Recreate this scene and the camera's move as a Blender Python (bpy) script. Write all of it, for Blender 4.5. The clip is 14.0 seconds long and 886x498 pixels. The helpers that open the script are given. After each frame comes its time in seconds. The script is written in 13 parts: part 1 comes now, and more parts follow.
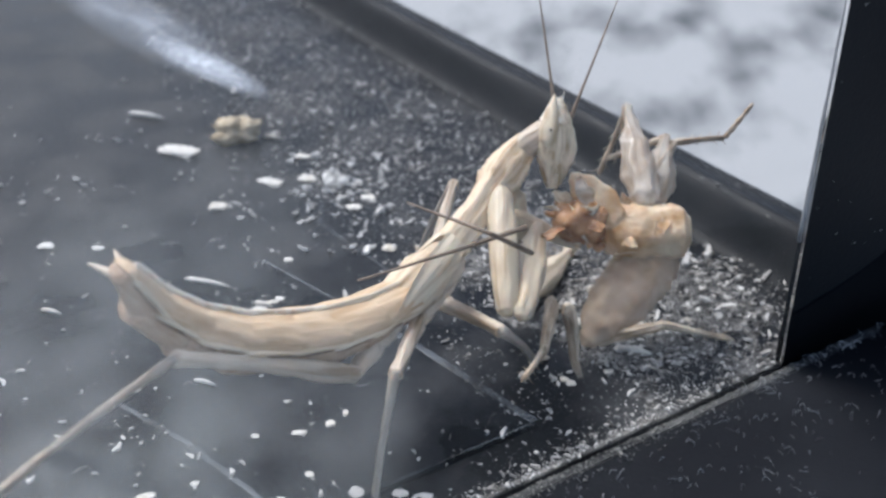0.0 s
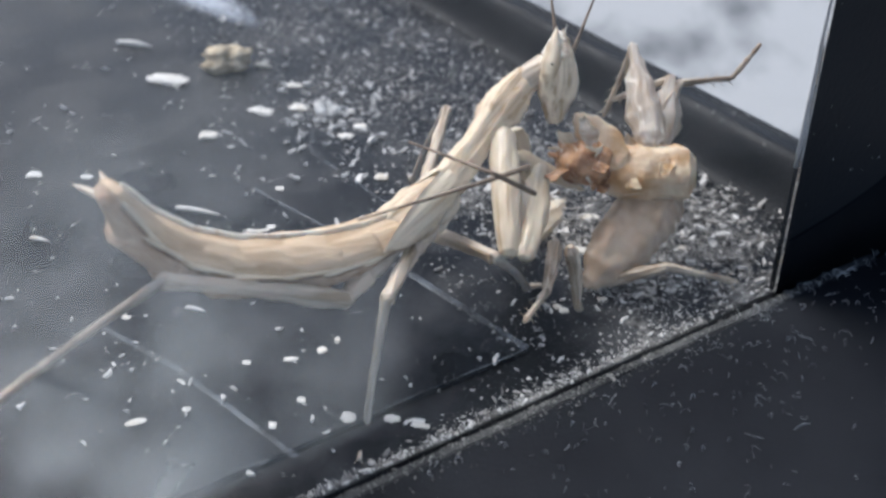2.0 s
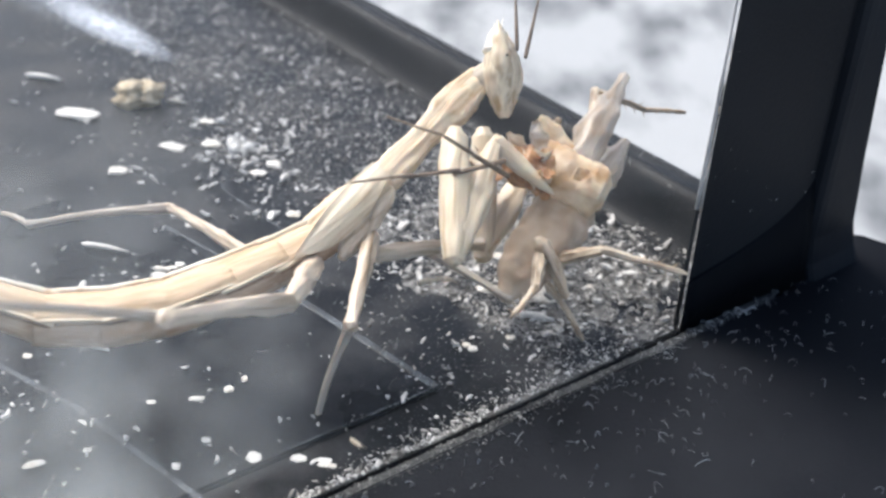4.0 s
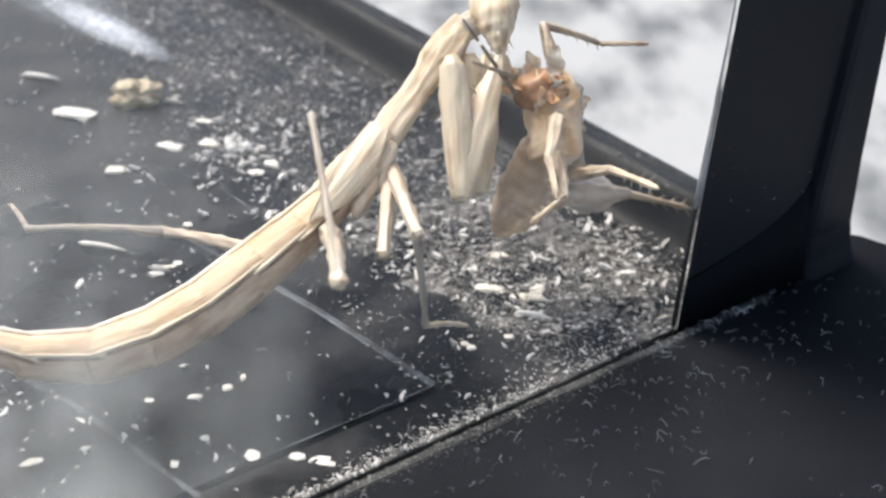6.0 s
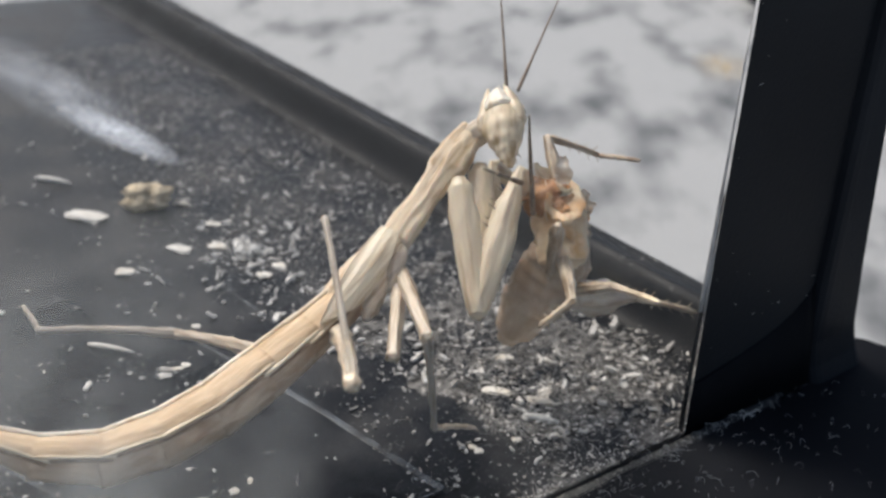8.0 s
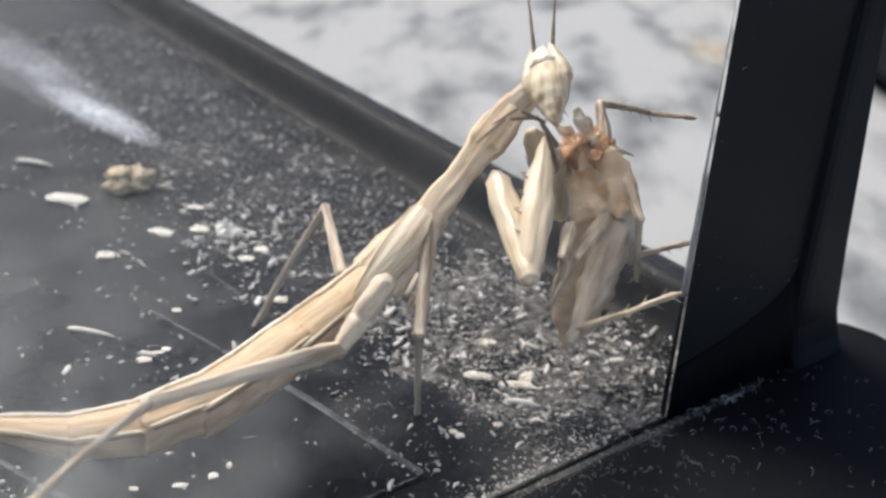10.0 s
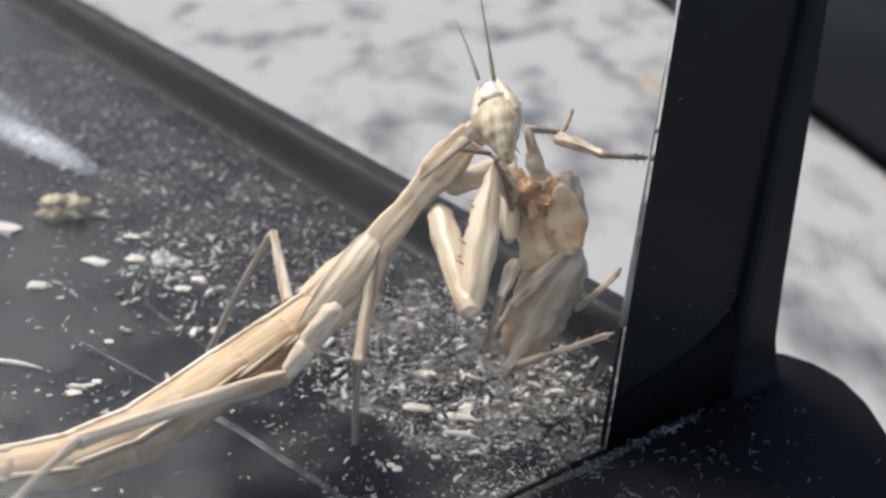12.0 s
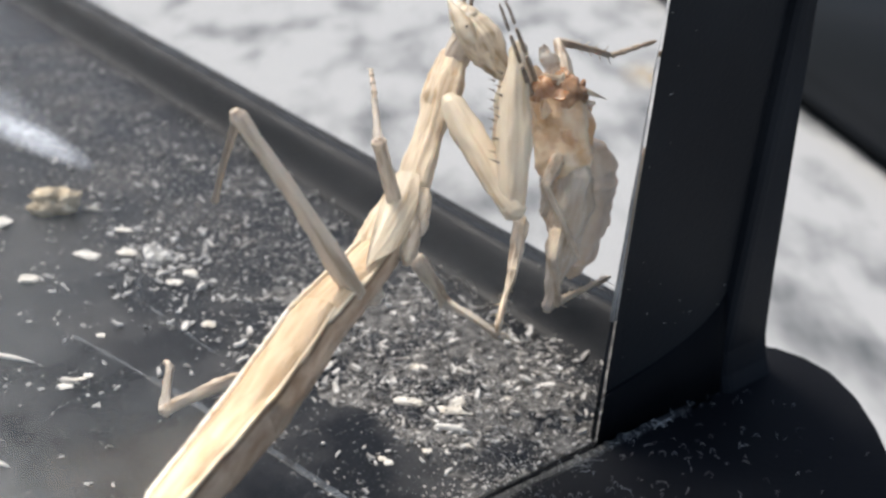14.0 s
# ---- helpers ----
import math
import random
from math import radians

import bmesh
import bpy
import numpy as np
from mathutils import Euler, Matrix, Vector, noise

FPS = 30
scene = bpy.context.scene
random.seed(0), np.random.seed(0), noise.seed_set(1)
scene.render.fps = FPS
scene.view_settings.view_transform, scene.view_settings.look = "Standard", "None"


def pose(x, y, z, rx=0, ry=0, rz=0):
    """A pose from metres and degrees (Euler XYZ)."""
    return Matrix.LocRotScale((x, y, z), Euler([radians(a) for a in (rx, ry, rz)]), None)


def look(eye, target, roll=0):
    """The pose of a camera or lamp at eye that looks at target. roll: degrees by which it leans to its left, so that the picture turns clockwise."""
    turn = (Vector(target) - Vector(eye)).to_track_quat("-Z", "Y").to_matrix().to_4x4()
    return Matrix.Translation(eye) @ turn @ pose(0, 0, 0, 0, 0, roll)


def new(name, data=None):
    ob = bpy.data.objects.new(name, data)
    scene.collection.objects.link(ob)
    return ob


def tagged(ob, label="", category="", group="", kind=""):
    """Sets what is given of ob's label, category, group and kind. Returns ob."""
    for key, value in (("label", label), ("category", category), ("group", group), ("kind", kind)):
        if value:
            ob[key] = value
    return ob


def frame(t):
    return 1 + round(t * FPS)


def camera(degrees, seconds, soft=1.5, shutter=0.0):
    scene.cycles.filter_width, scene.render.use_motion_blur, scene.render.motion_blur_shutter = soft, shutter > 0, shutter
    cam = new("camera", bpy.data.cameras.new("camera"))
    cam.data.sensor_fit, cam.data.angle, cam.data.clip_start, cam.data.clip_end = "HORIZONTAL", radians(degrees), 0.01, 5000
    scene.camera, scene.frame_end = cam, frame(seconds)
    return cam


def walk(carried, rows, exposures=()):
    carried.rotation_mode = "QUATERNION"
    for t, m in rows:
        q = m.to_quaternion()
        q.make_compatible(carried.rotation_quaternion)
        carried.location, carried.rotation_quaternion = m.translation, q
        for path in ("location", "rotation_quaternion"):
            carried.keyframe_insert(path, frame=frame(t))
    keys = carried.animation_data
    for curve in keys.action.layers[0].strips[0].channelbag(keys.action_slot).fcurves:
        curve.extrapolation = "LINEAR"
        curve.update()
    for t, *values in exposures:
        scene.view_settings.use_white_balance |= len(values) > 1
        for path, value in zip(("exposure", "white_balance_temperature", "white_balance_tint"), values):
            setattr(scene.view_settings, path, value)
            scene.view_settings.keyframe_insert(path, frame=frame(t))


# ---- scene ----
MM = 0.001
EXPOSURES = [(0, 0.17, 5850, 10), (0.5, 0.04, 5850, 10), (1.6, 0.06, 5850, 10), (2.0, 0.14, 5850, 10), (2.4, 0.58, 5850, 10), (3.2, 0.66, 5900, 10), (5.3, 0.64, 6500, 10), (7.0, 0.64, 6500, 10),
             (7.6, 0.54, 6550, 10), (8.0, -0.04, 6550, 10), (8.2, -0.08, 6550, 10), (10.3, 0.24, 6550, 10), (11.0, 0.2, 6550, 10), (11.5, 0.14, 6550, 10), (13.5, 0.22, 6550, 10), (14, 0.34, 6550, 10)]
cam = camera(44.85, 14.0, soft=2.7, shutter=0.4)
cam.data.dof.use_dof, cam.data.dof.focus_distance, cam.data.dof.aperture_fstop = True, 0.106, 38.0
walk(cam, [
    (0, pose(-0.07910, -0.06008, 0.06961, 59.381, 0.471, -32.221)),
    (0.5, pose(-0.07883, -0.06020, 0.06926, 58.610, 0.403, -32.277)),
    (1, pose(-0.07914, -0.06000, 0.06880, 58.585, 0.265, -32.478)),
    (1.5, pose(-0.07911, -0.06003, 0.06867, 58.196, 0.252, -32.496)),
    (2, pose(-0.07872, -0.06003, 0.06777, 56.207, 0.335, -32.428)),
    (2.5, pose(-0.07817, -0.06042, 0.06815, 54.154, 0.290, -32.548)),
    (3, pose(-0.07759, -0.06060, 0.06804, 56.974, -1.703, -35.522)),
    (3.2, pose(-0.07760, -0.06071, 0.06843, 58.005, -1.945, -35.606)),
    (5.3, pose(-0.07803, -0.06116, 0.06809, 58.211, -2.149, -35.822)),
    (5.5, pose(-0.07803, -0.06116, 0.06809, 58.211, -2.149, -35.822)),
    (6, pose(-0.07826, -0.06104, 0.06794, 58.343, -2.320, -35.960)),
    (6.5, pose(-0.07792, -0.06076, 0.06742, 58.338, -2.387, -35.846)),
    (7, pose(-0.07805, -0.06090, 0.06767, 58.240, -2.453, -36.059)),
    (7.5, pose(-0.07938, -0.06156, 0.06906, 63.344, -2.336, -35.929)),
    (8, pose(-0.07952, -0.06129, 0.06871, 63.705, -2.425, -35.917)),
    (10.3, pose(-0.07838, -0.06134, 0.06839, 62.855, -2.818, -36.347)),
    (10.5, pose(-0.07838, -0.06134, 0.06839, 62.855, -2.818, -36.347)),
    (11, pose(-0.07774, -0.06135, 0.06854, 63.008, -2.926, -36.564)),
    (11.5, pose(-0.07686, -0.06112, 0.06813, 64.633, -3.926, -38.352)),
    (12, pose(-0.07670, -0.06125, 0.06786, 64.652, -4.040, -38.668)),
    (12.5, pose(-0.07663, -0.06140, 0.06824, 64.368, -4.089, -38.870)),
    (13, pose(-0.07651, -0.06121, 0.06800, 64.159, -4.074, -38.882)),
    (13.5, pose(-0.07658, -0.06131, 0.06764, 64.296, -4.130, -38.867)),
    (14, pose(-0.07664, -0.06146, 0.06820, 64.254, -4.244, -38.973)),
], exposures=EXPOSURES)

# ---- daylight ----
world = bpy.data.worlds.new("sky")
scene.world = world
world.use_nodes = True
wn = world.node_tree.nodes
sky = wn.new("ShaderNodeTexSky")
sky.sky_type, sky.sun_disc = "NISHITA", False
sky.sun_elevation, sky.sun_rotation = radians(52), radians(-10)
sky.air_density, sky.dust_density = 1.0, 3.0
world.node_tree.links.new(sky.outputs[0], wn["Background"].inputs[0])
wn["Background"].inputs[1].default_value = 0.118
sun_data = bpy.data.lights.new("sun", "SUN")
sun_data.energy, sun_data.angle, sun_data.color = 2.65, radians(26), (1.0, 0.95, 0.87)
sun = new("sun", sun_data)
sun.matrix_world = look((-0.12, 0.6, 0.9), (0, 0, 0))


# ---- materials ----
def material(name, colour, rough=0.5, metal=0.0, second=None, scale=200.0, detail=6.0, bump=0.0, bump_scale=800.0,
             low=0.35, high=0.65, spec=0.5, subsurface=0.0, island=None, rough_span=0.0, piece=None, coat=0.0, stretch=1.0, alpha=1.0):
    """Noise-mixed two-tone surface with fine relief; island: a third tone by random island."""
    m = bpy.data.materials.new(name)
    m.use_nodes = True
    n, link = m.node_tree.nodes, m.node_tree.links.new
    b = n["Principled BSDF"]
    b.inputs["Roughness"].default_value, b.inputs["Metallic"].default_value = rough, metal
    b.inputs["Specular IOR Level"].default_value = spec
    b.inputs["Coat Weight"].default_value = coat
    b.inputs["Alpha"].default_value = alpha
    b.inputs["Base Color"].default_value = (*colour, 1)
    co = n.new("ShaderNodeTexCoord")
    noise_tex = n.new("ShaderNodeTexNoise")
    noise_tex.inputs["Scale"].default_value, noise_tex.inputs["Detail"].default_value = scale, detail
    grain = n.new("ShaderNodeMapping")
    grain.inputs["Scale"].default_value = (stretch, 1, 1)
    own = n.new("ShaderNodeObjectInfo")
    shift = n.new("ShaderNodeVectorMath")
    link(co.outputs["Object"], shift.inputs[0])
    link(own.outputs["Random"], shift.inputs[1])
    link(shift.outputs[0], grain.inputs["Vector"])
    link(grain.outputs[0], noise_tex.inputs["Vector"])
    ramp = n.new("ShaderNodeMapRange")
    ramp.inputs[1].default_value, ramp.inputs[2].default_value = low, high
    link(noise_tex.outputs[0], ramp.inputs[0])
    if second:
        mix = n.new("ShaderNodeMix")
        mix.data_type = "RGBA"
        mix.inputs[6].default_value, mix.inputs[7].default_value = (*colour, 1), (*second, 1)
        link(ramp.outputs[0], mix.inputs[0])
        last = mix.outputs[2]
        if island:
            geo = n.new("ShaderNodeNewGeometry")
            mix2 = n.new("ShaderNodeMix")
            mix2.data_type = "RGBA"
            mix2.inputs[7].default_value = (*island, 1)
            span = n.new("ShaderNodeMapRange")
            span.inputs[1].default_value = 0.25
            link(geo.outputs["Random Per Island"], span.inputs[0])
            link(span.outputs[0], mix2.inputs[0])
            link(last, mix2.inputs[6])
            last = mix2.outputs[2]
        if piece:
            info = n.new("ShaderNodeObjectInfo")
            mix3 = n.new("ShaderNodeMix")
            mix3.data_type = "RGBA"
            mix3.inputs[7].default_value = (*piece, 1)
            link(info.outputs["Random"], mix3.inputs[0])
            link(last, mix3.inputs[6])
            last = mix3.outputs[2]
        link(last, b.inputs["Base Color"])
    if rough_span:
        r = n.new("ShaderNodeMapRange")
        r.inputs[3].default_value, r.inputs[4].default_value = rough, rough + rough_span
        link(ramp.outputs[0], r.inputs[0])
        link(r.outputs[0], b.inputs["Roughness"])
    if bump:
        fine = n.new("ShaderNodeTexNoise")
        fine.inputs["Scale"].default_value, fine.inputs["Detail"].default_value = bump_scale, 5
        link(grain.outputs[0], fine.inputs["Vector"])
        bm_node = n.new("ShaderNodeBump")
        bm_node.inputs["Strength"].default_value, bm_node.inputs["Distance"].default_value = bump, 0.0003
        link(fine.outputs[0], bm_node.inputs["Height"])
        link(bm_node.outputs[0], b.inputs["Normal"])
    if subsurface:
        b.inputs["Subsurface Weight"].default_value = subsurface
        b.inputs["Subsurface Radius"].default_value = (1.0, 0.7, 0.45)
        b.inputs["Subsurface Scale"].default_value = 0.00035
    return m


PLASTIC = material("black_plastic", (0.0105, 0.0122, 0.0155), 0.42, second=(0.021, 0.0235, 0.027), scale=45, detail=10, low=0.4, high=0.7, bump=0.2, bump_scale=2500, rough_span=0.2, spec=0.1)
SATIN = material("satin_black", (0.009, 0.011, 0.015), 0.42, second=(0.018, 0.021, 0.026), scale=60, detail=9, bump=0.2, bump_scale=2500, rough_span=0.15, spec=0.09)
RIM = material("matt_black_rim", (0.0072, 0.008, 0.0104), 0.6, second=(0.0135, 0.0147, 0.0178), scale=60, detail=9, bump=0.15, bump_scale=2500, rough_span=0.15, spec=0.05)
FLOOR = material("dusty_black_floor", (0.009, 0.0103, 0.0125), 0.3, second=(0.068, 0.069, 0.071), scale=110, detail=15, low=0.42, high=0.78, bump=0.18, bump_scale=2200, rough_span=0.35, spec=0.115)
PANEL = material("smooth_black_panel", (0.006, 0.008, 0.011), 0.25, second=(0.045, 0.0475, 0.052), scale=130, detail=15, low=0.44, high=0.8, bump=0.3, bump_scale=1500, rough_span=0.3, spec=0.078)
RAIL = material("rail_plastic", (0.007, 0.0085, 0.0105), 0.38, second=(0.019, 0.02, 0.022), scale=110, detail=12, bump=0.3, bump_scale=2000, rough_span=0.25, spec=0.13)
GROUND = material("pale_stone_ground", (0.455, 0.462, 0.458), 0.85, second=(0.085, 0.095, 0.103), scale=46, detail=3, low=0.47, high=0.76, spec=0.1, stretch=0.5)
# blacker than the post's plastic: the foot's shading is put into this colour
FOOT = material("shaded_black_foot", (0.0035, 0.0042, 0.006), 0.55, second=(0.008, 0.009, 0.0115), scale=70, detail=9, bump=0.15, bump_scale=2500, rough_span=0.15, spec=0.06)
SLAB = material("dark_slab", (0.005, 0.007, 0.009), 0.7, second=(0.009, 0.011, 0.014), scale=8, spec=0.05)
SHELL = material("straw_chitin", (0.5, 0.35, 0.2), 0.42, second=(0.76, 0.63, 0.46), scale=1700, detail=11, low=0.34, high=0.52, bump=0.7, bump_scale=1700, subsurface=0.4, stretch=0.05, rough_span=0.2)
FACE = material("pale_face", (0.4, 0.28, 0.15), 0.42, second=(0.78, 0.67, 0.5), scale=1300, detail=10, low=0.36, high=0.6, bump=0.5, bump_scale=1300, subsurface=0.3, stretch=0.12, rough_span=0.2)
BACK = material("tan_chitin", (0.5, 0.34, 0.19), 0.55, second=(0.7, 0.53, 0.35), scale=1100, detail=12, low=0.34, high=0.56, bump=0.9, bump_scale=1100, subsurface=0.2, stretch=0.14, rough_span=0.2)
# browner than the back: shade under the abdomen is mixed into the belly colour
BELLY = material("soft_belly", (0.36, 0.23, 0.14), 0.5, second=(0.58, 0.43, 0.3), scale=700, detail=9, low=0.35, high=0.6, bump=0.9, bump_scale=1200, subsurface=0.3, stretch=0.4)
SHANK = material("greyish_shin", (0.3, 0.25, 0.2), 0.4, second=(0.56, 0.5, 0.42), scale=1300, detail=10, low=0.32, high=0.56, bump=0.7, bump_scale=1500, subsurface=0.35, stretch=0.08, alpha=0.85)
LIMB = material("pale_leg_chitin", (0.36, 0.27, 0.18), 0.4, second=(0.67, 0.57, 0.45), scale=1300, detail=10, low=0.32, high=0.52, bump=0.7, bump_scale=1500, subsurface=0.35, stretch=0.08)
RAPTOR = material("cream_foreleg_chitin", (0.5, 0.38, 0.24), 0.4, second=(0.68, 0.58, 0.43), scale=1100, detail=10, low=0.29, high=0.48, bump=0.6, bump_scale=1300, subsurface=0.45, stretch=0.06, coat=0.2)
WING = material("veined_wing_pad", (0.76, 0.66, 0.5), 0.45, second=(0.48, 0.34, 0.19), scale=1100, bump=0.9, bump_scale=1100, low=0.48, high=0.68, subsurface=0.2, stretch=0.07)
EYE = material("pale_eye", (0.76, 0.65, 0.48), 0.34, second=(0.48, 0.34, 0.19), scale=800, low=.42, high=.7, subsurface=0.3, coat=0.2, stretch=.15, bump=.5, bump_scale=900)
THREAD = material("brown_thread", (0.14, 0.1, 0.07), 0.5, second=(0.26, 0.19, 0.13), scale=900)
PREY = material("translucent_prey", (0.5, 0.36, 0.24), 0.36, second=(0.68, 0.55, 0.42), scale=380, detail=11, low=.34, high=.66, bump=1.0, bump_scale=900, subsurface=0.4, stretch=0.4, alpha=0.7)
AMBER = material("amber_flesh", (0.56, 0.33, 0.15), 0.34, second=(0.79, 0.64, 0.45), scale=260, detail=11, low=0.38, high=0.58, bump=1.0, bump_scale=900, subsurface=0.4)
FILM_SKIN = material("milky_shed_skin", (0.46, 0.36, 0.26), 0.34, second=(0.82, 0.75, 0.65), scale=700, detail=10, low=0.34, high=0.62, bump=1.0, bump_scale=1000, subsurface=0.3, stretch=0.14, coat=0.3, alpha=0.66)
PREY_LEG = material("brown_prey_leg", (0.24, 0.17, 0.11), 0.4, second=(0.66, 0.56, 0.43), scale=800, detail=10, low=0.36, high=0.6, bump=0.9, bump_scale=1100, subsurface=0.3, stretch=0.3)
CREST = material("white_edge_line", (0.88, 0.82, 0.7), 0.4, second=(0.66, 0.5, 0.32), scale=700, low=0.5, high=0.7, bump=0.5, bump_scale=1300, subsurface=0.2)
STRIP_BROWN = material("dark_brown_strip", (0.13, 0.075, 0.04), 0.6, second=(0.3, 0.19, 0.11), scale=900, detail=8, bump=0.6, bump_scale=1200)
PUPIL = material("dark_pupil", (0.02, 0.014, 0.01), 0.2, second=(0.04, 0.03, 0.02), scale=900)
WOUND = material("orange_brown_flesh", (0.58, 0.33, 0.17), 0.25, second=(0.2, 0.085, 0.04), scale=520, detail=9, low=0.4, high=0.68, bump=1.0, bump_scale=900, subsurface=0.3)
CHIP = material("cream_flake", (0.82, 0.79, 0.72), 0.75, second=(0.58, 0.51, 0.4), scale=700, bump=0.9, bump_scale=1500, piece=(0.76, 0.74, 0.69))
LUMP = material("tan_crumb", (0.72, 0.62, 0.45), 0.85, second=(0.46, 0.36, 0.23), scale=700, bump=0.9, bump_scale=1200)
FLUFF = material("white_fluff", (0.86, 0.85, 0.82), 0.8, second=(0.7, 0.68, 0.63), scale=900)
SPECK = material("white_speck", (0.8, 0.79, 0.76), 0.7, second=(0.6, 0.57, 0.52), scale=900, island=(0.45, 0.44, 0.42))
DULL = material("dull_grit", (0.24, 0.235, 0.225), 0.75, second=(0.13, 0.125, 0.115), scale=900, island=(0.07, 0.068, 0.065))
GRIT = material("grey_grit", (0.84, 0.82, 0.78), 0.75, second=(0.46, 0.43, 0.39), scale=900, island=(0.11, 0.106, 0.1))
DUST = material("grey_dust", (0.02, 0.02, 0.021), 0.9, second=(0.26, 0.255, 0.245), scale=650, detail=12, low=0.36, high=0.72, bump=1.0, bump_scale=1600, spec=0.1)
LEDGE = material("dusty_ledge", (0.016, 0.017, 0.019), 0.8, second=(0.085, 0.085, 0.083), scale=420, detail=13, low=0.36, high=0.68, bump=0.7, bump_scale=1800, spec=0.1, stretch=0.25)
PACKED = material("packed_dust", (0.05, 0.049, 0.047), 0.9, second=(0.25, 0.24, 0.22), scale=800, detail=13, low=0.36, high=0.64, bump=1.0, bump_scale=1900, spec=0.1, stretch=0.4)
FIBRE = material("pale_fibre", (0.5, 0.5, 0.49), 0.7, second=(0.26, 0.26, 0.26), scale=400, island=(0.045, 0.045, 0.05))
CURL = material("pale_curl", (0.66, 0.65, 0.62), 0.7, second=(0.4, 0.38, 0.35), scale=700, island=(0.14, 0.138, 0.135))
SEAM = material("scuffed_edge", (0.16, 0.185, 0.21), 0.5, second=(0.03, 0.034, 0.04), scale=260, detail=9, low=0.4, high=0.6, alpha=0.55)
SEALANT = material("clear_sealant", (0.42, 0.43, 0.44), 0.35, second=(0.2, 0.21, 0.22), scale=300, bump=0.5, bump_scale=900)


def pane_material():
    """Clear glass with cloudy smears and a thin painted veil."""
    m = bpy.data.materials.new("smeared_glass")
    m.use_nodes = True
    n, link = m.node_tree.nodes, m.node_tree.links.new
    n.remove(n["Principled BSDF"])
    glass = n.new("ShaderNodeBsdfGlass")
    glass.inputs["IOR"].default_value, glass.inputs["Roughness"].default_value = 1.2, 0.0
    dust = n.new("ShaderNodeBsdfTranslucent")
    dust.inputs["Color"].default_value = (0.74, 0.775, 0.775, 1)
    dust2 = n.new("ShaderNodeBsdfDiffuse")
    dust2.inputs["Color"].default_value = (0.74, 0.775, 0.775, 1)
    both = n.new("ShaderNodeMixShader")
    link(dust.outputs[0], both.inputs[1])
    link(dust2.outputs[0], both.inputs[2])
    co = n.new("ShaderNodeTexCoord")
    cloud = n.new("ShaderNodeTexNoise")
    cloud.inputs["Scale"].default_value, cloud.inputs["Detail"].default_value = 58, 9
    link(co.outputs["Object"], cloud.inputs["Vector"])
    # the smear thickens towards one lower corner of the pane
    sep = n.new("ShaderNodeSeparateXYZ")
    link(co.outputs["Object"], sep.inputs[0])
    along = n.new("ShaderNodeMapRange")
    along.inputs[1].default_value, along.inputs[2].default_value = -0.044, -0.072
    link(sep.outputs[0], along.inputs[0])
    amount = n.new("ShaderNodeMapRange")
    amount.inputs[1].default_value, amount.inputs[2].default_value = 0.38, 0.62
    amount.inputs[3].default_value, amount.inputs[4].default_value = 0.04, 0.43
    link(cloud.outputs[0], amount.inputs[0])
    mul = n.new("ShaderNodeMath")
    mul.operation = "MULTIPLY"
    down = n.new("ShaderNodeMapRange")
    down.inputs[1].default_value, down.inputs[2].default_value = 0.042, 0.018
    down.inputs[3].default_value = 0.06
    link(sep.outputs[2], down.inputs[0])
    # the smear fades out over the lowest strip of the pane
    clean = n.new("ShaderNodeMapRange")
    clean.inputs[1].default_value, clean.inputs[2].default_value = 0.0048, 0.0068
    link(sep.outputs[2], clean.inputs[0])
    both_ways = n.new("ShaderNodeMath")
    both_ways.operation = "MULTIPLY"
    link(along.outputs[0], both_ways.inputs[0])
    link(down.outputs[0], both_ways.inputs[1])
    lower = n.new("ShaderNodeMath")
    lower.operation = "MULTIPLY"
    link(both_ways.outputs[0], lower.inputs[0])
    link(clean.outputs[0], lower.inputs[1])
    link(lower.outputs[0], mul.inputs[0])
    link(amount.outputs[0], mul.inputs[1])
    # an even pale veil over the whole pane, painted in to lift the blacks
    veil = n.new("ShaderNodeMath")
    veil.inputs[1].default_value = 0.006
    link(mul.outputs[0], veil.inputs[0])
    mix = n.new("ShaderNodeMixShader")
    link(veil.outputs[0], mix.inputs[0])
    link(glass.outputs[0], mix.inputs[1])
    link(both.outputs[0], mix.inputs[2])
    link(mix.outputs[0], n["Material Output"].inputs[0])
    return m


GLASS = pane_material()


# ---- builders ----
def finish(name, bm, mat, smooth=True):
    me = bpy.data.meshes.new(name)
    bm.normal_update()
    bm.to_mesh(me)
    bm.free()
    if smooth:
        me.polygons.foreach_set("use_smooth", [True] * len(me.polygons))
    me.materials.append(mat)
    return new(name, me)


def part(name, bm, mat, parent, label="", smooth=True):
    ob = finish(name, bm, mat, smooth)
    ob.parent = parent
    return tagged(ob, label) if label else ob


def ring_tube(bm, rings, n=14, close=True):
    """Skin over rings of (centre, side, up, ry, rz)."""
    loops = []
    for c, y, z, ry, rz in rings:
        loops.append([bm.verts.new(c + y * (ry * math.cos(2 * math.pi * k / n)) + z * (rz * math.sin(2 * math.pi * k / n))) for k in range(n)])
    for a, b in zip(loops, loops[1:]):
        for k in range(n):
            bm.faces.new((a[k], a[(k + 1) % n], b[(k + 1) % n], b[k]))
    if close:
        bm.faces.new(loops[0][::-1])
        bm.faces.new(loops[-1])
    return loops


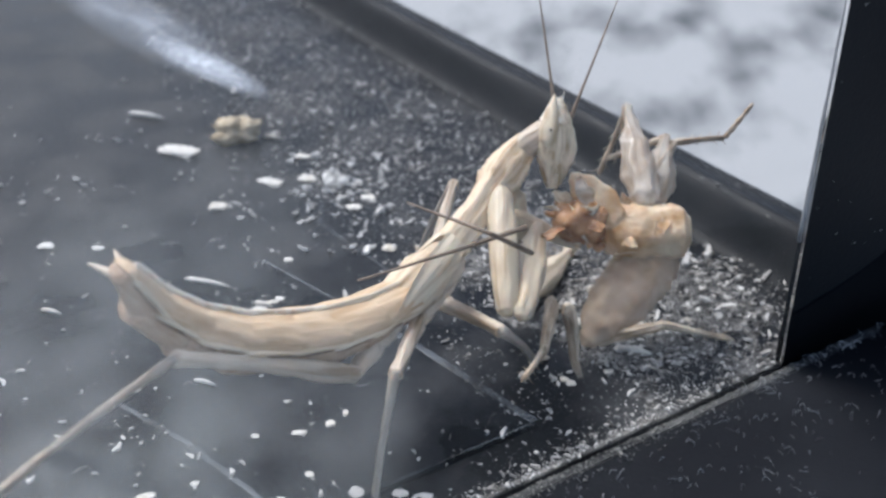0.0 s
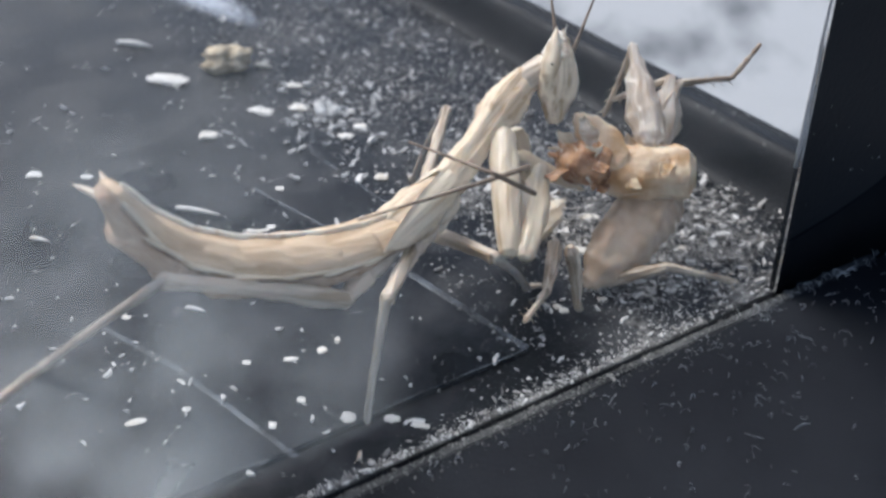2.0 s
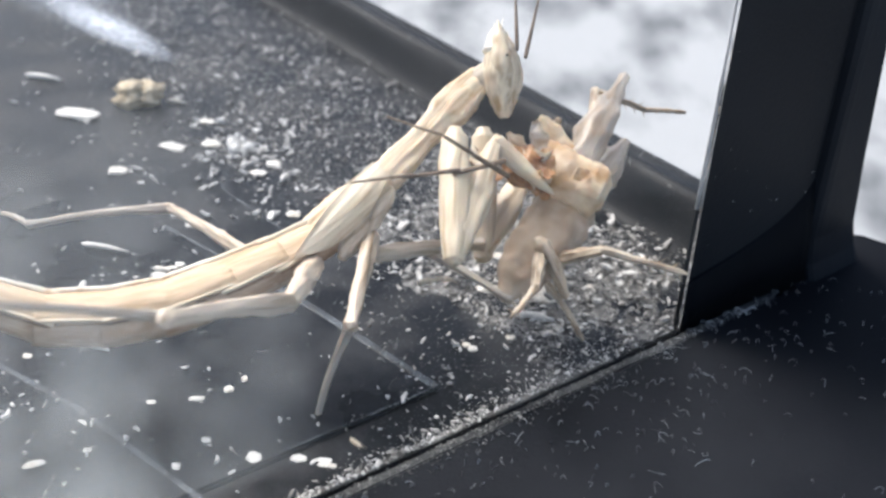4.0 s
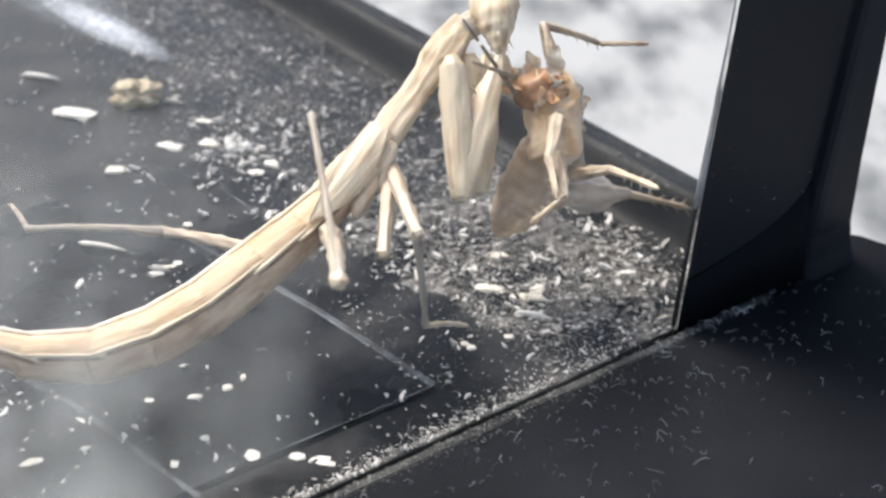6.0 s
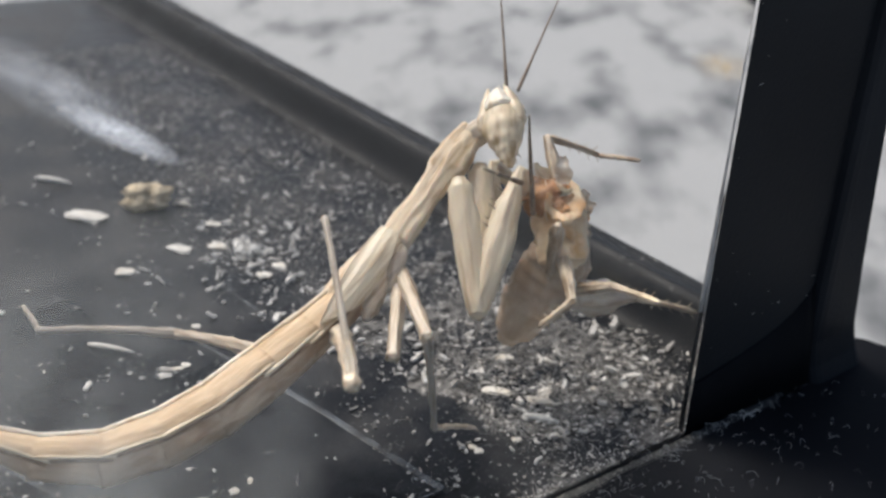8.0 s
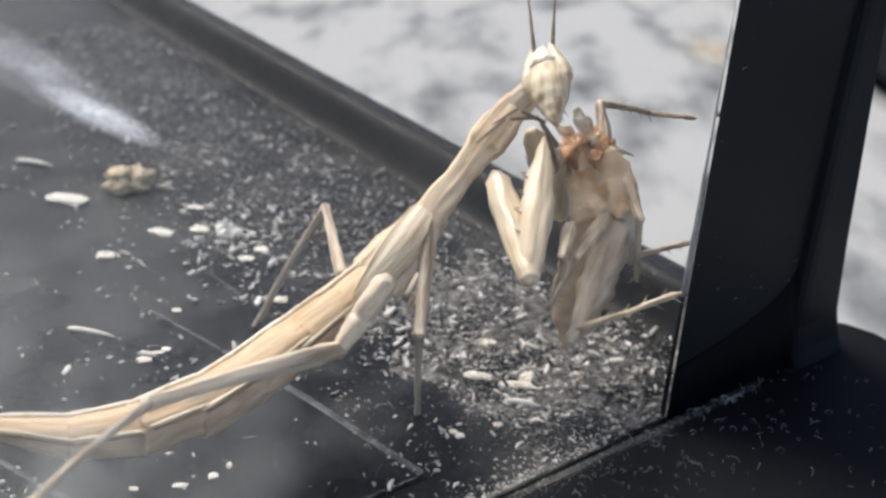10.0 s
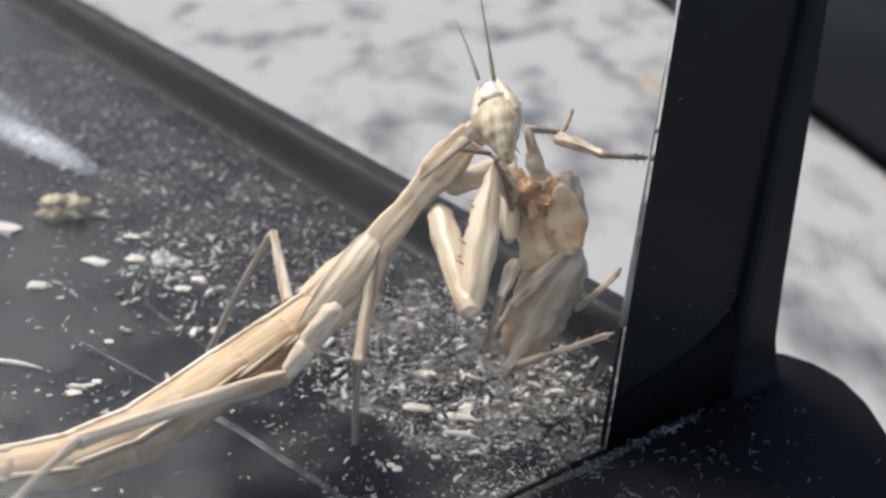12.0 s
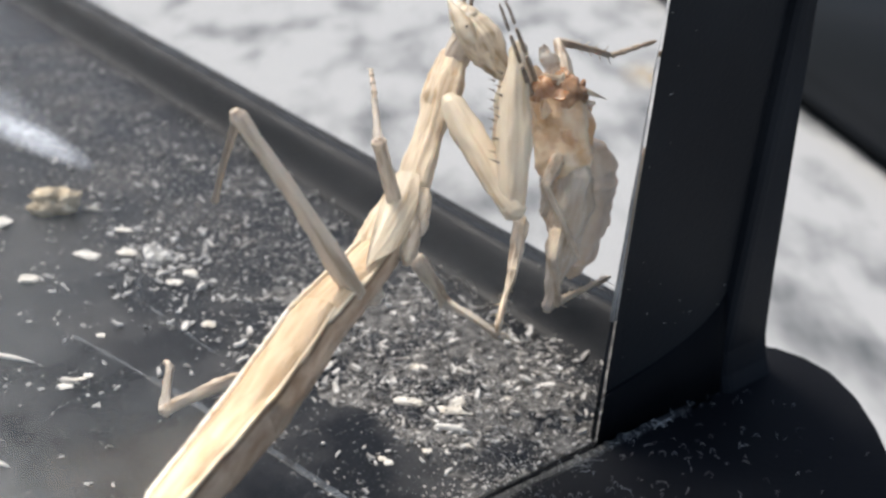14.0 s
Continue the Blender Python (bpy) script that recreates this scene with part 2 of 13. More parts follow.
def limb(length, profile, n=12, sag=0.0, lumps=0.0, seed=0, seg=1, flutes=0, depth=0.05):
    """A body piece along +x: profile of (share of length, half width, half height), millimetres; sag bows it,
    flutes run along it and lumps dent it."""
    bm = bmesh.new()
    rings = []
    Y, Z = Vector((0, 1, 0)), Vector((0, 0, 1))
    pts = []
    for (s0, y0, z0), (s1, y1, z1) in zip(profile, profile[1:]):
        for q in range(seg):
            w = q / seg
            e = w * w * (3 - 2 * w)
            pts.append((s0 + (s1 - s0) * w, y0 + (y1 - y0) * e, z0 + (z1 - z0) * e))
    pts.append(profile[-1])
    for s, ry, rz in pts:
        c = Vector((s * length, 0, sag * math.sin(math.pi * min(max(s, 0), 1)))) * MM
        rings.append((c, Y, Z, max(ry, 0.02) * MM, max(rz, 0.02) * MM))
    ring_tube(bm, rings, n)
    if lumps or flutes:
        for v in bm.verts:
            x = v.co.x / MM
            mid = sag * math.sin(math.pi * min(max(x / length, 0), 1)) * MM
            a = math.atan2(v.co.z - mid, v.co.y)
            d = 1 + lumps * noise.noise(Vector((x * .55 + seed * 5.3, math.cos(a) * 1.3, math.sin(a) * 1.3))) + lumps * .5 * noise.noise(Vector((x * 1.7 + seed, math.cos(a) * 3, math.sin(a) * 3)))
            if flutes:
                d += depth * (1 - 2 * abs(math.sin(a * flutes / 2 + 1.5 * noise.noise(Vector((x * .3, seed, 0)))))) * (.5 + abs(noise.noise(Vector((x * .16, math.cos(a) * 2, seed)))) * 2)
            v.co.y *= d
            v.co.z = mid + (v.co.z - mid) * d
    return bm


def cone_spine(bm, base, tip, r):
    """A thin spine between two points, millimetres."""
    a, b = Vector(base) * MM, Vector(tip) * MM
    q = (b - a).to_track_quat("Z", "Y").to_matrix()
    ring = [bm.verts.new(a + q @ Vector((math.cos(k * 2.094), math.sin(k * 2.094), 0)) * r * MM) for k in range(3)]
    t = bm.verts.new(b)
    for k in range(3):
        bm.faces.new((ring[k], ring[(k + 1) % 3], t))


def box_bm(x0, x1, y0, y1, z0, z1, bevel=0.4, segments=2):
    bm = bmesh.new()
    bmesh.ops.create_cube(bm, size=1)
    for v in bm.verts:
        v.co = Vector(((x0 + x1) / 2 + v.co.x * (x1 - x0), (y0 + y1) / 2 + v.co.y * (y1 - y0), (z0 + z1) / 2 + v.co.z * (z1 - z0))) * MM
    if bevel:
        bmesh.ops.bevel(bm, geom=bm.edges[:], offset=bevel * MM, segments=segments, affect="EDGES")
    return bm


def extrude_profile(pts, y0, y1, steps=24, wobble=0.0):
    """A closed outline in x and z, millimetres, drawn along y."""
    bm = bmesh.new()
    loops = []
    for q in range(steps + 1):
        y = y0 + (y1 - y0) * q / steps
        loops.append([bm.verts.new(Vector((x + wobble * noise.noise(Vector((x * .2, y * .07, z))), y, z)) * MM) for x, z in pts])
    k = len(pts)
    for a, b in zip(loops, loops[1:]):
        for i in range(k):
            bm.faces.new((a[i], b[i], b[(i + 1) % k], a[(i + 1) % k]))
    bm.faces.new(loops[0])
    bm.faces.new(loops[-1][::-1])
    bmesh.ops.recalc_face_normals(bm, faces=bm.faces[:])
    return bm


# ---- the setting ----
BASE = -45.0
bm = bmesh.new()
bmesh.ops.create_grid(bm, x_segments=2, y_segments=2, size=60)
for v in bm.verts:
    v.co.z = BASE * MM
ground = finish("ground", bm, GROUND)
ground.rotation_euler = (0, 0, radians(45))
tagged(ground, "pale mottled stone ground around the black housing", "ground", kind="structure")

bm = box_bm(-120, 16, -0.36, 220, -6, 0, 0.2)
tagged(finish("floor", bm, FLOOR, False), "dusty glossy black plastic floor of the housing", "floor", kind="structure")


def flange():
    """The broad black rim round the floor, with a rounded corner."""
    bm = bmesh.new()
    outline = [(-140, -1.6), (-140, -32), (-5, -31), (8, -29.5), (18, -26.5), (26, -21.5), (31.2, -16.3), (35, -11.5), (37.2, -6.7), (37.4, -2.5), (36.2, 1.2), (33.5, 4.4), (30, 5.2), (18, 5.4), (18, -1.6)]
    top = [bm.verts.new(Vector((x, y, 0.0)) * MM) for x, y in outline]
    bot = [bm.verts.new(Vector((x, y, BASE)) * MM) for x, y in outline]
    k = len(outline)
    bm.faces.new(top)
    bm.faces.new(bot[::-1])
    for i in range(k):
        bm.faces.new((top[i], bot[i], bot[(i + 1) % k], top[(i + 1) % k]))
    bmesh.ops.recalc_face_normals(bm, faces=bm.faces[:])
    edges = [e for e in bm.edges if all(v.co.z > -0.001 for v in e.verts)]
    bmesh.ops.bevel(bm, geom=edges, offset=0.7 * MM, segments=3, affect="EDGES")
    return bm


housing = tagged(new("housing"), "black plastic housing with a broad rounded rim and dusty post", "housing")
housing.location = (0, 0, BASE * MM)


def on_housing(name, bm, mat, label="", smooth=True):
    for v in bm.verts:
        v.co.z -= BASE * MM
    return part(name, bm, mat, housing, label, smooth)


on_housing("rim", flange(), RIM, "broad black front rim with lint on it", False)
on_housing("underside", box_bm(-140, 20, -1.4, 225, BASE, -6.2, 0.5), PLASTIC, "", False)
rail_shape = [(11.2, -5), (11.2, 0.03), (12.0, 0.3), (12.8, 1.0), (13.5, 2.3), (14.1, 4.0), (14.7, 5.7), (15.3, 6.9), (16.0, 7.6), (16.7, 7.85), (17.3, 7.75), (17.9, 7.5), (18.6, 7.45), (19.2, 7.7), (19.6, 7.75), (19.9, 7.5), (20.05, 6.9), (20.05, -5)]
rail_shape = [(x, z * .78 if z > 0 else z) for x, z in rail_shape]
on_housing("rail", extrude_profile(rail_shape, 5.6, 225, 40, 0.25), RAIL, "rounded black side rail with a worn edge")


def post_mesh():
    """The corner post: a broad flat face and a narrow raised moulding."""
    bm = bmesh.new()
    loops = []
    for z, grow in ((-0.5, 1.8), (2, 0.8), (5, 0.2), (14, 0), (50, 0), (170, 0)):
        left, right = 0.4 + 0.023 * z, 30.4 - 0.115 * z if z < 60 else 23.5 - 0.06 * (z - 60)
        plan = [(left, 0.4), (20.6, 0.2), (20.6, 5.0), (left + 6.5, 5.0)]
        loops.append([bm.verts.new(Vector((x, y - (grow if y < 2 and x > 6 else 0), z)) * MM) for x, y in plan])
    k = len(plan)
    for a, b in zip(loops, loops[1:]):
        for i in range(k):
            bm.faces.new((a[i], b[i], b[(i + 1) % k], a[(i + 1) % k]))
    bm.faces.new(loops[0])
    bm.faces.new(loops[-1][::-1])
    bmesh.ops.recalc_face_normals(bm, faces=bm.faces[:])
    return bm


def seal_mesh():
    """A thin uneven bead along the post's edge."""
    bm = bmesh.new()
    rings = []
    for q in range(60):
        z = 15 + q * 2.6
        r = 0.22 + 0.12 * noise.noise(Vector((z * .4, 0, 0)))
        rings.append((Vector((0.15 + 0.023 * z, 0.15, z)) * MM, Vector((1, 0, 0)), Vector((0, 1, 0)), r * MM, r * MM))
    ring_tube(bm, rings, 6)
    return bm


def moulding_mesh():
    """The narrow raised strip on the post's outer side, tapering upward."""
    bm = bmesh.new()
    loops = []
    for z, grow in ((-0.5, 1.8), (2, 0.8), (5, 0.2), (14, 0), (50, 0), (170, 0)):
        right = 30.4 - 0.115 * z if z < 60 else 23.5 - 0.06 * (z - 60)
        plan = [(20.7, 0.3), (20.9, -0.5), (21.5, -0.9), (22.4, -1.0), (right - 1.0, -0.9), (right - 0.3, -0.5), (right, 0.3), (right, 5.0), (20.7, 5.0)]
        loops.append([bm.verts.new(Vector((x, y - (grow if y < 2 else 0), z)) * MM) for x, y in plan])
    k = 9
    for a, c in zip(loops, loops[1:]):
        for i in range(k):
            bm.faces.new((a[i], c[i], c[(i + 1) % k], a[(i + 1) % k]))
    bm.faces.new(loops[0])
    bm.faces.new(loops[-1][::-1])
    bmesh.ops.recalc_face_normals(bm, faces=bm.faces[:])
    return bm


on_housing("moulding", moulding_mesh(), SATIN, "satin raised moulding of the post", False)
on_housing("post", post_mesh(), PLASTIC, "flat black corner post with a raised moulding", False)
def foot_mesh():
    """The matt foot of the post, its shading painted in: a thin wedge whose upper edge sweeps up to the moulding."""
    bm = bmesh.new()
    top = [(0.5, 5.4), (3, 5.7), (6, 6.3), (9, 6.9), (12, 7.7), (15, 8.7), (17.5, 9.9), (19.3, 11.2), (20.55, 12.8)]
    rows = []
    for x, z in top:
        rows.append([bm.verts.new(Vector(p) * MM) for p in ((x, 0.45, z), (x, -0.02, z - .4), (x, -0.15 - .05 * x, z * .45), (x, -0.5 - .06 * x, -0.5), (x, 0.45, -0.5))])
    for a, c in zip(rows, rows[1:]):
        for k in range(5):
            bm.faces.new((a[k], c[k], c[(k + 1) % 5], a[(k + 1) % 5]))
    bm.faces.new(rows[0])
    bm.faces.new(rows[-1][::-1])
    bmesh.ops.recalc_face_normals(bm, faces=bm.faces[:])
    return bm


on_housing("foot", foot_mesh(), FOOT, "matt foot sweeping up the post, its shading painted black")
on_housing("seal", seal_mesh(), SEALANT, "pale bead of sealant along the post")

pane = finish("window_1", box_bm(-125, 0.2, -0.95, -0.45, -1.2, 168, 0), GLASS, False)
pane.visible_shadow = False
tagged(pane, "clear glass pane with cloudy smears", "window", kind="structure")

ledge = finish("trim", box_bm(-122, 15, -2.25, -1.16, -1.2, 0.05, 0.12), LEDGE, False)
tagged(ledge, "dusty ledge in the groove before the pane", "ledge", kind="structure")

packed = finish("trim", box_bm(-122, -9, -0.36, 0.35, -0.3, 0.05, 0.1), PACKED, False)
tagged(packed, "line of packed pale dust along the pane", "dust line", kind="structure")

# raised panel of the floor with its clipped corner
bm = bmesh.new()
outline = [(-27.2, 5.4), (-30.5, 23.5), (-37.2, 49.0), (-41.0, 62.0), (-110, 62.0), (-110, 5.4)]
top = [bm.verts.new(Vector((x, y, 0.45)) * MM) for x, y in outline]
low = [bm.verts.new(Vector((x, y, -1.0)) * MM) for x, y in outline]
bm.faces.new(top)
for i in range(6):
    bm.faces.new((top[i], low[i], low[(i + 1) % 6], top[(i + 1) % 6]))
bmesh.ops.recalc_face_normals(bm, faces=bm.faces[:])
bmesh.ops.bevel(bm, geom=[e for e in bm.edges if all(v.co.z > 0 for v in e.verts)], offset=0.35 * MM, segments=2, affect="EDGES")
tagged(finish("floor_panel", bm, PANEL, False), "shallow raised black panel in the floor", "panel", kind="structure")

def seam(points, wide, z):
    """A scuffed pale edge as a thin raised strip through floor points."""
    bm = bmesh.new()
    for (x0, y0), (x1, y1) in zip(points, points[1:]):
        d = Vector((x1 - x0, y1 - y0, 0))
        side = Vector((-d.y, d.x, 0)).normalized() * wide / 2
        a, c = Vector((x0, y0, z)), Vector((x1, y1, z))
        up = Vector((0, 0, 0.06))
        lo = [bm.verts.new((p + s) * MM) for p, s in ((a, -side), (c, -side), (c, side), (a, side))]
        hi = [bm.verts.new((p + s * .5 + up) * MM) for p, s in ((a, -side), (c, -side), (c, side), (a, side))]
        bm.faces.new(hi)
        for k in range(4):
            bm.faces.new((lo[k], lo[(k + 1) % 4], hi[(k + 1) % 4], hi[k]))
    return bm


for line, wide in ((((-27.6, 5.8), (-30.8, 23.5), (-34.0, 36.0)), 1.3), (((-34.0, 36.0), (-37.4, 48.8)), .6), (((-53.4, 4.5), (-57.9, 21.6), (-63.2, 35.3)), .9), (((-59.2, 6.2), (-55.7, 5.5)), .5), (((-45.2, 5.9), (-28, 5.7)), .4)):
    tagged(finish("trim", seam(line, wide * .7, .46), SEAM, False), "scuffed pale seam in the black floor", "seam", kind="structure")
for line, wide in ((((-25.0, 37.0), (-26.0, 46.2), (-27.0, 54.4), (-20.7, 66.0)), .4),):
    tagged(finish("trim", seam(line, wide, .01), SEAM, False), "scuffed pale seam in the black floor", "seam", kind="structure")

bm = box_bm(0, 420, -240, 240, BASE, BASE + 14, 5, 3)
slab = finish("dark_slab", bm, SLAB)
slab.matrix_world = pose(0.256, 0.133, 0, 0, 0, -31.6)
tagged(slab, "dark smooth slab lying on the pale ground", "slab")

# ---- the mantis ----
MOVING = {}
mantis = tagged(new("mantis"), "straw-coloured praying mantis feeding on a pale cricket", "mantis")
mantis.location = (-0.025, 0.020, 0)


def moving(key, name, bm, mat, parent, label=""):
    MOVING[key] = part(name, bm, mat, parent, label)
    return MOVING[key]


def blob(bm, c, r, u=12, v=8):
    m = Matrix.LocRotScale(Vector(c) * MM, None, Vector(r) * MM)
    bmesh.ops.create_uvsphere(bm, u_segments=u, v_segments=v, radius=1, matrix=m)


thorax = moving("thorax", "thorax", limb(8.5, [(-0.1, .6, .6), (0, 1.5, 1.4), (.3, 2.1, 2.0), (.7, 2.5, 2.3), (1.0, 2.35, 2.2), (1.12, 1.9, 1.8)], 44, lumps=.07, seg=6, flutes=9, depth=.05), SHELL, mantis, "pale ribbed thorax")
for k, (x, y, z, turn, long) in enumerate(((0.6, 1.0, -.5, 14, 4.8), (3.9, 1.5, -.5, 10, 5.2), (0.8, -1.0, -.6, -14, 4.4), (4.2, -1.3, -.6, -10, 4.8))):
    bm = limb(long, [(-.1, .4, .4), (.05, .95, .9), (.4, 1.2, 1.1), (.8, .95, .9), (1.05, .45, .4)], 16, lumps=.2, seed=k, seg=4, flutes=4, depth=.07)
    bm.transform(pose(x * MM, y * MM, z * MM, 0, 18, turn))
    part("hip_plate", bm, LIMB, thorax, "pale folded hip plate")


def wing_pad(side, long):
    """A long leaf-shaped wing pad wrapped down the flank, with raised veins and a thick rim."""
    bm = bmesh.new()
    rows = []
    for q in range(17):
        s = q / 16
        top, low = math.radians(82 - 52 * s ** 1.3), math.radians(62 - 72 * math.sin(math.pi * min(.15 + s * .72, 1)))
        low = min(low, top - .04)
        line = []
        for k in range(11):
            u = k / 10
            a = top + (low - top) * u
            lift = .22 + .09 * math.sin(u * 22 + 3 * s) * math.sin(math.pi * s) + (.14 if k in (0, 10) else 0)
            r = (2.2 + lift + .75 * s) if side > 0 else 2.02 + lift * .5 - .8 * max(0, s - .4)
            line.append(Vector((0.2 + long * s, side * r * math.cos(a), (r - .15) * math.sin(a))) * MM)
        rows.append(line)
    for off in (0, 1):
        grid = [[bm.verts.new(p - Vector((0, side * .6, .8)) * off * .25 * MM) for p in line] for line in rows]
        for a, c in zip(grid, grid[1:]):
            for k in range(10):
                f = (a[k], c[k], c[k + 1], a[k + 1])
                bm.faces.new(f if (off == 0) == (side < 0) else f[::-1])
    return bm


part("wing_pad", wing_pad(1, 12.6), WING, thorax, "veined cream wing pad")
part("wing_pad", wing_pad(-1, 8.6), WING, thorax, "veined cream wing pad")
SEG_W = (2.5, 2.95, 3.25, 3.4, 3.3, 3.0, 2.4)


def abdomen_piece(w0, w1, seed, lower):
    """A ring of the abdomen: the upper plate with its flared side lips, or the soft belly."""
    bm = bmesh.new()
    loops = []
    steps = ((-.14, .965), (-.03, .985), (.1, .998), (.25, 1.0), (.5, 1.0), (.75, 1.0), (.92, 1.004), (1.03, 1.0), (1.09, .988), (1.13, .95))
    n = 33
    for s, k in steps:
        w = (w0 + (w1 - w0) * max(0, min(s, 1))) * k
        line = []
        for q in range(n):
            a = math.pi * q / (n - 1)
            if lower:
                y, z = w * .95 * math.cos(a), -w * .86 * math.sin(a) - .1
            else:
                lip = 1 + .04 * abs(math.cos(a)) ** 12
                y, z = w * lip * math.cos(a), w * .68 * max(math.sin(a), 0) ** .8 + .012 * w * math.sin(a * 8 + 2.2 * noise.noise(Vector(((s + seed) * .7, 0, 4)))) * math.sin(a)
            d = 1 + .045 * noise.noise(Vector(((s + seed) * 2.6, y * .9, z * .9))) + .03 * noise.noise(Vector(((s + seed) * 8, y * 2.5, z * 2.5)))
            line.append(bm.verts.new(Vector((s * 5.8, y * d, z * d)) * MM))
        loops.append(line)
    for a, c in zip(loops, loops[1:]):
        for q in range(n - 1):
            bm.faces.new((a[q], c[q], c[q + 1], a[q + 1]))
        bm.faces.new((a[n - 1], c[n - 1], c[0], a[0]))
    bm.faces.new(loops[0])
    bm.faces.new(loops[-1][::-1])
    bmesh.ops.recalc_face_normals(bm, faces=bm.faces[:])
    return bm


for q in range(7):
    w0 = SEG_W[q]
    w1 = SEG_W[q + 1] if q < 6 else 1.25
    seg = moving("abdomen_%d" % (q + 1), "abdomen_segment", abdomen_piece(w0, w1, q, False), BACK, mantis, "tan straw-grained abdomen plate")
    part("belly", abdomen_piece(w0, w1, q + 20, True), BELLY, seg, "soft belly, browned for the shade beneath")
    for side in (1, -1):
        lip = limb(5.8, [(-.1, .1, .08), (0, .2, .16), (.6, .24, .17), (.88, .36, .24), (1.0, .3, .2), (1.08, .12, .1)], 10, lumps=.4, seed=q, seg=4)
        for v in lip.verts:
            v.co.y += side * (w0 + (w1 - w0) * v.co.x / (5.8 * MM)) * 1.03 * MM
        part("side_lip", lip, WING, seg, "cream raised side margin")
        # a thin dark brown strip runs just below each side margin
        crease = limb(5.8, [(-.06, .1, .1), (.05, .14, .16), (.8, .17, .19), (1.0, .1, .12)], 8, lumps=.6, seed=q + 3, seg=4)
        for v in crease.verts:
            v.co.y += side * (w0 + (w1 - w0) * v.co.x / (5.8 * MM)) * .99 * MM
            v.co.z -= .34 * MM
        part("crease", crease, STRIP_BROWN, seg, "dark brown strip below the margin")
    ridge = limb(5.8, [(-.1, .16, .16), (-.04, .22, .24), (1.0, .22, .24), (1.06, .16, .16)], 8, lumps=.35, seed=q, seg=5)
    for v in ridge.verts:
        v.co.z += ((w0 + (w1 - w0) * v.co.x / (5.8 * MM)) * 0.68 + .14) * MM
    part("keel", ridge, CREST if q > 1 else WING, seg, "white raised ridge" if q > 1 else "")
for key in ("cercus_near", "cercus_far"):
    moving(key, "cercus", limb(4.2, [(0, .3, .3), (.3, .34, .34), (.7, .24, .24), (1, .04, .04)], 8), LIMB, mantis)
def pronotum_mesh():
    """A long shield with a keel and slightly flared, toothed margins."""
    bm = limb(15, [(-.06, 1.1, 1.0), (0, 1.8, 1.6), (.15, 1.75, 1.6), (.4, 1.45, 1.35), (.55, 1.65, 1.45), (.68, 2.25, 1.85), (.8, 2.2, 1.85), (.93, 1.75, 1.6), (1.04, 1.3, 1.3)], 40, lumps=.05, seg=6, flutes=8, depth=.035)
    for v in bm.verts:
        y, z = v.co.y / MM, v.co.z / MM
        if z > 0.2 and abs(y) < .45:
            v.co.z += .28 * MM
        if abs(z) < .35:
            v.co.y *= 1.13 + .04 * math.sin(v.co.x / MM * 7)
    return bm


moving("pronotum", "pronotum", pronotum_mesh(), SHELL, mantis, "long slender straw-coloured pronotum")
moving("neck", "neck", limb(4.5, [(-.2, 1.1, 1.1), (.2, 1.5, 1.4), (.7, 1.5, 1.4), (1.1, .9, .9)], 18, lumps=.15, seg=3, flutes=6, depth=.06), LIMB, mantis)


def head_mesh():
    """A cone-shaped head: pointed above, broad at the cheeks, narrowing again to the mouth."""
    bm = limb(9.2, [(-.02, .3, .3), (.06, .9, .8), (.2, 1.5, 1.4), (.36, 2.1, 1.95), (.52, 2.3, 2.2), (.66, 1.9, 2.0), (.8, 1.25, 1.4), (.92, .8, .9), (1.0, .35, .45)], 40, lumps=.03, seg=6, flutes=10, depth=.02)
    for v in bm.verts:
        x, y, z = v.co / MM
        if z > .2 and abs(y) < .5:
            v.co.z += .3 * MM
        if z < -.3:
            v.co.z *= .85
    return bm


head = moving("head", "head", head_mesh(), FACE, mantis, "pale cone-shaped head")
for side in (1, -1):
    bm = limb(5.2, [(-.1, .12, .1), (.05, .35, .35), (.35, .65, .8), (.65, .85, 1.1), (.88, .65, .85), (1.02, .2, .3)], 18, lumps=.08, seg=4)
    bm.transform(pose(-.2 * MM, side * 1.05 * MM, 0, 0, 0, side * 13))
    eye = part("eye", bm, EYE, head, "narrow pointed cream eye")
    bm = bmesh.new()
    blob(bm, (3.2, side * 2.6, .5), (.13, .1, .13), 8, 6)
    part("pupil", bm, PUPIL, eye, "tiny dark pupil")
# crest and crown are white to paint the backlit glint on the head's tip
bm = bmesh.new()
for k in range(7):
    cone_spine(bm, (.8 + .1 * k, (k - 3) * .3, .3 - .2 * (k % 3)), (-1.3 + .5 * abs(k - 3), (k - 3) * .42, .7 - .5 * (k % 3)), .24)
part("crest", bm, CREST, head, "ragged crest, white for the highlight on the tip")
part("crown", limb(2.4, [(-.2, .1, .1), (0, .65, .6), (.25, 1.12, 1.05), (.6, 1.55, 1.45), (.85, 1.78, 1.65), (1.0, 1.7, 1.55)], 30, lumps=.14, seed=6, seg=5, flutes=9, depth=.06), CREST, head, "crown of the head, its backlit glint painted white")
bm = bmesh.new()
blob(bm, (7.6, 0, 0.3), (.9, .6, .55))
for k in range(6):
    cone_spine(bm, (7.0, (k - 2.5) * .3, .5), (8.6 + .5 * (k % 2), (k - 2.5) * .5, 1.2 - .3 * (k % 3)), .16)
part("mouthparts", bm, LIMB, head, "brown mouthparts")
for key in ("antenna_near", "antenna_far"):
    moving(key, "antenna", limb(18, [(0, .17, .17), (.05, .22, .22), (.3, .13, .13), (1, .05, .05)], 6, sag=.5, seg=3), THREAD, mantis, "thin brown antenna")

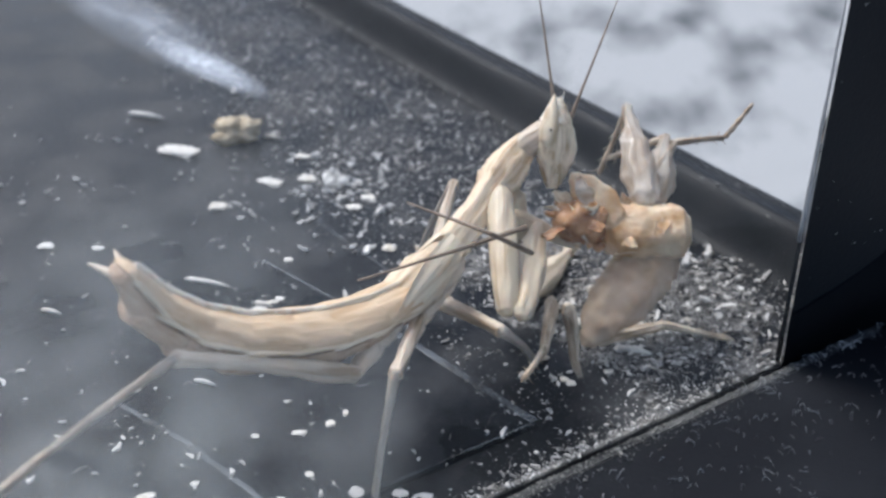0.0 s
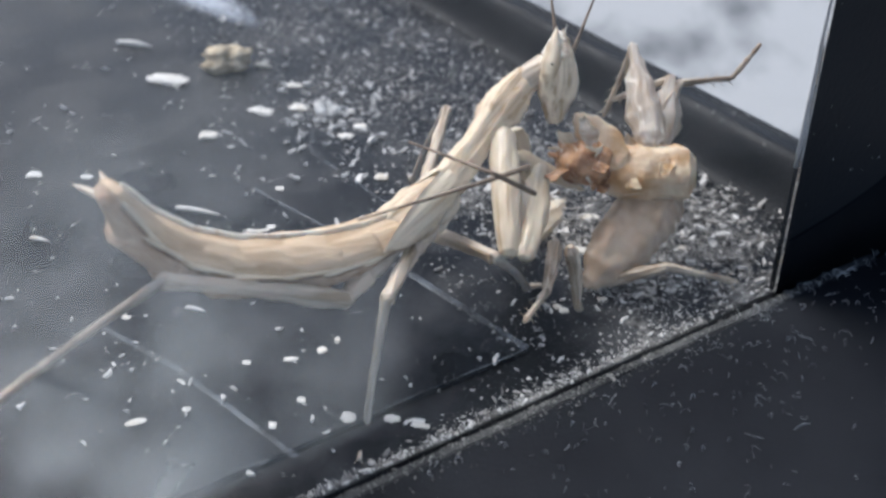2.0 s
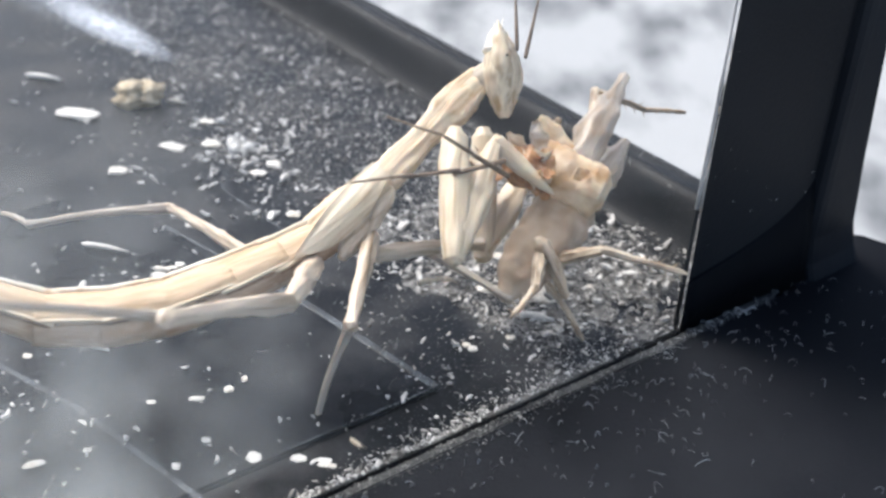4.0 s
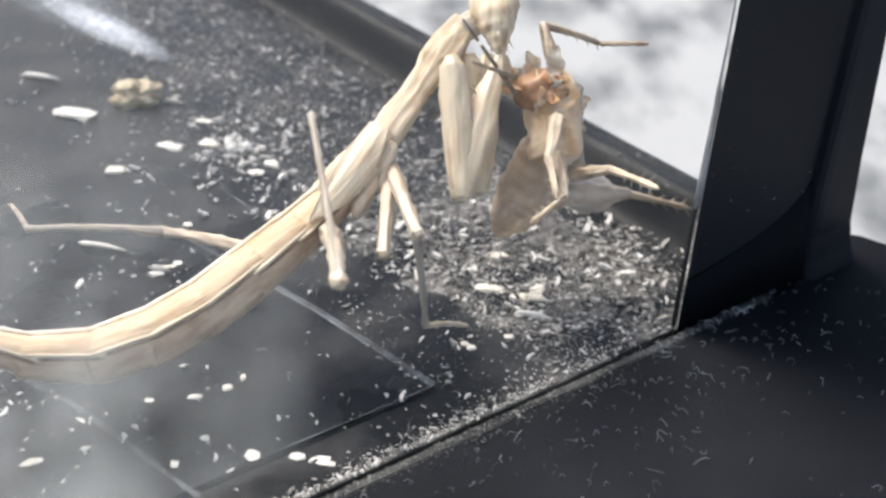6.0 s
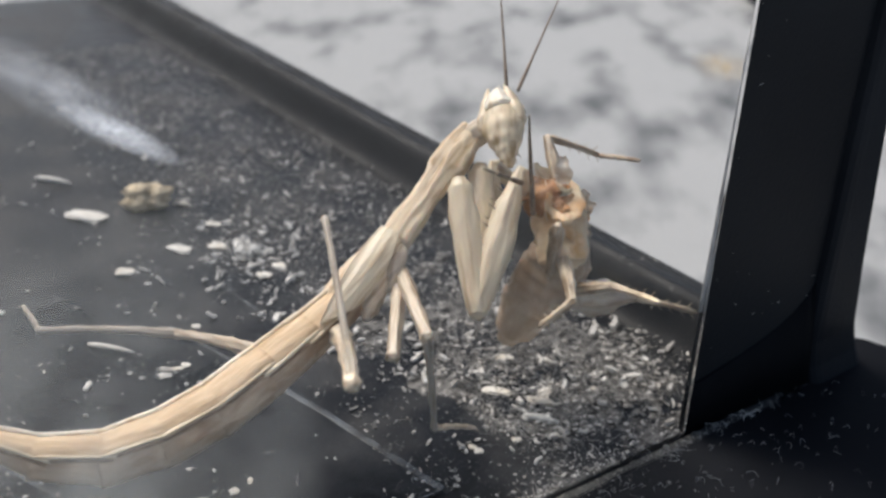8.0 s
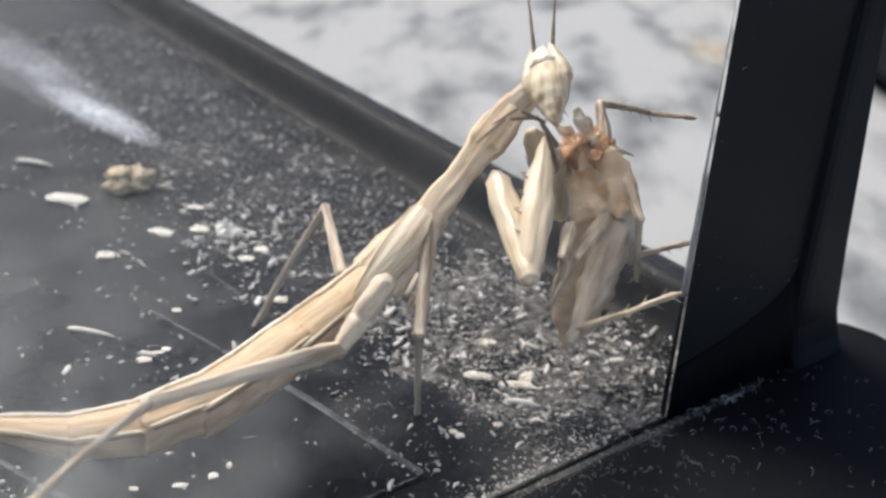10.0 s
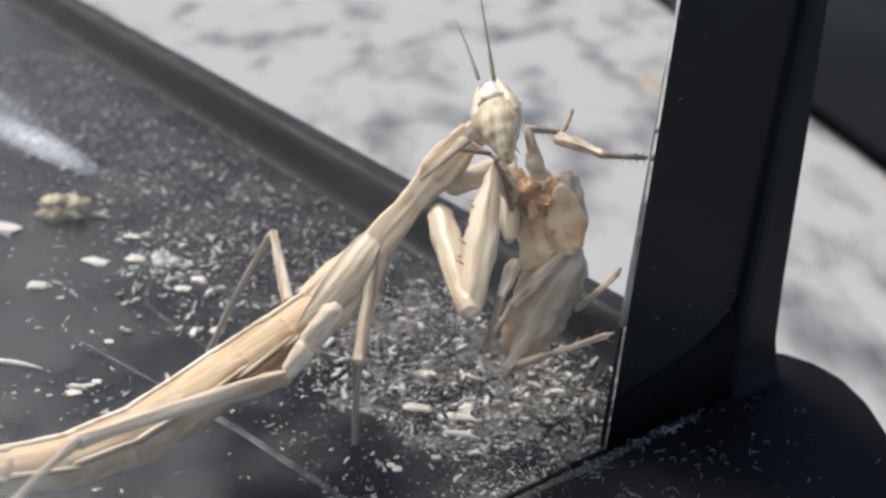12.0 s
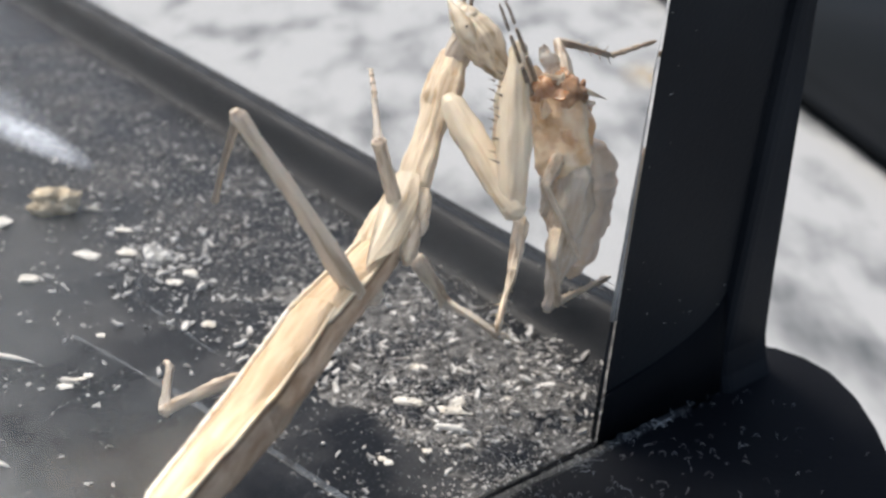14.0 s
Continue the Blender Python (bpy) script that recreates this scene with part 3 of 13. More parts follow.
for side in ("near", "far"):
    moving(side + "_fore_coxa", "fore_coxa", limb(13, [(-.05, .7, .6), (.05, 1.3, 1.15), (.3, 1.5, 1.25), (.6, 1.45, 1.2), (.85, 1.3, 1.1), (.98, 1.2, 1.05), (1.06, 1.0, .9), (1.1, .5, .4)], 32, lumps=.06, seg=6, flutes=4, depth=.06), RAPTOR, mantis, "pale raptorial foreleg coxa")
    bm = limb(15 if side == "near" else 14, [(-.08, .6, .5), (-.02, 1.15, .9), (.15, 1.45, 1.2), (.42, 1.75, 1.3), (.7, 1.4, 1.0), (.92, .8, .7), (1.04, .4, .4)], 32, lumps=.06, seed=2, seg=6, flutes=5, depth=.08)
    femur = moving(side + "_fore_femur", "fore_femur", bm, RAPTOR, mantis, "swollen spined foreleg femur")
    bm = bmesh.new()
    for k in range(9):
        x = 4 + k * 1.05
        cone_spine(bm, (x, 1.3, .4 * (-1) ** k), (x + 0.3, 2.5 - .05 * k, .7 * (-1) ** k), .14)
    part("spines", bm, THREAD, femur)
    bm = limb(8, [(-.04, .6, .4), (.05, 1.0, .8), (.4, .95, .8), (.8, .6, .6), (.95, .3, .3), (1.02, .05, .05)], 14, sag=-.5, seg=3)
    for k in range(7):
        cone_spine(bm, (1.5 + k * .9, 0, -.4), (1.9 + k * .9, .1, -1.3), .1)
    moving(side + "_fore_tibia", "fore_tibia", bm, RAPTOR, mantis)

THIN = [(-.03, .3, .3), (0, .5, .55), (.15, .5, .6), (.6, .42, .46), (.94, .36, .4), (1, .45, .45), (1.03, .25, .25)]
SHIN = [(-.02, .3, .3), (.03, .45, .45), (.3, .32, .34), (.9, .28, .3), (1, .36, .36), (1.02, .15, .15)]
TOES = [(0, .26, .26), (.2, .2, .2), (.22, .26, .26), (.45, .18, .18), (.48, .24, .24), (.7, .16, .16), (.72, .22, .22), (.95, .15, .15), (1, .05, .05)]
LENGTHS = {"near_mid_femur": 12.0, "near_mid_tibia": 14.0, "near_mid_tarsus": 5, "near_hind_coxa": 8.0, "near_hind_femur": 19.5, "near_hind_tibia": 20,
           "far_mid_femur": 11, "far_mid_tibia": 12, "far_mid_tarsus": 5, "far_hind_femur": 14, "far_hind_tibia": 16, "far_hind_tarsus": 4}
for key, long in LENGTHS.items():
    kind = key.split("_")[2]
    shape = {"femur": THIN, "tibia": SHIN, "tarsus": TOES, "coxa": [(-.05, .5, .5), (.05, .8, .85), (.4, .85, .9), (.55, .6, .65), (.62, .75, .8), (.9, .6, .65), (1.04, .35, .35)]}[kind]
    thick = 1.55 if key == "near_hind_femur" else 1.6 if kind == "femur" and "mid" in key else 0.95 if key == "near_hind_tibia" else 1.1 if key == "near_mid_tibia" else 1.3
    bm = limb(long, [(s, a * thick, b * thick) for s, a, b in shape], 24, sag=.35 if kind == "tibia" else .2, lumps=.2, seed=len(key), seg=6, flutes=5, depth=.11)
    if kind == "tarsus":
        cone_spine(bm, (long * .95, 0, 0), (long * 1.08, .5, -.3), .1)
        cone_spine(bm, (long * .95, 0, 0), (long * 1.08, -.5, -.3), .1)
    moving(key, key.split("_")[1] + "_" + kind, bm, SHANK if kind == "tibia" else LIMB, mantis)

# ---- the prey ----
prey = tagged(new("cricket"), "half-eaten pale translucent cricket held by the mantis", "cricket")
prey.location = (0, 0.015, 0)
head = moving("prey_head", "head", limb(5.5, [(-.1, 1.4, 1.3), (0, 2.1, 2.0), (.3, 2.6, 2.4), (.65, 2.3, 2.1), (.9, 1.5, 1.3), (1.05, .6, .5)], 32, lumps=.35, seed=4, seg=5), WOUND, prey, "chewed orange-brown head")
rng = random.Random(5)
for mat, label, count in ((WOUND, "torn glistening brown flesh", 34), (RAPTOR, "pale splintered shell shreds", 30)):
    bm = bmesh.new()
    for k in range(count):
        a = rng.uniform(0, 6.28)
        x = rng.uniform(-.4, 5.6)
        r = 2.3 - 0.2 * x
        c = Vector((x, r * math.cos(a), r * math.sin(a)))
        if mat is WOUND and k % 3:
            blob(bm, c, (rng.uniform(.3, .8), rng.uniform(.25, .6), rng.uniform(.25, .6)), 7, 5)
        else:
            way = Vector((rng.uniform(-1, 1), rng.uniform(-1, 1), rng.uniform(-1, 1))).normalized()
            cone_spine(bm, c * .85, c + way * rng.uniform(.8, 2.6), rng.uniform(.15, .4) if mat is WOUND else rng.uniform(.25, .65))
    part("torn_flesh" if mat is WOUND else "shell_shreds", bm, mat, head, label)
PREY_HEAD = head
chest = moving("prey_thorax", "thorax", limb(7, [(-.2, 1.5, 1.4), (-.08, 2.6, 2.4), (.1, 3.0, 2.7), (.5, 3.1, 2.8), (.85, 2.9, 2.6), (1.05, 2.3, 2.1), (1.2, 1.2, 1.2)], 30, lumps=.16, seed=7, seg=6, flutes=5, depth=.05), AMBER, prey, "amber wet thorax")


def shred(seed, long, wide):
    """A crumpled sheet of torn shell with thickness, millimetres."""
    bm = bmesh.new()
    grids = []
    for off in (0, 1):
        grid = []
        for q in range(9):
            line = []
            for k in range(5):
                u, w = q / 8, k / 4 - .5
                p = Vector((long * u, wide * w * math.sin(.35 + u * 2.5), 0))
                p += noise.noise_vector(Vector((u * 2.5 + seed * 3, w * 2, seed))) * .5
                line.append(bm.verts.new((p + Vector((0, 0, .15 * off))) * MM))
            grid.append(line)
        grids.append(grid)
        for a, c in zip(grid, grid[1:]):
            for k in range(4):
                f = (a[k], c[k], c[k + 1], a[k + 1])
                bm.faces.new(f if off else f[::-1])
    lo, hi = grids
    for k in range(4):
        bm.faces.new((lo[0][k], lo[0][k + 1], hi[0][k + 1], hi[0][k]))
        bm.faces.new((lo[8][k + 1], lo[8][k], hi[8][k], hi[8][k + 1]))
    for q in range(8):
        bm.faces.new((lo[q + 1][0], lo[q][0], hi[q][0], hi[q + 1][0]))
        bm.faces.new((lo[q][4], lo[q + 1][4], hi[q + 1][4], hi[q][4]))
    return bm


for seed, (spot, turn, long, wide, mat) in enumerate((((1.5, -1.2, 2.2), (-20, -50, 60), 4.0, 2.0, AMBER), ((4.5, 1.2, 2.3), (30, -60, 20), 3.5, 1.8, AMBER), ((3, 2.3, 0.5), (80, -10, 0), 5.0, 2.6, AMBER), ((5.5, -2, .5), (-70, -20, 30), 4.5, 2.2, AMBER), ((2, -2.4, -.6), (-100, 10, -20), 5.0, 2.4, AMBER), ((6.4, -1.0, 1.0), (15, 20, -95), 3.4, 2.4, FILM_SKIN), ((5.0, -2.0, -.5), (-20, 0, -70), 2.8, 1.6, FILM_SKIN))):
    bm = shred(seed, long * .75, wide * .75)
    bm.transform(pose(*[c * MM for c in spot], *turn))
    part("shell_plate", bm, mat, chest, "torn pale body plate")
for seed, (spot, turn, long, wide, mat) in enumerate((((1.0, -1.6, 1.8), (10, -25, -60), 4.2, 2.4, FILM_SKIN), ((2.6, 1.2, 2.0), (20, -15, 40), 3.6, 1.6, WOUND), ((.4, .2, 2.2), (-15, 10, 170), 2.6, 1.6, WOUND), ((3.4, -1.4, 1.2), (0, -30, -20), 3.0, 1.6, RAPTOR))):
    bm = shred(seed + 11, long * .75, wide * .75)
    bm.transform(pose(*[c * MM for c in spot], *turn))
    part("shell_plate", bm, mat, PREY_HEAD, "torn pale body plate")
bm = limb(12.5, [(-.16, 1.9, 1.7), (0, 3.2, 2.7), (.2, 3.5, 3.0), (.5, 3.3, 2.9), (.8, 2.5, 2.3), (1, 1.1, 1.0), (1.06, .3, .3)], 32, lumps=.09, seed=9, seg=9, flutes=5, depth=.06)
for v in bm.verts:
    s = 1 + 0.03 * math.sin(v.co.x / MM * 4.2)
    v.co.y *= s
    v.co.z *= s
moving("prey_abdomen", "abdomen", bm, PREY, prey, "ringed soft grey-tan abdomen")
moving("prey_flap", "wing_case", limb(7, [(-.05, .5, .3), (.08, 1.5, .5), (.4, 2.1, .6), (.75, 1.6, .5), (.95, .8, .35), (1.03, .2, .15)], 28, sag=.5, lumps=.12, seed=3, seg=5, flutes=7, depth=.06), AMBER, prey, "loosened beige wing case")
for side in ("prey_antenna", "prey_feeler"):
    for k, name in enumerate(("antenna", "antenna_middle", "antenna_tip")):
        wide = .29 - .07 * k
        moving("%s_%d" % (side, k + 1), name, limb(5.5, [(-.02, wide * .7, wide * .7), (0, wide, wide), (.97, wide - .05, wide - .05), (1.02, wide * .6, wide * .6)], 7, seg=2), THREAD, prey, "dark thread-like antenna" if k == 0 else "")
PREY_LEGS = {"prey_up_femur": 7, "prey_up_tibia": 6.5, "prey_up_tarsus": 5, "prey_right_femur": 8, "prey_right_tibia": 9, "prey_low_femur": 8, "prey_low_tibia": 6,
             "prey_down_femur": 6.5, "prey_down_tibia": 7, "prey_hind_femur": 14.0, "prey_hind_tibia": 11, "prey_hind_far_femur": 9.5, "prey_hind_far_tibia": 9}
for key, long in PREY_LEGS.items():
    kind = key.split("_")[-1]
    if "hind" in key and kind == "femur":
        shape = [(-.04, .8, .7), (.05, 1.5, 1.2), (.3, 1.9, 1.3), (.55, 1.6, 1.1), (.8, .85, .7), (.95, .6, .65), (1, .65, .65), (1.05, .3, .3)]
    elif kind == "femur":
        shape = [(-.04, .4, .4), (.1, .75, .8), (.5, .65, .7), (1, .45, .45), (1.04, .2, .2)]
    elif kind == "tibia":
        shape = [(-.03, .3, .3), (.05, .42, .42), (.5, .28, .3), (.92, .32, .34), (1.03, .12, .12)]
    else:
        shape = [(q, a * 1.2, c * 1.2) for q, a, c in TOES]
    bm = limb(long, shape, 28, sag=.25, lumps=.25, seed=long, seg=6, flutes=6, depth=.12)
    if kind == "tibia":
        for k in range(8):
            side = (-1) ** k
            cone_spine(bm, (long * (.3 + .09 * k), .2 * side, .1), (long * (.38 + .09 * k), (.75 + .05 * k) * side, .3), .09)
    moving(key, kind, bm, FILM_SKIN if "hind" in key and kind == "femur" else PREY_LEG, prey)

# ---- crumbs and lint ----
def flake(seed, lx, ly, lz, rag=0.3):
    """A ragged chip lying flat, millimetres."""
    bm = bmesh.new()
    bmesh.ops.create_icosphere(bm, subdivisions=2, radius=0.5)
    for v in bm.verts:
        v.co = Vector([math.copysign(abs(c) ** .68, c) for c in v.co]) * .85
        v.co += noise.noise_vector(v.co * 2.6 + Vector((seed * 3.1, seed, 0))) * rag
        v.co += noise.noise_vector(v.co * 7 + Vector((seed, 0, seed))) * rag * .35
        v.co = Vector((v.co.x * lx, v.co.y * ly, max(v.co.z + .4, 0) * lz * .7)) * MM
    return bm


def level(x, y):
    """The height of the floor or of its raised panel, millimetres."""
    return 0.46 if x < -27.4 - .23 * (y - 5.4) and 5.6 < y < 62 else 0.01


CRUMBS = [
    (-35.0, 85.9, 5.73, 2.82, 1.02, -53, "flake"),
    (-26.0, 85.5, 6.61, 5.28, 3.63, -36, "lump"),
    (-27.6, 68.9, 3.38, 1.81, 0.65, -57, "flake"),
    (-22.7, 66.9, 2.57, 1.41, 0.51, -32, "flake"),
    (-21.2, 55.8, 1.98, 1.42, 0.51, -46, "flake"),
    (-18.2, 57.2, 1.85, 1.35, 0.49, -32, "flake"),
    (-36.7, 66.0, 2.17, 2.14, 0.77, -36, "flake"),
    (-45.5, 47.5, 6.01, 0.61, 0.61, -50, "stick"),
    (-59.3, 68.2, 1.83, 1.33, 0.48, -29, "flake"),
    (-53.8, 64.0, 1.64, 0.84, 0.30, -50, "flake"),
    (-51.9, 18.8, 0.78, 0.56, 0.20, -36, "flake"),
    (-48.0, 16.9, 1.22, 0.62, 0.22, -22, "flake"),
    (-59.3, 15.6, 0.70, 0.60, 0.22, -36, "flake"),
    (-64.0, 16.4, 1.28, 0.67, 0.24, -15, "flake"),
    (-42.8, 17.1, 0.51, 0.85, 0.30, -36, "flake"),
    (-47.3, 6.5, 1.14, 1.17, 0.42, -36, "flake"),
    (-43.8, 4.8, 1.14, 0.78, 0.28, -36, "flake"),
    (-41.9, 3.1, 1.34, 0.58, 0.21, -43, "flake"),
    (-20.6, 10.0, 0.77, 0.74, 0.27, -36, "flake"),
    (-53.0, 29.3, 2.39, 0.48, 0.48, -50, "stick"),
    (-59.4, 32.2, 0.84, 0.68, 0.24, -36, "flake"),
    (-63.0, 51.4, 2.73, 0.55, 0.55, -50, "stick"),
    (-22.6, 43.6, 1.56, 1.41, 0.51, -36, "flake"),
    (-34.9, 101.0, 6.58, 0.85, 0.85, -50, "stick"),
    (-20.1, 74.1, 2.19, 1.26, 0.45, -36, "flake"),
    (-11.9, 16.8, 3.34, 1.37, 0.49, -50, "flake"),
    (-8.7, 12.4, 3.6, 1.05, 0.7, -48, "flake"),
    (-11.4, 9.7, 4.10, 0.75, 0.75, -50, "stick"),
    (-6.6, 22.0, 2.30, 1.18, 0.43, -29, "flake"),
    (-50.4, 41.5, 0.66, 1.65, 0.59, -36, "flake"),
    (-42.4, 39.1, 1.46, 0.99, 0.36, -29, "flake"),
    (-40.7, 39.8, 1.73, 0.67, 0.24, -15, "flake"),
    (-39.5, 39.9, 0.94, 0.84, 0.30, -36, "flake"),
    (-43.6, 4.5, 1.26, 0.79, 0.28, -36, "flake"),
    (-41.9, 2.4, 1.57, 0.59, 0.21, -43, "flake"),
    (-49.8, 11.0, 0.75, 0.67, 0.24, -36, "flake"),
    (-53.5, 9.3, 0.74, 0.79, 0.29, -36, "flake"),
    (-44.8, 16.4, 0.91, 0.85, 0.31, -22, "flake"),
    (-63.6, 16.4, 1.42, 0.68, 0.25, -22, "flake"),
    (-7.7, 12.4, 1.15, 1.44, 0.52, -36, "flake"),
    (-1.9, 11.2, 1.05, 0.74, 0.27, -25, "flake"),
    (-11.3, 6.7, 1.35, 0.69, 0.25, -36, "flake"),
    (-15.8, 8.4, 0.97, 0.76, 0.27, -36, "flake"),
    (-21.2, 82.4, 3.01, 0.62, 0.62, -50, "stick"),
    (-22.4, 67.3, 2.12, 1.43, 0.51, -43, "flake"),
    (-34.6, 48.0, 1.00, 0.98, 0.35, -36, "flake"),
    (-41.8, 39.4, 2.26, 0.60, 0.60, -50, "stick"),
    (-6.9, 21.9, 1.75, 0.92, 0.33, -39, "flake"),
    (-20.4, 9.1, 0.83, 0.89, 0.32, -36, "flake"),
    (-7.4, 13.6, 2.1, 1.3, 0.75, 12, "flake"),
    (-25.2, 44.7, 0.71, 1.96, 0.71, -36, "flake"),
]
for seed, (x, y, lx, ly, lz, turn, kind) in enumerate(CRUMBS):
    h = level(x, y) - .01
    if kind == "lump":
        bm = bmesh.new()
        bmesh.ops.create_icosphere(bm, subdivisions=4, radius=0.5)
        for v in bm.verts:
            v.co *= 1 + .32 * noise.noise(v.co * 15) + .55 * noise.noise(v.co * 2.6 + Vector((seed, 0, 0))) + .3 * noise.noise(v.co * 7)
            v.co = Vector((v.co.x * lx, v.co.y * ly, (v.co.z + .4) * lz)) * MM
        ob = tagged(finish("crumb", bm, LUMP), "tan crumbly lump on the dusty black floor", "crumb")
    elif kind == "stick":
        bm = limb(lx, [(0, .1, .1), (.1, ly / 2, lz / 2), (.6, ly / 2, lz / 2), (1, .12, .1)], 6, sag=0.15, lumps=.3, seed=seed, seg=2)
        for v in bm.verts:
            v.co.x -= lx / 2 * MM
            v.co.z += lz / 2 * MM
        ob = tagged(finish("splinter", bm, CHIP), "thin white splinter on the black floor", "splinter", "floor debris")
    else:
        ob = tagged(finish("flake", flake(seed, lx, ly, lz), CHIP, False), "cream dry flake on the black floor", "flake", "floor debris")
    ob.matrix_world = pose(x * MM, y * MM, h * MM, 0, 0, turn)


def scatter(name, mat, label, count, place, size, seed):
    """Loose grit: many bent chips and curls joined as stuff."""
    rng = random.Random(seed)
    verts, faces = [], []
    made = 0
    while made < count:
        spot = place(rng)
        if spot is None:
            continue
        made += 1
        x, y, z = spot
        s = size(rng)
        a, tilt = rng.uniform(0, 6.283), rng.uniform(-.5, .5)
        long, wide, high = s * rng.uniform(.7, 1.7), s * rng.uniform(.35, .9), s * rng.uniform(.15, .45)
        ca, sa = math.cos(a), math.sin(a)
        b = len(verts)
        bend = rng.uniform(-.6, .6) * wide
        for u, off in ((-.5, 0), (0, bend), (.5, 0)):
            for w, h in ((-.5, 0), (.5, 0), (.35, 1), (-.35, 1)):
                px, py = long * u, wide * w * (1 if u == 0 else .6) + off
                pz = high * h + long * (u + .5) * max(tilt, 0) + long * (.5 - u) * max(-tilt, 0)
                verts.append(((x + px * ca - py * sa) * MM, (y + px * sa + py * ca) * MM, (z + pz) * MM))
        for r in (0, 4):
            for k in range(4):
                faces.append((b + r + k, b + r + (k + 1) % 4, b + r + 4 + (k + 1) % 4, b + r + 4 + k))
        faces.append((b + 3, b + 2, b + 1, b))
        faces.append((b + 8, b + 9, b + 10, b + 11))
    me = bpy.data.meshes.new(name)
    me.from_pydata(verts, [], faces)
    me.materials.append(mat)
    return tagged(new(name, me), label, "debris", kind="stuff")


def dust_bed():
    """A thin uneven drift of dust in the corner and along the rail; it dips under the floor where it ends."""
    bm = bmesh.new()
    nx, ny = 120, 300
    grid = []
    for q in range(ny + 1):
        y = -.2 + 150 * (q / ny) ** 1.5
        line = []
        for k in range(nx + 1):
            x = -30 + 42.5 * k / nx
            edge = -20 - .3 * max(0, y - 14) + 3.5 * noise.noise(Vector((y * .09, 0, 2))) if y < 60 else -19 + 5 * noise.noise(Vector((y * .06, 0, 2)))
            inside = min((x - edge) / 5, 1, (12 + 1.5 * noise.noise(Vector((0, y * .1, 0))) - x) / 4)
            inside -= 1.1 * min(1, max(0, (y - 42) / 16))
            h = -.3 + .3 * inside + .3 * noise.noise(Vector((x * .16, y * .16, 5))) + .12 * noise.noise(Vector((x * .7, y * .7, 1))) + .07 * noise.noise(Vector((x * 2.3, y * 2.3, 0)))
            z = max(-.4, h) + max(0, x - 11.2) ** 2 * .25
            line.append(bm.verts.new(Vector((x, y, z)) * MM))
        grid.append(line)
    for a, c in zip(grid, grid[1:]):
        for k in range(nx):
            bm.faces.new((a[k], a[k + 1], c[k + 1], c[k]))
    return bm


tagged(finish("dust_bed", dust_bed(), DUST), "grey fluffy dust drifted in the floor's corner", "dust", kind="stuff")


def corner_place(rng):
    x, y = rng.uniform(-30, 14), rng.triangular(0.8, 46, 10)
    keep = 1.0 if x > -17 - .3 * max(0, y - 14) + 3 * noise.noise(Vector((x * .3, y * .3, 6))) else 0.09
    if x > 8:
        keep *= max(0, 1 - (x - 8) / 6)
    keep *= min(1, .3 + .9 * (.5 + noise.noise(Vector((x * .16, y * .16, 3)))))
    if rng.random() > keep:
        return None
    z = level(x, y) + (max(0, x - 11.2) ** 2 * .25)
    return x, y, z


def rail_place(rng):
    y = rng.uniform(30, 170)
    x = rng.triangular(-26, 13, 2)
    if rng.random() > .25 + .9 * (.5 + noise.noise(Vector((x * .12, y * .12, 8)))):
        return None
    return x, y, level(x, y) + (max(0, x - 11.2) ** 2 * .25)


def far_place(rng):
    x, y = min(rng.gauss(-8, 10), 12), rng.uniform(44, 175)
    if rng.random() > .2 + max(0, .5 + noise.noise(Vector((x * .1, y * .07, 4)))):
        return None
    return x, y, level(x, y) + (max(0, x - 11.2) ** 2 * .25)


def edge_place(rng):
    x = rng.uniform(-90, 1)
    y = -.3 + abs(rng.gauss(0, .6 + 1.5 * max(0, 1 + x / 48)))
    return x, y, level(x, y) + (.04 if y < .35 else 0)


def open_place(rng):
    x, y = rng.uniform(-100, -24), rng.uniform(1, 120)
    if rng.random() > .15 + max(0, noise.noise(Vector((x * .09, y * .09, 1)))) * 1.6:
        return None
    return x, y, level(x, y)


scatter("corner_grit", GRIT, "heap of grey grit and curls in the floor's corner", 3700, corner_place, lambda r: min(.09 + r.expovariate(6.5), 1.2), 1)
scatter("rail_grit", GRIT, "band of grey grit along the rail's foot", 5600, rail_place, lambda r: min(.08 + r.expovariate(6.3), .9), 2)
scatter("edge_grit", GRIT, "line of pale grit packed along the pane", 2900, edge_place, lambda r: min(.07 + r.expovariate(10), .5), 3)
scatter("corner_flakes", SPECK, "pale chips lying among the grit", 330, corner_place, lambda r: min(.3 + r.expovariate(4), 1.3), 17)
scatter("flake_cluster", SPECK, "cream flakes strewn beside the floor panel", 150, lambda r: (r.gauss(-20, 6), r.gauss(62, 11), .02), lambda r: r.uniform(.35, 1.1), 9)
scatter("open_grit", SPECK, "sparse white specks on the black floor", 1100, open_place, lambda r: min(.07 + r.expovariate(6), .8), 4)
scatter("far_dust", GRIT, "fine pale dust specks on the floor beside the rail", 7000, far_place, lambda r: min(.05 + r.expovariate(10.5), .5), 16)
scatter("rim_grit", DULL, "grey dust and chips on the ledge outside the pane", 1500, lambda r: (r.triangular(-95, 12, -20), -1.25 - r.expovariate(1.5), .04), lambda r: min(.05 + r.expovariate(14), .4), 6)


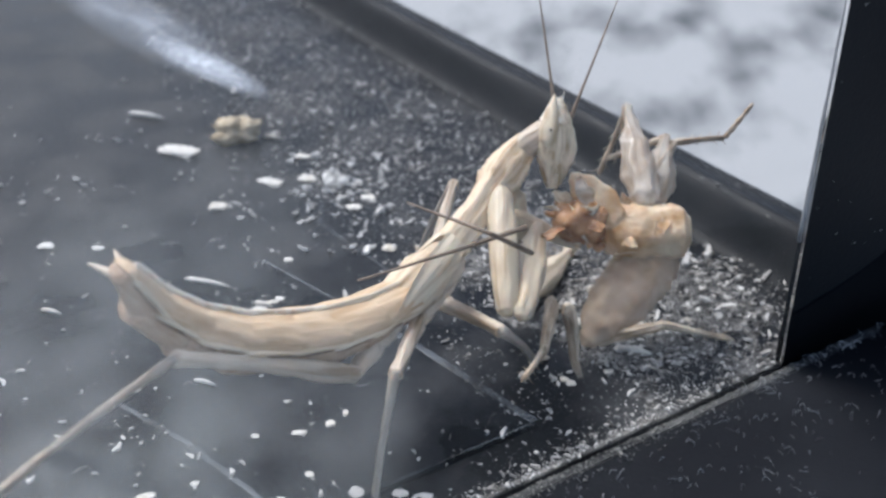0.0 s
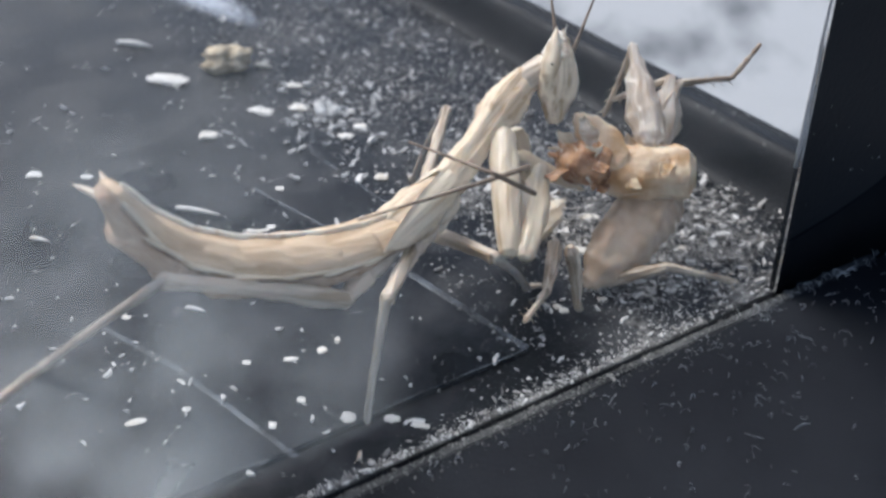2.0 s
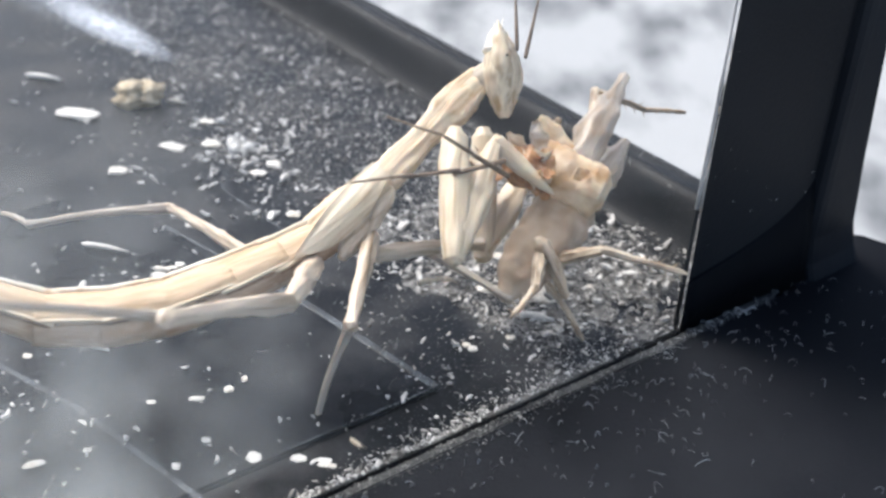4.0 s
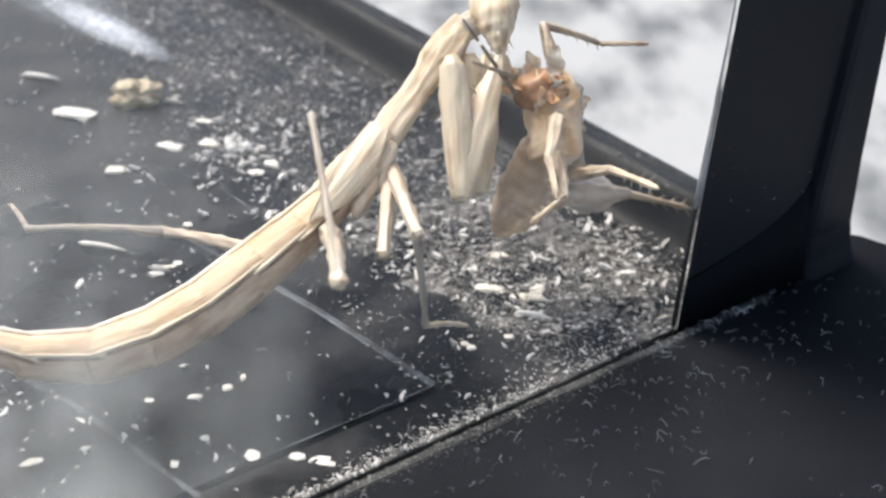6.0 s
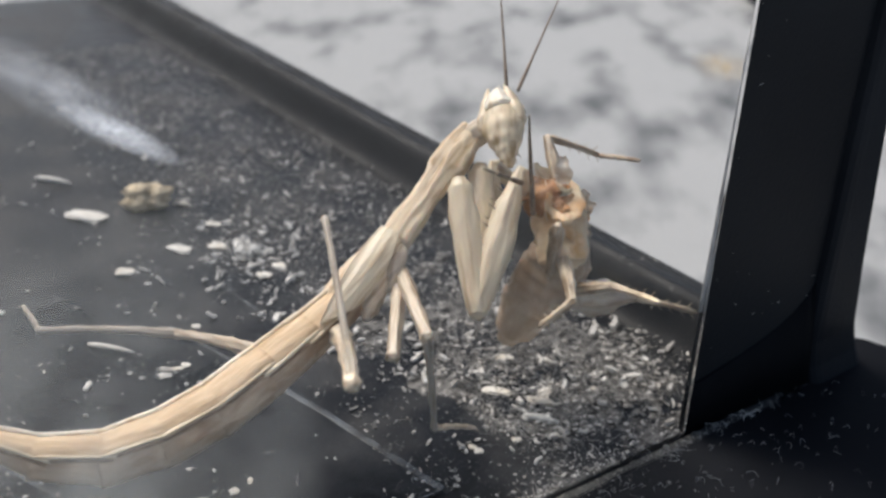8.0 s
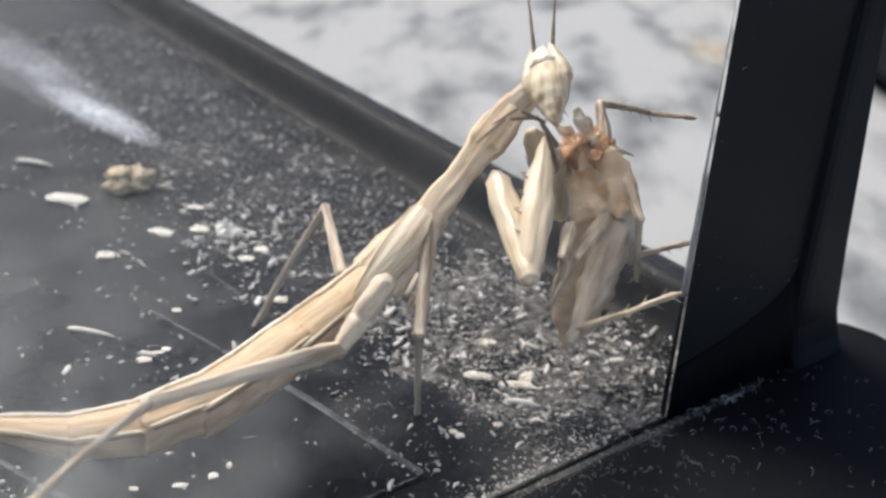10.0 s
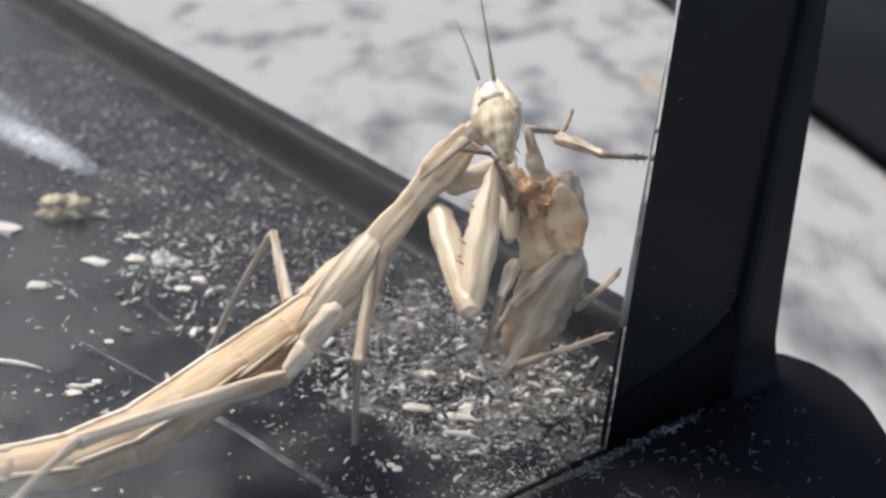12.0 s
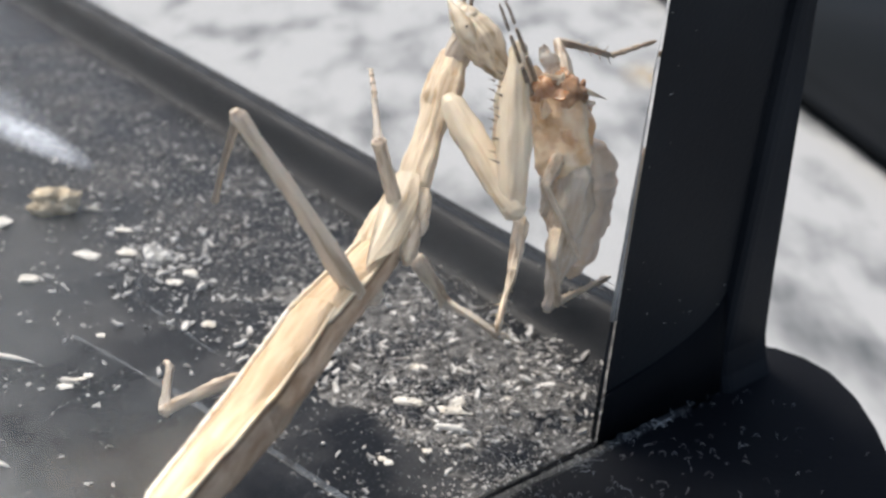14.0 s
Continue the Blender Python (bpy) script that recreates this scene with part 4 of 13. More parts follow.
def lint(count, place, seed, name, label, thick=1.0, mat=None, reach=1.0):
    """Curled fibres as thin three-sided tubes joined as stuff."""
    rng = random.Random(seed)
    verts, faces = [], []
    for _ in range(count):
        x, y, z = place(rng)
        a, curl, long, r = rng.uniform(0, 6.283), rng.uniform(-3.6, 3.6), min(.25 + rng.expovariate(2.2), 1.9) * reach, rng.uniform(.014, .036) * thick
        lift = rng.uniform(.1, .5)
        b = len(verts)
        for q in range(7):
            s = q / 6
            for k in range(3):
                th = k * 2.094
                verts.append(((x + r * math.cos(th)) * MM, (y + r * math.sin(th) * .7) * MM, (z + r + r * math.sin(th) + lift * math.sin(s * 3.14)) * MM))
            x += math.cos(a) * long / 6
            y += math.sin(a) * long / 6
            a += curl / 6 + rng.gauss(0, .3)
        for q in range(6):
            for k in range(3):
                i = b + q * 3
                faces.append((i + k, i + (k + 1) % 3, i + 3 + (k + 1) % 3, i + 3 + k))
    me = bpy.data.meshes.new(name)
    me.from_pydata(verts, [], faces)
    me.materials.append(mat or FIBRE)
    return tagged(new(name, me), label, "lint", kind="stuff")


lint(330, lambda r: (r.triangular(-75, 30, -10), -2 - abs(r.gauss(0, 9)), .02), 11, "rim_lint", "pale curled fibres on the black rim", 1.2)
lint(2300, lambda r: corner_place(r) or (r.uniform(-15, 6), r.triangular(1, 45, 10), .1), 12, "floor_lint", "pale curled fibres among the grit", 1.35, CURL)

scatter("rail_specks", DULL, "pale worn specks along the top of the rail", 160, lambda r: (r.choice((15.3, 15.3, 17.8, 18.9)) + r.gauss(0, .3), r.uniform(6, 130), 6.05), lambda r: min(.08 + r.expovariate(11), .4), 15)
lint(260, lambda r: (r.uniform(-95, -22), r.uniform(2, 90), .47), 18, "panel_lint", "sparse pale fibres on the black panel", 1.1, CURL)
lint(46, lambda r: (r.gauss(-20.2, .9), r.gauss(63.6, 1.3), r.uniform(.05, 1.0)), 21, "fluff_fibres", "white fibres round the tuft of fluff", 4.0, FLUFF, 1.8)
for fx, fy, turn, lx, ly, lz, seed in ((-20.4, 64.4, 72, 3.4, 1.5, 1.7, 41), (-19.8, 62.6, 38, 2.2, 1.1, 1.3, 44)):
    tuft = finish("fluff", flake(seed, lx, ly, lz, .5), FLUFF)
    tuft.matrix_world = pose(fx * MM, fy * MM, 0.00002, 0, 0, turn)
    tagged(tuft, "bright white tuft of fluff on the floor", "fluff")
lint(34, lambda r: (r.gauss(-14, 7), r.gauss(50, 13), .05), 22, "long_curls", "long pale curls among the flakes", 1.8, CURL, 3.0)
lint(75, lambda r: (r.triangular(-8, 21, 4), -1.7 - abs(r.gauss(0, .4)), .06), 13, "post_lint", "pale fibres gathered at the foot of the post", 1.2, FIBRE, 1.2)
lint(9, lambda r: (r.uniform(8.5, 11), -2.0 + r.gauss(0, .15), .1), 14, "long_strands", "few long pale strands caught at the foot of the post", 1.9, CURL, 2.6)

bm = bmesh.new()
rng = random.Random(31)
for _ in range(70):
    x, z = rng.uniform(2, 20), 3 + 62 * rng.random() ** 1.6
    a = rng.uniform(-.6, .6)
    long, y = min(.15 + rng.expovariate(3), 1.6), .16 if z > 15 else -.1 - .06 * x
    if z < 6 + .35 * x:
        continue
    cone_spine(bm, (x, y + .2, z), (x + long * math.cos(a), y + .2, z + long * math.sin(a)), rng.uniform(.04, .09))
tagged(finish("post_scuffs", bm, FIBRE), "pale scuffs and specks on the black post", "dust", kind="stuff")

# painted glint along the rail's foot
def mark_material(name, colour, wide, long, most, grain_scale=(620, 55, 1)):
    """A flat mark for painted glints and for stains: streaked, thinning out to nothing at its rim."""
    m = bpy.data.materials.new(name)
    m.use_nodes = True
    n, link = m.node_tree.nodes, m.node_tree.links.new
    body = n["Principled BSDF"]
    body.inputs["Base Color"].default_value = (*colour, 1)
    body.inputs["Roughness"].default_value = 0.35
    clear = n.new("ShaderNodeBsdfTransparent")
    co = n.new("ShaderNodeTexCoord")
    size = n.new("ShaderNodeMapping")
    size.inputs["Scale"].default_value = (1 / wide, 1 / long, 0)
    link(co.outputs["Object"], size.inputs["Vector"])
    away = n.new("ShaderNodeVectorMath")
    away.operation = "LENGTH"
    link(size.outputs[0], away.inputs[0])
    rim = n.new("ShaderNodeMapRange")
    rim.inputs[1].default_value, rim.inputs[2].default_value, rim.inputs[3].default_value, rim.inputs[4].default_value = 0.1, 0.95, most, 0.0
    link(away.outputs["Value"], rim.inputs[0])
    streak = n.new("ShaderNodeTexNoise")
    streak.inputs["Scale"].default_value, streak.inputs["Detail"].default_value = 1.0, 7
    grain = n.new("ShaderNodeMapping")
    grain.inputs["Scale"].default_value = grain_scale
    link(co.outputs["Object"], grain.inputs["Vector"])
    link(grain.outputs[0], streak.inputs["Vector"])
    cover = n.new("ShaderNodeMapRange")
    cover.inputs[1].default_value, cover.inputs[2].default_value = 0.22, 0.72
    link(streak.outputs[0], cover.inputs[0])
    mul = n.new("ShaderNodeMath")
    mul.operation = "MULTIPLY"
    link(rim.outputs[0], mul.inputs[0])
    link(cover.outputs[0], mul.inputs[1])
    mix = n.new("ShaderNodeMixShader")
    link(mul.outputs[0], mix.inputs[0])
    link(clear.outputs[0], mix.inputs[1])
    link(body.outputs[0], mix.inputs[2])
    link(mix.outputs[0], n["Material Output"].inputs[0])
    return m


# two bluish-white patches paint the light reflected by the glossy floor
for sx, sy, spot, turn, most, grain_scale, told in ((9.5, 50, (-20.5, 152), 4, .3, (300, 60, 1), "broad faint bluish glint painted on the floor"),
                                             (4.4, 23, (-18.4, 119), 9, 1.0, (900, 420, 1), "mottled bluish-white glint painted on the floor")):
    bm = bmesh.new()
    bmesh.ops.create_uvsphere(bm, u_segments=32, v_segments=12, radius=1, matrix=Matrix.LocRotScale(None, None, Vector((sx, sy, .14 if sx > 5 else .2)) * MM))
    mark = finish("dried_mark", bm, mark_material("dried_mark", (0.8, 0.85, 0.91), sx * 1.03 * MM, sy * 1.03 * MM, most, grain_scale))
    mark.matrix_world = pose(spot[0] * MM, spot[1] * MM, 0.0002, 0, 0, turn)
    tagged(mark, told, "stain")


bm = bmesh.new()
bmesh.ops.create_uvsphere(bm, u_segments=32, v_segments=12, radius=1, matrix=Matrix.LocRotScale(None, None, Vector((13, 24, .3)) * MM))
patch = finish("ochre_stain", bm, mark_material("ochre_stain", (0.66, 0.5, 0.26), 0.013, 0.024, 0.75))
patch.matrix_world = pose(0.243, 0.195, BASE * MM, 0, 0, -45)
tagged(patch, "faint ochre stain on the pale ground", "stain")


def motions():
    """Every moving part of the mantis and of its prey, from the start to the end."""
    walk(MOVING["thorax"], [(0, pose(-0.004, -0.00111, 0.01456, 0.4, 13.1, -159.9)), (0.3, pose(-0.004, -0.00111, 0.01456, 0.4, 13.1, -159.9)), (0.425, pose(-0.00402, -0.00145, 0.01407, 0.4, 10, -160.1)), (0.55, pose(-0.00403, -0.00178, 0.01357, 0.4, 7, -160.4)), (2.1, pose(-0.00403, -0.00178, 0.01357, 0.4, 7, -160.4)), (2.2, pose(-0.00353, -0.00231, 0.01439, 3.9, 11.1, -164.7)), (2.3, pose(-0.0026, -0.00328, 0.0159, 9.8, 18.6, -173.2)), (2.4, pose(-0.0021, -0.0038, 0.01672, 12.4, 22.5, -178)), (3.2, pose(-0.0021, -0.0038, 0.01672, 12.4, 22.5, -178)), (3.9, pose(-0.00121, -0.00254, 0.0177, 15.6, 24.5, -175.3)), (4.6, pose(0.00042, -0.0002, 0.01952, 21.9, 28, -169.8)), (5.3, pose(0.0013, 0.00106, 0.0205, 25.6, 29.6, -166.6)), (7.6, pose(0.0013, 0.00106, 0.0205, 25.6, 29.6, -166.6)), (7.717, pose(0.00136, 0.00109, 0.02048, 25.6, 29.6, -166.6)), (7.833, pose(0.00146, 0.00114, 0.02043, 25.6, 29.6, -166.6)), (7.95, pose(0.00151, 0.00117, 0.02041, 25.6, 29.6, -166.6)), (8.2, pose(0.00151, 0.00117, 0.02041, 25.6, 29.6, -166.6)), (8.9, pose(0.00285, 0.00063, 0.02045, 23.2, 28.6, -167.3)), (9.6, pose(0.00536, -0.00038, 0.02054, 19, 26.6, -168.5)), (10.3, pose(0.0067, -0.00092, 0.02058, 16.7, 25.5, -169.1)), (10.5, pose(0.0067, -0.00092, 0.02058, 16.7, 25.5, -169.1)), (10.667, pose(0.00704, -0.0008, 0.02046, 16.5, 26.1, -169.8)), (10.833, pose(0.00767, -0.00057, 0.02024, 16, 27.3, -171.2)), (11, pose(0.00801, -0.00045, 0.02012, 15.8, 27.9, -171.9)), (12.2, pose(0.00801, -0.00045, 0.02012, 15.8, 27.9, -171.9)), (12.3, pose(0.00804, -0.00051, 0.02019, 15.6, 28.3, -172.4)), (12.4, pose(0.0081, -0.00062, 0.02031, 15.2, 29, -173.4)), (12.5, pose(0.00813, -0.00068, 0.02038, 15, 29.4, -173.9)), (13.1, pose(0.00813, -0.00068, 0.02038, 15, 29.4, -173.9)), (13.225, pose(0.00825, -0.00097, 0.02082, 14.7, 28.8, -174.5)), (13.35, pose(0.00837, -0.00126, 0.02127, 14.5, 28.2, -175.1)), (13.5, pose(0.00837, -0.00126, 0.02127, 14.5, 28.2, -175.1)), (13.6, pose(0.01003, -0.00261, 0.02389, 9.4, 27.6, -176.1)), (13.7, pose(0.01169, -0.00396, 0.0265, 4.4, 26.8, -176.9)), (13.8, pose(0.01056, -0.00488, 0.02725, 21.2, 26.7, -163.9)), (13.9, pose(0.00943, -0.0058, 0.028, 37.9, 25.4, -151)), (14, pose(0.00943, -0.0058, 0.028, 37.9, 25.4, -151))])
    walk(MOVING["abdomen_1"], [(0, pose(-0.012, -0.00435, 0.01292, -0.1, -1.1, -165.7)), (0.3, pose(-0.012, -0.00435, 0.01292, -0.1, -1.1, -165.7)), (0.425, pose(-0.01199, -0.00449, 0.01273, -0.1, -2.1, -166.5)), (0.55, pose(-0.01198, -0.00463, 0.01254, -0.1, -3, -167.3)), (2.1, pose(-0.01198, -0.00463, 0.01254, -0.1, -3, -167.3)), (2.2, pose(-0.01145, -0.00448, 0.01279, 3.7, 0.6, -172.6)), (2.3, pose(-0.01047, -0.00422, 0.01324, 10, 7.4, 177.1)), (2.4, pose(-0.00994, -0.00408, 0.01348, 12.9, 10.9, 171.6)), (3.2, pose(-0.00994, -0.00408, 0.01348, 12.9, 10.9, 171.6)), (3.9, pose(-0.00889, -0.00319, 0.01421, 15.8, 14.6, 175.4)), (4.6, pose(-0.00694, -0.00154, 0.01556, 22.1, 21.2, -176.9)), (5.3, pose(-0.00588, -0.00065, 0.0163, 25.9, 24.6, -172.5)), (7.6, pose(-0.00588, -0.00065, 0.0163, 25.9, 24.6, -172.5)), (7.717, pose(-0.00583, -0.00062, 0.01628, 25.9, 24.6, -172.5)), (7.833, pose(-0.00574, -0.00057, 0.01624, 25.9, 24.6, -172.5)), (7.95, pose(-0.00569, -0.00055, 0.01622, 25.9, 24.6, -172.5)), (8.2, pose(-0.00569, -0.00055, 0.01622, 25.9, 24.6, -172.5)), (8.9, pose(-0.00443, -0.00102, 0.01641, 24, 24, -172.1)), (9.6, pose(-0.0021, -0.00191, 0.01676, 20.4, 23, -171.3)), (10.3, pose(-0.00084, -0.00239, 0.01695, 18.4, 22.4, -170.8)), (10.5, pose(-0.00084, -0.00239, 0.01695, 18.4, 22.4, -170.8)), (10.667, pose(-0.00047, -0.00216, 0.01674, 17.7, 22.4, -172.3)), (10.833, pose(0.00021, -0.00174, 0.01635, 16.5, 22.4, -175)), (11, pose(0.00058, -0.00151, 0.01615, 15.8, 22.4, -176.4)), (12.2, pose(0.00058, -0.00151, 0.01615, 15.8, 22.4, -176.4)), (12.3, pose(0.00062, -0.0015, 0.01616, 15.4, 22.4, -177.4)), (12.4, pose(0.00071, -0.00147, 0.01618, 14.5, 22.4, -179.2)), (12.5, pose(0.00076, -0.00146, 0.0162, 14.1, 22.3, 179.8)), (13.1, pose(0.00076, -0.00146, 0.0162, 14.1, 22.3, 179.8)), (13.225, pose(0.00084, -0.00168, 0.01672, 14.7, 23.2, -179.2)), (13.35, pose(0.00091, -0.0019, 0.01725, 15.3, 24.1, -178.2)), (13.5, pose(0.00091, -0.0019, 0.01725, 15.3, 24.1, -178.2)), (13.6, pose(0.00251, -0.00313, 0.01996, 9.6, 23.2, -179.3)), (13.7, pose(0.00411, -0.00437, 0.02267, 4, 22.2, 179.8)), (13.8, pose(0.00341, -0.00695, 0.02351, 19.6, 20.9, -169.2)), (13.9, pose(0.00271, -0.00952, 0.02435, 34.9, 18.9, -158.3)), (14, pose(0.00271, -0.00952, 0.02435, 34.9, 18.9, -158.3))])
    walk(MOVING["abdomen_2"], [(0, pose(-0.01638, -0.0055, 0.01297, 2.4, -9.3, -169.5)), (0.3, pose(-0.01638, -0.0055, 0.01297, 2.4, -9.3, -169.5)), (0.425, pose(-0.01639, -0.00556, 0.01288, 2.5, -10, -170)), (0.55, pose(-0.0164, -0.00562, 0.01278, 2.6, -10.6, -170.5)), (2.1, pose(-0.0164, -0.00562, 0.01278, 2.6, -10.6, -170.5)), (2.2, pose(-0.01608, -0.00502, 0.0127, 7.1, -6.2, -175.9)), (2.3, pose(-0.0155, -0.0039, 0.01254, 14.6, 2.3, 174)), (2.4, pose(-0.01519, -0.00329, 0.01245, 18, 6.7, 168.7)), (3.2, pose(-0.01519, -0.00329, 0.01245, 18, 6.7, 168.7)), (3.9, pose(-0.01404, -0.00277, 0.01287, 21.4, 10.9, 173)), (4.6, pose(-0.0119, -0.00181, 0.01363, 28.8, 18.8, -178.6)), (5.3, pose(-0.01075, -0.00129, 0.01404, 33.2, 22.7, -173.8)), (7.6, pose(-0.01075, -0.00129, 0.01404, 33.2, 22.7, -173.8)), (7.717, pose(-0.0107, -0.00127, 0.01403, 33.2, 22.7, -173.8)), (7.833, pose(-0.01061, -0.00122, 0.014, 33.2, 22.7, -173.8)), (7.95, pose(-0.01056, -0.00119, 0.01398, 33.2, 22.7, -173.8)), (8.2, pose(-0.01056, -0.00119, 0.01398, 33.2, 22.7, -173.8)), (8.9, pose(-0.00932, -0.00171, 0.01422, 31.2, 21.9, -173.5)), (9.6, pose(-0.00701, -0.00267, 0.01466, 27.5, 20.3, -172.9)), (10.3, pose(-0.00577, -0.00319, 0.0149, 25.5, 19.5, -172.5)), (10.5, pose(-0.00577, -0.00319, 0.0149, 25.5, 19.5, -172.5)), (10.667, pose(-0.00542, -0.00284, 0.01469, 25, 19.8, -173.6)), (10.833, pose(-0.00476, -0.00218, 0.0143, 24.1, 20.4, -175.6)), (11, pose(-0.0044, -0.00183, 0.01409, 23.6, 20.7, -176.7)), (12.2, pose(-0.0044, -0.00183, 0.01409, 23.6, 20.7, -176.7)), (12.3, pose(-0.00436, -0.00173, 0.0141, 23.2, 20.9, -177.5)), (12.4, pose(-0.00427, -0.00155, 0.01413, 22.6, 21.3, -178.9)), (12.5, pose(-0.00422, -0.00145, 0.01414, 22.2, 21.5, -179.7)), (13.1, pose(-0.00422, -0.00145, 0.01414, 22.2, 21.5, -179.7)), (13.225, pose(-0.00412, -0.00175, 0.0146, 21.9, 20.8, 179.7)), (13.35, pose(-0.00401, -0.00204, 0.01505, 21.7, 20.1, 179.2)), (13.5, pose(-0.00401, -0.00204, 0.01505, 21.7, 20.1, 179.2)), (13.6, pose(-0.00245, -0.0032, 0.01784, 16.2, 20.7, 179.7)), (13.7, pose(-0.00089, -0.00435, 0.02062, 10.8, 21.3, -179.9)), (13.8, pose(-0.00146, -0.00788, 0.02161, 24.5, 19.2, -169.3)), (13.9, pose(-0.00204, -0.01141, 0.0226, 37.6, 16.4, -158.9)), (14, pose(-0.00204, -0.01141, 0.0226, 37.6, 16.4, -158.9))])
    walk(MOVING["abdomen_3"], [(0, pose(-0.02079, -0.00635, 0.01361, 5.5, -17.6, -172.1)), (0.3, pose(-0.02079, -0.00635, 0.01361, 5.5, -17.6, -172.1)), (0.425, pose(-0.02079, -0.00635, 0.01361, 5.5, -17.6, -172.1)), (0.55, pose(-0.02079, -0.00635, 0.01361, 5.5, -17.6, -172.1)), (2.1, pose(-0.02079, -0.00635, 0.01361, 5.5, -17.6, -172.1)), (2.2, pose(-0.0207, -0.00529, 0.01315, 10.8, -12.5, -177.8)), (2.3, pose(-0.02054, -0.00331, 0.01228, 19.3, -2.5, 171.9)), (2.4, pose(-0.02045, -0.00225, 0.01182, 23.1, 2.8, 166.6)), (3.2, pose(-0.02045, -0.00225, 0.01182, 23.1, 2.8, 166.6)), (3.9, pose(-0.01922, -0.00214, 0.01185, 27, 7.6, 171.2)), (4.6, pose(-0.01693, -0.00194, 0.01192, 35.6, 16.6, -179.6)), (5.3, pose(-0.0157, -0.00183, 0.01196, 40.7, 21.1, -174.5)), (7.6, pose(-0.0157, -0.00183, 0.01196, 40.7, 21.1, -174.5)), (7.717, pose(-0.01565, -0.00181, 0.01195, 40.7, 21.1, -174.5)), (7.833, pose(-0.01557, -0.00176, 0.01193, 40.7, 21.1, -174.5)), (7.95, pose(-0.01552, -0.00174, 0.01191, 40.7, 21.1, -174.5)), (8.2, pose(-0.01552, -0.00174, 0.01191, 40.7, 21.1, -174.5)), (8.9, pose(-0.0143, -0.00229, 0.01222, 38.7, 20.2, -174.1)), (9.6, pose(-0.01204, -0.00332, 0.0128, 35.1, 18.4, -173.2)), (10.3, pose(-0.01082, -0.00387, 0.01311, 33.1, 17.5, -172.7)), (10.5, pose(-0.01082, -0.00387, 0.01311, 33.1, 17.5, -172.7)), (10.667, pose(-0.01047, -0.00342, 0.01287, 32.8, 18.1, -173.6)), (10.833, pose(-0.0098, -0.00257, 0.01242, 32.1, 19, -175.4)), (11, pose(-0.00945, -0.00212, 0.01218, 31.7, 19.5, -176.3)), (12.2, pose(-0.00945, -0.00212, 0.01218, 31.7, 19.5, -176.3)), (12.3, pose(-0.0094, -0.00195, 0.01217, 31.4, 19.9, -177)), (12.4, pose(-0.0093, -0.00164, 0.01217, 30.8, 20.5, -178.2)), (12.5, pose(-0.00925, -0.00147, 0.01216, 30.5, 20.8, -178.9)), (13.1, pose(-0.00925, -0.00147, 0.01216, 30.5, 20.8, -178.9)), (13.225, pose(-0.00917, -0.00172, 0.01268, 29.5, 18.8, 179.3)), (13.35, pose(-0.00909, -0.00197, 0.01319, 28.6, 16.8, 177.6)), (13.5, pose(-0.00909, -0.00197, 0.01319, 28.6, 16.8, 177.6)), (13.6, pose(-0.0075, -0.00316, 0.01593, 23.7, 19.2, 179.9)), (13.7, pose(-0.0059, -0.00436, 0.01866, 18.9, 21.7, -178)), (13.8, pose(-0.00639, -0.00882, 0.01987, 32.3, 20.6, -164.2)), (13.9, pose(-0.00687, -0.01328, 0.02107, 45.2, 18.4, -150.7)), (14, pose(-0.00687, -0.01328, 0.02107, 45.2, 18.4, -150.7))])
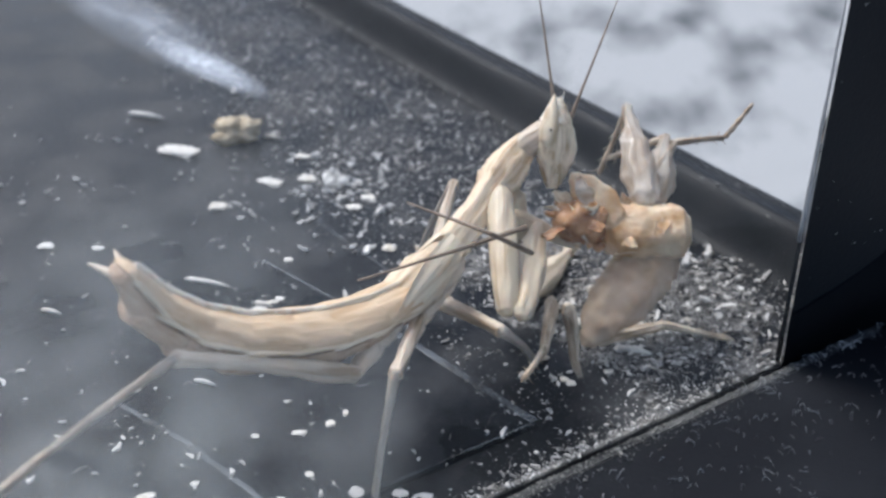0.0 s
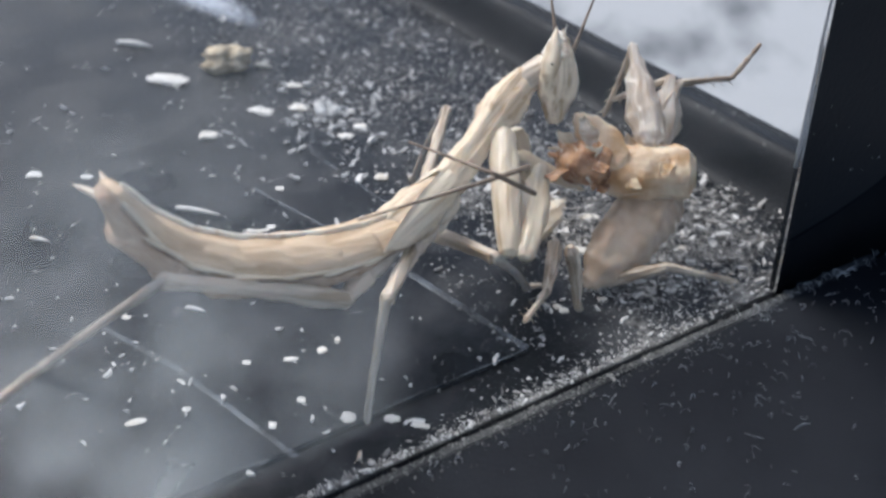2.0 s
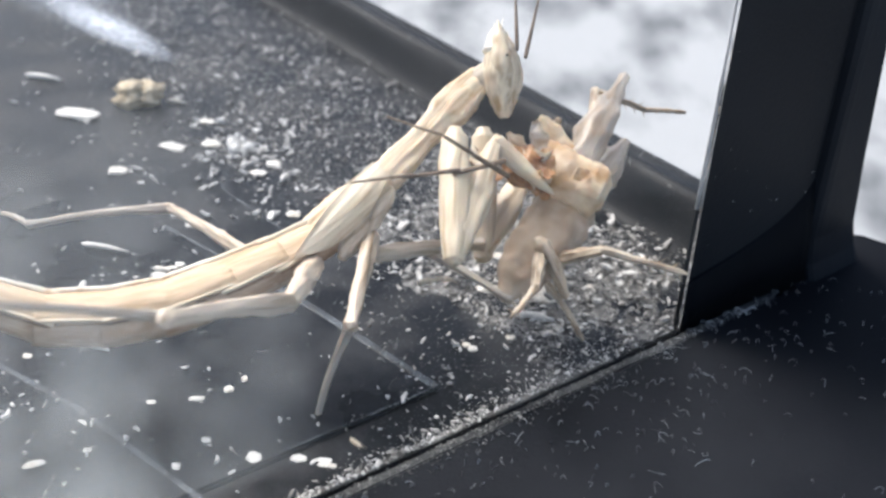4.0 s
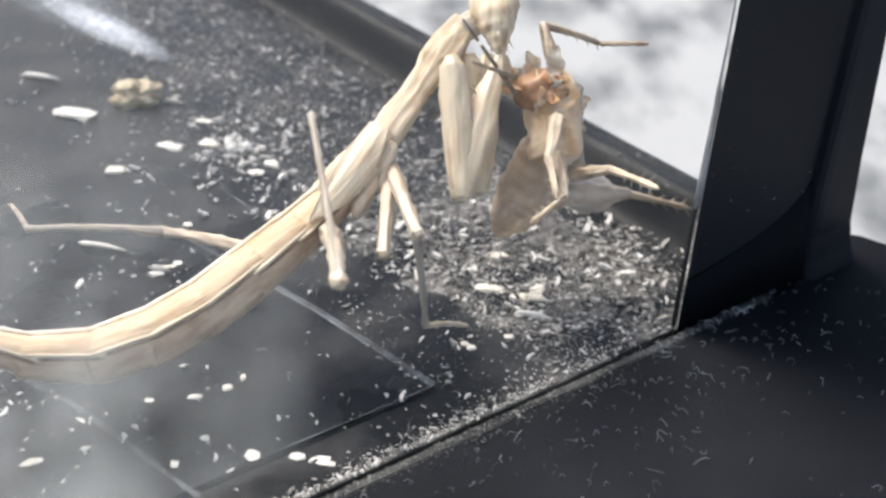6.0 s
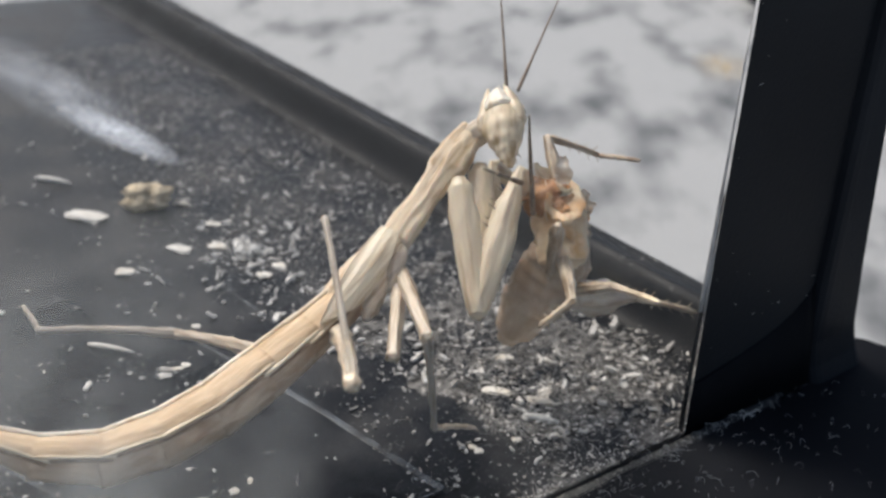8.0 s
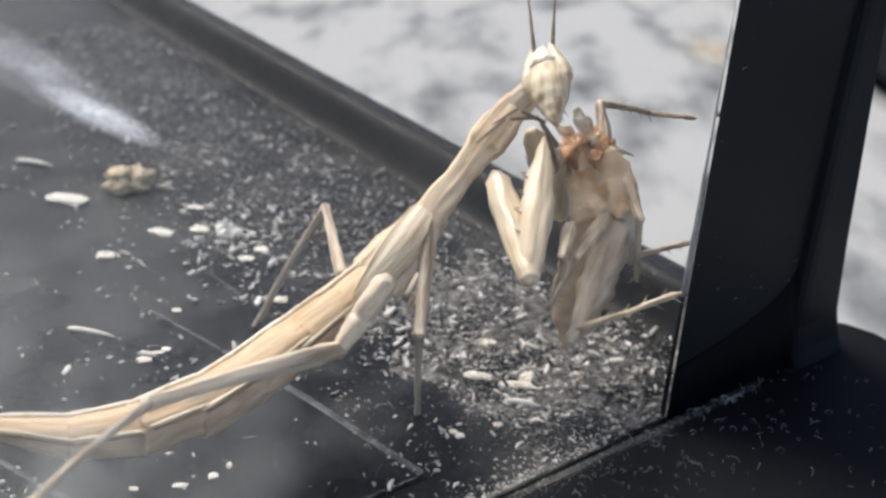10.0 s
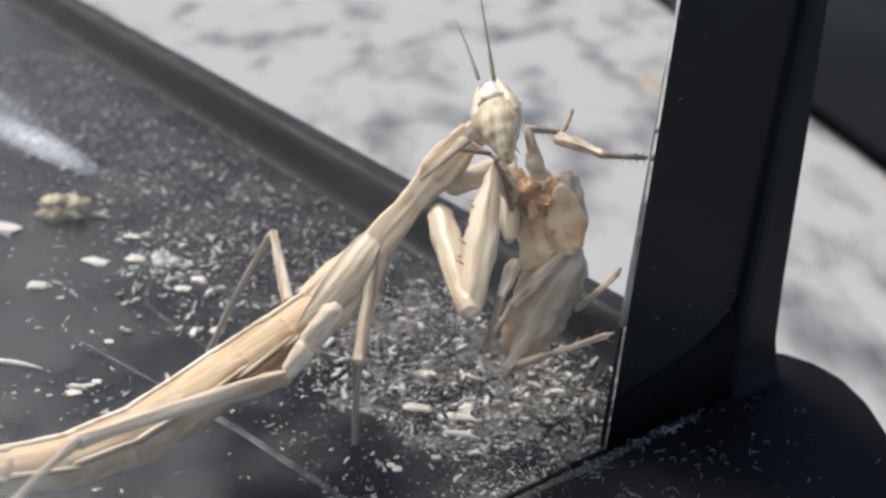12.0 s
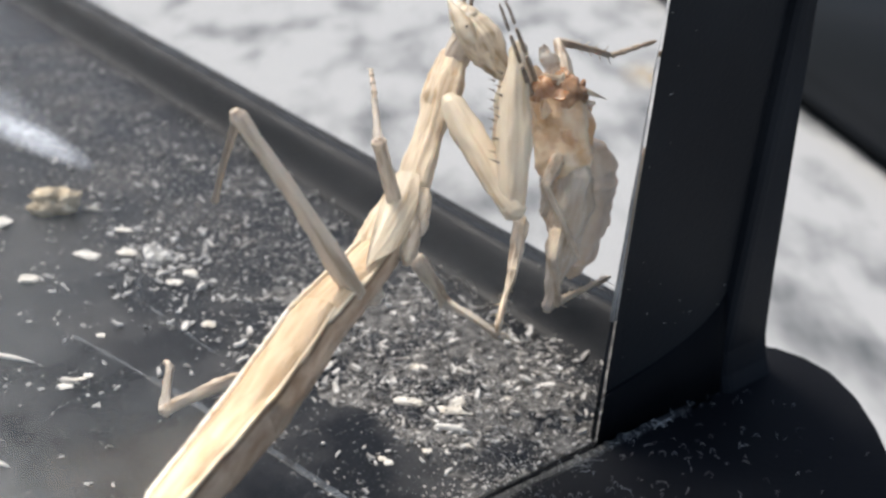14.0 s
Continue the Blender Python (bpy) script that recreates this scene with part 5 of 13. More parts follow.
    walk(MOVING["abdomen_4"], [(0, pose(-0.02508, -0.00695, 0.01499, 4.8, -23.1, -173)), (0.3, pose(-0.02508, -0.00695, 0.01499, 4.8, -23.1, -173)), (0.425, pose(-0.02508, -0.00695, 0.01499, 4.8, -23.1, -173)), (0.55, pose(-0.02508, -0.00695, 0.01499, 4.8, -23.1, -173)), (2.1, pose(-0.02508, -0.00695, 0.01499, 4.8, -23.1, -173)), (2.2, pose(-0.02524, -0.00541, 0.0141, 10.2, -19.3, 179.9)), (2.3, pose(-0.02554, -0.00254, 0.01244, 18.9, -11.3, 166.9)), (2.4, pose(-0.02569, -0.001, 0.01155, 22.6, -6.9, 160.6)), (3.2, pose(-0.02569, -0.001, 0.01155, 22.6, -6.9, 160.6)), (3.9, pose(-0.0244, -0.00134, 0.01115, 26, -1.5, 165.3)), (4.6, pose(-0.02201, -0.00198, 0.01041, 33.8, 8.9, 174.5)), (5.3, pose(-0.02072, -0.00232, 0.01001, 38.5, 14.2, 179.4)), (7.6, pose(-0.02072, -0.00232, 0.01001, 38.5, 14.2, 179.4)), (7.717, pose(-0.02067, -0.0023, 0.01, 38.5, 14.2, 179.4)), (7.833, pose(-0.02059, -0.00226, 0.00998, 38.5, 14.2, 179.4)), (7.95, pose(-0.02054, -0.00224, 0.00998, 38.5, 14.2, 179.4)), (8.2, pose(-0.02054, -0.00224, 0.00998, 38.5, 14.2, 179.4)), (8.9, pose(-0.01935, -0.00283, 0.01037, 36.9, 14, -179.1)), (9.6, pose(-0.01713, -0.00394, 0.0111, 33.9, 13.6, -176.2)), (10.3, pose(-0.01593, -0.00454, 0.0115, 32.2, 13.5, -174.7)), (10.5, pose(-0.01593, -0.00454, 0.0115, 32.2, 13.5, -174.7)), (10.667, pose(-0.01557, -0.00399, 0.0112, 31.9, 14.2, -175.5)), (10.833, pose(-0.01489, -0.00298, 0.01067, 31.2, 15.5, -177)), (11, pose(-0.01453, -0.00244, 0.01037, 30.8, 16.2, -177.9)), (12.2, pose(-0.01453, -0.00244, 0.01037, 30.8, 16.2, -177.9)), (12.3, pose(-0.01447, -0.00221, 0.01034, 30.5, 16.6, -178.5)), (12.4, pose(-0.01436, -0.00179, 0.01028, 30, 17.5, -179.7)), (12.5, pose(-0.0143, -0.00157, 0.01024, 29.7, 17.9, 179.7)), (13.1, pose(-0.0143, -0.00157, 0.01024, 29.7, 17.9, 179.7)), (13.225, pose(-0.01427, -0.00166, 0.01094, 28.5, 15.2, 177.5)), (13.35, pose(-0.01425, -0.00176, 0.01163, 27.4, 12.3, 175.4)), (13.5, pose(-0.01425, -0.00176, 0.01163, 27.4, 12.3, 175.4)), (13.6, pose(-0.01258, -0.00314, 0.01414, 22.6, 15.5, 178.3)), (13.7, pose(-0.01092, -0.00453, 0.01666, 17.9, 18.9, -179.1)), (13.8, pose(-0.01113, -0.01015, 0.01801, 32.7, 17, -164.5)), (13.9, pose(-0.01134, -0.01578, 0.01937, 46.8, 14, -150.3)), (14, pose(-0.01134, -0.01578, 0.01937, 46.8, 14, -150.3))])
    walk(MOVING["abdomen_5"], [(0, pose(-0.02922, -0.00746, 0.01677, 3.3, -34.2, -174.3)), (0.3, pose(-0.02922, -0.00746, 0.01677, 3.3, -34.2, -174.3)), (0.425, pose(-0.02922, -0.00746, 0.01677, 3.3, -34.2, -174.3)), (0.55, pose(-0.02922, -0.00746, 0.01677, 3.3, -34.2, -174.3)), (2.1, pose(-0.02922, -0.00746, 0.01677, 3.3, -34.2, -174.3)), (2.2, pose(-0.02962, -0.00532, 0.01558, 9.4, -29.9, 177.2)), (2.3, pose(-0.03035, -0.00135, 0.01338, 18.7, -20.4, 162.9)), (2.4, pose(-0.03075, 0.00079, 0.0122, 22.3, -15, 156.2)), (3.2, pose(-0.03075, 0.00079, 0.0122, 22.3, -15, 156.2)), (3.9, pose(-0.02951, 0, 0.01129, 25.3, -9.8, 160.7)), (4.6, pose(-0.0272, -0.00147, 0.0096, 32.2, 0.3, 169)), (5.3, pose(-0.02595, -0.00226, 0.00869, 36.4, 5.6, 173.3)), (7.6, pose(-0.02595, -0.00226, 0.00869, 36.4, 5.6, 173.3)), (7.717, pose(-0.0259, -0.00224, 0.00868, 36.4, 5.6, 173.3)), (7.833, pose(-0.02582, -0.0022, 0.00867, 36.4, 5.6, 173.3)), (7.95, pose(-0.02577, -0.00218, 0.00867, 36.4, 5.6, 173.3)), (8.2, pose(-0.02577, -0.00218, 0.00867, 36.4, 5.6, 173.3)), (8.9, pose(-0.02455, -0.00289, 0.00916, 34.8, 3.8, 176.5)), (9.6, pose(-0.02228, -0.00421, 0.01007, 31.6, 0.8, -177.5)), (10.3, pose(-0.02105, -0.00493, 0.01056, 29.7, -0.6, -174.2)), (10.5, pose(-0.02105, -0.00493, 0.01056, 29.7, -0.6, -174.2)), (10.667, pose(-0.0207, -0.00433, 0.01012, 29.1, 1.3, -177)), (10.833, pose(-0.02005, -0.00323, 0.00931, 27.9, 5, 177.7)), (11, pose(-0.01969, -0.00263, 0.00888, 27, 6.9, 174.9)), (12.2, pose(-0.01969, -0.00263, 0.00888, 27, 6.9, 174.9)), (12.3, pose(-0.01962, -0.00235, 0.0088, 26.6, 6.6, 174.3)), (12.4, pose(-0.0195, -0.00182, 0.00865, 25.9, 6.1, 173.2)), (12.5, pose(-0.01943, -0.00153, 0.00857, 25.5, 5.8, 172.6)), (13.1, pose(-0.01943, -0.00153, 0.00857, 25.5, 5.8, 172.6)), (13.225, pose(-0.01947, -0.00143, 0.00953, 24.9, 4.5, 171.7)), (13.35, pose(-0.01951, -0.00133, 0.01048, 24.4, 3.2, 170.8)), (13.5, pose(-0.01951, -0.00133, 0.01048, 24.4, 3.2, 170.8)), (13.6, pose(-0.01777, -0.00297, 0.0127, 19.6, 8.3, 174.2)), (13.7, pose(-0.01603, -0.00461, 0.01491, 15.1, 13.2, 177.7)), (13.8, pose(-0.01595, -0.01149, 0.01649, 31.3, 12.1, -167)), (13.9, pose(-0.01588, -0.01838, 0.01806, 47.1, 10.2, -151.9)), (14, pose(-0.01588, -0.01838, 0.01806, 47.1, 10.2, -151.9))])
    walk(MOVING["abdomen_6"], [(0, pose(-0.03295, -0.00783, 0.01931, 0.3, -48.2, -174)), (0.3, pose(-0.03295, -0.00783, 0.01931, 0.3, -48.2, -174)), (0.425, pose(-0.03295, -0.00783, 0.01931, 0.3, -48.2, -174)), (0.55, pose(-0.03295, -0.00783, 0.01931, 0.3, -48.2, -174)), (2.1, pose(-0.03295, -0.00783, 0.01931, 0.3, -48.2, -174)), (2.2, pose(-0.03362, -0.00505, 0.01783, 7.8, -45.4, 174.2)), (2.3, pose(-0.03485, 0.00011, 0.01508, 18.3, -37, 155)), (2.4, pose(-0.03552, 0.00289, 0.01359, 21.8, -31.6, 146.9)), (3.2, pose(-0.03552, 0.00289, 0.01359, 21.8, -31.6, 146.9)), (3.9, pose(-0.03442, 0.00172, 0.01218, 24, -26.6, 151.6)), (4.6, pose(-0.03239, -0.00046, 0.00956, 29.6, -16.6, 159.7)), (5.3, pose(-0.03129, -0.00163, 0.00815, 33.2, -11.3, 163.5)), (7.6, pose(-0.03129, -0.00163, 0.00815, 33.2, -11.3, 163.5)), (7.717, pose(-0.03125, -0.00161, 0.00815, 33.2, -11.3, 163.5)), (7.833, pose(-0.03116, -0.00158, 0.00815, 33.2, -11.3, 163.5)), (7.95, pose(-0.03112, -0.00156, 0.00815, 33.2, -11.3, 163.5)), (8.2, pose(-0.03112, -0.00156, 0.00815, 33.2, -11.3, 163.5)), (8.9, pose(-0.02994, -0.00242, 0.00867, 31, -10.2, 165.9)), (9.6, pose(-0.02777, -0.004, 0.00962, 26.9, -8, 170.3)), (10.3, pose(-0.0266, -0.00486, 0.01013, 24.9, -6.7, 172.6)), (10.5, pose(-0.0266, -0.00486, 0.01013, 24.9, -6.7, 172.6)), (10.667, pose(-0.02629, -0.00415, 0.00962, 23.6, -5.2, 170.4)), (10.833, pose(-0.02573, -0.00282, 0.00868, 21.2, -2.6, 166.3)), (11, pose(-0.02542, -0.0021, 0.00817, 19.8, -1.3, 164.1)), (12.2, pose(-0.02542, -0.0021, 0.00817, 19.8, -1.3, 164.1)), (12.3, pose(-0.02525, -0.00178, 0.00814, 18.9, -4.9, 163.5)), (12.4, pose(-0.02493, -0.00117, 0.00807, 17.2, -11.7, 162.6)), (12.5, pose(-0.02476, -0.00085, 0.00803, 16.3, -15.4, 162.2)), (13.1, pose(-0.02476, -0.00085, 0.00803, 16.3, -15.4, 162.2)), (13.225, pose(-0.0248, -0.00066, 0.00911, 18.3, -12.1, 164.1)), (13.35, pose(-0.02483, -0.00048, 0.01018, 20.4, -8.9, 166)), (13.5, pose(-0.02483, -0.00048, 0.01018, 20.4, -8.9, 166)), (13.6, pose(-0.02305, -0.00243, 0.01192, 14.8, -2.8, 169.3)), (13.7, pose(-0.02127, -0.00439, 0.01367, 9.6, 3.4, 172.6)), (13.8, pose(-0.02092, -0.01264, 0.01539, 28.8, 6, -169.1)), (13.9, pose(-0.02057, -0.02089, 0.01711, 48.7, 8, -150.7)), (14, pose(-0.02057, -0.02089, 0.01711, 48.7, 8, -150.7))])
    walk(MOVING["abdomen_7"], [(0, pose(-0.03596, -0.00814, 0.0227, -29.7, -58.7, -137)), (0.3, pose(-0.03596, -0.00814, 0.0227, -29.7, -58.7, -137)), (0.425, pose(-0.03596, -0.00814, 0.0227, -29.7, -58.7, -137)), (0.55, pose(-0.03596, -0.00814, 0.0227, -29.7, -58.7, -137)), (2.1, pose(-0.03596, -0.00814, 0.0227, -29.7, -58.7, -137)), (2.2, pose(-0.03684, -0.00463, 0.02108, -10.1, -58.5, -162.9)), (2.3, pose(-0.03849, 0.00189, 0.01806, 16.8, -44.5, 156.7)), (2.4, pose(-0.03938, 0.00541, 0.01644, 21.6, -34.5, 145)), (3.2, pose(-0.03938, 0.00541, 0.01644, 21.6, -34.5, 145)), (3.9, pose(-0.0386, 0.00397, 0.01456, 23.5, -32.7, 147.9)), (4.6, pose(-0.03715, 0.0013, 0.01109, 27.4, -29.2, 152.9)), (5.3, pose(-0.03637, -0.00014, 0.00921, 29.7, -27.3, 155.4)), (7.6, pose(-0.03637, -0.00014, 0.00921, 29.7, -27.3, 155.4)), (7.717, pose(-0.03633, -0.00012, 0.00922, 29.7, -27.3, 155.4)), (7.833, pose(-0.03624, -0.00009, 0.00922, 29.7, -27.3, 155.4)), (7.95, pose(-0.0362, -0.00007, 0.00923, 29.7, -27.3, 155.4)), (8.2, pose(-0.0362, -0.00007, 0.00923, 29.7, -27.3, 155.4)), (8.9, pose(-0.03519, -0.00111, 0.00963, 28.2, -25, 157.2)), (9.6, pose(-0.03331, -0.00305, 0.01038, 25.7, -20.5, 160.4)), (10.3, pose(-0.0323, -0.00409, 0.01079, 24.5, -18.1, 162)), (10.5, pose(-0.0323, -0.00409, 0.01079, 24.5, -18.1, 162)), (10.667, pose(-0.03201, -0.00327, 0.01022, 22.3, -17.1, 161.2)), (10.833, pose(-0.03147, -0.00173, 0.00917, 18, -15.2, 159.6)), (11, pose(-0.03117, -0.0009, 0.00861, 15.7, -14.3, 158.7)), (12.2, pose(-0.03117, -0.0009, 0.00861, 15.7, -14.3, 158.7)), (12.3, pose(-0.0308, -0.00048, 0.00883, 14.2, -17.4, 158.6)), (12.4, pose(-0.0301, 0.00031, 0.00925, 11.3, -23.3, 158.6)), (12.5, pose(-0.02972, 0.00074, 0.00947, 9.7, -26.5, 158.7)), (13.1, pose(-0.02972, 0.00074, 0.00947, 9.7, -26.5, 158.7)), (13.225, pose(-0.02986, 0.00078, 0.01024, 14.1, -19.6, 161.8)), (13.35, pose(-0.03001, 0.00081, 0.011, 18.9, -12.7, 164.6)), (13.5, pose(-0.03001, 0.00081, 0.011, 18.9, -12.7, 164.6)), (13.6, pose(-0.02832, -0.00145, 0.01218, 10.7, -10.1, 166.7)), (13.7, pose(-0.02663, -0.00371, 0.01335, 2.7, -7.3, 168.3)), (13.75, pose(-0.02641, -0.0068, 0.01382, 9.6, -6, 174.8)), (13.8, pose(-0.02593, -0.01361, 0.01485, 26.8, -2.7, -169.7)), (13.85, pose(-0.02545, -0.02041, 0.01589, 45, 0.8, -154.4)), (13.9, pose(-0.02523, -0.02351, 0.01636, 52.8, 2.3, -148)), (14, pose(-0.02523, -0.02351, 0.01636, 52.8, 2.3, -148))])
    walk(MOVING["cercus_near"], [(0, pose(-0.03847, -0.00923, 0.02696, -13.1, 3.3, 109.8)), (0.3, pose(-0.03847, -0.00923, 0.02696, -13.1, 3.3, 109.8)), (0.425, pose(-0.03847, -0.00923, 0.02696, -13.1, 3.3, 109.8)), (0.55, pose(-0.03847, -0.00923, 0.02696, -13.1, 3.3, 109.8)), (2.1, pose(-0.03847, -0.00923, 0.02696, -13.1, 3.3, 109.8)), (2.2, pose(-0.03969, -0.00475, 0.02505, -6.6, -6.4, 117.5)), (2.3, pose(-0.04194, 0.00357, 0.0215, 2.1, -25.8, 134.7)), (2.4, pose(-0.04315, 0.00805, 0.01959, 3.6, -34.5, 145)), (3.2, pose(-0.04315, 0.00805, 0.01959, 3.6, -34.5, 145)), (3.9, pose(-0.04304, 0.00846, 0.01919, 3.5, -34.4, 145.2)), (4.6, pose(-0.04283, 0.00923, 0.01845, 3.4, -34.2, 145.5)), (5.3, pose(-0.04272, 0.00964, 0.01805, 3.3, -34.1, 145.6)), (7.6, pose(-0.04272, 0.00964, 0.01805, 3.3, -34.1, 145.6)), (7.717, pose(-0.04267, 0.00966, 0.01806, 3.3, -34.1, 145.6)), (7.833, pose(-0.04258, 0.00969, 0.01807, 3.3, -34.1, 145.6)), (7.95, pose(-0.04253, 0.00971, 0.01808, 3.3, -34.1, 145.6)), (8.2, pose(-0.04253, 0.00971, 0.01808, 3.3, -34.1, 145.6)), (8.9, pose(-0.04253, 0.00971, 0.01807, 3.3, -34.1, 145.6)), (9.6, pose(-0.04252, 0.00973, 0.01805, 3.3, -34.1, 145.6)), (10.3, pose(-0.04252, 0.00973, 0.01804, 3.3, -34.1, 145.6)), (10.5, pose(-0.04252, 0.00973, 0.01804, 3.3, -34.1, 145.6)), (10.667, pose(-0.04249, 0.00973, 0.01807, 3.3, -34.2, 145.6)), (10.833, pose(-0.04242, 0.00973, 0.01814, 3.3, -34.3, 145.7)), (11, pose(-0.04238, 0.00973, 0.01817, 3.2, -34.4, 145.7)), (12.2, pose(-0.04238, 0.00973, 0.01817, 3.2, -34.4, 145.7)), (12.3, pose(-0.04253, 0.00966, 0.01832, 3.3, -34.4, 145.6)), (12.4, pose(-0.04281, 0.00953, 0.0186, 3.4, -34.4, 145.4)), (12.5, pose(-0.04296, 0.00946, 0.01875, 3.5, -34.4, 145.3)), (13.1, pose(-0.04296, 0.00946, 0.01875, 3.5, -34.4, 145.3)), (13.225, pose(-0.04296, 0.00947, 0.01866, 3.5, -34.3, 145.3)), (13.35, pose(-0.04297, 0.00948, 0.01858, 3.4, -34.3, 145.4)), (13.5, pose(-0.04297, 0.00948, 0.01858, 3.4, -34.3, 145.4)), (13.6, pose(-0.04299, 0.00944, 0.01865, 3.4, -34.3, 145.3)), (13.7, pose(-0.04301, 0.0094, 0.01872, 3.5, -34.3, 145.3)), (13.8, pose(-0.04304, 0.00935, 0.01882, 3.5, -34.3, 145.3)), (13.9, pose(-0.04307, 0.00929, 0.01893, 3.5, -34.4, 145.3)), (14, pose(-0.04307, 0.00929, 0.01893, 3.5, -34.4, 145.3))])
    walk(MOVING["cercus_far"], [(0, pose(-0.03784, -0.0083, 0.02688, -10.5, 3.7, 85.1)), (0.3, pose(-0.03784, -0.0083, 0.02688, -10.5, 3.7, 85.1)), (0.425, pose(-0.03784, -0.0083, 0.02688, -10.5, 3.7, 85.1)), (0.55, pose(-0.03784, -0.0083, 0.02688, -10.5, 3.7, 85.1)), (2.1, pose(-0.03784, -0.0083, 0.02688, -10.5, 3.7, 85.1)), (2.16, pose(-0.0384, -0.0066, 0.02612, -7.4, 0, 89.6)), (2.22, pose(-0.03971, -0.00255, 0.02431, -0.6, -10.7, 102.7)), (2.28, pose(-0.04129, 0.0023, 0.02215, 4.2, -24, 121.8)), (2.34, pose(-0.0426, 0.00635, 0.02035, 4.3, -32.2, 138.5)), (2.4, pose(-0.04315, 0.00805, 0.01959, 3.6, -34.5, 145)), (3.2, pose(-0.04315, 0.00805, 0.01959, 3.6, -34.5, 145)), (3.9, pose(-0.04304, 0.00846, 0.01919, 3.5, -34.4, 145.2)), (4.6, pose(-0.04283, 0.00923, 0.01845, 3.4, -34.2, 145.5)), (5.3, pose(-0.04272, 0.00964, 0.01805, 3.3, -34.1, 145.6)), (7.6, pose(-0.04272, 0.00964, 0.01805, 3.3, -34.1, 145.6)), (7.717, pose(-0.04267, 0.00966, 0.01806, 3.3, -34.1, 145.6)), (7.833, pose(-0.04258, 0.00969, 0.01807, 3.3, -34.1, 145.6)), (7.95, pose(-0.04253, 0.00971, 0.01808, 3.3, -34.1, 145.6)), (8.2, pose(-0.04253, 0.00971, 0.01808, 3.3, -34.1, 145.6)), (8.9, pose(-0.04253, 0.00971, 0.01807, 3.3, -34.1, 145.6)), (9.6, pose(-0.04252, 0.00973, 0.01805, 3.3, -34.1, 145.6)), (10.3, pose(-0.04252, 0.00973, 0.01804, 3.3, -34.1, 145.6)), (10.5, pose(-0.04252, 0.00973, 0.01804, 3.3, -34.1, 145.6)), (10.667, pose(-0.04249, 0.00973, 0.01807, 3.3, -34.2, 145.6)), (10.833, pose(-0.04242, 0.00973, 0.01814, 3.3, -34.3, 145.7)), (11, pose(-0.04238, 0.00973, 0.01817, 3.2, -34.4, 145.7)), (12.2, pose(-0.04238, 0.00973, 0.01817, 3.2, -34.4, 145.7)), (12.3, pose(-0.04253, 0.00966, 0.01832, 3.3, -34.4, 145.6)), (12.4, pose(-0.04281, 0.00953, 0.0186, 3.4, -34.4, 145.4)), (12.5, pose(-0.04296, 0.00946, 0.01875, 3.5, -34.4, 145.3)), (13.1, pose(-0.04296, 0.00946, 0.01875, 3.5, -34.4, 145.3)), (13.225, pose(-0.04296, 0.00947, 0.01866, 3.5, -34.3, 145.3)), (13.35, pose(-0.04297, 0.00948, 0.01858, 3.4, -34.3, 145.4)), (13.5, pose(-0.04297, 0.00948, 0.01858, 3.4, -34.3, 145.4)), (13.6, pose(-0.04299, 0.00944, 0.01865, 3.4, -34.3, 145.3)), (13.7, pose(-0.04301, 0.0094, 0.01872, 3.5, -34.3, 145.3)), (13.8, pose(-0.04304, 0.00935, 0.01882, 3.5, -34.3, 145.3)), (13.9, pose(-0.04307, 0.00929, 0.01893, 3.5, -34.4, 145.3)), (14, pose(-0.04307, 0.00929, 0.01893, 3.5, -34.4, 145.3))])
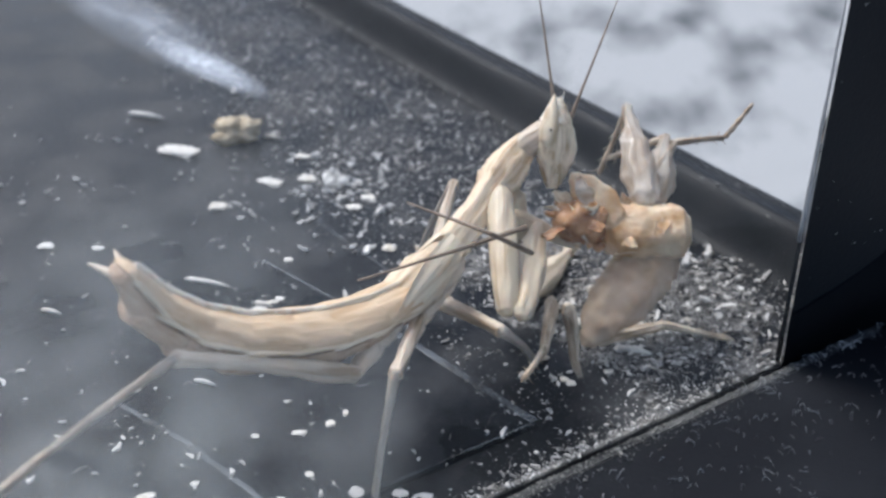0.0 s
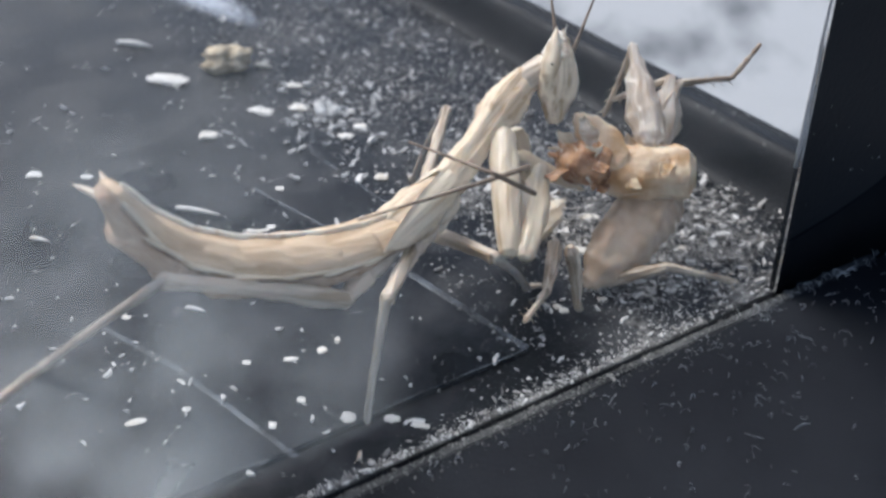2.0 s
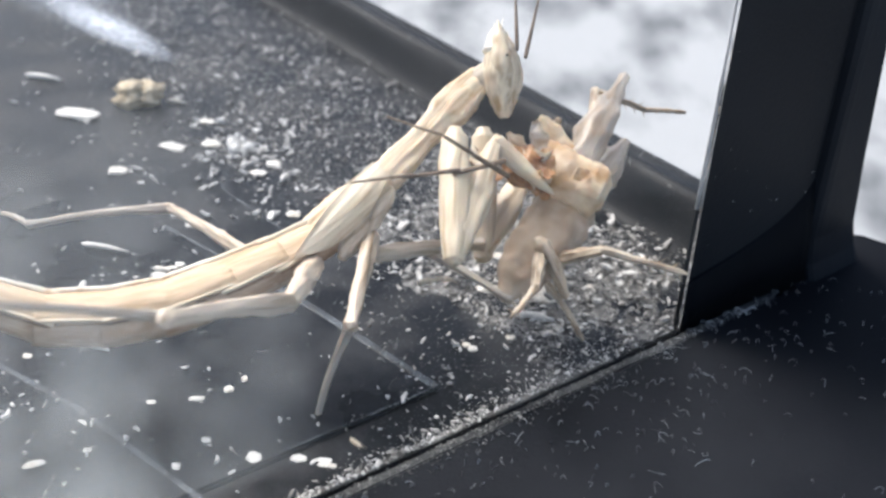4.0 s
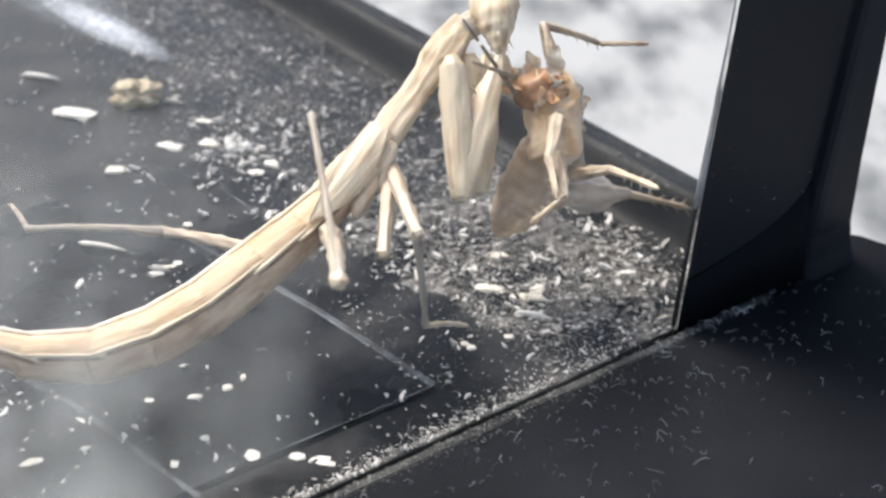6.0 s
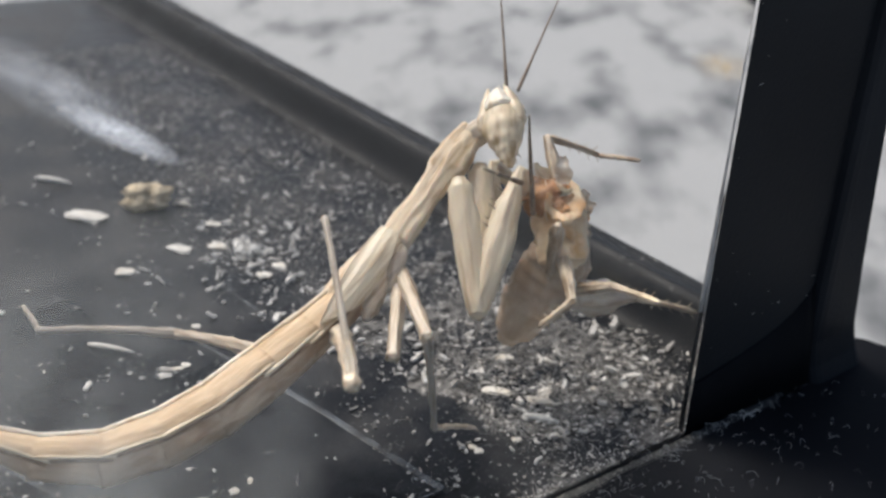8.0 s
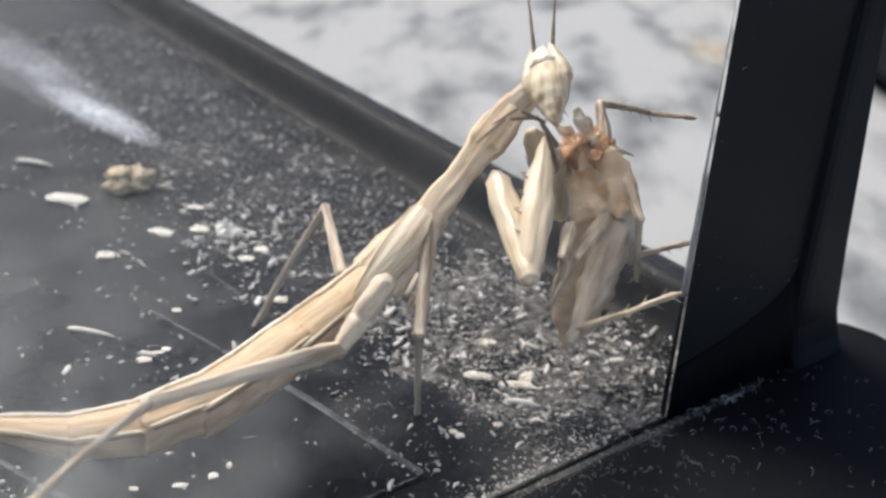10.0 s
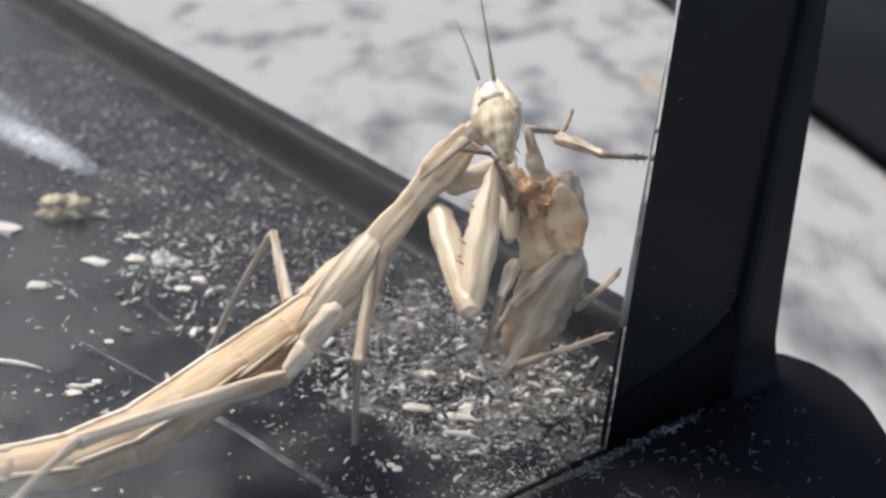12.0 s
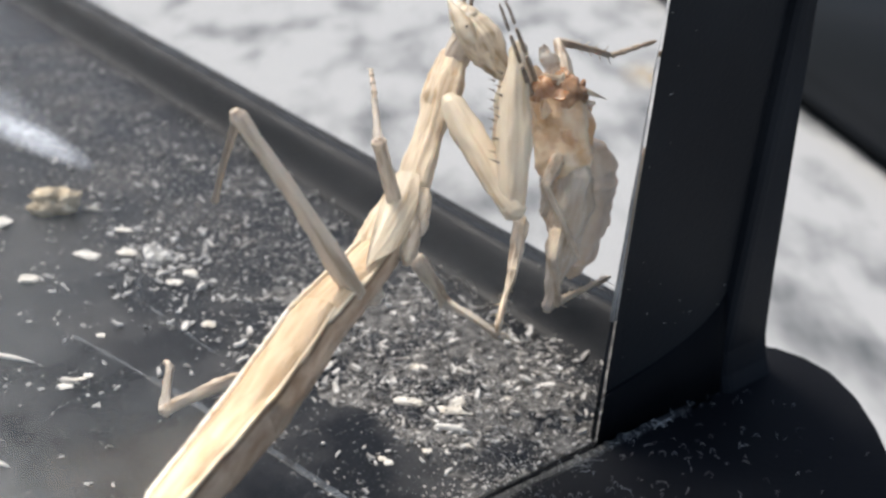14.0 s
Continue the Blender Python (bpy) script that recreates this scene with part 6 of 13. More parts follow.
    walk(MOVING["pronotum"], [(0, pose(-0.004, -0.00111, 0.01456, 1.8, -21.3, 24.8)), (0.3, pose(-0.004, -0.00111, 0.01456, 1.8, -21.3, 24.8)), (0.425, pose(-0.00402, -0.00145, 0.01407, 2.2, -22.1, 23.8)), (0.55, pose(-0.00403, -0.00178, 0.01357, 2.6, -22.9, 22.7)), (2.1, pose(-0.00403, -0.00178, 0.01357, 2.6, -22.9, 22.7)), (2.2, pose(-0.00353, -0.00231, 0.01439, 0, -22.3, 19.7)), (2.3, pose(-0.0026, -0.00328, 0.0159, -4.9, -21.1, 14.2)), (2.4, pose(-0.0021, -0.0038, 0.01672, -7.6, -20.4, 11.3)), (3.2, pose(-0.0021, -0.0038, 0.01672, -7.6, -20.4, 11.3)), (3.9, pose(-0.00121, -0.00254, 0.0177, -10.5, -23.3, 12.9)), (4.6, pose(0.00042, -0.0002, 0.01952, -16.3, -28.6, 16.5)), (5.3, pose(0.0013, 0.00106, 0.0205, -19.7, -31.2, 18.7)), (7.6, pose(0.0013, 0.00106, 0.0205, -19.7, -31.2, 18.7)), (7.717, pose(0.00136, 0.00109, 0.02048, -19.7, -31.2, 18.7)), (7.833, pose(0.00146, 0.00114, 0.02043, -19.7, -31.2, 18.7)), (7.95, pose(0.00151, 0.00117, 0.02041, -19.7, -31.2, 18.7)), (8.2, pose(0.00151, 0.00117, 0.02041, -19.7, -31.2, 18.7)), (8.9, pose(0.00285, 0.00063, 0.02045, -16, -35, 14.1)), (9.6, pose(0.00536, -0.00038, 0.02054, -7.4, -41.8, 4)), (10.3, pose(0.0067, -0.00092, 0.02058, -1.8, -45.2, -2.4)), (10.5, pose(0.0067, -0.00092, 0.02058, -1.8, -45.2, -2.4)), (10.667, pose(0.00704, -0.0008, 0.02046, -0.6, -45.9, -4.7)), (10.833, pose(0.00767, -0.00057, 0.02024, 1.7, -47.1, -9.1)), (11, pose(0.00801, -0.00045, 0.02012, 3.1, -47.7, -11.5)), (12.2, pose(0.00801, -0.00045, 0.02012, 3.1, -47.7, -11.5)), (12.3, pose(0.00804, -0.00051, 0.02019, 3.9, -48.1, -13.1)), (12.4, pose(0.0081, -0.00062, 0.02031, 5.6, -48.9, -16.1)), (12.5, pose(0.00813, -0.00068, 0.02038, 6.6, -49.2, -17.7)), (13.1, pose(0.00813, -0.00068, 0.02038, 6.6, -49.2, -17.7)), (13.225, pose(0.00825, -0.00097, 0.02082, -0.8, -45.1, -5.9)), (13.35, pose(0.00837, -0.00126, 0.02127, -6.4, -40.1, 4.4)), (13.5, pose(0.00837, -0.00126, 0.02127, -6.4, -40.1, 4.4)), (13.6, pose(0.01003, -0.00261, 0.02389, 3.1, -49.6, -4.3)), (13.7, pose(0.01169, -0.00396, 0.0265, 16.6, -58.1, -16.9)), (13.8, pose(0.01056, -0.00488, 0.02725, -15.9, -51.7, 14.1)), (13.9, pose(0.00943, -0.0058, 0.028, -37.7, -39.6, 34.9)), (14, pose(0.00943, -0.0058, 0.028, -37.7, -39.6, 34.9))])
    walk(MOVING["head"], [(0, pose(0.01255, 0.00364, 0.02482, -72.9, 62.4, -132.9)), (0.3, pose(0.01255, 0.00364, 0.02482, -72.9, 62.4, -132.9)), (0.425, pose(0.01274, 0.00322, 0.02438, -72.9, 62.4, -132.9)), (0.55, pose(0.01293, 0.00279, 0.02393, -72.9, 62.4, -132.9)), (2.1, pose(0.01293, 0.00279, 0.02393, -72.9, 62.4, -132.9)), (2.2, pose(0.01328, 0.00197, 0.02474, -65.8, 62.6, -125.7)), (2.3, pose(0.01394, 0.00045, 0.02623, -52.6, 62, -112.3)), (2.4, pose(0.01429, -0.00037, 0.02703, -46, 61.2, -105.5)), (3.2, pose(0.01429, -0.00037, 0.02703, -46, 61.2, -105.5)), (3.62, pose(0.01457, 0.0002, 0.02772, -58.5, 60.3, -109.4)), (4.04, pose(0.01524, 0.00157, 0.02935, -88.6, 56.3, -116.7)), (4.46, pose(0.01604, 0.0032, 0.0313, -120.8, 49.4, -119.3)), (4.88, pose(0.0167, 0.00456, 0.03293, -143.2, 44.1, -117.3)), (5.3, pose(0.01698, 0.00514, 0.03361, -151.3, 42.2, -115.8)), (7.6, pose(0.01698, 0.00514, 0.03361, -151.3, 42.2, -115.8)), (7.717, pose(0.01697, 0.00509, 0.0334, -150.9, 41, -115.6)), (7.833, pose(0.01695, 0.00501, 0.03301, -150, 38.9, -115.4)), (7.95, pose(0.01694, 0.00496, 0.03279, -149.6, 37.7, -115.3)), (8.2, pose(0.01694, 0.00496, 0.03279, -149.6, 37.7, -115.3)), (8.9, pose(0.01779, 0.00331, 0.03384, -149.1, 36.2, -115.9)), (9.6, pose(0.01939, 0.00022, 0.03578, -148, 33.5, -117.2)), (10.3, pose(0.02024, -0.00143, 0.03683, -147.4, 32, -117.9)), (10.5, pose(0.02024, -0.00143, 0.03683, -147.4, 32, -117.9)), (10.667, pose(0.0202, -0.0017, 0.0367, -146.2, 32.7, -116.6)), (10.833, pose(0.02012, -0.0022, 0.03648, -143.8, 34, -114.2)), (11, pose(0.02008, -0.00247, 0.03635, -142.5, 34.7, -112.8)), (12.2, pose(0.02008, -0.00247, 0.03635, -142.5, 34.7, -112.8)), (12.3, pose(0.01992, -0.00293, 0.03622, -142.4, 34.7, -112.7)), (12.4, pose(0.0196, -0.00377, 0.03598, -142.1, 34.6, -112.3)), (12.5, pose(0.01943, -0.00422, 0.03585, -142, 34.5, -112.2)), (13.1, pose(0.01943, -0.00422, 0.03585, -142, 34.5, -112.2)), (13.225, pose(0.02138, -0.00258, 0.03652, -137.5, 36.5, -107.9)), (13.35, pose(0.02333, -0.00093, 0.03719, -132.8, 38.2, -103.3)), (13.5, pose(0.02333, -0.00093, 0.03719, -132.8, 38.2, -103.3)), (13.55, pose(0.02307, -0.00194, 0.0381, -117.8, 37.1, -102.2)), (13.6, pose(0.02248, -0.00416, 0.0401, -81.9, 33.9, -101.1)), (13.65, pose(0.0219, -0.00639, 0.0421, -47.4, 30.7, -102.5)), (13.7, pose(0.02164, -0.0074, 0.04301, -33.6, 29.7, -103.6)), (13.8, pose(0.02072, -0.00263, 0.04308, -27.5, 37, -90.6)), (13.9, pose(0.0198, 0.00213, 0.04316, -18.7, 42.8, -75.2)), (14, pose(0.0198, 0.00213, 0.04316, -18.7, 42.8, -75.2))])
    walk(MOVING["neck"], [(0, pose(0.00812, 0.00424, 0.02012, 15, -34.9, -27.2)), (0.3, pose(0.00812, 0.00424, 0.02012, 15, -34.9, -27.2)), (0.425, pose(0.00829, 0.00384, 0.0197, 13.6, -33.3, -24.8)), (0.55, pose(0.00846, 0.00344, 0.01928, 12.4, -31.8, -22.5)), (2.1, pose(0.00846, 0.00344, 0.01928, 12.4, -31.8, -22.5)), (2.2, pose(0.00922, 0.00226, 0.01995, 8, -33.2, -22.3)), (2.3, pose(0.01064, 0.00009, 0.02119, -0.4, -35.8, -21.5)), (2.4, pose(0.0114, -0.00109, 0.02186, -5, -37.2, -20.9)), (3.2, pose(0.0114, -0.00109, 0.02186, -5, -37.2, -20.9)), (3.9, pose(0.01187, 0.00051, 0.02349, -2.8, -36.5, -25)), (4.6, pose(0.01273, 0.00349, 0.0265, 1.1, -34.9, -32.4)), (5.3, pose(0.0132, 0.00509, 0.02813, 3, -33.9, -36.3)), (7.6, pose(0.0132, 0.00509, 0.02813, 3, -33.9, -36.3)), (7.717, pose(0.01326, 0.00512, 0.02809, 3, -33.9, -36.3)), (7.833, pose(0.01336, 0.00518, 0.02803, 3, -33.9, -36.3)), (7.95, pose(0.01342, 0.00521, 0.028, 3, -33.9, -36.3)), (8.2, pose(0.01342, 0.00521, 0.028, 3, -33.9, -36.3)), (8.9, pose(0.01436, 0.00352, 0.02877, 7.1, -37.7, -37.3)), (9.6, pose(0.01612, 0.00037, 0.03021, 15.2, -44.9, -39.7)), (10.3, pose(0.01706, -0.00133, 0.03098, 20, -48.9, -41.4)), (10.5, pose(0.01706, -0.00133, 0.03098, 20, -48.9, -41.4)), (10.667, pose(0.01721, -0.0016, 0.03097, 21.4, -46.9, -44.2)), (10.833, pose(0.01749, -0.00212, 0.03096, 23.7, -43, -48.9)), (11, pose(0.01764, -0.00239, 0.03096, 24.6, -40.8, -51.2)), (12.2, pose(0.01764, -0.00239, 0.03096, 24.6, -40.8, -51.2)), (12.3, pose(0.01755, -0.00271, 0.0311, 25.3, -39.6, -52.9)), (12.4, pose(0.01737, -0.00329, 0.03136, 26.4, -37.2, -55.7)), (12.5, pose(0.01728, -0.0036, 0.0315, 26.9, -35.9, -57.2)), (13.1, pose(0.01728, -0.0036, 0.0315, 26.9, -35.9, -57.2)), (13.225, pose(0.01843, -0.002, 0.03112, 22.3, -39.6, -47.2)), (13.35, pose(0.01958, -0.0004, 0.03074, 16.7, -42.6, -36.4)), (13.5, pose(0.01958, -0.0004, 0.03074, 16.7, -42.6, -36.4)), (13.6, pose(0.01935, -0.00331, 0.03487, 30.8, -37.1, -51.1)), (13.7, pose(0.01911, -0.00622, 0.03899, 42.6, -30.3, -63.9)), (13.8, pose(0.01892, -0.00277, 0.03818, 33, -48.4, -50.6)), (13.9, pose(0.01872, 0.00069, 0.03736, 10, -63.5, -24.4)), (14, pose(0.01872, 0.00069, 0.03736, 10, -63.5, -24.4))])
    walk(MOVING["antenna_near"], [(0, pose(0.01171, 0.00286, 0.02394, -7.3, -46, 66.2)), (0.3, pose(0.01171, 0.00286, 0.02394, -7.3, -46, 66.2)), (0.425, pose(0.0119, 0.00243, 0.0235, -7.2, -45.9, 66.1)), (0.55, pose(0.01209, 0.00201, 0.02306, -7.2, -45.8, 66)), (2.1, pose(0.01209, 0.00201, 0.02306, -7.2, -45.8, 66)), (2.2, pose(0.01291, 0.00057, 0.02354, -6.3, -46.2, 63.8)), (2.3, pose(0.01445, -0.0021, 0.02444, -4.6, -47.1, 59.6)), (2.4, pose(0.01528, -0.00354, 0.02492, -3.6, -47.5, 57.2)), (3.2, pose(0.01528, -0.00354, 0.02492, -3.6, -47.5, 57.2)), (3.9, pose(0.0158, -0.00162, 0.02707, -4.2, -45.9, 57.7)), (4.6, pose(0.01676, 0.00194, 0.03106, -5.2, -43.1, 58.6)), (5.3, pose(0.01728, 0.00386, 0.03321, -5.7, -41.6, 59)), (7.6, pose(0.01728, 0.00386, 0.03321, -5.7, -41.6, 59)), (7.717, pose(0.01734, 0.00389, 0.03317, -5.7, -41.6, 59)), (7.833, pose(0.01745, 0.00395, 0.03311, -5.7, -41.6, 59)), (7.95, pose(0.01751, 0.00399, 0.03307, -5.7, -41.6, 59)), (8.2, pose(0.01751, 0.00399, 0.03307, -5.7, -41.6, 59)), (8.9, pose(0.01793, 0.00254, 0.03393, -6.7, -41.7, 59.7)), (9.6, pose(0.01871, -0.00013, 0.03552, -8.5, -42, 61.1)), (10.3, pose(0.01912, -0.00157, 0.03637, -9.5, -42.1, 61.9)), (10.5, pose(0.01912, -0.00157, 0.03637, -9.5, -42.1, 61.9)), (10.667, pose(0.01911, -0.00167, 0.03655, -9.5, -32.8, 61)), (10.833, pose(0.0191, -0.00184, 0.03688, -9.7, -15.2, 59.7)), (11, pose(0.01909, -0.00193, 0.03706, -10, -5.9, 58.9)), (12.2, pose(0.01909, -0.00193, 0.03706, -10, -5.9, 58.9)), (12.3, pose(0.01928, -0.00276, 0.03681, -10.4, -16.1, 59.6)), (12.4, pose(0.01963, -0.0043, 0.03635, -11.7, -36.3, 61.3)), (12.5, pose(0.01982, -0.00513, 0.03611, -12.8, -46.6, 62.6)), (13.1, pose(0.01982, -0.00513, 0.03611, -12.8, -46.6, 62.6)), (13.225, pose(0.02164, -0.00339, 0.03674, -8.7, -47.6, 58.3)), (13.35, pose(0.02345, -0.00166, 0.03737, -4.5, -48.4, 53.9)), (13.5, pose(0.02345, -0.00166, 0.03737, -4.5, -48.4, 53.9)), (13.6, pose(0.02213, -0.00448, 0.04027, -2.8, -42.6, 52)), (13.7, pose(0.0208, -0.00729, 0.04318, -1.6, -36.8, 50.5)), (13.8, pose(0.02067, -0.00339, 0.04297, 1.2, -43.2, 47.5)), (13.9, pose(0.02054, 0.00051, 0.04276, 4.9, -49.4, 43.6)), (14, pose(0.02054, 0.00051, 0.04276, 4.9, -49.4, 43.6))])
    walk(MOVING["antenna_far"], [(0, pose(0.01266, 0.0017, 0.02317, 26.9, -42.6, 26.8)), (0.3, pose(0.01266, 0.0017, 0.02317, 26.9, -42.6, 26.8)), (0.425, pose(0.01285, 0.00128, 0.02273, 26.9, -42.6, 26.8)), (0.55, pose(0.01303, 0.00085, 0.02229, 26.9, -42.6, 26.8)), (2.1, pose(0.01303, 0.00085, 0.02229, 26.9, -42.6, 26.8)), (2.2, pose(0.01367, -0.00053, 0.02273, 22.7, -45.5, 30.3)), (2.3, pose(0.01486, -0.0031, 0.02353, 13.7, -50.4, 38.4)), (2.4, pose(0.01549, -0.00448, 0.02397, 8, -52.6, 43.5)), (3.2, pose(0.01549, -0.00448, 0.02397, 8, -52.6, 43.5)), (3.9, pose(0.0162, -0.0025, 0.02638, 12.3, -47, 39.2)), (4.6, pose(0.01752, 0.00118, 0.03085, 17.8, -36.3, 33.5)), (5.3, pose(0.01823, 0.00317, 0.03326, 20, -30.4, 31.2)), (7.6, pose(0.01823, 0.00317, 0.03326, 20, -30.4, 31.2)), (7.717, pose(0.01829, 0.0032, 0.03322, 20, -30.4, 31.2)), (7.833, pose(0.0184, 0.00326, 0.03315, 20, -30.4, 31.2)), (7.95, pose(0.01847, 0.0033, 0.03312, 20, -30.4, 31.2)), (8.2, pose(0.01847, 0.0033, 0.03312, 20, -30.4, 31.2)), (8.9, pose(0.01904, 0.00179, 0.03408, 15.4, -33.9, 36)), (9.6, pose(0.02012, -0.001, 0.03586, 5.5, -40.1, 46.1)), (10.3, pose(0.0207, -0.0025, 0.03682, -0.6, -43, 52.2)), (10.5, pose(0.0207, -0.0025, 0.03682, -0.6, -43, 52.2)), (10.667, pose(0.0206, -0.0026, 0.03689, -3.9, -40.7, 54.9)), (10.833, pose(0.02043, -0.00279, 0.03701, -9.5, -36, 59.2)), (11, pose(0.02034, -0.0029, 0.03708, -12.2, -33.3, 61.2)), (12.2, pose(0.02034, -0.0029, 0.03708, -12.2, -33.3, 61.2)), (12.3, pose(0.0201, -0.0031, 0.03727, -13.8, -31.6, 62.3)), (12.4, pose(0.01964, -0.00347, 0.03762, -16.7, -28.2, 64.2)), (12.5, pose(0.01939, -0.00366, 0.03782, -18.1, -26.4, 65.2)), (13.1, pose(0.01939, -0.00366, 0.03782, -18.1, -26.4, 65.2)), (13.225, pose(0.02168, -0.00307, 0.03731, -11.3, -37.9, 59.4)), (13.35, pose(0.02398, -0.00247, 0.0368, -2.2, -49.1, 51.4)), (13.5, pose(0.02398, -0.00247, 0.0368, -2.2, -49.1, 51.4)), (13.6, pose(0.02304, -0.00564, 0.03969, 0.4, -43.6, 48.7)), (13.7, pose(0.0221, -0.00881, 0.04258, 2.5, -38.2, 46.5)), (13.8, pose(0.02116, -0.00386, 0.04291, -3.7, -42, 52.9)), (13.9, pose(0.02021, 0.00109, 0.04324, -10.9, -45.2, 60.3)), (14, pose(0.02021, 0.00109, 0.04324, -10.9, -45.2, 60.3))])
    walk(MOVING["near_mid_femur"], [(0, pose(-0.00844, -0.00378, 0.01082, 0.9, -0.7, -135.5)), (0.3, pose(-0.00844, -0.00378, 0.01082, 0.9, -0.7, -135.5)), (0.425, pose(-0.00843, -0.00396, 0.01057, 0.9, -2.2, -136)), (0.55, pose(-0.00841, -0.00414, 0.01033, 0.9, -3.7, -136.6)), (2.1, pose(-0.00841, -0.00414, 0.01033, 0.9, -3.7, -136.6)), (2.2, pose(-0.00799, -0.00493, 0.01075, 1.8, 1, -137.9)), (2.3, pose(-0.00722, -0.00641, 0.01152, 3.2, 10, -140.2)), (2.4, pose(-0.0068, -0.0072, 0.01194, 3.8, 14.8, -141.4)), (3.2, pose(-0.0068, -0.0072, 0.01194, 3.8, 14.8, -141.4)), (3.9, pose(-0.00493, -0.00575, 0.01353, 3.7, 12, -133.8)), (4.6, pose(-0.00146, -0.00305, 0.01649, 2.4, 6.2, -119.6)), (5.3, pose(0.00041, -0.0016, 0.01809, 1.1, 2.9, -112.4)), (7.6, pose(0.00041, -0.0016, 0.01809, 1.1, 2.9, -112.4)), (7.717, pose(0.00046, -0.00157, 0.01806, 1.1, 2.9, -112.4)), (7.833, pose(0.00055, -0.00152, 0.01802, 1.1, 2.9, -112.4)), (7.95, pose(0.00061, -0.00149, 0.018, 1.1, 2.9, -112.4)), (8.2, pose(0.00061, -0.00149, 0.018, 1.1, 2.9, -112.4)), (8.9, pose(0.00211, -0.00162, 0.01871, 3.4, 13.1, -116.3)), (9.6, pose(0.00491, -0.00187, 0.02004, 5.3, 33.3, -125.5)), (10.3, pose(0.00641, -0.002, 0.02075, 4.2, 43.2, -131.8)), (10.5, pose(0.00641, -0.002, 0.02075, 4.2, 43.2, -131.8)), (10.667, pose(0.00673, -0.00189, 0.0206, 4.3, 41.9, -132.6)), (10.833, pose(0.00732, -0.00168, 0.0203, 4.4, 39.6, -134)), (11, pose(0.00764, -0.00156, 0.02014, 4.5, 38.3, -134.7)), (12.2, pose(0.00764, -0.00156, 0.02014, 4.5, 38.3, -134.7)), (12.3, pose(0.00765, -0.00163, 0.02019, 4.6, 37.4, -135.2)), (12.4, pose(0.00767, -0.00174, 0.02027, 4.7, 35.8, -136.1)), (12.5, pose(0.00768, -0.00181, 0.02031, 4.8, 34.9, -136.6)), (13.1, pose(0.00768, -0.00181, 0.02031, 4.8, 34.9, -136.6)), (13.225, pose(0.00775, -0.00208, 0.0207, 4.8, 29.6, -134.2)), (13.35, pose(0.00781, -0.00235, 0.02109, 4.5, 24.3, -131.8)), (13.5, pose(0.00781, -0.00235, 0.02109, 4.5, 24.3, -131.8)), (13.55, pose(0.00771, -0.0029, 0.02087, 19.7, 18.6, -112.3)), (13.6, pose(0.0075, -0.00411, 0.0204, 46.2, -20.1, -66.6)), (13.65, pose(0.00729, -0.00531, 0.01992, 27.7, -65.1, -6.8)), (13.7, pose(0.00719, -0.00586, 0.01971, -10.8, -70.1, 43)), (13.75, pose(0.00714, -0.00623, 0.02021, -7.8, -69.5, 59.4)), (13.8, pose(0.00702, -0.00706, 0.02131, 1.3, -69.8, 105.7)), (13.85, pose(0.00689, -0.00788, 0.02241, 7.2, -72.4, 154.9)), (13.9, pose(0.00684, -0.00825, 0.02291, 7.4, -73.5, 173.9)), (14, pose(0.00684, -0.00825, 0.02291, 7.4, -73.5, 173.9))])
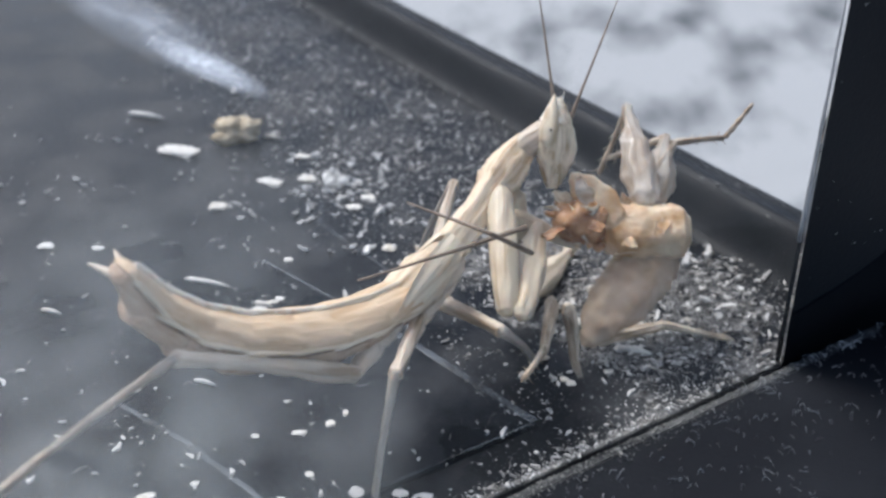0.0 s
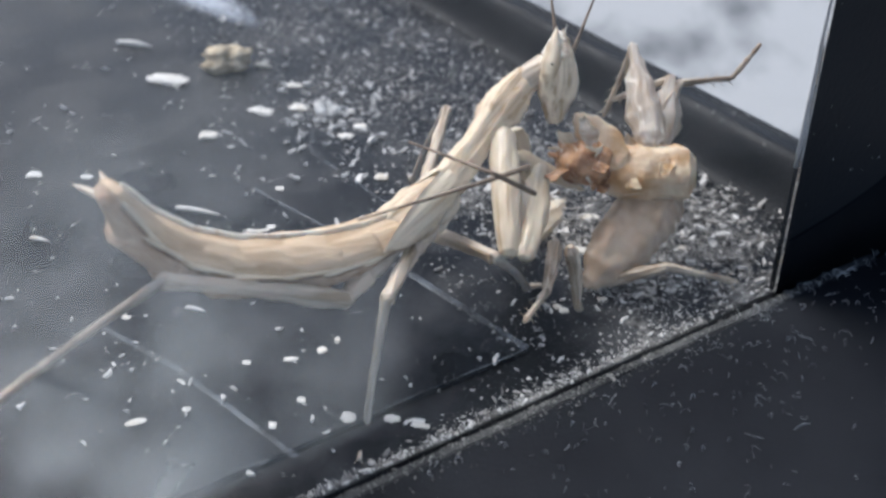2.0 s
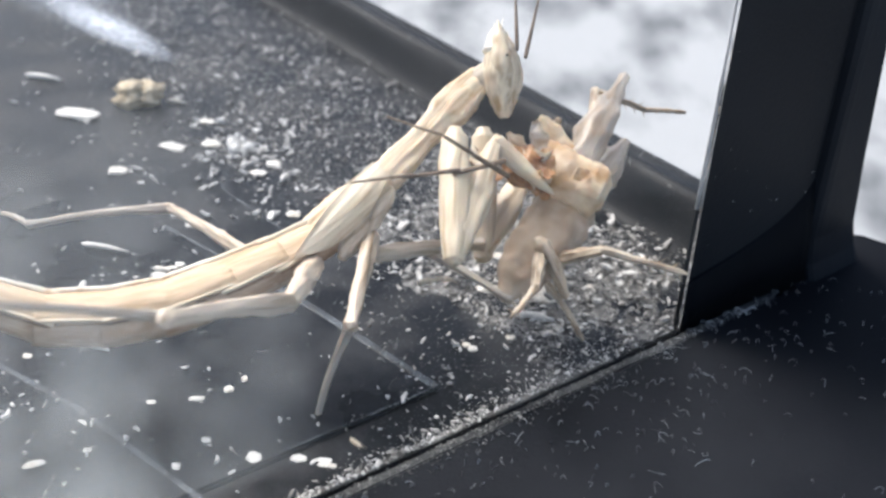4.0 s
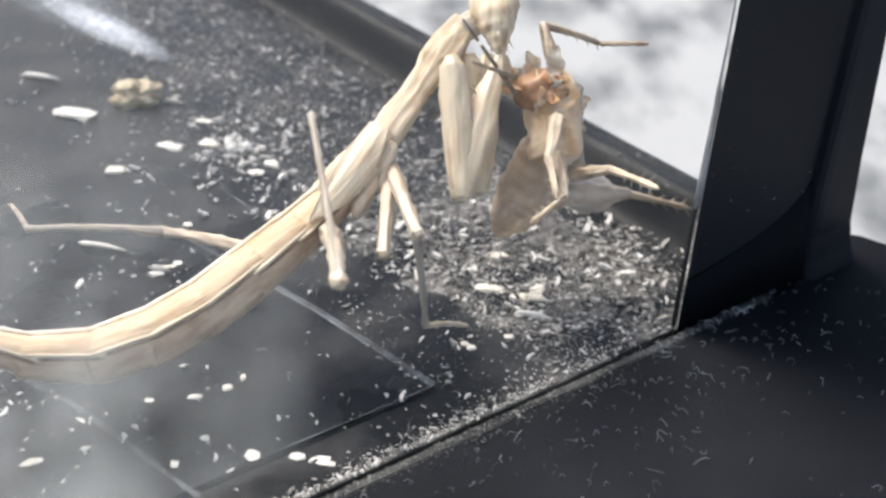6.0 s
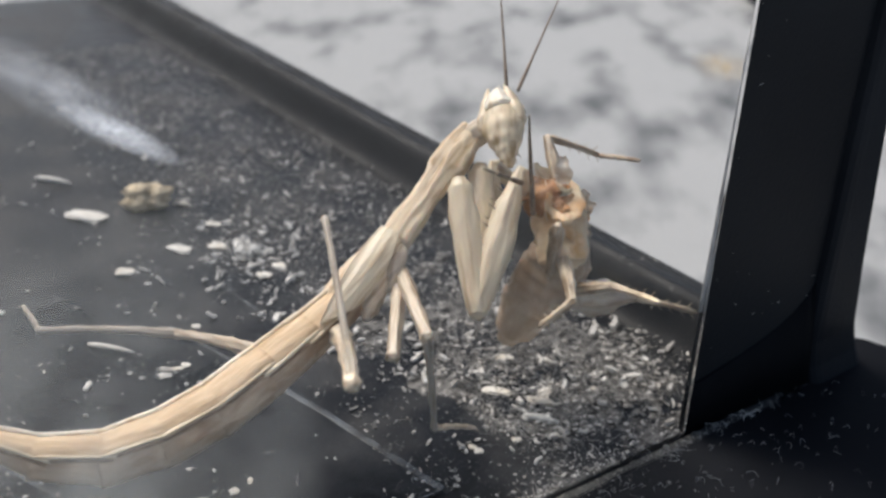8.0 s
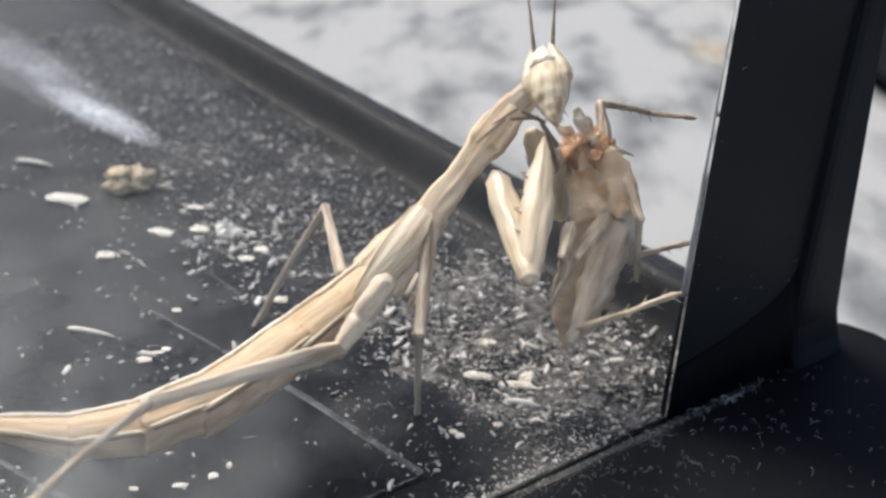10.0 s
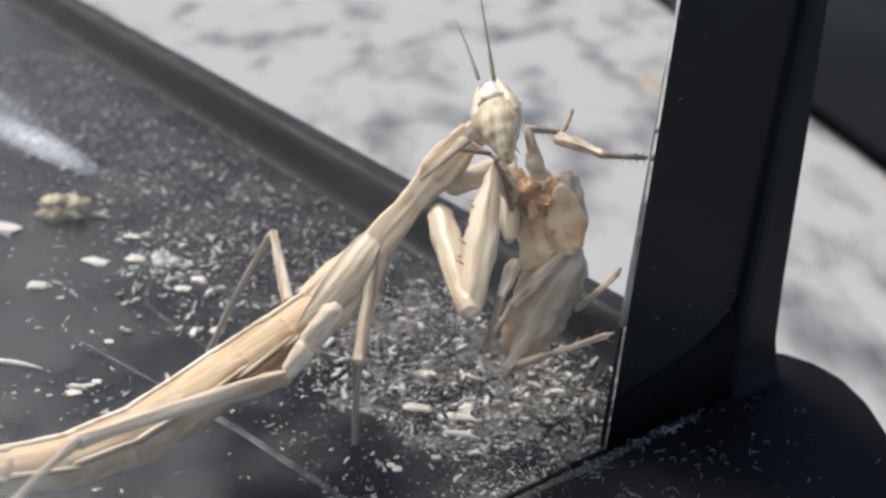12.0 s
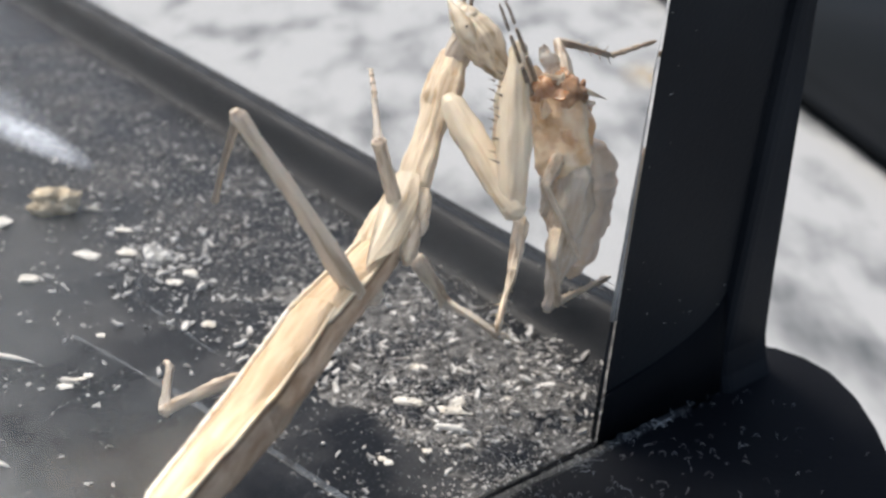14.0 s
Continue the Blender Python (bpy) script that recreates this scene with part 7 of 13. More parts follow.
    walk(MOVING["near_mid_tibia"], [(0, pose(-0.01711, -0.01237, 0.01111, 6.9, 69.8, -151.1)), (0.3, pose(-0.01711, -0.01237, 0.01111, 6.9, 69.8, -151.1)), (0.425, pose(-0.01711, -0.01237, 0.01111, 6.9, 69.8, -151.1)), (0.55, pose(-0.01711, -0.01237, 0.01111, 6.9, 69.8, -151.1)), (2.1, pose(-0.01711, -0.01237, 0.01111, 6.9, 69.8, -151.1)), (2.2, pose(-0.01678, -0.01291, 0.01053, 11.4, 70.8, -159.2)), (2.3, pose(-0.01618, -0.01391, 0.00946, 18.7, 71.6, -175.8)), (2.4, pose(-0.01586, -0.01445, 0.00888, 22.1, 71.4, 175.1)), (3.2, pose(-0.01586, -0.01445, 0.00888, 22.1, 71.4, 175.1)), (3.62, pose(-0.01464, -0.01426, 0.00977, 20.4, 72.3, 163.5)), (4.04, pose(-0.01174, -0.01382, 0.0119, 12.5, 74, 129.8)), (4.46, pose(-0.00828, -0.0133, 0.01444, -0.4, 73.8, 83.9)), (4.88, pose(-0.00538, -0.01286, 0.01657, -7.5, 71.9, 50.9)), (5.3, pose(-0.00416, -0.01268, 0.01747, -8.9, 70.9, 39.7)), (7.6, pose(-0.00416, -0.01268, 0.01747, -8.9, 70.9, 39.7)), (7.717, pose(-0.0041, -0.01265, 0.01745, -8.9, 70.9, 39.7)), (7.833, pose(-0.004, -0.0126, 0.01741, -8.9, 70.9, 39.7)), (7.95, pose(-0.00395, -0.01258, 0.01739, -8.9, 70.9, 39.7)), (8.2, pose(-0.00395, -0.01258, 0.01739, -8.9, 70.9, 39.7)), (8.9, pose(-0.00278, -0.01153, 0.01614, -9, 70.9, 42.8)), (9.6, pose(-0.0006, -0.00958, 0.01381, -9.1, 70.8, 48.7)), (10.3, pose(0.00057, -0.00853, 0.01256, -9.2, 70.8, 51.8)), (10.5, pose(0.00057, -0.00853, 0.01256, -9.2, 70.8, 51.8)), (10.667, pose(0.00068, -0.00846, 0.01261, -9.8, 71.1, 52.4)), (10.833, pose(0.00089, -0.00833, 0.01269, -11, 71.6, 53.5)), (11, pose(0.001, -0.00826, 0.01274, -11.7, 71.9, 54.1)), (12.2, pose(0.001, -0.00826, 0.01274, -11.7, 71.9, 54.1)), (12.3, pose(0.00088, -0.00834, 0.01292, -12.4, 72.1, 54.1)), (12.4, pose(0.00065, -0.00849, 0.01327, -13.6, 72.5, 54.2)), (12.5, pose(0.00053, -0.00857, 0.01346, -14.3, 72.7, 54.3)), (13.1, pose(0.00053, -0.00857, 0.01346, -14.3, 72.7, 54.3)), (13.162, pose(0.00053, -0.00887, 0.01387, -18.8, 65.8, 39.9)), (13.225, pose(0.00052, -0.00953, 0.0148, -16.1, 49.2, 18)), (13.287, pose(0.00052, -0.0102, 0.01572, -6.6, 34.1, -0)), (13.35, pose(0.00051, -0.0105, 0.01613, -1.6, 28.5, -7.5)), (13.5, pose(0.00051, -0.0105, 0.01613, -1.6, 28.5, -7.5)), (13.55, pose(0.00203, -0.00934, 0.01845, -0.4, 26.7, 1.8)), (13.6, pose(0.00535, -0.00678, 0.02356, 0.6, 19.4, 24.6)), (13.65, pose(0.00867, -0.00423, 0.02866, -2.2, 9.6, 45.2)), (13.7, pose(0.01019, -0.00307, 0.03098, -4.4, 5.5, 52.7)), (13.8, pose(0.00682, -0.00548, 0.0327, -4.5, 4.5, 54.1)), (13.9, pose(0.00345, -0.00789, 0.03441, -4.6, 3.5, 55.5)), (14, pose(0.00345, -0.00789, 0.03441, -4.6, 3.5, 55.5))])
    walk(MOVING["near_mid_tarsus"], [(0, pose(-0.02135, -0.01471, -0.00202, 0.1, -25.9, -124.1)), (0.3, pose(-0.02135, -0.01471, -0.00202, 0.1, -25.9, -124.1)), (0.425, pose(-0.02135, -0.01471, -0.00202, 0.1, -25.9, -124.1)), (0.55, pose(-0.02135, -0.01471, -0.00202, 0.1, -25.9, -124.1)), (2.1, pose(-0.02135, -0.01471, -0.00202, 0.1, -25.9, -124.1)), (2.2, pose(-0.02108, -0.01454, -0.00263, 0.5, -27.8, -123.1)), (2.3, pose(-0.02058, -0.01423, -0.00377, 1.3, -31.5, -121.4)), (2.4, pose(-0.02032, -0.01406, -0.00439, 1.7, -33.4, -120.4)), (3.2, pose(-0.02032, -0.01406, -0.00439, 1.7, -33.4, -120.4)), (3.62, pose(-0.01827, -0.01361, -0.00349, -3.4, -30.7, -108.6)), (4.04, pose(-0.01339, -0.01254, -0.00135, -12.5, -19.8, -79.8)), (4.46, pose(-0.00756, -0.01126, 0.0012, -14.5, -2.4, -47.2)), (4.88, pose(-0.00267, -0.01019, 0.00334, -9.2, 10.2, -22)), (5.3, pose(-0.00063, -0.00974, 0.00424, -5.9, 14.1, -12.1)), (7.6, pose(-0.00063, -0.00974, 0.00424, -5.9, 14.1, -12.1)), (7.717, pose(-0.00058, -0.00971, 0.00422, -5.9, 14.1, -12.1)), (7.833, pose(-0.0005, -0.00966, 0.00418, -5.9, 14.1, -12.1)), (7.95, pose(-0.00045, -0.00963, 0.00415, -5.9, 14.1, -12.1)), (8.2, pose(-0.00045, -0.00963, 0.00415, -5.9, 14.1, -12.1)), (8.9, pose(0.00054, -0.00841, 0.0029, -4.9, 13.8, -9.9)), (9.6, pose(0.00238, -0.00613, 0.00058, -3, 13, -5.8)), (10.3, pose(0.00337, -0.0049, -0.00067, -2.1, 12.6, -3.6)), (10.5, pose(0.00337, -0.0049, -0.00067, -2.1, 12.6, -3.6)), (10.667, pose(0.00342, -0.00486, -0.00064, -1.9, 11.6, -5.1)), (10.833, pose(0.0035, -0.00478, -0.0006, -1.6, 9.9, -7.8)), (11, pose(0.00355, -0.00474, -0.00057, -1.3, 8.9, -9.3)), (12.2, pose(0.00355, -0.00474, -0.00057, -1.3, 8.9, -9.3)), (12.3, pose(0.0034, -0.00486, -0.0004, -1.2, 8.3, -10.3)), (12.4, pose(0.00311, -0.00507, -0.00008, -0.9, 7.1, -12.3)), (12.5, pose(0.00296, -0.00519, 0.00009, -0.7, 6.5, -13.3)), (13.1, pose(0.00296, -0.00519, 0.00009, -0.7, 6.5, -13.3)), (13.225, pose(0.00783, -0.00865, 0.00478, -5.9, 23.6, 3.1)), (13.35, pose(0.01271, -0.0121, 0.00946, -4.4, 38.4, 24.2)), (13.5, pose(0.01271, -0.0121, 0.00946, -4.4, 38.4, 24.2)), (13.6, pose(0.01567, -0.00205, 0.01955, -1.2, 13.3, 38.8)), (13.7, pose(0.01863, 0.00801, 0.02964, -4.5, -12.5, 50.6)), (13.8, pose(0.015, 0.00581, 0.0316, -4.4, -19.6, 55.7)), (13.9, pose(0.01138, 0.00361, 0.03355, -5.1, -26.7, 61)), (14, pose(0.01138, 0.00361, 0.03355, -5.1, -26.7, 61))])
    walk(MOVING["near_hind_coxa"], [(0, pose(-0.01252, -0.00566, 0.01234, 2.4, 18.3, -155.1)), (0.3, pose(-0.01252, -0.00566, 0.01234, 2.4, 18.3, -155.1)), (0.425, pose(-0.0125, -0.00583, 0.01211, 2.3, 15.4, -155.3)), (0.55, pose(-0.01248, -0.006, 0.01187, 2.2, 12.5, -155.6)), (2.1, pose(-0.01248, -0.006, 0.01187, 2.2, 12.5, -155.6)), (2.2, pose(-0.01247, -0.00625, 0.01205, 2.9, 9.9, -153)), (2.3, pose(-0.01244, -0.00671, 0.01239, 3.8, 5, -148.4)), (2.4, pose(-0.01242, -0.00696, 0.01257, 4.1, 2.3, -145.9)), (3.2, pose(-0.01242, -0.00696, 0.01257, 4.1, 2.3, -145.9)), (3.9, pose(-0.01113, -0.00565, 0.01289, 4.6, -3.3, -138)), (4.6, pose(-0.00873, -0.0032, 0.01348, 3.3, -13.9, -122.9)), (5.3, pose(-0.00744, -0.00189, 0.0138, 1.4, -19.3, -114.4)), (7.6, pose(-0.00744, -0.00189, 0.0138, 1.4, -19.3, -114.4)), (7.717, pose(-0.00739, -0.00186, 0.01379, 1.4, -19.3, -114.4)), (7.833, pose(-0.0073, -0.00181, 0.01375, 1.4, -19.3, -114.4)), (7.95, pose(-0.00725, -0.00179, 0.01374, 1.4, -19.3, -114.4)), (8.2, pose(-0.00725, -0.00179, 0.01374, 1.4, -19.3, -114.4)), (8.62, pose(-0.00692, -0.00266, 0.01449, 4.5, -13.7, -120.5)), (9.04, pose(-0.00614, -0.00475, 0.01629, 9.6, 1.7, -134.4)), (9.46, pose(-0.00521, -0.00724, 0.01844, 10.7, 21.7, -150.8)), (9.88, pose(-0.00443, -0.00933, 0.02024, 6.6, 37.5, -166.2)), (10.3, pose(-0.0041, -0.0102, 0.02099, 3.2, 43.3, -173.7)), (10.5, pose(-0.0041, -0.0102, 0.02099, 3.2, 43.3, -173.7)), (10.667, pose(-0.00329, -0.00943, 0.02039, 3.1, 43, -174.1)), (10.833, pose(-0.00178, -0.00798, 0.01926, 2.9, 42.5, -174.8)), (11, pose(-0.00097, -0.0072, 0.01865, 2.8, 42.1, -175.2)), (12.2, pose(-0.00097, -0.0072, 0.01865, 2.8, 42.1, -175.2)), (12.3, pose(-0.00065, -0.00684, 0.01841, 2.7, 42, -175.5)), (12.4, pose(-0.00006, -0.00618, 0.01797, 2.6, 41.7, -176)), (12.5, pose(0.00026, -0.00581, 0.01773, 2.5, 41.5, -176.3)), (13.1, pose(0.00026, -0.00581, 0.01773, 2.5, 41.5, -176.3)), (13.225, pose(0.00028, -0.00628, 0.01776, 3.6, 32.3, -167.8)), (13.35, pose(0.00029, -0.00675, 0.01778, 2.7, 22.7, -161)), (13.5, pose(0.00029, -0.00675, 0.01778, 2.7, 22.7, -161)), (13.6, pose(0.00202, -0.00621, 0.01884, 5, 6, -150.1)), (13.7, pose(0.00374, -0.00568, 0.0199, 4.2, -10.9, -139.7)), (13.8, pose(0.00317, -0.00761, 0.01981, 4.5, -19.4, -139.8)), (13.9, pose(0.00259, -0.00954, 0.01972, 4.8, -27.9, -140)), (14, pose(0.00259, -0.00954, 0.01972, 4.8, -27.9, -140))])
    walk(MOVING["near_hind_femur"], [(0, pose(-0.01959, -0.00924, 0.01014, 3.7, -31.1, -170.8)), (0.3, pose(-0.01959, -0.00924, 0.01014, 3.7, -31.1, -170.8)), (0.425, pose(-0.01959, -0.00924, 0.01014, 3.7, -31.1, -170.8)), (0.55, pose(-0.01959, -0.00924, 0.01014, 3.7, -31.1, -170.8)), (2.1, pose(-0.01959, -0.00924, 0.01014, 3.7, -31.1, -170.8)), (2.2, pose(-0.01945, -0.00981, 0.01069, 4.3, -30.3, -168.8)), (2.3, pose(-0.01919, -0.01088, 0.0117, 5.4, -28.9, -165.2)), (2.4, pose(-0.01905, -0.01145, 0.01224, 6, -28.2, -163.2)), (3.2, pose(-0.01905, -0.01145, 0.01224, 6, -28.2, -163.2)), (3.9, pose(-0.01685, -0.01076, 0.01333, 4.7, -28.4, -152)), (4.6, pose(-0.01276, -0.00947, 0.01535, 2.4, -26.2, -130.3)), (5.3, pose(-0.01056, -0.00877, 0.01644, 1.9, -23.9, -119.7)), (7.6, pose(-0.01056, -0.00877, 0.01644, 1.9, -23.9, -119.7)), (7.717, pose(-0.01051, -0.00875, 0.01642, 1.9, -23.9, -119.7)), (7.833, pose(-0.01041, -0.0087, 0.01639, 1.9, -23.9, -119.7)), (7.95, pose(-0.01036, -0.00868, 0.01638, 1.9, -23.9, -119.7)), (8.2, pose(-0.01036, -0.00868, 0.01638, 1.9, -23.9, -119.7)), (8.9, pose(-0.01024, -0.00924, 0.01616, 3.6, -21.4, -134)), (9.6, pose(-0.01001, -0.01029, 0.01574, 4.1, -12.6, -162.3)), (10.3, pose(-0.0099, -0.01086, 0.01552, 2.4, -7.1, -175.1)), (10.5, pose(-0.0099, -0.01086, 0.01552, 2.4, -7.1, -175.1)), (10.667, pose(-0.00911, -0.01004, 0.01494, 2.3, -5.4, -176.8)), (10.833, pose(-0.00765, -0.00853, 0.01386, 2.1, -2.2, -179.8)), (11, pose(-0.00687, -0.00771, 0.01328, 1.9, -0.5, 178.5)), (12.2, pose(-0.00687, -0.00771, 0.01328, 1.9, -0.5, 178.5)), (12.3, pose(-0.00657, -0.00732, 0.01306, 1.7, 0.6, 177.4)), (12.4, pose(-0.00601, -0.00659, 0.01265, 1.4, 2.7, 175.3)), (12.5, pose(-0.00571, -0.0062, 0.01243, 1.2, 3.8, 174.1)), (13.1, pose(-0.00571, -0.0062, 0.01243, 1.2, 3.8, 174.1)), (13.225, pose(-0.00612, -0.00755, 0.01347, 2.3, -8.6, -172.1)), (13.35, pose(-0.00653, -0.0089, 0.01451, 0.2, -20.4, -157.5)), (13.5, pose(-0.00653, -0.0089, 0.01451, 0.2, -20.4, -157.5)), (13.6, pose(-0.00439, -0.00983, 0.01796, -1.2, -44.8, -163.2)), (13.7, pose(-0.00225, -0.01076, 0.02141, 6.8, -68.5, -177.9)), (13.8, pose(-0.00254, -0.01242, 0.02243, 5.9, -64, 169.1)), (13.9, pose(-0.00282, -0.01409, 0.02344, 1.2, -58.8, 160)), (14, pose(-0.00282, -0.01409, 0.02344, 1.2, -58.8, 160))])
    walk(MOVING["near_hind_tibia"], [(0, pose(-0.03607, -0.01191, 0.02022, 1.4, -8.5, -142.8)), (0.3, pose(-0.03607, -0.01191, 0.02022, 1.4, -8.5, -142.8)), (0.425, pose(-0.03607, -0.01191, 0.02022, 1.4, -8.5, -142.8)), (0.55, pose(-0.03607, -0.01191, 0.02022, 1.4, -8.5, -142.8)), (2.1, pose(-0.03607, -0.01191, 0.02022, 1.4, -8.5, -142.8)), (2.2, pose(-0.03593, -0.01308, 0.02054, 2.1, -12.6, -141.8)), (2.3, pose(-0.03566, -0.01524, 0.02113, 3.1, -20.1, -140.2)), (2.4, pose(-0.03551, -0.01641, 0.02145, 3.6, -24.1, -139.4)), (3.2, pose(-0.03551, -0.01641, 0.02145, 3.6, -24.1, -139.4)), (3.62, pose(-0.03383, -0.01722, 0.02175, 4.7, -23.2, -152.4)), (4.04, pose(-0.02983, -0.01917, 0.02246, 6.4, -19.4, 168.6)), (4.46, pose(-0.02506, -0.0215, 0.02331, 3.9, -14.3, 115.4)), (4.88, pose(-0.02106, -0.02344, 0.02402, 0, -12.9, 78)), (5.3, pose(-0.01939, -0.02426, 0.02432, -1.4, -13, 65.7)), (7.6, pose(-0.01939, -0.02426, 0.02432, -1.4, -13, 65.7)), (7.717, pose(-0.01932, -0.02424, 0.02431, -1.4, -13, 65.7)), (7.833, pose(-0.01921, -0.0242, 0.0243, -1.4, -13, 65.7)), (7.95, pose(-0.01914, -0.02417, 0.02429, -1.4, -13, 65.7)), (8.2, pose(-0.01914, -0.02417, 0.02429, -1.4, -13, 65.7)), (8.62, pose(-0.02019, -0.02297, 0.02364, -0.9, -12.6, 78.6)), (9.04, pose(-0.02267, -0.02008, 0.02208, 1, -12.1, 119.1)), (9.46, pose(-0.02564, -0.01664, 0.02021, 3.3, -13.7, 178)), (9.88, pose(-0.02812, -0.01376, 0.01865, 3.4, -15.7, -141.1)), (10.3, pose(-0.02916, -0.01255, 0.018, 3.2, -16.2, -128)), (10.5, pose(-0.02916, -0.01255, 0.018, 3.2, -16.2, -128)), (10.667, pose(-0.02843, -0.01117, 0.01682, 3.4, -16.9, -127.9)), (10.833, pose(-0.02708, -0.0086, 0.01463, 3.8, -18, -127.7)), (11, pose(-0.02635, -0.00722, 0.01346, 4, -18.6, -127.6)), (12.2, pose(-0.02635, -0.00722, 0.01346, 4, -18.6, -127.6)), (12.3, pose(-0.02602, -0.00644, 0.01286, 4.2, -19.1, -127.7)), (12.4, pose(-0.0254, -0.005, 0.01175, 4.5, -19.9, -127.8)), (12.5, pose(-0.02507, -0.00422, 0.01115, 4.7, -20.3, -127.9)), (13.1, pose(-0.02507, -0.00422, 0.01115, 4.7, -20.3, -127.9)), (13.162, pose(-0.02481, -0.00604, 0.01273, 11.3, -14.1, -145.7)), (13.225, pose(-0.02425, -0.01006, 0.01622, 17.4, 8.7, 170.5)), (13.287, pose(-0.02368, -0.01407, 0.01971, 4.7, 29.1, 122.8)), (13.35, pose(-0.02342, -0.0159, 0.0213, -4.7, 32.8, 102.2)), (13.5, pose(-0.02342, -0.0159, 0.0213, -4.7, 32.8, 102.2)), (13.6, pose(-0.01642, -0.01345, 0.03042, -4.5, 37.2, 92.4)), (13.7, pose(-0.00941, -0.01101, 0.03954, -5.6, 40.6, 81.4)), (13.8, pose(-0.01086, -0.01082, 0.03984, -5.6, 41.8, 75.6)), (13.9, pose(-0.01231, -0.01064, 0.04013, -6, 42.5, 69.5)), (14, pose(-0.01231, -0.01064, 0.04013, -6, 42.5, 69.5))])
    walk(MOVING["far_mid_femur"], [(0, pose(-0.00514, 0.00025, 0.00777, -2.9, -10.3, -84.7)), (0.3, pose(-0.00514, 0.00025, 0.00777, -2.9, -10.3, -84.7)), (0.425, pose(-0.00512, 0.00006, 0.00751, -2.8, -12.2, -85.2)), (0.55, pose(-0.00511, -0.00013, 0.00725, -2.7, -14.1, -85.7)), (2.1, pose(-0.00511, -0.00013, 0.00725, -2.7, -14.1, -85.7)), (2.16, pose(-0.00506, -0.00065, 0.00726, -3.7, -13.6, -75.6)), (2.22, pose(-0.00495, -0.00189, 0.00726, -5.9, -11.3, -48.7)), (2.28, pose(-0.00483, -0.00338, 0.00727, -6.8, -7.4, -14.7)), (2.34, pose(-0.00472, -0.00462, 0.00728, -5.8, -4.4, 11.6)), (2.4, pose(-0.00467, -0.00514, 0.00728, -5.1, -3.4, 21.5)), (3.2, pose(-0.00467, -0.00514, 0.00728, -5.1, -3.4, 21.5)), (3.62, pose(-0.00417, -0.00479, 0.00836, -2.9, -3.5, 9.1)), (4.04, pose(-0.00297, -0.00396, 0.01092, 3.1, -0.9, -27.5)), (4.46, pose(-0.00154, -0.00297, 0.01397, 6.6, 7.2, -77.8)), (4.88, pose(-0.00035, -0.00214, 0.01653, 4.3, 13.2, -114.6)), (5.3, pose(0.00016, -0.00179, 0.01761, 2.7, 14.8, -127.2)), (7.6, pose(0.00016, -0.00179, 0.01761, 2.7, 14.8, -127.2)), (7.717, pose(0.00021, -0.00176, 0.01758, 2.7, 14.8, -127.2)), (7.833, pose(0.0003, -0.00171, 0.01754, 2.7, 14.8, -127.2)), (7.95, pose(0.00036, -0.00168, 0.01752, 2.7, 14.8, -127.2)), (8.2, pose(0.00036, -0.00168, 0.01752, 2.7, 14.8, -127.2)), (8.62, pose(0.00131, -0.00147, 0.01771, 6.8, 16.2, -138.4)), (9.04, pose(0.00359, -0.00096, 0.01817, 17.1, 25.1, -173.9)), (9.46, pose(0.0063, -0.00035, 0.01873, 17.5, 43.7, 129.2)), (9.88, pose(0.00858, 0.00016, 0.01919, 2, 51.6, 78.6)), (10.3, pose(0.00953, 0.00037, 0.01938, -4.8, 51.9, 60.9)), (10.5, pose(0.00953, 0.00037, 0.01938, -4.8, 51.9, 60.9)), (10.667, pose(0.00988, 0.00051, 0.01931, -5, 51.8, 61.1)), (10.833, pose(0.01051, 0.00076, 0.01917, -5.6, 51.8, 61.5)), (11, pose(0.01085, 0.00089, 0.0191, -5.9, 51.8, 61.7)), (12.2, pose(0.01085, 0.00089, 0.0191, -5.9, 51.8, 61.7)), (12.3, pose(0.01088, 0.00084, 0.01919, -6.2, 51.8, 61.6)), (12.4, pose(0.01094, 0.00073, 0.01937, -6.7, 51.8, 61.5)), (12.5, pose(0.01097, 0.00068, 0.01946, -7, 51.9, 61.4)), (13.1, pose(0.01097, 0.00068, 0.01946, -7, 51.9, 61.4)), (13.225, pose(0.01113, -0.0007, 0.01966, -6.5, 53.6, 50.8)), (13.35, pose(0.01129, -0.00208, 0.01987, -6.5, 54.3, 39.6)), (13.5, pose(0.01129, -0.00208, 0.01987, -6.5, 54.3, 39.6)), (13.6, pose(0.01135, -0.00272, 0.02001, -6.6, 54.9, 34.7)), (13.7, pose(0.01141, -0.00336, 0.02014, -6.8, 55.5, 29.7)), (13.8, pose(0.01063, -0.00502, 0.02019, -6.2, 51.7, 26.3)), (13.9, pose(0.00985, -0.00669, 0.02024, -5.3, 47.9, 23)), (14, pose(0.00985, -0.00669, 0.02024, -5.3, 47.9, 23))])
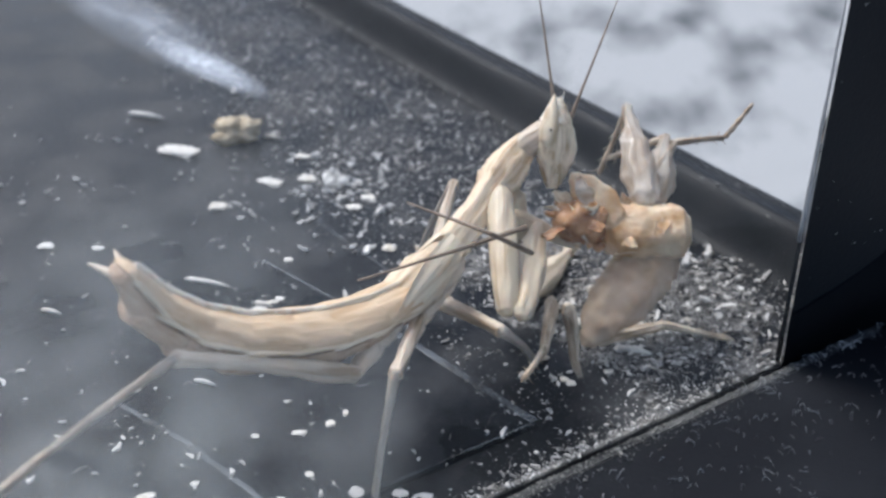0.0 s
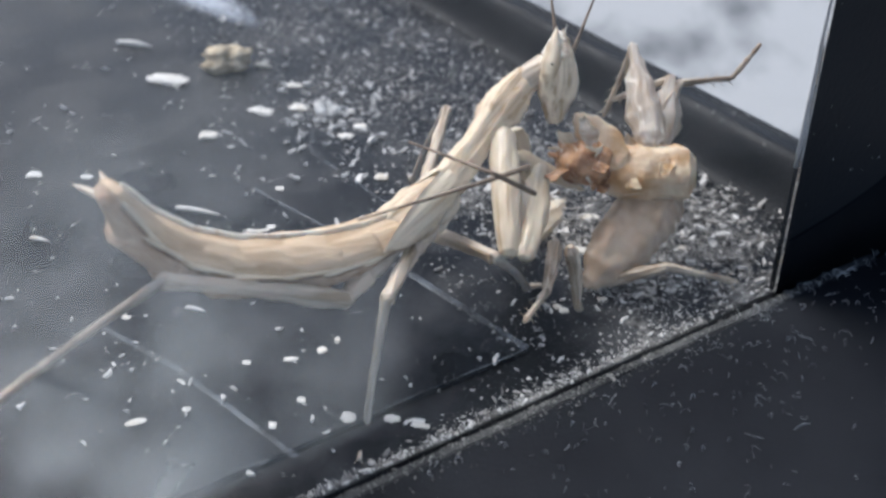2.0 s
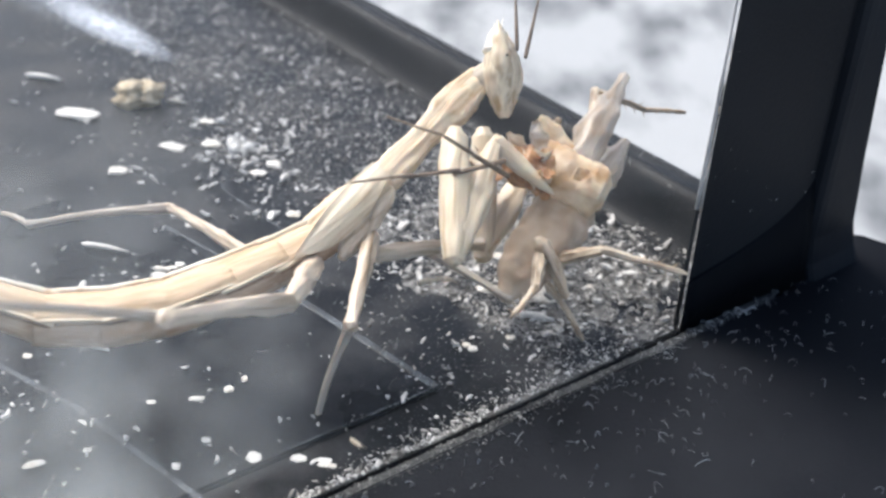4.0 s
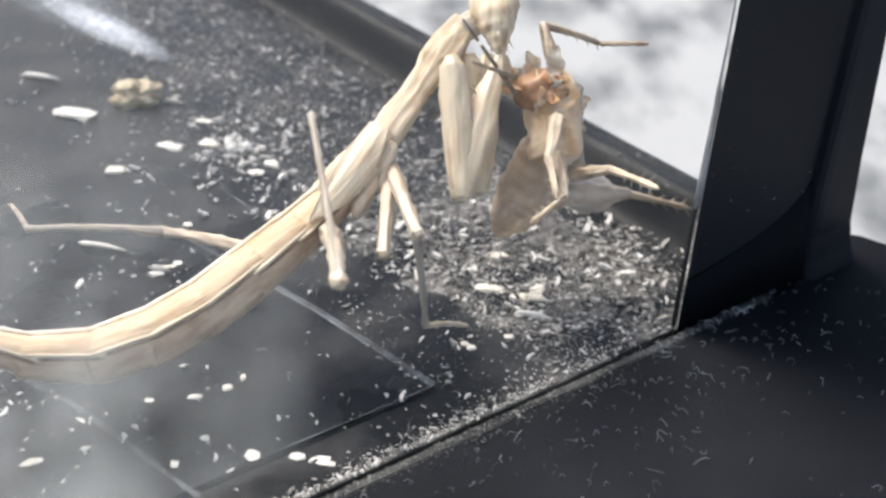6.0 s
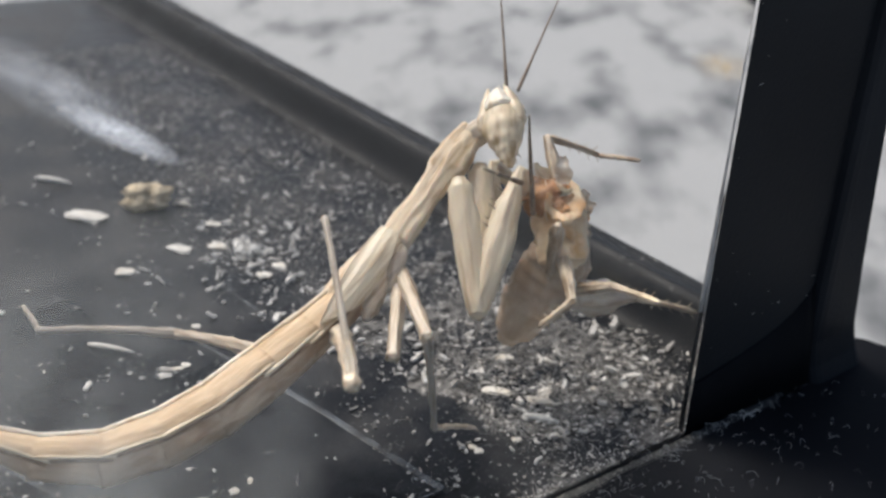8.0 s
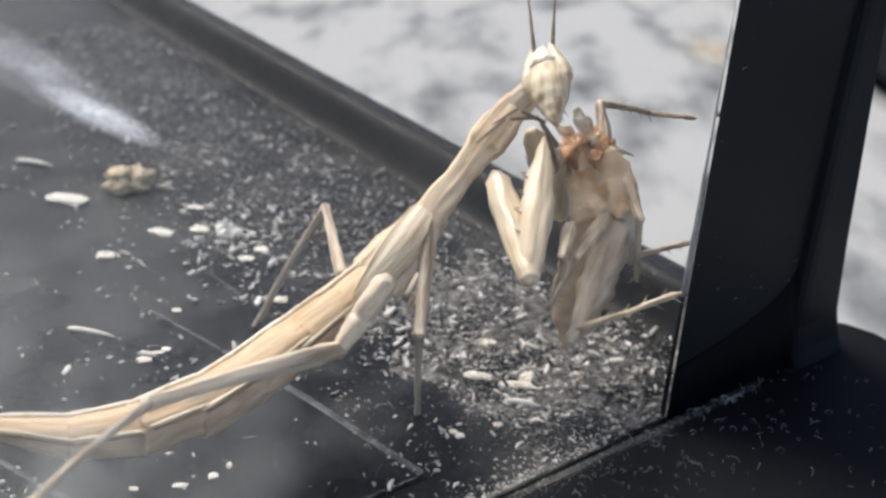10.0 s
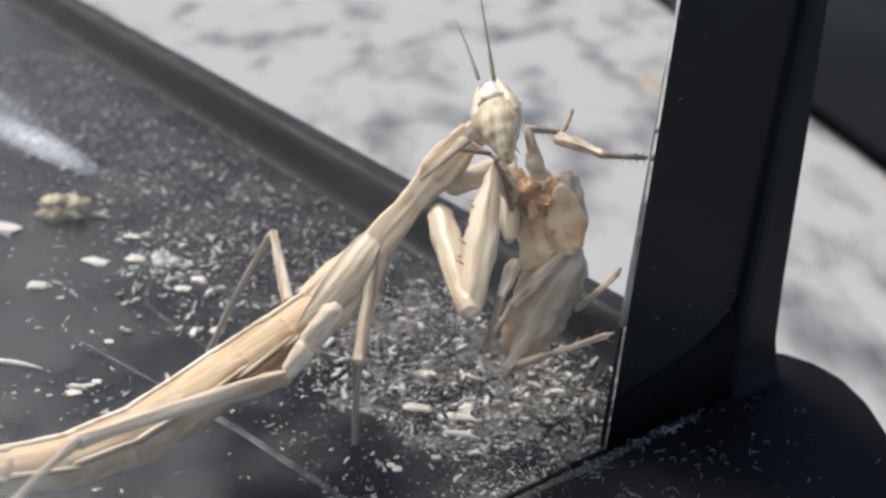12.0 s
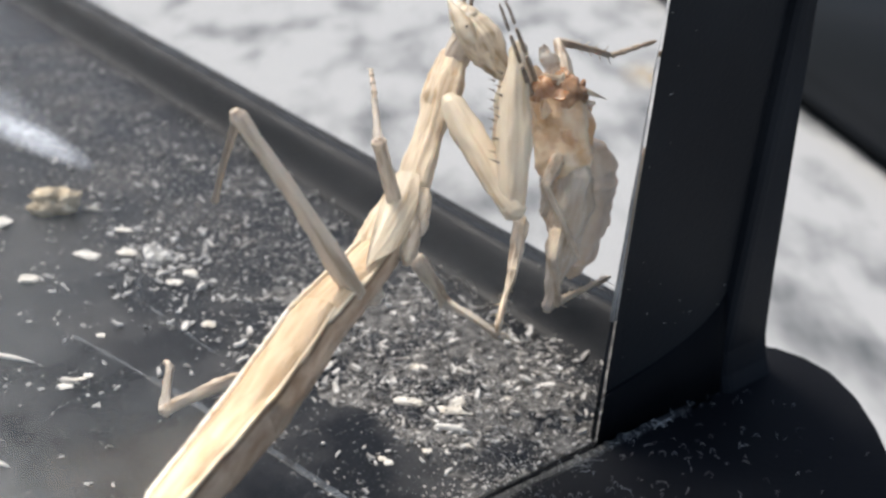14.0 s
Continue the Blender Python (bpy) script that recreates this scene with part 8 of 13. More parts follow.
    walk(MOVING["far_mid_tibia"], [(0, pose(-0.00432, -0.01077, 0.00994, -2.7, 46.7, 30.2)), (0.3, pose(-0.00432, -0.01077, 0.00994, -2.7, 46.7, 30.2)), (0.425, pose(-0.00432, -0.01077, 0.00994, -2.7, 46.7, 30.2)), (0.55, pose(-0.00432, -0.01077, 0.00994, -2.7, 46.7, 30.2)), (2.1, pose(-0.00432, -0.01077, 0.00994, -2.7, 46.7, 30.2)), (2.16, pose(-0.00329, -0.00976, 0.00973, -7.9, 44.9, 14.5)), (2.22, pose(-0.00085, -0.00737, 0.00924, -16.6, 34.7, -28)), (2.28, pose(0.00208, -0.00451, 0.00865, -12.5, 18.2, -78.2)), (2.34, pose(0.00452, -0.00212, 0.00815, -2.2, 11.2, -112.4)), (2.4, pose(0.00555, -0.00111, 0.00794, 1.8, 10.4, -123.7)), (3.2, pose(0.00555, -0.00111, 0.00794, 1.8, 10.4, -123.7)), (3.62, pose(0.00432, -0.00206, 0.00866, 2.2, 9.8, -110.5)), (4.04, pose(0.00139, -0.00433, 0.01035, 2.2, 7.7, -67.9)), (4.46, pose(-0.00211, -0.00704, 0.01238, -0.2, 5.8, -5.3)), (4.88, pose(-0.00504, -0.00931, 0.01408, -2.2, 6.4, 37)), (5.3, pose(-0.00627, -0.01026, 0.01479, -2.7, 6.8, 50.1)), (7.6, pose(-0.00627, -0.01026, 0.01479, -2.7, 6.8, 50.1)), (7.717, pose(-0.00622, -0.01023, 0.01477, -2.7, 6.8, 50.1)), (7.833, pose(-0.00612, -0.01018, 0.01474, -2.7, 6.8, 50.1)), (7.95, pose(-0.00607, -0.01016, 0.01472, -2.7, 6.8, 50.1)), (8.2, pose(-0.00607, -0.01016, 0.01472, -2.7, 6.8, 50.1)), (8.62, pose(-0.00411, -0.00844, 0.0143, -0.7, 7.2, 63.4)), (9.04, pose(0.00057, -0.00436, 0.01331, 5.6, 5.3, 107)), (9.46, pose(0.00615, 0.00052, 0.01213, 8.7, -3.7, 171.3)), (9.88, pose(0.01083, 0.0046, 0.01114, 4.9, -9, -145.4)), (10.3, pose(0.01279, 0.00632, 0.01072, 3.1, -10, -132.1)), (10.5, pose(0.01279, 0.00632, 0.01072, 3.1, -10, -132.1)), (10.667, pose(0.01313, 0.00646, 0.01065, 3.3, -10, -131.9)), (10.833, pose(0.01375, 0.00674, 0.01052, 3.7, -10, -131.7)), (11, pose(0.01408, 0.00688, 0.01046, 3.9, -10, -131.6)), (12.2, pose(0.01408, 0.00688, 0.01046, 3.9, -10, -131.6)), (12.3, pose(0.01412, 0.00682, 0.01055, 4, -10, -131.6)), (12.4, pose(0.01418, 0.00671, 0.01072, 4.3, -10, -131.6)), (12.5, pose(0.01422, 0.00665, 0.01081, 4.4, -10, -131.6)), (13.1, pose(0.01422, 0.00665, 0.01081, 4.4, -10, -131.6)), (13.225, pose(0.01522, 0.00432, 0.01087, 3.1, -7.3, -111.7)), (13.35, pose(0.01623, 0.002, 0.01094, 2.9, -3.6, -91.9)), (13.5, pose(0.01623, 0.002, 0.01094, 2.9, -3.6, -91.9)), (13.6, pose(0.01653, 0.00087, 0.01101, 3.1, -2.2, -83.4)), (13.7, pose(0.01682, -0.00026, 0.01108, 3.5, -0.9, -74.8)), (13.8, pose(0.01673, -0.00203, 0.01158, 3.4, -6.5, -89)), (13.9, pose(0.01663, -0.0038, 0.01207, 4.7, -12, -103.4)), (14, pose(0.01663, -0.0038, 0.01207, 4.7, -12, -103.4))])
    walk(MOVING["far_mid_tarsus"], [(0, pose(0.00279, -0.00663, 0.00119, -3.2, 29.5, 17.6)), (0.3, pose(0.00279, -0.00663, 0.00119, -3.2, 29.5, 17.6)), (0.425, pose(0.00279, -0.00663, 0.00119, -3.2, 29.5, 17.6)), (0.55, pose(0.00279, -0.00663, 0.00119, -3.2, 29.5, 17.6)), (2.1, pose(0.00279, -0.00663, 0.00119, -3.2, 29.5, 17.6)), (2.2, pose(0.00181, -0.00775, 0.00239, -4.8, 27.7, 8.9)), (2.3, pose(-0.00002, -0.00982, 0.0046, -6.7, 22.8, -6.9)), (2.4, pose(-0.001, -0.01094, 0.00579, -7, 19.7, -14.5)), (3.2, pose(-0.001, -0.01094, 0.00579, -7, 19.7, -14.5)), (3.62, pose(-0.00075, -0.00992, 0.00658, -6.2, 19.6, -8.4)), (4.04, pose(-0.00017, -0.00748, 0.00846, -4, 18.2, 8.8)), (4.46, pose(0.00053, -0.00457, 0.01071, -2.1, 14.1, 31)), (4.88, pose(0.00112, -0.00214, 0.01259, -2.1, 9.7, 47.1)), (5.3, pose(0.00137, -0.00111, 0.01338, -2.5, 8, 52.6)), (7.6, pose(0.00137, -0.00111, 0.01338, -2.5, 8, 52.6)), (7.717, pose(0.00142, -0.00109, 0.01335, -2.5, 8, 52.6)), (7.833, pose(0.00151, -0.00103, 0.01331, -2.5, 8, 52.6)), (7.95, pose(0.00155, -0.00101, 0.01328, -2.5, 8, 52.6)), (8.2, pose(0.00155, -0.00101, 0.01328, -2.5, 8, 52.6)), (8.9, pose(0.00242, -0.00139, 0.01317, -4.9, 18.9, 56.7)), (9.6, pose(0.00403, -0.0021, 0.01294, -6.2, 40.3, 67)), (10.3, pose(0.0049, -0.00249, 0.01282, -4.2, 50.5, 74.4)), (10.5, pose(0.0049, -0.00249, 0.01282, -4.2, 50.5, 74.4)), (10.667, pose(0.00524, -0.00235, 0.01275, -4.5, 50.4, 74.5)), (10.833, pose(0.00589, -0.0021, 0.0126, -5.1, 50.3, 74.8)), (11, pose(0.00624, -0.00197, 0.01252, -5.4, 50.3, 74.9)), (12.2, pose(0.00624, -0.00197, 0.01252, -5.4, 50.3, 74.9)), (12.3, pose(0.00627, -0.00203, 0.01262, -5.7, 50.3, 74.9)), (12.4, pose(0.00633, -0.00214, 0.0128, -6.3, 50.3, 74.8)), (12.5, pose(0.00637, -0.0022, 0.01289, -6.6, 50.3, 74.7)), (13.1, pose(0.00637, -0.0022, 0.01289, -6.6, 50.3, 74.7)), (13.225, pose(0.0111, -0.00602, 0.0123, -9.7, 45.2, 49.7)), (13.35, pose(0.01584, -0.00985, 0.0117, -6.9, 35.7, 30.3)), (13.5, pose(0.01584, -0.00985, 0.0117, -6.9, 35.7, 30.3)), (13.6, pose(0.01789, -0.01085, 0.01149, -5.5, 33.2, 21.4)), (13.7, pose(0.01995, -0.01184, 0.01128, -3.3, 30.1, 13.1)), (13.8, pose(0.01693, -0.01353, 0.01293, -3.9, 31.2, 20)), (13.9, pose(0.01391, -0.01522, 0.01457, -4.3, 32.3, 26.9)), (14, pose(0.01391, -0.01522, 0.01457, -4.3, 32.3, 26.9))])
    walk(MOVING["far_hind_femur"], [(0, pose(-0.00471, 0.00151, 0.01179, -0.6, -8.6, 47.6)), (0.3, pose(-0.00471, 0.00151, 0.01179, -0.6, -8.6, 47.6)), (0.425, pose(-0.00471, 0.00151, 0.01179, -0.6, -8.6, 47.6)), (0.55, pose(-0.00471, 0.00151, 0.01179, -0.6, -8.6, 47.6)), (2.1, pose(-0.00471, 0.00151, 0.01179, -0.6, -8.6, 47.6)), (2.2, pose(-0.00706, 0.00214, 0.01134, -0.1, -7.8, 59.9)), (2.3, pose(-0.01144, 0.0033, 0.01049, 1.5, -5, 84.8)), (2.4, pose(-0.01379, 0.00393, 0.01004, 2.8, -3.3, 96.9)), (3.2, pose(-0.01379, 0.00393, 0.01004, 2.8, -3.3, 96.9)), (3.9, pose(-0.0134, 0.00464, 0.00968, 2.5, 1.4, 98.6)), (4.6, pose(-0.01267, 0.00596, 0.00901, 2.3, 10.2, 101.8)), (5.3, pose(-0.01227, 0.00666, 0.00865, 2.4, 14.9, 103.6)), (7.6, pose(-0.01227, 0.00666, 0.00865, 2.4, 14.9, 103.6)), (7.717, pose(-0.01223, 0.00669, 0.00863, 2.4, 14.9, 103.6)), (7.833, pose(-0.01215, 0.00673, 0.00861, 2.4, 14.9, 103.6)), (7.95, pose(-0.01211, 0.00676, 0.00859, 2.4, 14.9, 103.6)), (8.2, pose(-0.01211, 0.00676, 0.00859, 2.4, 14.9, 103.6)), (8.9, pose(-0.00895, 0.00608, 0.00993, -0.4, 9.5, 93.6)), (9.6, pose(-0.0031, 0.00481, 0.01242, -3.1, -2, 74.2)), (10.3, pose(0.00006, 0.00413, 0.01377, -3, -7.7, 64.4)), (10.5, pose(0.00006, 0.00413, 0.01377, -3, -7.7, 64.4)), (10.667, pose(0.00035, 0.00436, 0.01357, -3.3, -7.5, 64.8)), (10.833, pose(0.00088, 0.00479, 0.01319, -3.7, -7.2, 65.6)), (11, pose(0.00117, 0.00502, 0.01299, -4, -7, 66)), (12.2, pose(0.00117, 0.00502, 0.01299, -4, -7, 66)), (12.3, pose(0.00117, 0.00503, 0.013, -4.2, -6.8, 66.2)), (12.4, pose(0.00118, 0.00505, 0.01302, -4.4, -6.4, 66.7)), (12.5, pose(0.00119, 0.00506, 0.01302, -4.6, -6.2, 66.9)), (13.1, pose(0.00119, 0.00506, 0.01302, -4.6, -6.2, 66.9)), (13.225, pose(0.00179, 0.00462, 0.01389, -4.4, -1.9, 63.8)), (13.35, pose(0.0024, 0.00418, 0.01475, -4.4, 2.3, 60.8)), (13.5, pose(0.0024, 0.00418, 0.01475, -4.4, 2.3, 60.8)), (13.55, pose(0.00176, 0.00389, 0.01429, -2.6, 1.6, 69.8)), (13.6, pose(0.00036, 0.00325, 0.01327, 1.4, -1.1, 94.5)), (13.65, pose(-0.00104, 0.00261, 0.01224, 4.3, -3.6, 119.3)), (13.7, pose(-0.00167, 0.00232, 0.01178, 5.2, -4.2, 128.5)), (13.75, pose(-0.00246, 0.00195, 0.01122, 6.5, -6.2, 140.7)), (13.8, pose(-0.00418, 0.00116, 0.00998, 7.5, -11.7, 169.8)), (13.85, pose(-0.0059, 0.00037, 0.00875, 5.7, -17, -160.5)), (13.9, pose(-0.00668, 0.00001, 0.00819, 4.1, -18.8, -147.7)), (14, pose(-0.00668, 0.00001, 0.00819, 4.1, -18.8, -147.7))])
    walk(MOVING["far_hind_tibia"], [(0, pose(0.00463, 0.01173, 0.01388, 4.1, 57.6, 87.6)), (0.3, pose(0.00463, 0.01173, 0.01388, 4.1, 57.6, 87.6)), (0.425, pose(0.00463, 0.01173, 0.01388, 4.1, 57.6, 87.6)), (0.55, pose(0.00463, 0.01173, 0.01388, 4.1, 57.6, 87.6)), (2.1, pose(0.00463, 0.01173, 0.01388, 4.1, 57.6, 87.6)), (2.16, pose(0.00254, 0.01236, 0.01357, 8.6, 55.3, 97)), (2.22, pose(-0.00245, 0.01387, 0.01281, 15.4, 46, 117.4)), (2.28, pose(-0.00839, 0.01567, 0.01192, 14.4, 30.1, 135)), (2.34, pose(-0.01338, 0.01718, 0.01117, 9.1, 16.9, 144.6)), (2.4, pose(-0.01547, 0.01781, 0.01085, 6.5, 12.1, 147.6)), (3.2, pose(-0.01547, 0.01781, 0.01085, 6.5, 12.1, 147.6)), (3.9, pose(-0.01546, 0.01833, 0.00935, 6, 9.8, 145.8)), (4.6, pose(-0.01546, 0.0193, 0.00656, 5.3, 5.4, 142.5)), (5.3, pose(-0.01546, 0.01982, 0.00506, 5, 3.1, 140.7)), (7.6, pose(-0.01546, 0.01982, 0.00506, 5, 3.1, 140.7)), (7.717, pose(-0.01542, 0.01984, 0.00505, 5, 3.1, 140.7)), (7.833, pose(-0.01535, 0.01988, 0.00502, 5, 3.1, 140.7)), (7.95, pose(-0.01532, 0.0199, 0.00501, 5, 3.1, 140.7)), (8.2, pose(-0.01532, 0.0199, 0.00501, 5, 3.1, 140.7)), (8.62, pose(-0.0131, 0.01957, 0.00611, 3.3, 8.3, 142.3)), (9.04, pose(-0.0078, 0.01876, 0.00875, -0.3, 23, 146.9)), (9.46, pose(-0.00148, 0.0178, 0.01189, -2.2, 41.9, 154.8)), (9.88, pose(0.00381, 0.01699, 0.01453, 0.5, 55.8, 164.8)), (10.3, pose(0.00603, 0.01665, 0.01563, 3.2, 60.7, 170.1)), (10.5, pose(0.00603, 0.01665, 0.01563, 3.2, 60.7, 170.1)), (10.667, pose(0.00623, 0.01694, 0.01538, 2.9, 60.9, 169)), (10.833, pose(0.00659, 0.01746, 0.01492, 2.3, 61.4, 166.9)), (11, pose(0.00679, 0.01774, 0.01466, 1.9, 61.7, 165.7)), (12.2, pose(0.00679, 0.01774, 0.01466, 1.9, 61.7, 165.7)), (12.3, pose(0.00676, 0.01777, 0.01463, 1.7, 61.9, 165)), (12.4, pose(0.00669, 0.01783, 0.01457, 1.3, 62.2, 163.6)), (12.5, pose(0.00665, 0.01787, 0.01454, 1, 62.4, 162.9)), (13.1, pose(0.00665, 0.01787, 0.01454, 1, 62.4, 162.9)), (13.225, pose(0.00794, 0.01712, 0.01434, -3.5, 62.7, 136.7)), (13.35, pose(0.00923, 0.01638, 0.01414, -5.2, 58.5, 113.3)), (13.5, pose(0.00923, 0.01638, 0.01414, -5.2, 58.5, 113.3)), (13.6, pose(0.00038, 0.01388, 0.01348, -9.7, 50.2, 98.3)), (13.7, pose(-0.00848, 0.01139, 0.01283, -9.7, 40.4, 87.5)), (13.8, pose(-0.01318, 0.00216, 0.01276, -9, 30.3, 73.9)), (13.9, pose(-0.01788, -0.00708, 0.01269, -4.9, 18.8, 62.8)), (14, pose(-0.01788, -0.00708, 0.01269, -4.9, 18.8, 62.8))])
    walk(MOVING["far_hind_tarsus"], [(0, pose(0.00499, 0.0203, 0.00038, 1.1, 19.3, 70.5)), (0.3, pose(0.00499, 0.0203, 0.00038, 1.1, 19.3, 70.5)), (0.425, pose(0.00499, 0.0203, 0.00038, 1.1, 19.3, 70.5)), (0.55, pose(0.00499, 0.0203, 0.00038, 1.1, 19.3, 70.5)), (2.1, pose(0.00499, 0.0203, 0.00038, 1.1, 19.3, 70.5)), (2.2, pose(-0.00374, 0.02183, 0.00222, 3.6, 16.6, 84.9)), (2.3, pose(-0.01995, 0.02467, 0.00566, 6, 8, 114.2)), (2.4, pose(-0.02867, 0.02619, 0.0075, 5.4, 3.1, 127.4)), (3.2, pose(-0.02867, 0.02619, 0.0075, 5.4, 3.1, 127.4)), (3.9, pose(-0.02845, 0.02716, 0.00664, 3.1, -4.3, 120.5)), (4.6, pose(-0.02804, 0.02896, 0.00505, 1.4, -18.7, 106.1)), (5.3, pose(-0.02782, 0.02993, 0.00419, 2.1, -25.5, 97.9)), (7.6, pose(-0.02782, 0.02993, 0.00419, 2.1, -25.5, 97.9)), (7.717, pose(-0.02779, 0.02995, 0.00419, 2.1, -25.5, 97.9)), (7.833, pose(-0.02773, 0.02999, 0.00418, 2.1, -25.5, 97.9)), (7.95, pose(-0.02769, 0.03001, 0.00417, 2.1, -25.5, 97.9)), (8.2, pose(-0.02769, 0.03001, 0.00417, 2.1, -25.5, 97.9)), (8.62, pose(-0.02499, 0.02876, 0.00392, 1.4, -16.9, 98.5)), (9.04, pose(-0.01856, 0.02578, 0.00331, 0, 5.2, 99.4)), (9.46, pose(-0.01088, 0.02222, 0.00258, -1.4, 32.8, 99.9)), (9.88, pose(-0.00444, 0.01924, 0.00197, -2.9, 55, 99.6)), (10.3, pose(-0.00174, 0.01799, 0.00171, -3.9, 63.6, 99.1)), (10.5, pose(-0.00174, 0.01799, 0.00171, -3.9, 63.6, 99.1)), (10.667, pose(-0.00144, 0.01841, 0.00142, -4.5, 62.9, 97.4)), (10.833, pose(-0.00088, 0.01919, 0.00087, -5.5, 61.7, 94.5)), (11, pose(-0.00058, 0.01961, 0.00058, -5.9, 61, 92.9)), (12.2, pose(-0.00058, 0.01961, 0.00058, -5.9, 61, 92.9)), (12.3, pose(-0.00054, 0.01972, 0.00052, -6.3, 60.7, 91.8)), (12.4, pose(-0.00047, 0.01993, 0.00041, -7, 60, 89.8)), (12.5, pose(-0.00044, 0.02005, 0.00035, -7.4, 59.7, 88.7)), (13.1, pose(-0.00044, 0.02005, 0.00035, -7.4, 59.7, 88.7)), (13.225, pose(0.00272, 0.02204, 0.00043, -7.3, 59.3, 90.9)), (13.35, pose(0.00587, 0.02403, 0.00052, -7.2, 59, 93.1)), (13.5, pose(0.00587, 0.02403, 0.00052, -7.2, 59, 93.1)), (13.6, pose(-0.00092, 0.02356, 0.00155, -8, 50.7, 87.8)), (13.7, pose(-0.0077, 0.02309, 0.00257, -7.7, 42.5, 83.5)), (13.8, pose(-0.00932, 0.01474, 0.00506, -6.9, 32.7, 78.2)), (13.9, pose(-0.01094, 0.00639, 0.00755, -5, 22.6, 73.8)), (14, pose(-0.01094, 0.00639, 0.00755, -5, 22.6, 73.8))])
    walk(MOVING["near_fore_coxa"], [(0, pose(0.00331, 0.00079, 0.01784, 2, 29.2, -121.1)), (0.3, pose(0.00331, 0.00079, 0.01784, 2, 29.2, -121.1)), (0.425, pose(0.00352, 0.0002, 0.01718, 1.9, 28.8, -121.3)), (0.55, pose(0.00373, -0.00039, 0.01651, 1.8, 28.3, -121.5)), (2.1, pose(0.00373, -0.00039, 0.01651, 1.8, 28.3, -121.5)), (2.2, pose(0.00379, -0.00216, 0.01737, 1.8, 26.7, -123.2)), (2.3, pose(0.0039, -0.00545, 0.01897, 1.8, 23.7, -126.3)), (2.4, pose(0.00396, -0.00722, 0.01982, 1.9, 22.1, -127.9)), (3.2, pose(0.00396, -0.00722, 0.01982, 1.9, 22.1, -127.9)), (3.9, pose(0.00509, -0.00545, 0.0218, 2.9, 28.9, -125.8)), (4.6, pose(0.00718, -0.00216, 0.02547, 6, 41.7, -120.9)), (5.3, pose(0.00831, -0.00038, 0.02744, 8.6, 48.4, -117.4)), (7.6, pose(0.00831, -0.00038, 0.02744, 8.6, 48.4, -117.4)), (7.717, pose(0.00825, -0.00048, 0.02706, 9.5, 47.6, -116.2)), (7.833, pose(0.00812, -0.00065, 0.02635, 11.1, 46, -114)), (7.95, pose(0.00806, -0.00075, 0.02596, 11.9, 45.1, -112.9)), (8.2, pose(0.00806, -0.00075, 0.02596, 11.9, 45.1, -112.9)), (8.9, pose(0.00933, -0.00169, 0.02571, 12.7, 38.2, -112.9)), (9.6, pose(0.01169, -0.00344, 0.02524, 14.2, 25.4, -113.2)), (10.3, pose(0.01296, -0.00438, 0.02499, 14.9, 18.5, -113.5)), (10.5, pose(0.01296, -0.00438, 0.02499, 14.9, 18.5, -113.5)), (10.667, pose(0.0131, -0.00425, 0.02481, 15.1, 18.7, -113.7)), (10.833, pose(0.01337, -0.004, 0.02449, 15.4, 19.1, -114)), (11, pose(0.01351, -0.00386, 0.02431, 15.6, 19.3, -114.1)), (12.2, pose(0.01351, -0.00386, 0.02431, 15.6, 19.3, -114.1)), (12.3, pose(0.01364, -0.00381, 0.02474, 15.8, 24, -113.9)), (12.4, pose(0.01387, -0.00372, 0.02555, 16.3, 32.6, -113.4)), (12.5, pose(0.014, -0.00368, 0.02598, 16.6, 37.3, -113.1)), (13.1, pose(0.014, -0.00368, 0.02598, 16.6, 37.3, -113.1)), (13.225, pose(0.01471, -0.00436, 0.02661, 15.3, 33.9, -115.7)), (13.35, pose(0.01542, -0.00504, 0.02724, 14.2, 30.5, -118)), (13.5, pose(0.01542, -0.00504, 0.02724, 14.2, 30.5, -118)), (13.6, pose(0.01684, -0.00551, 0.03091, 13.6, 36.2, -117.8)), (13.7, pose(0.01825, -0.00599, 0.03458, 13, 41.8, -117.7)), (13.8, pose(0.01588, -0.00584, 0.0353, 25.1, 36.4, -105.9)), (13.9, pose(0.01351, -0.00569, 0.03603, 35.3, 30.1, -95.7)), (14, pose(0.01351, -0.00569, 0.03603, 35.3, 30.1, -95.7))])
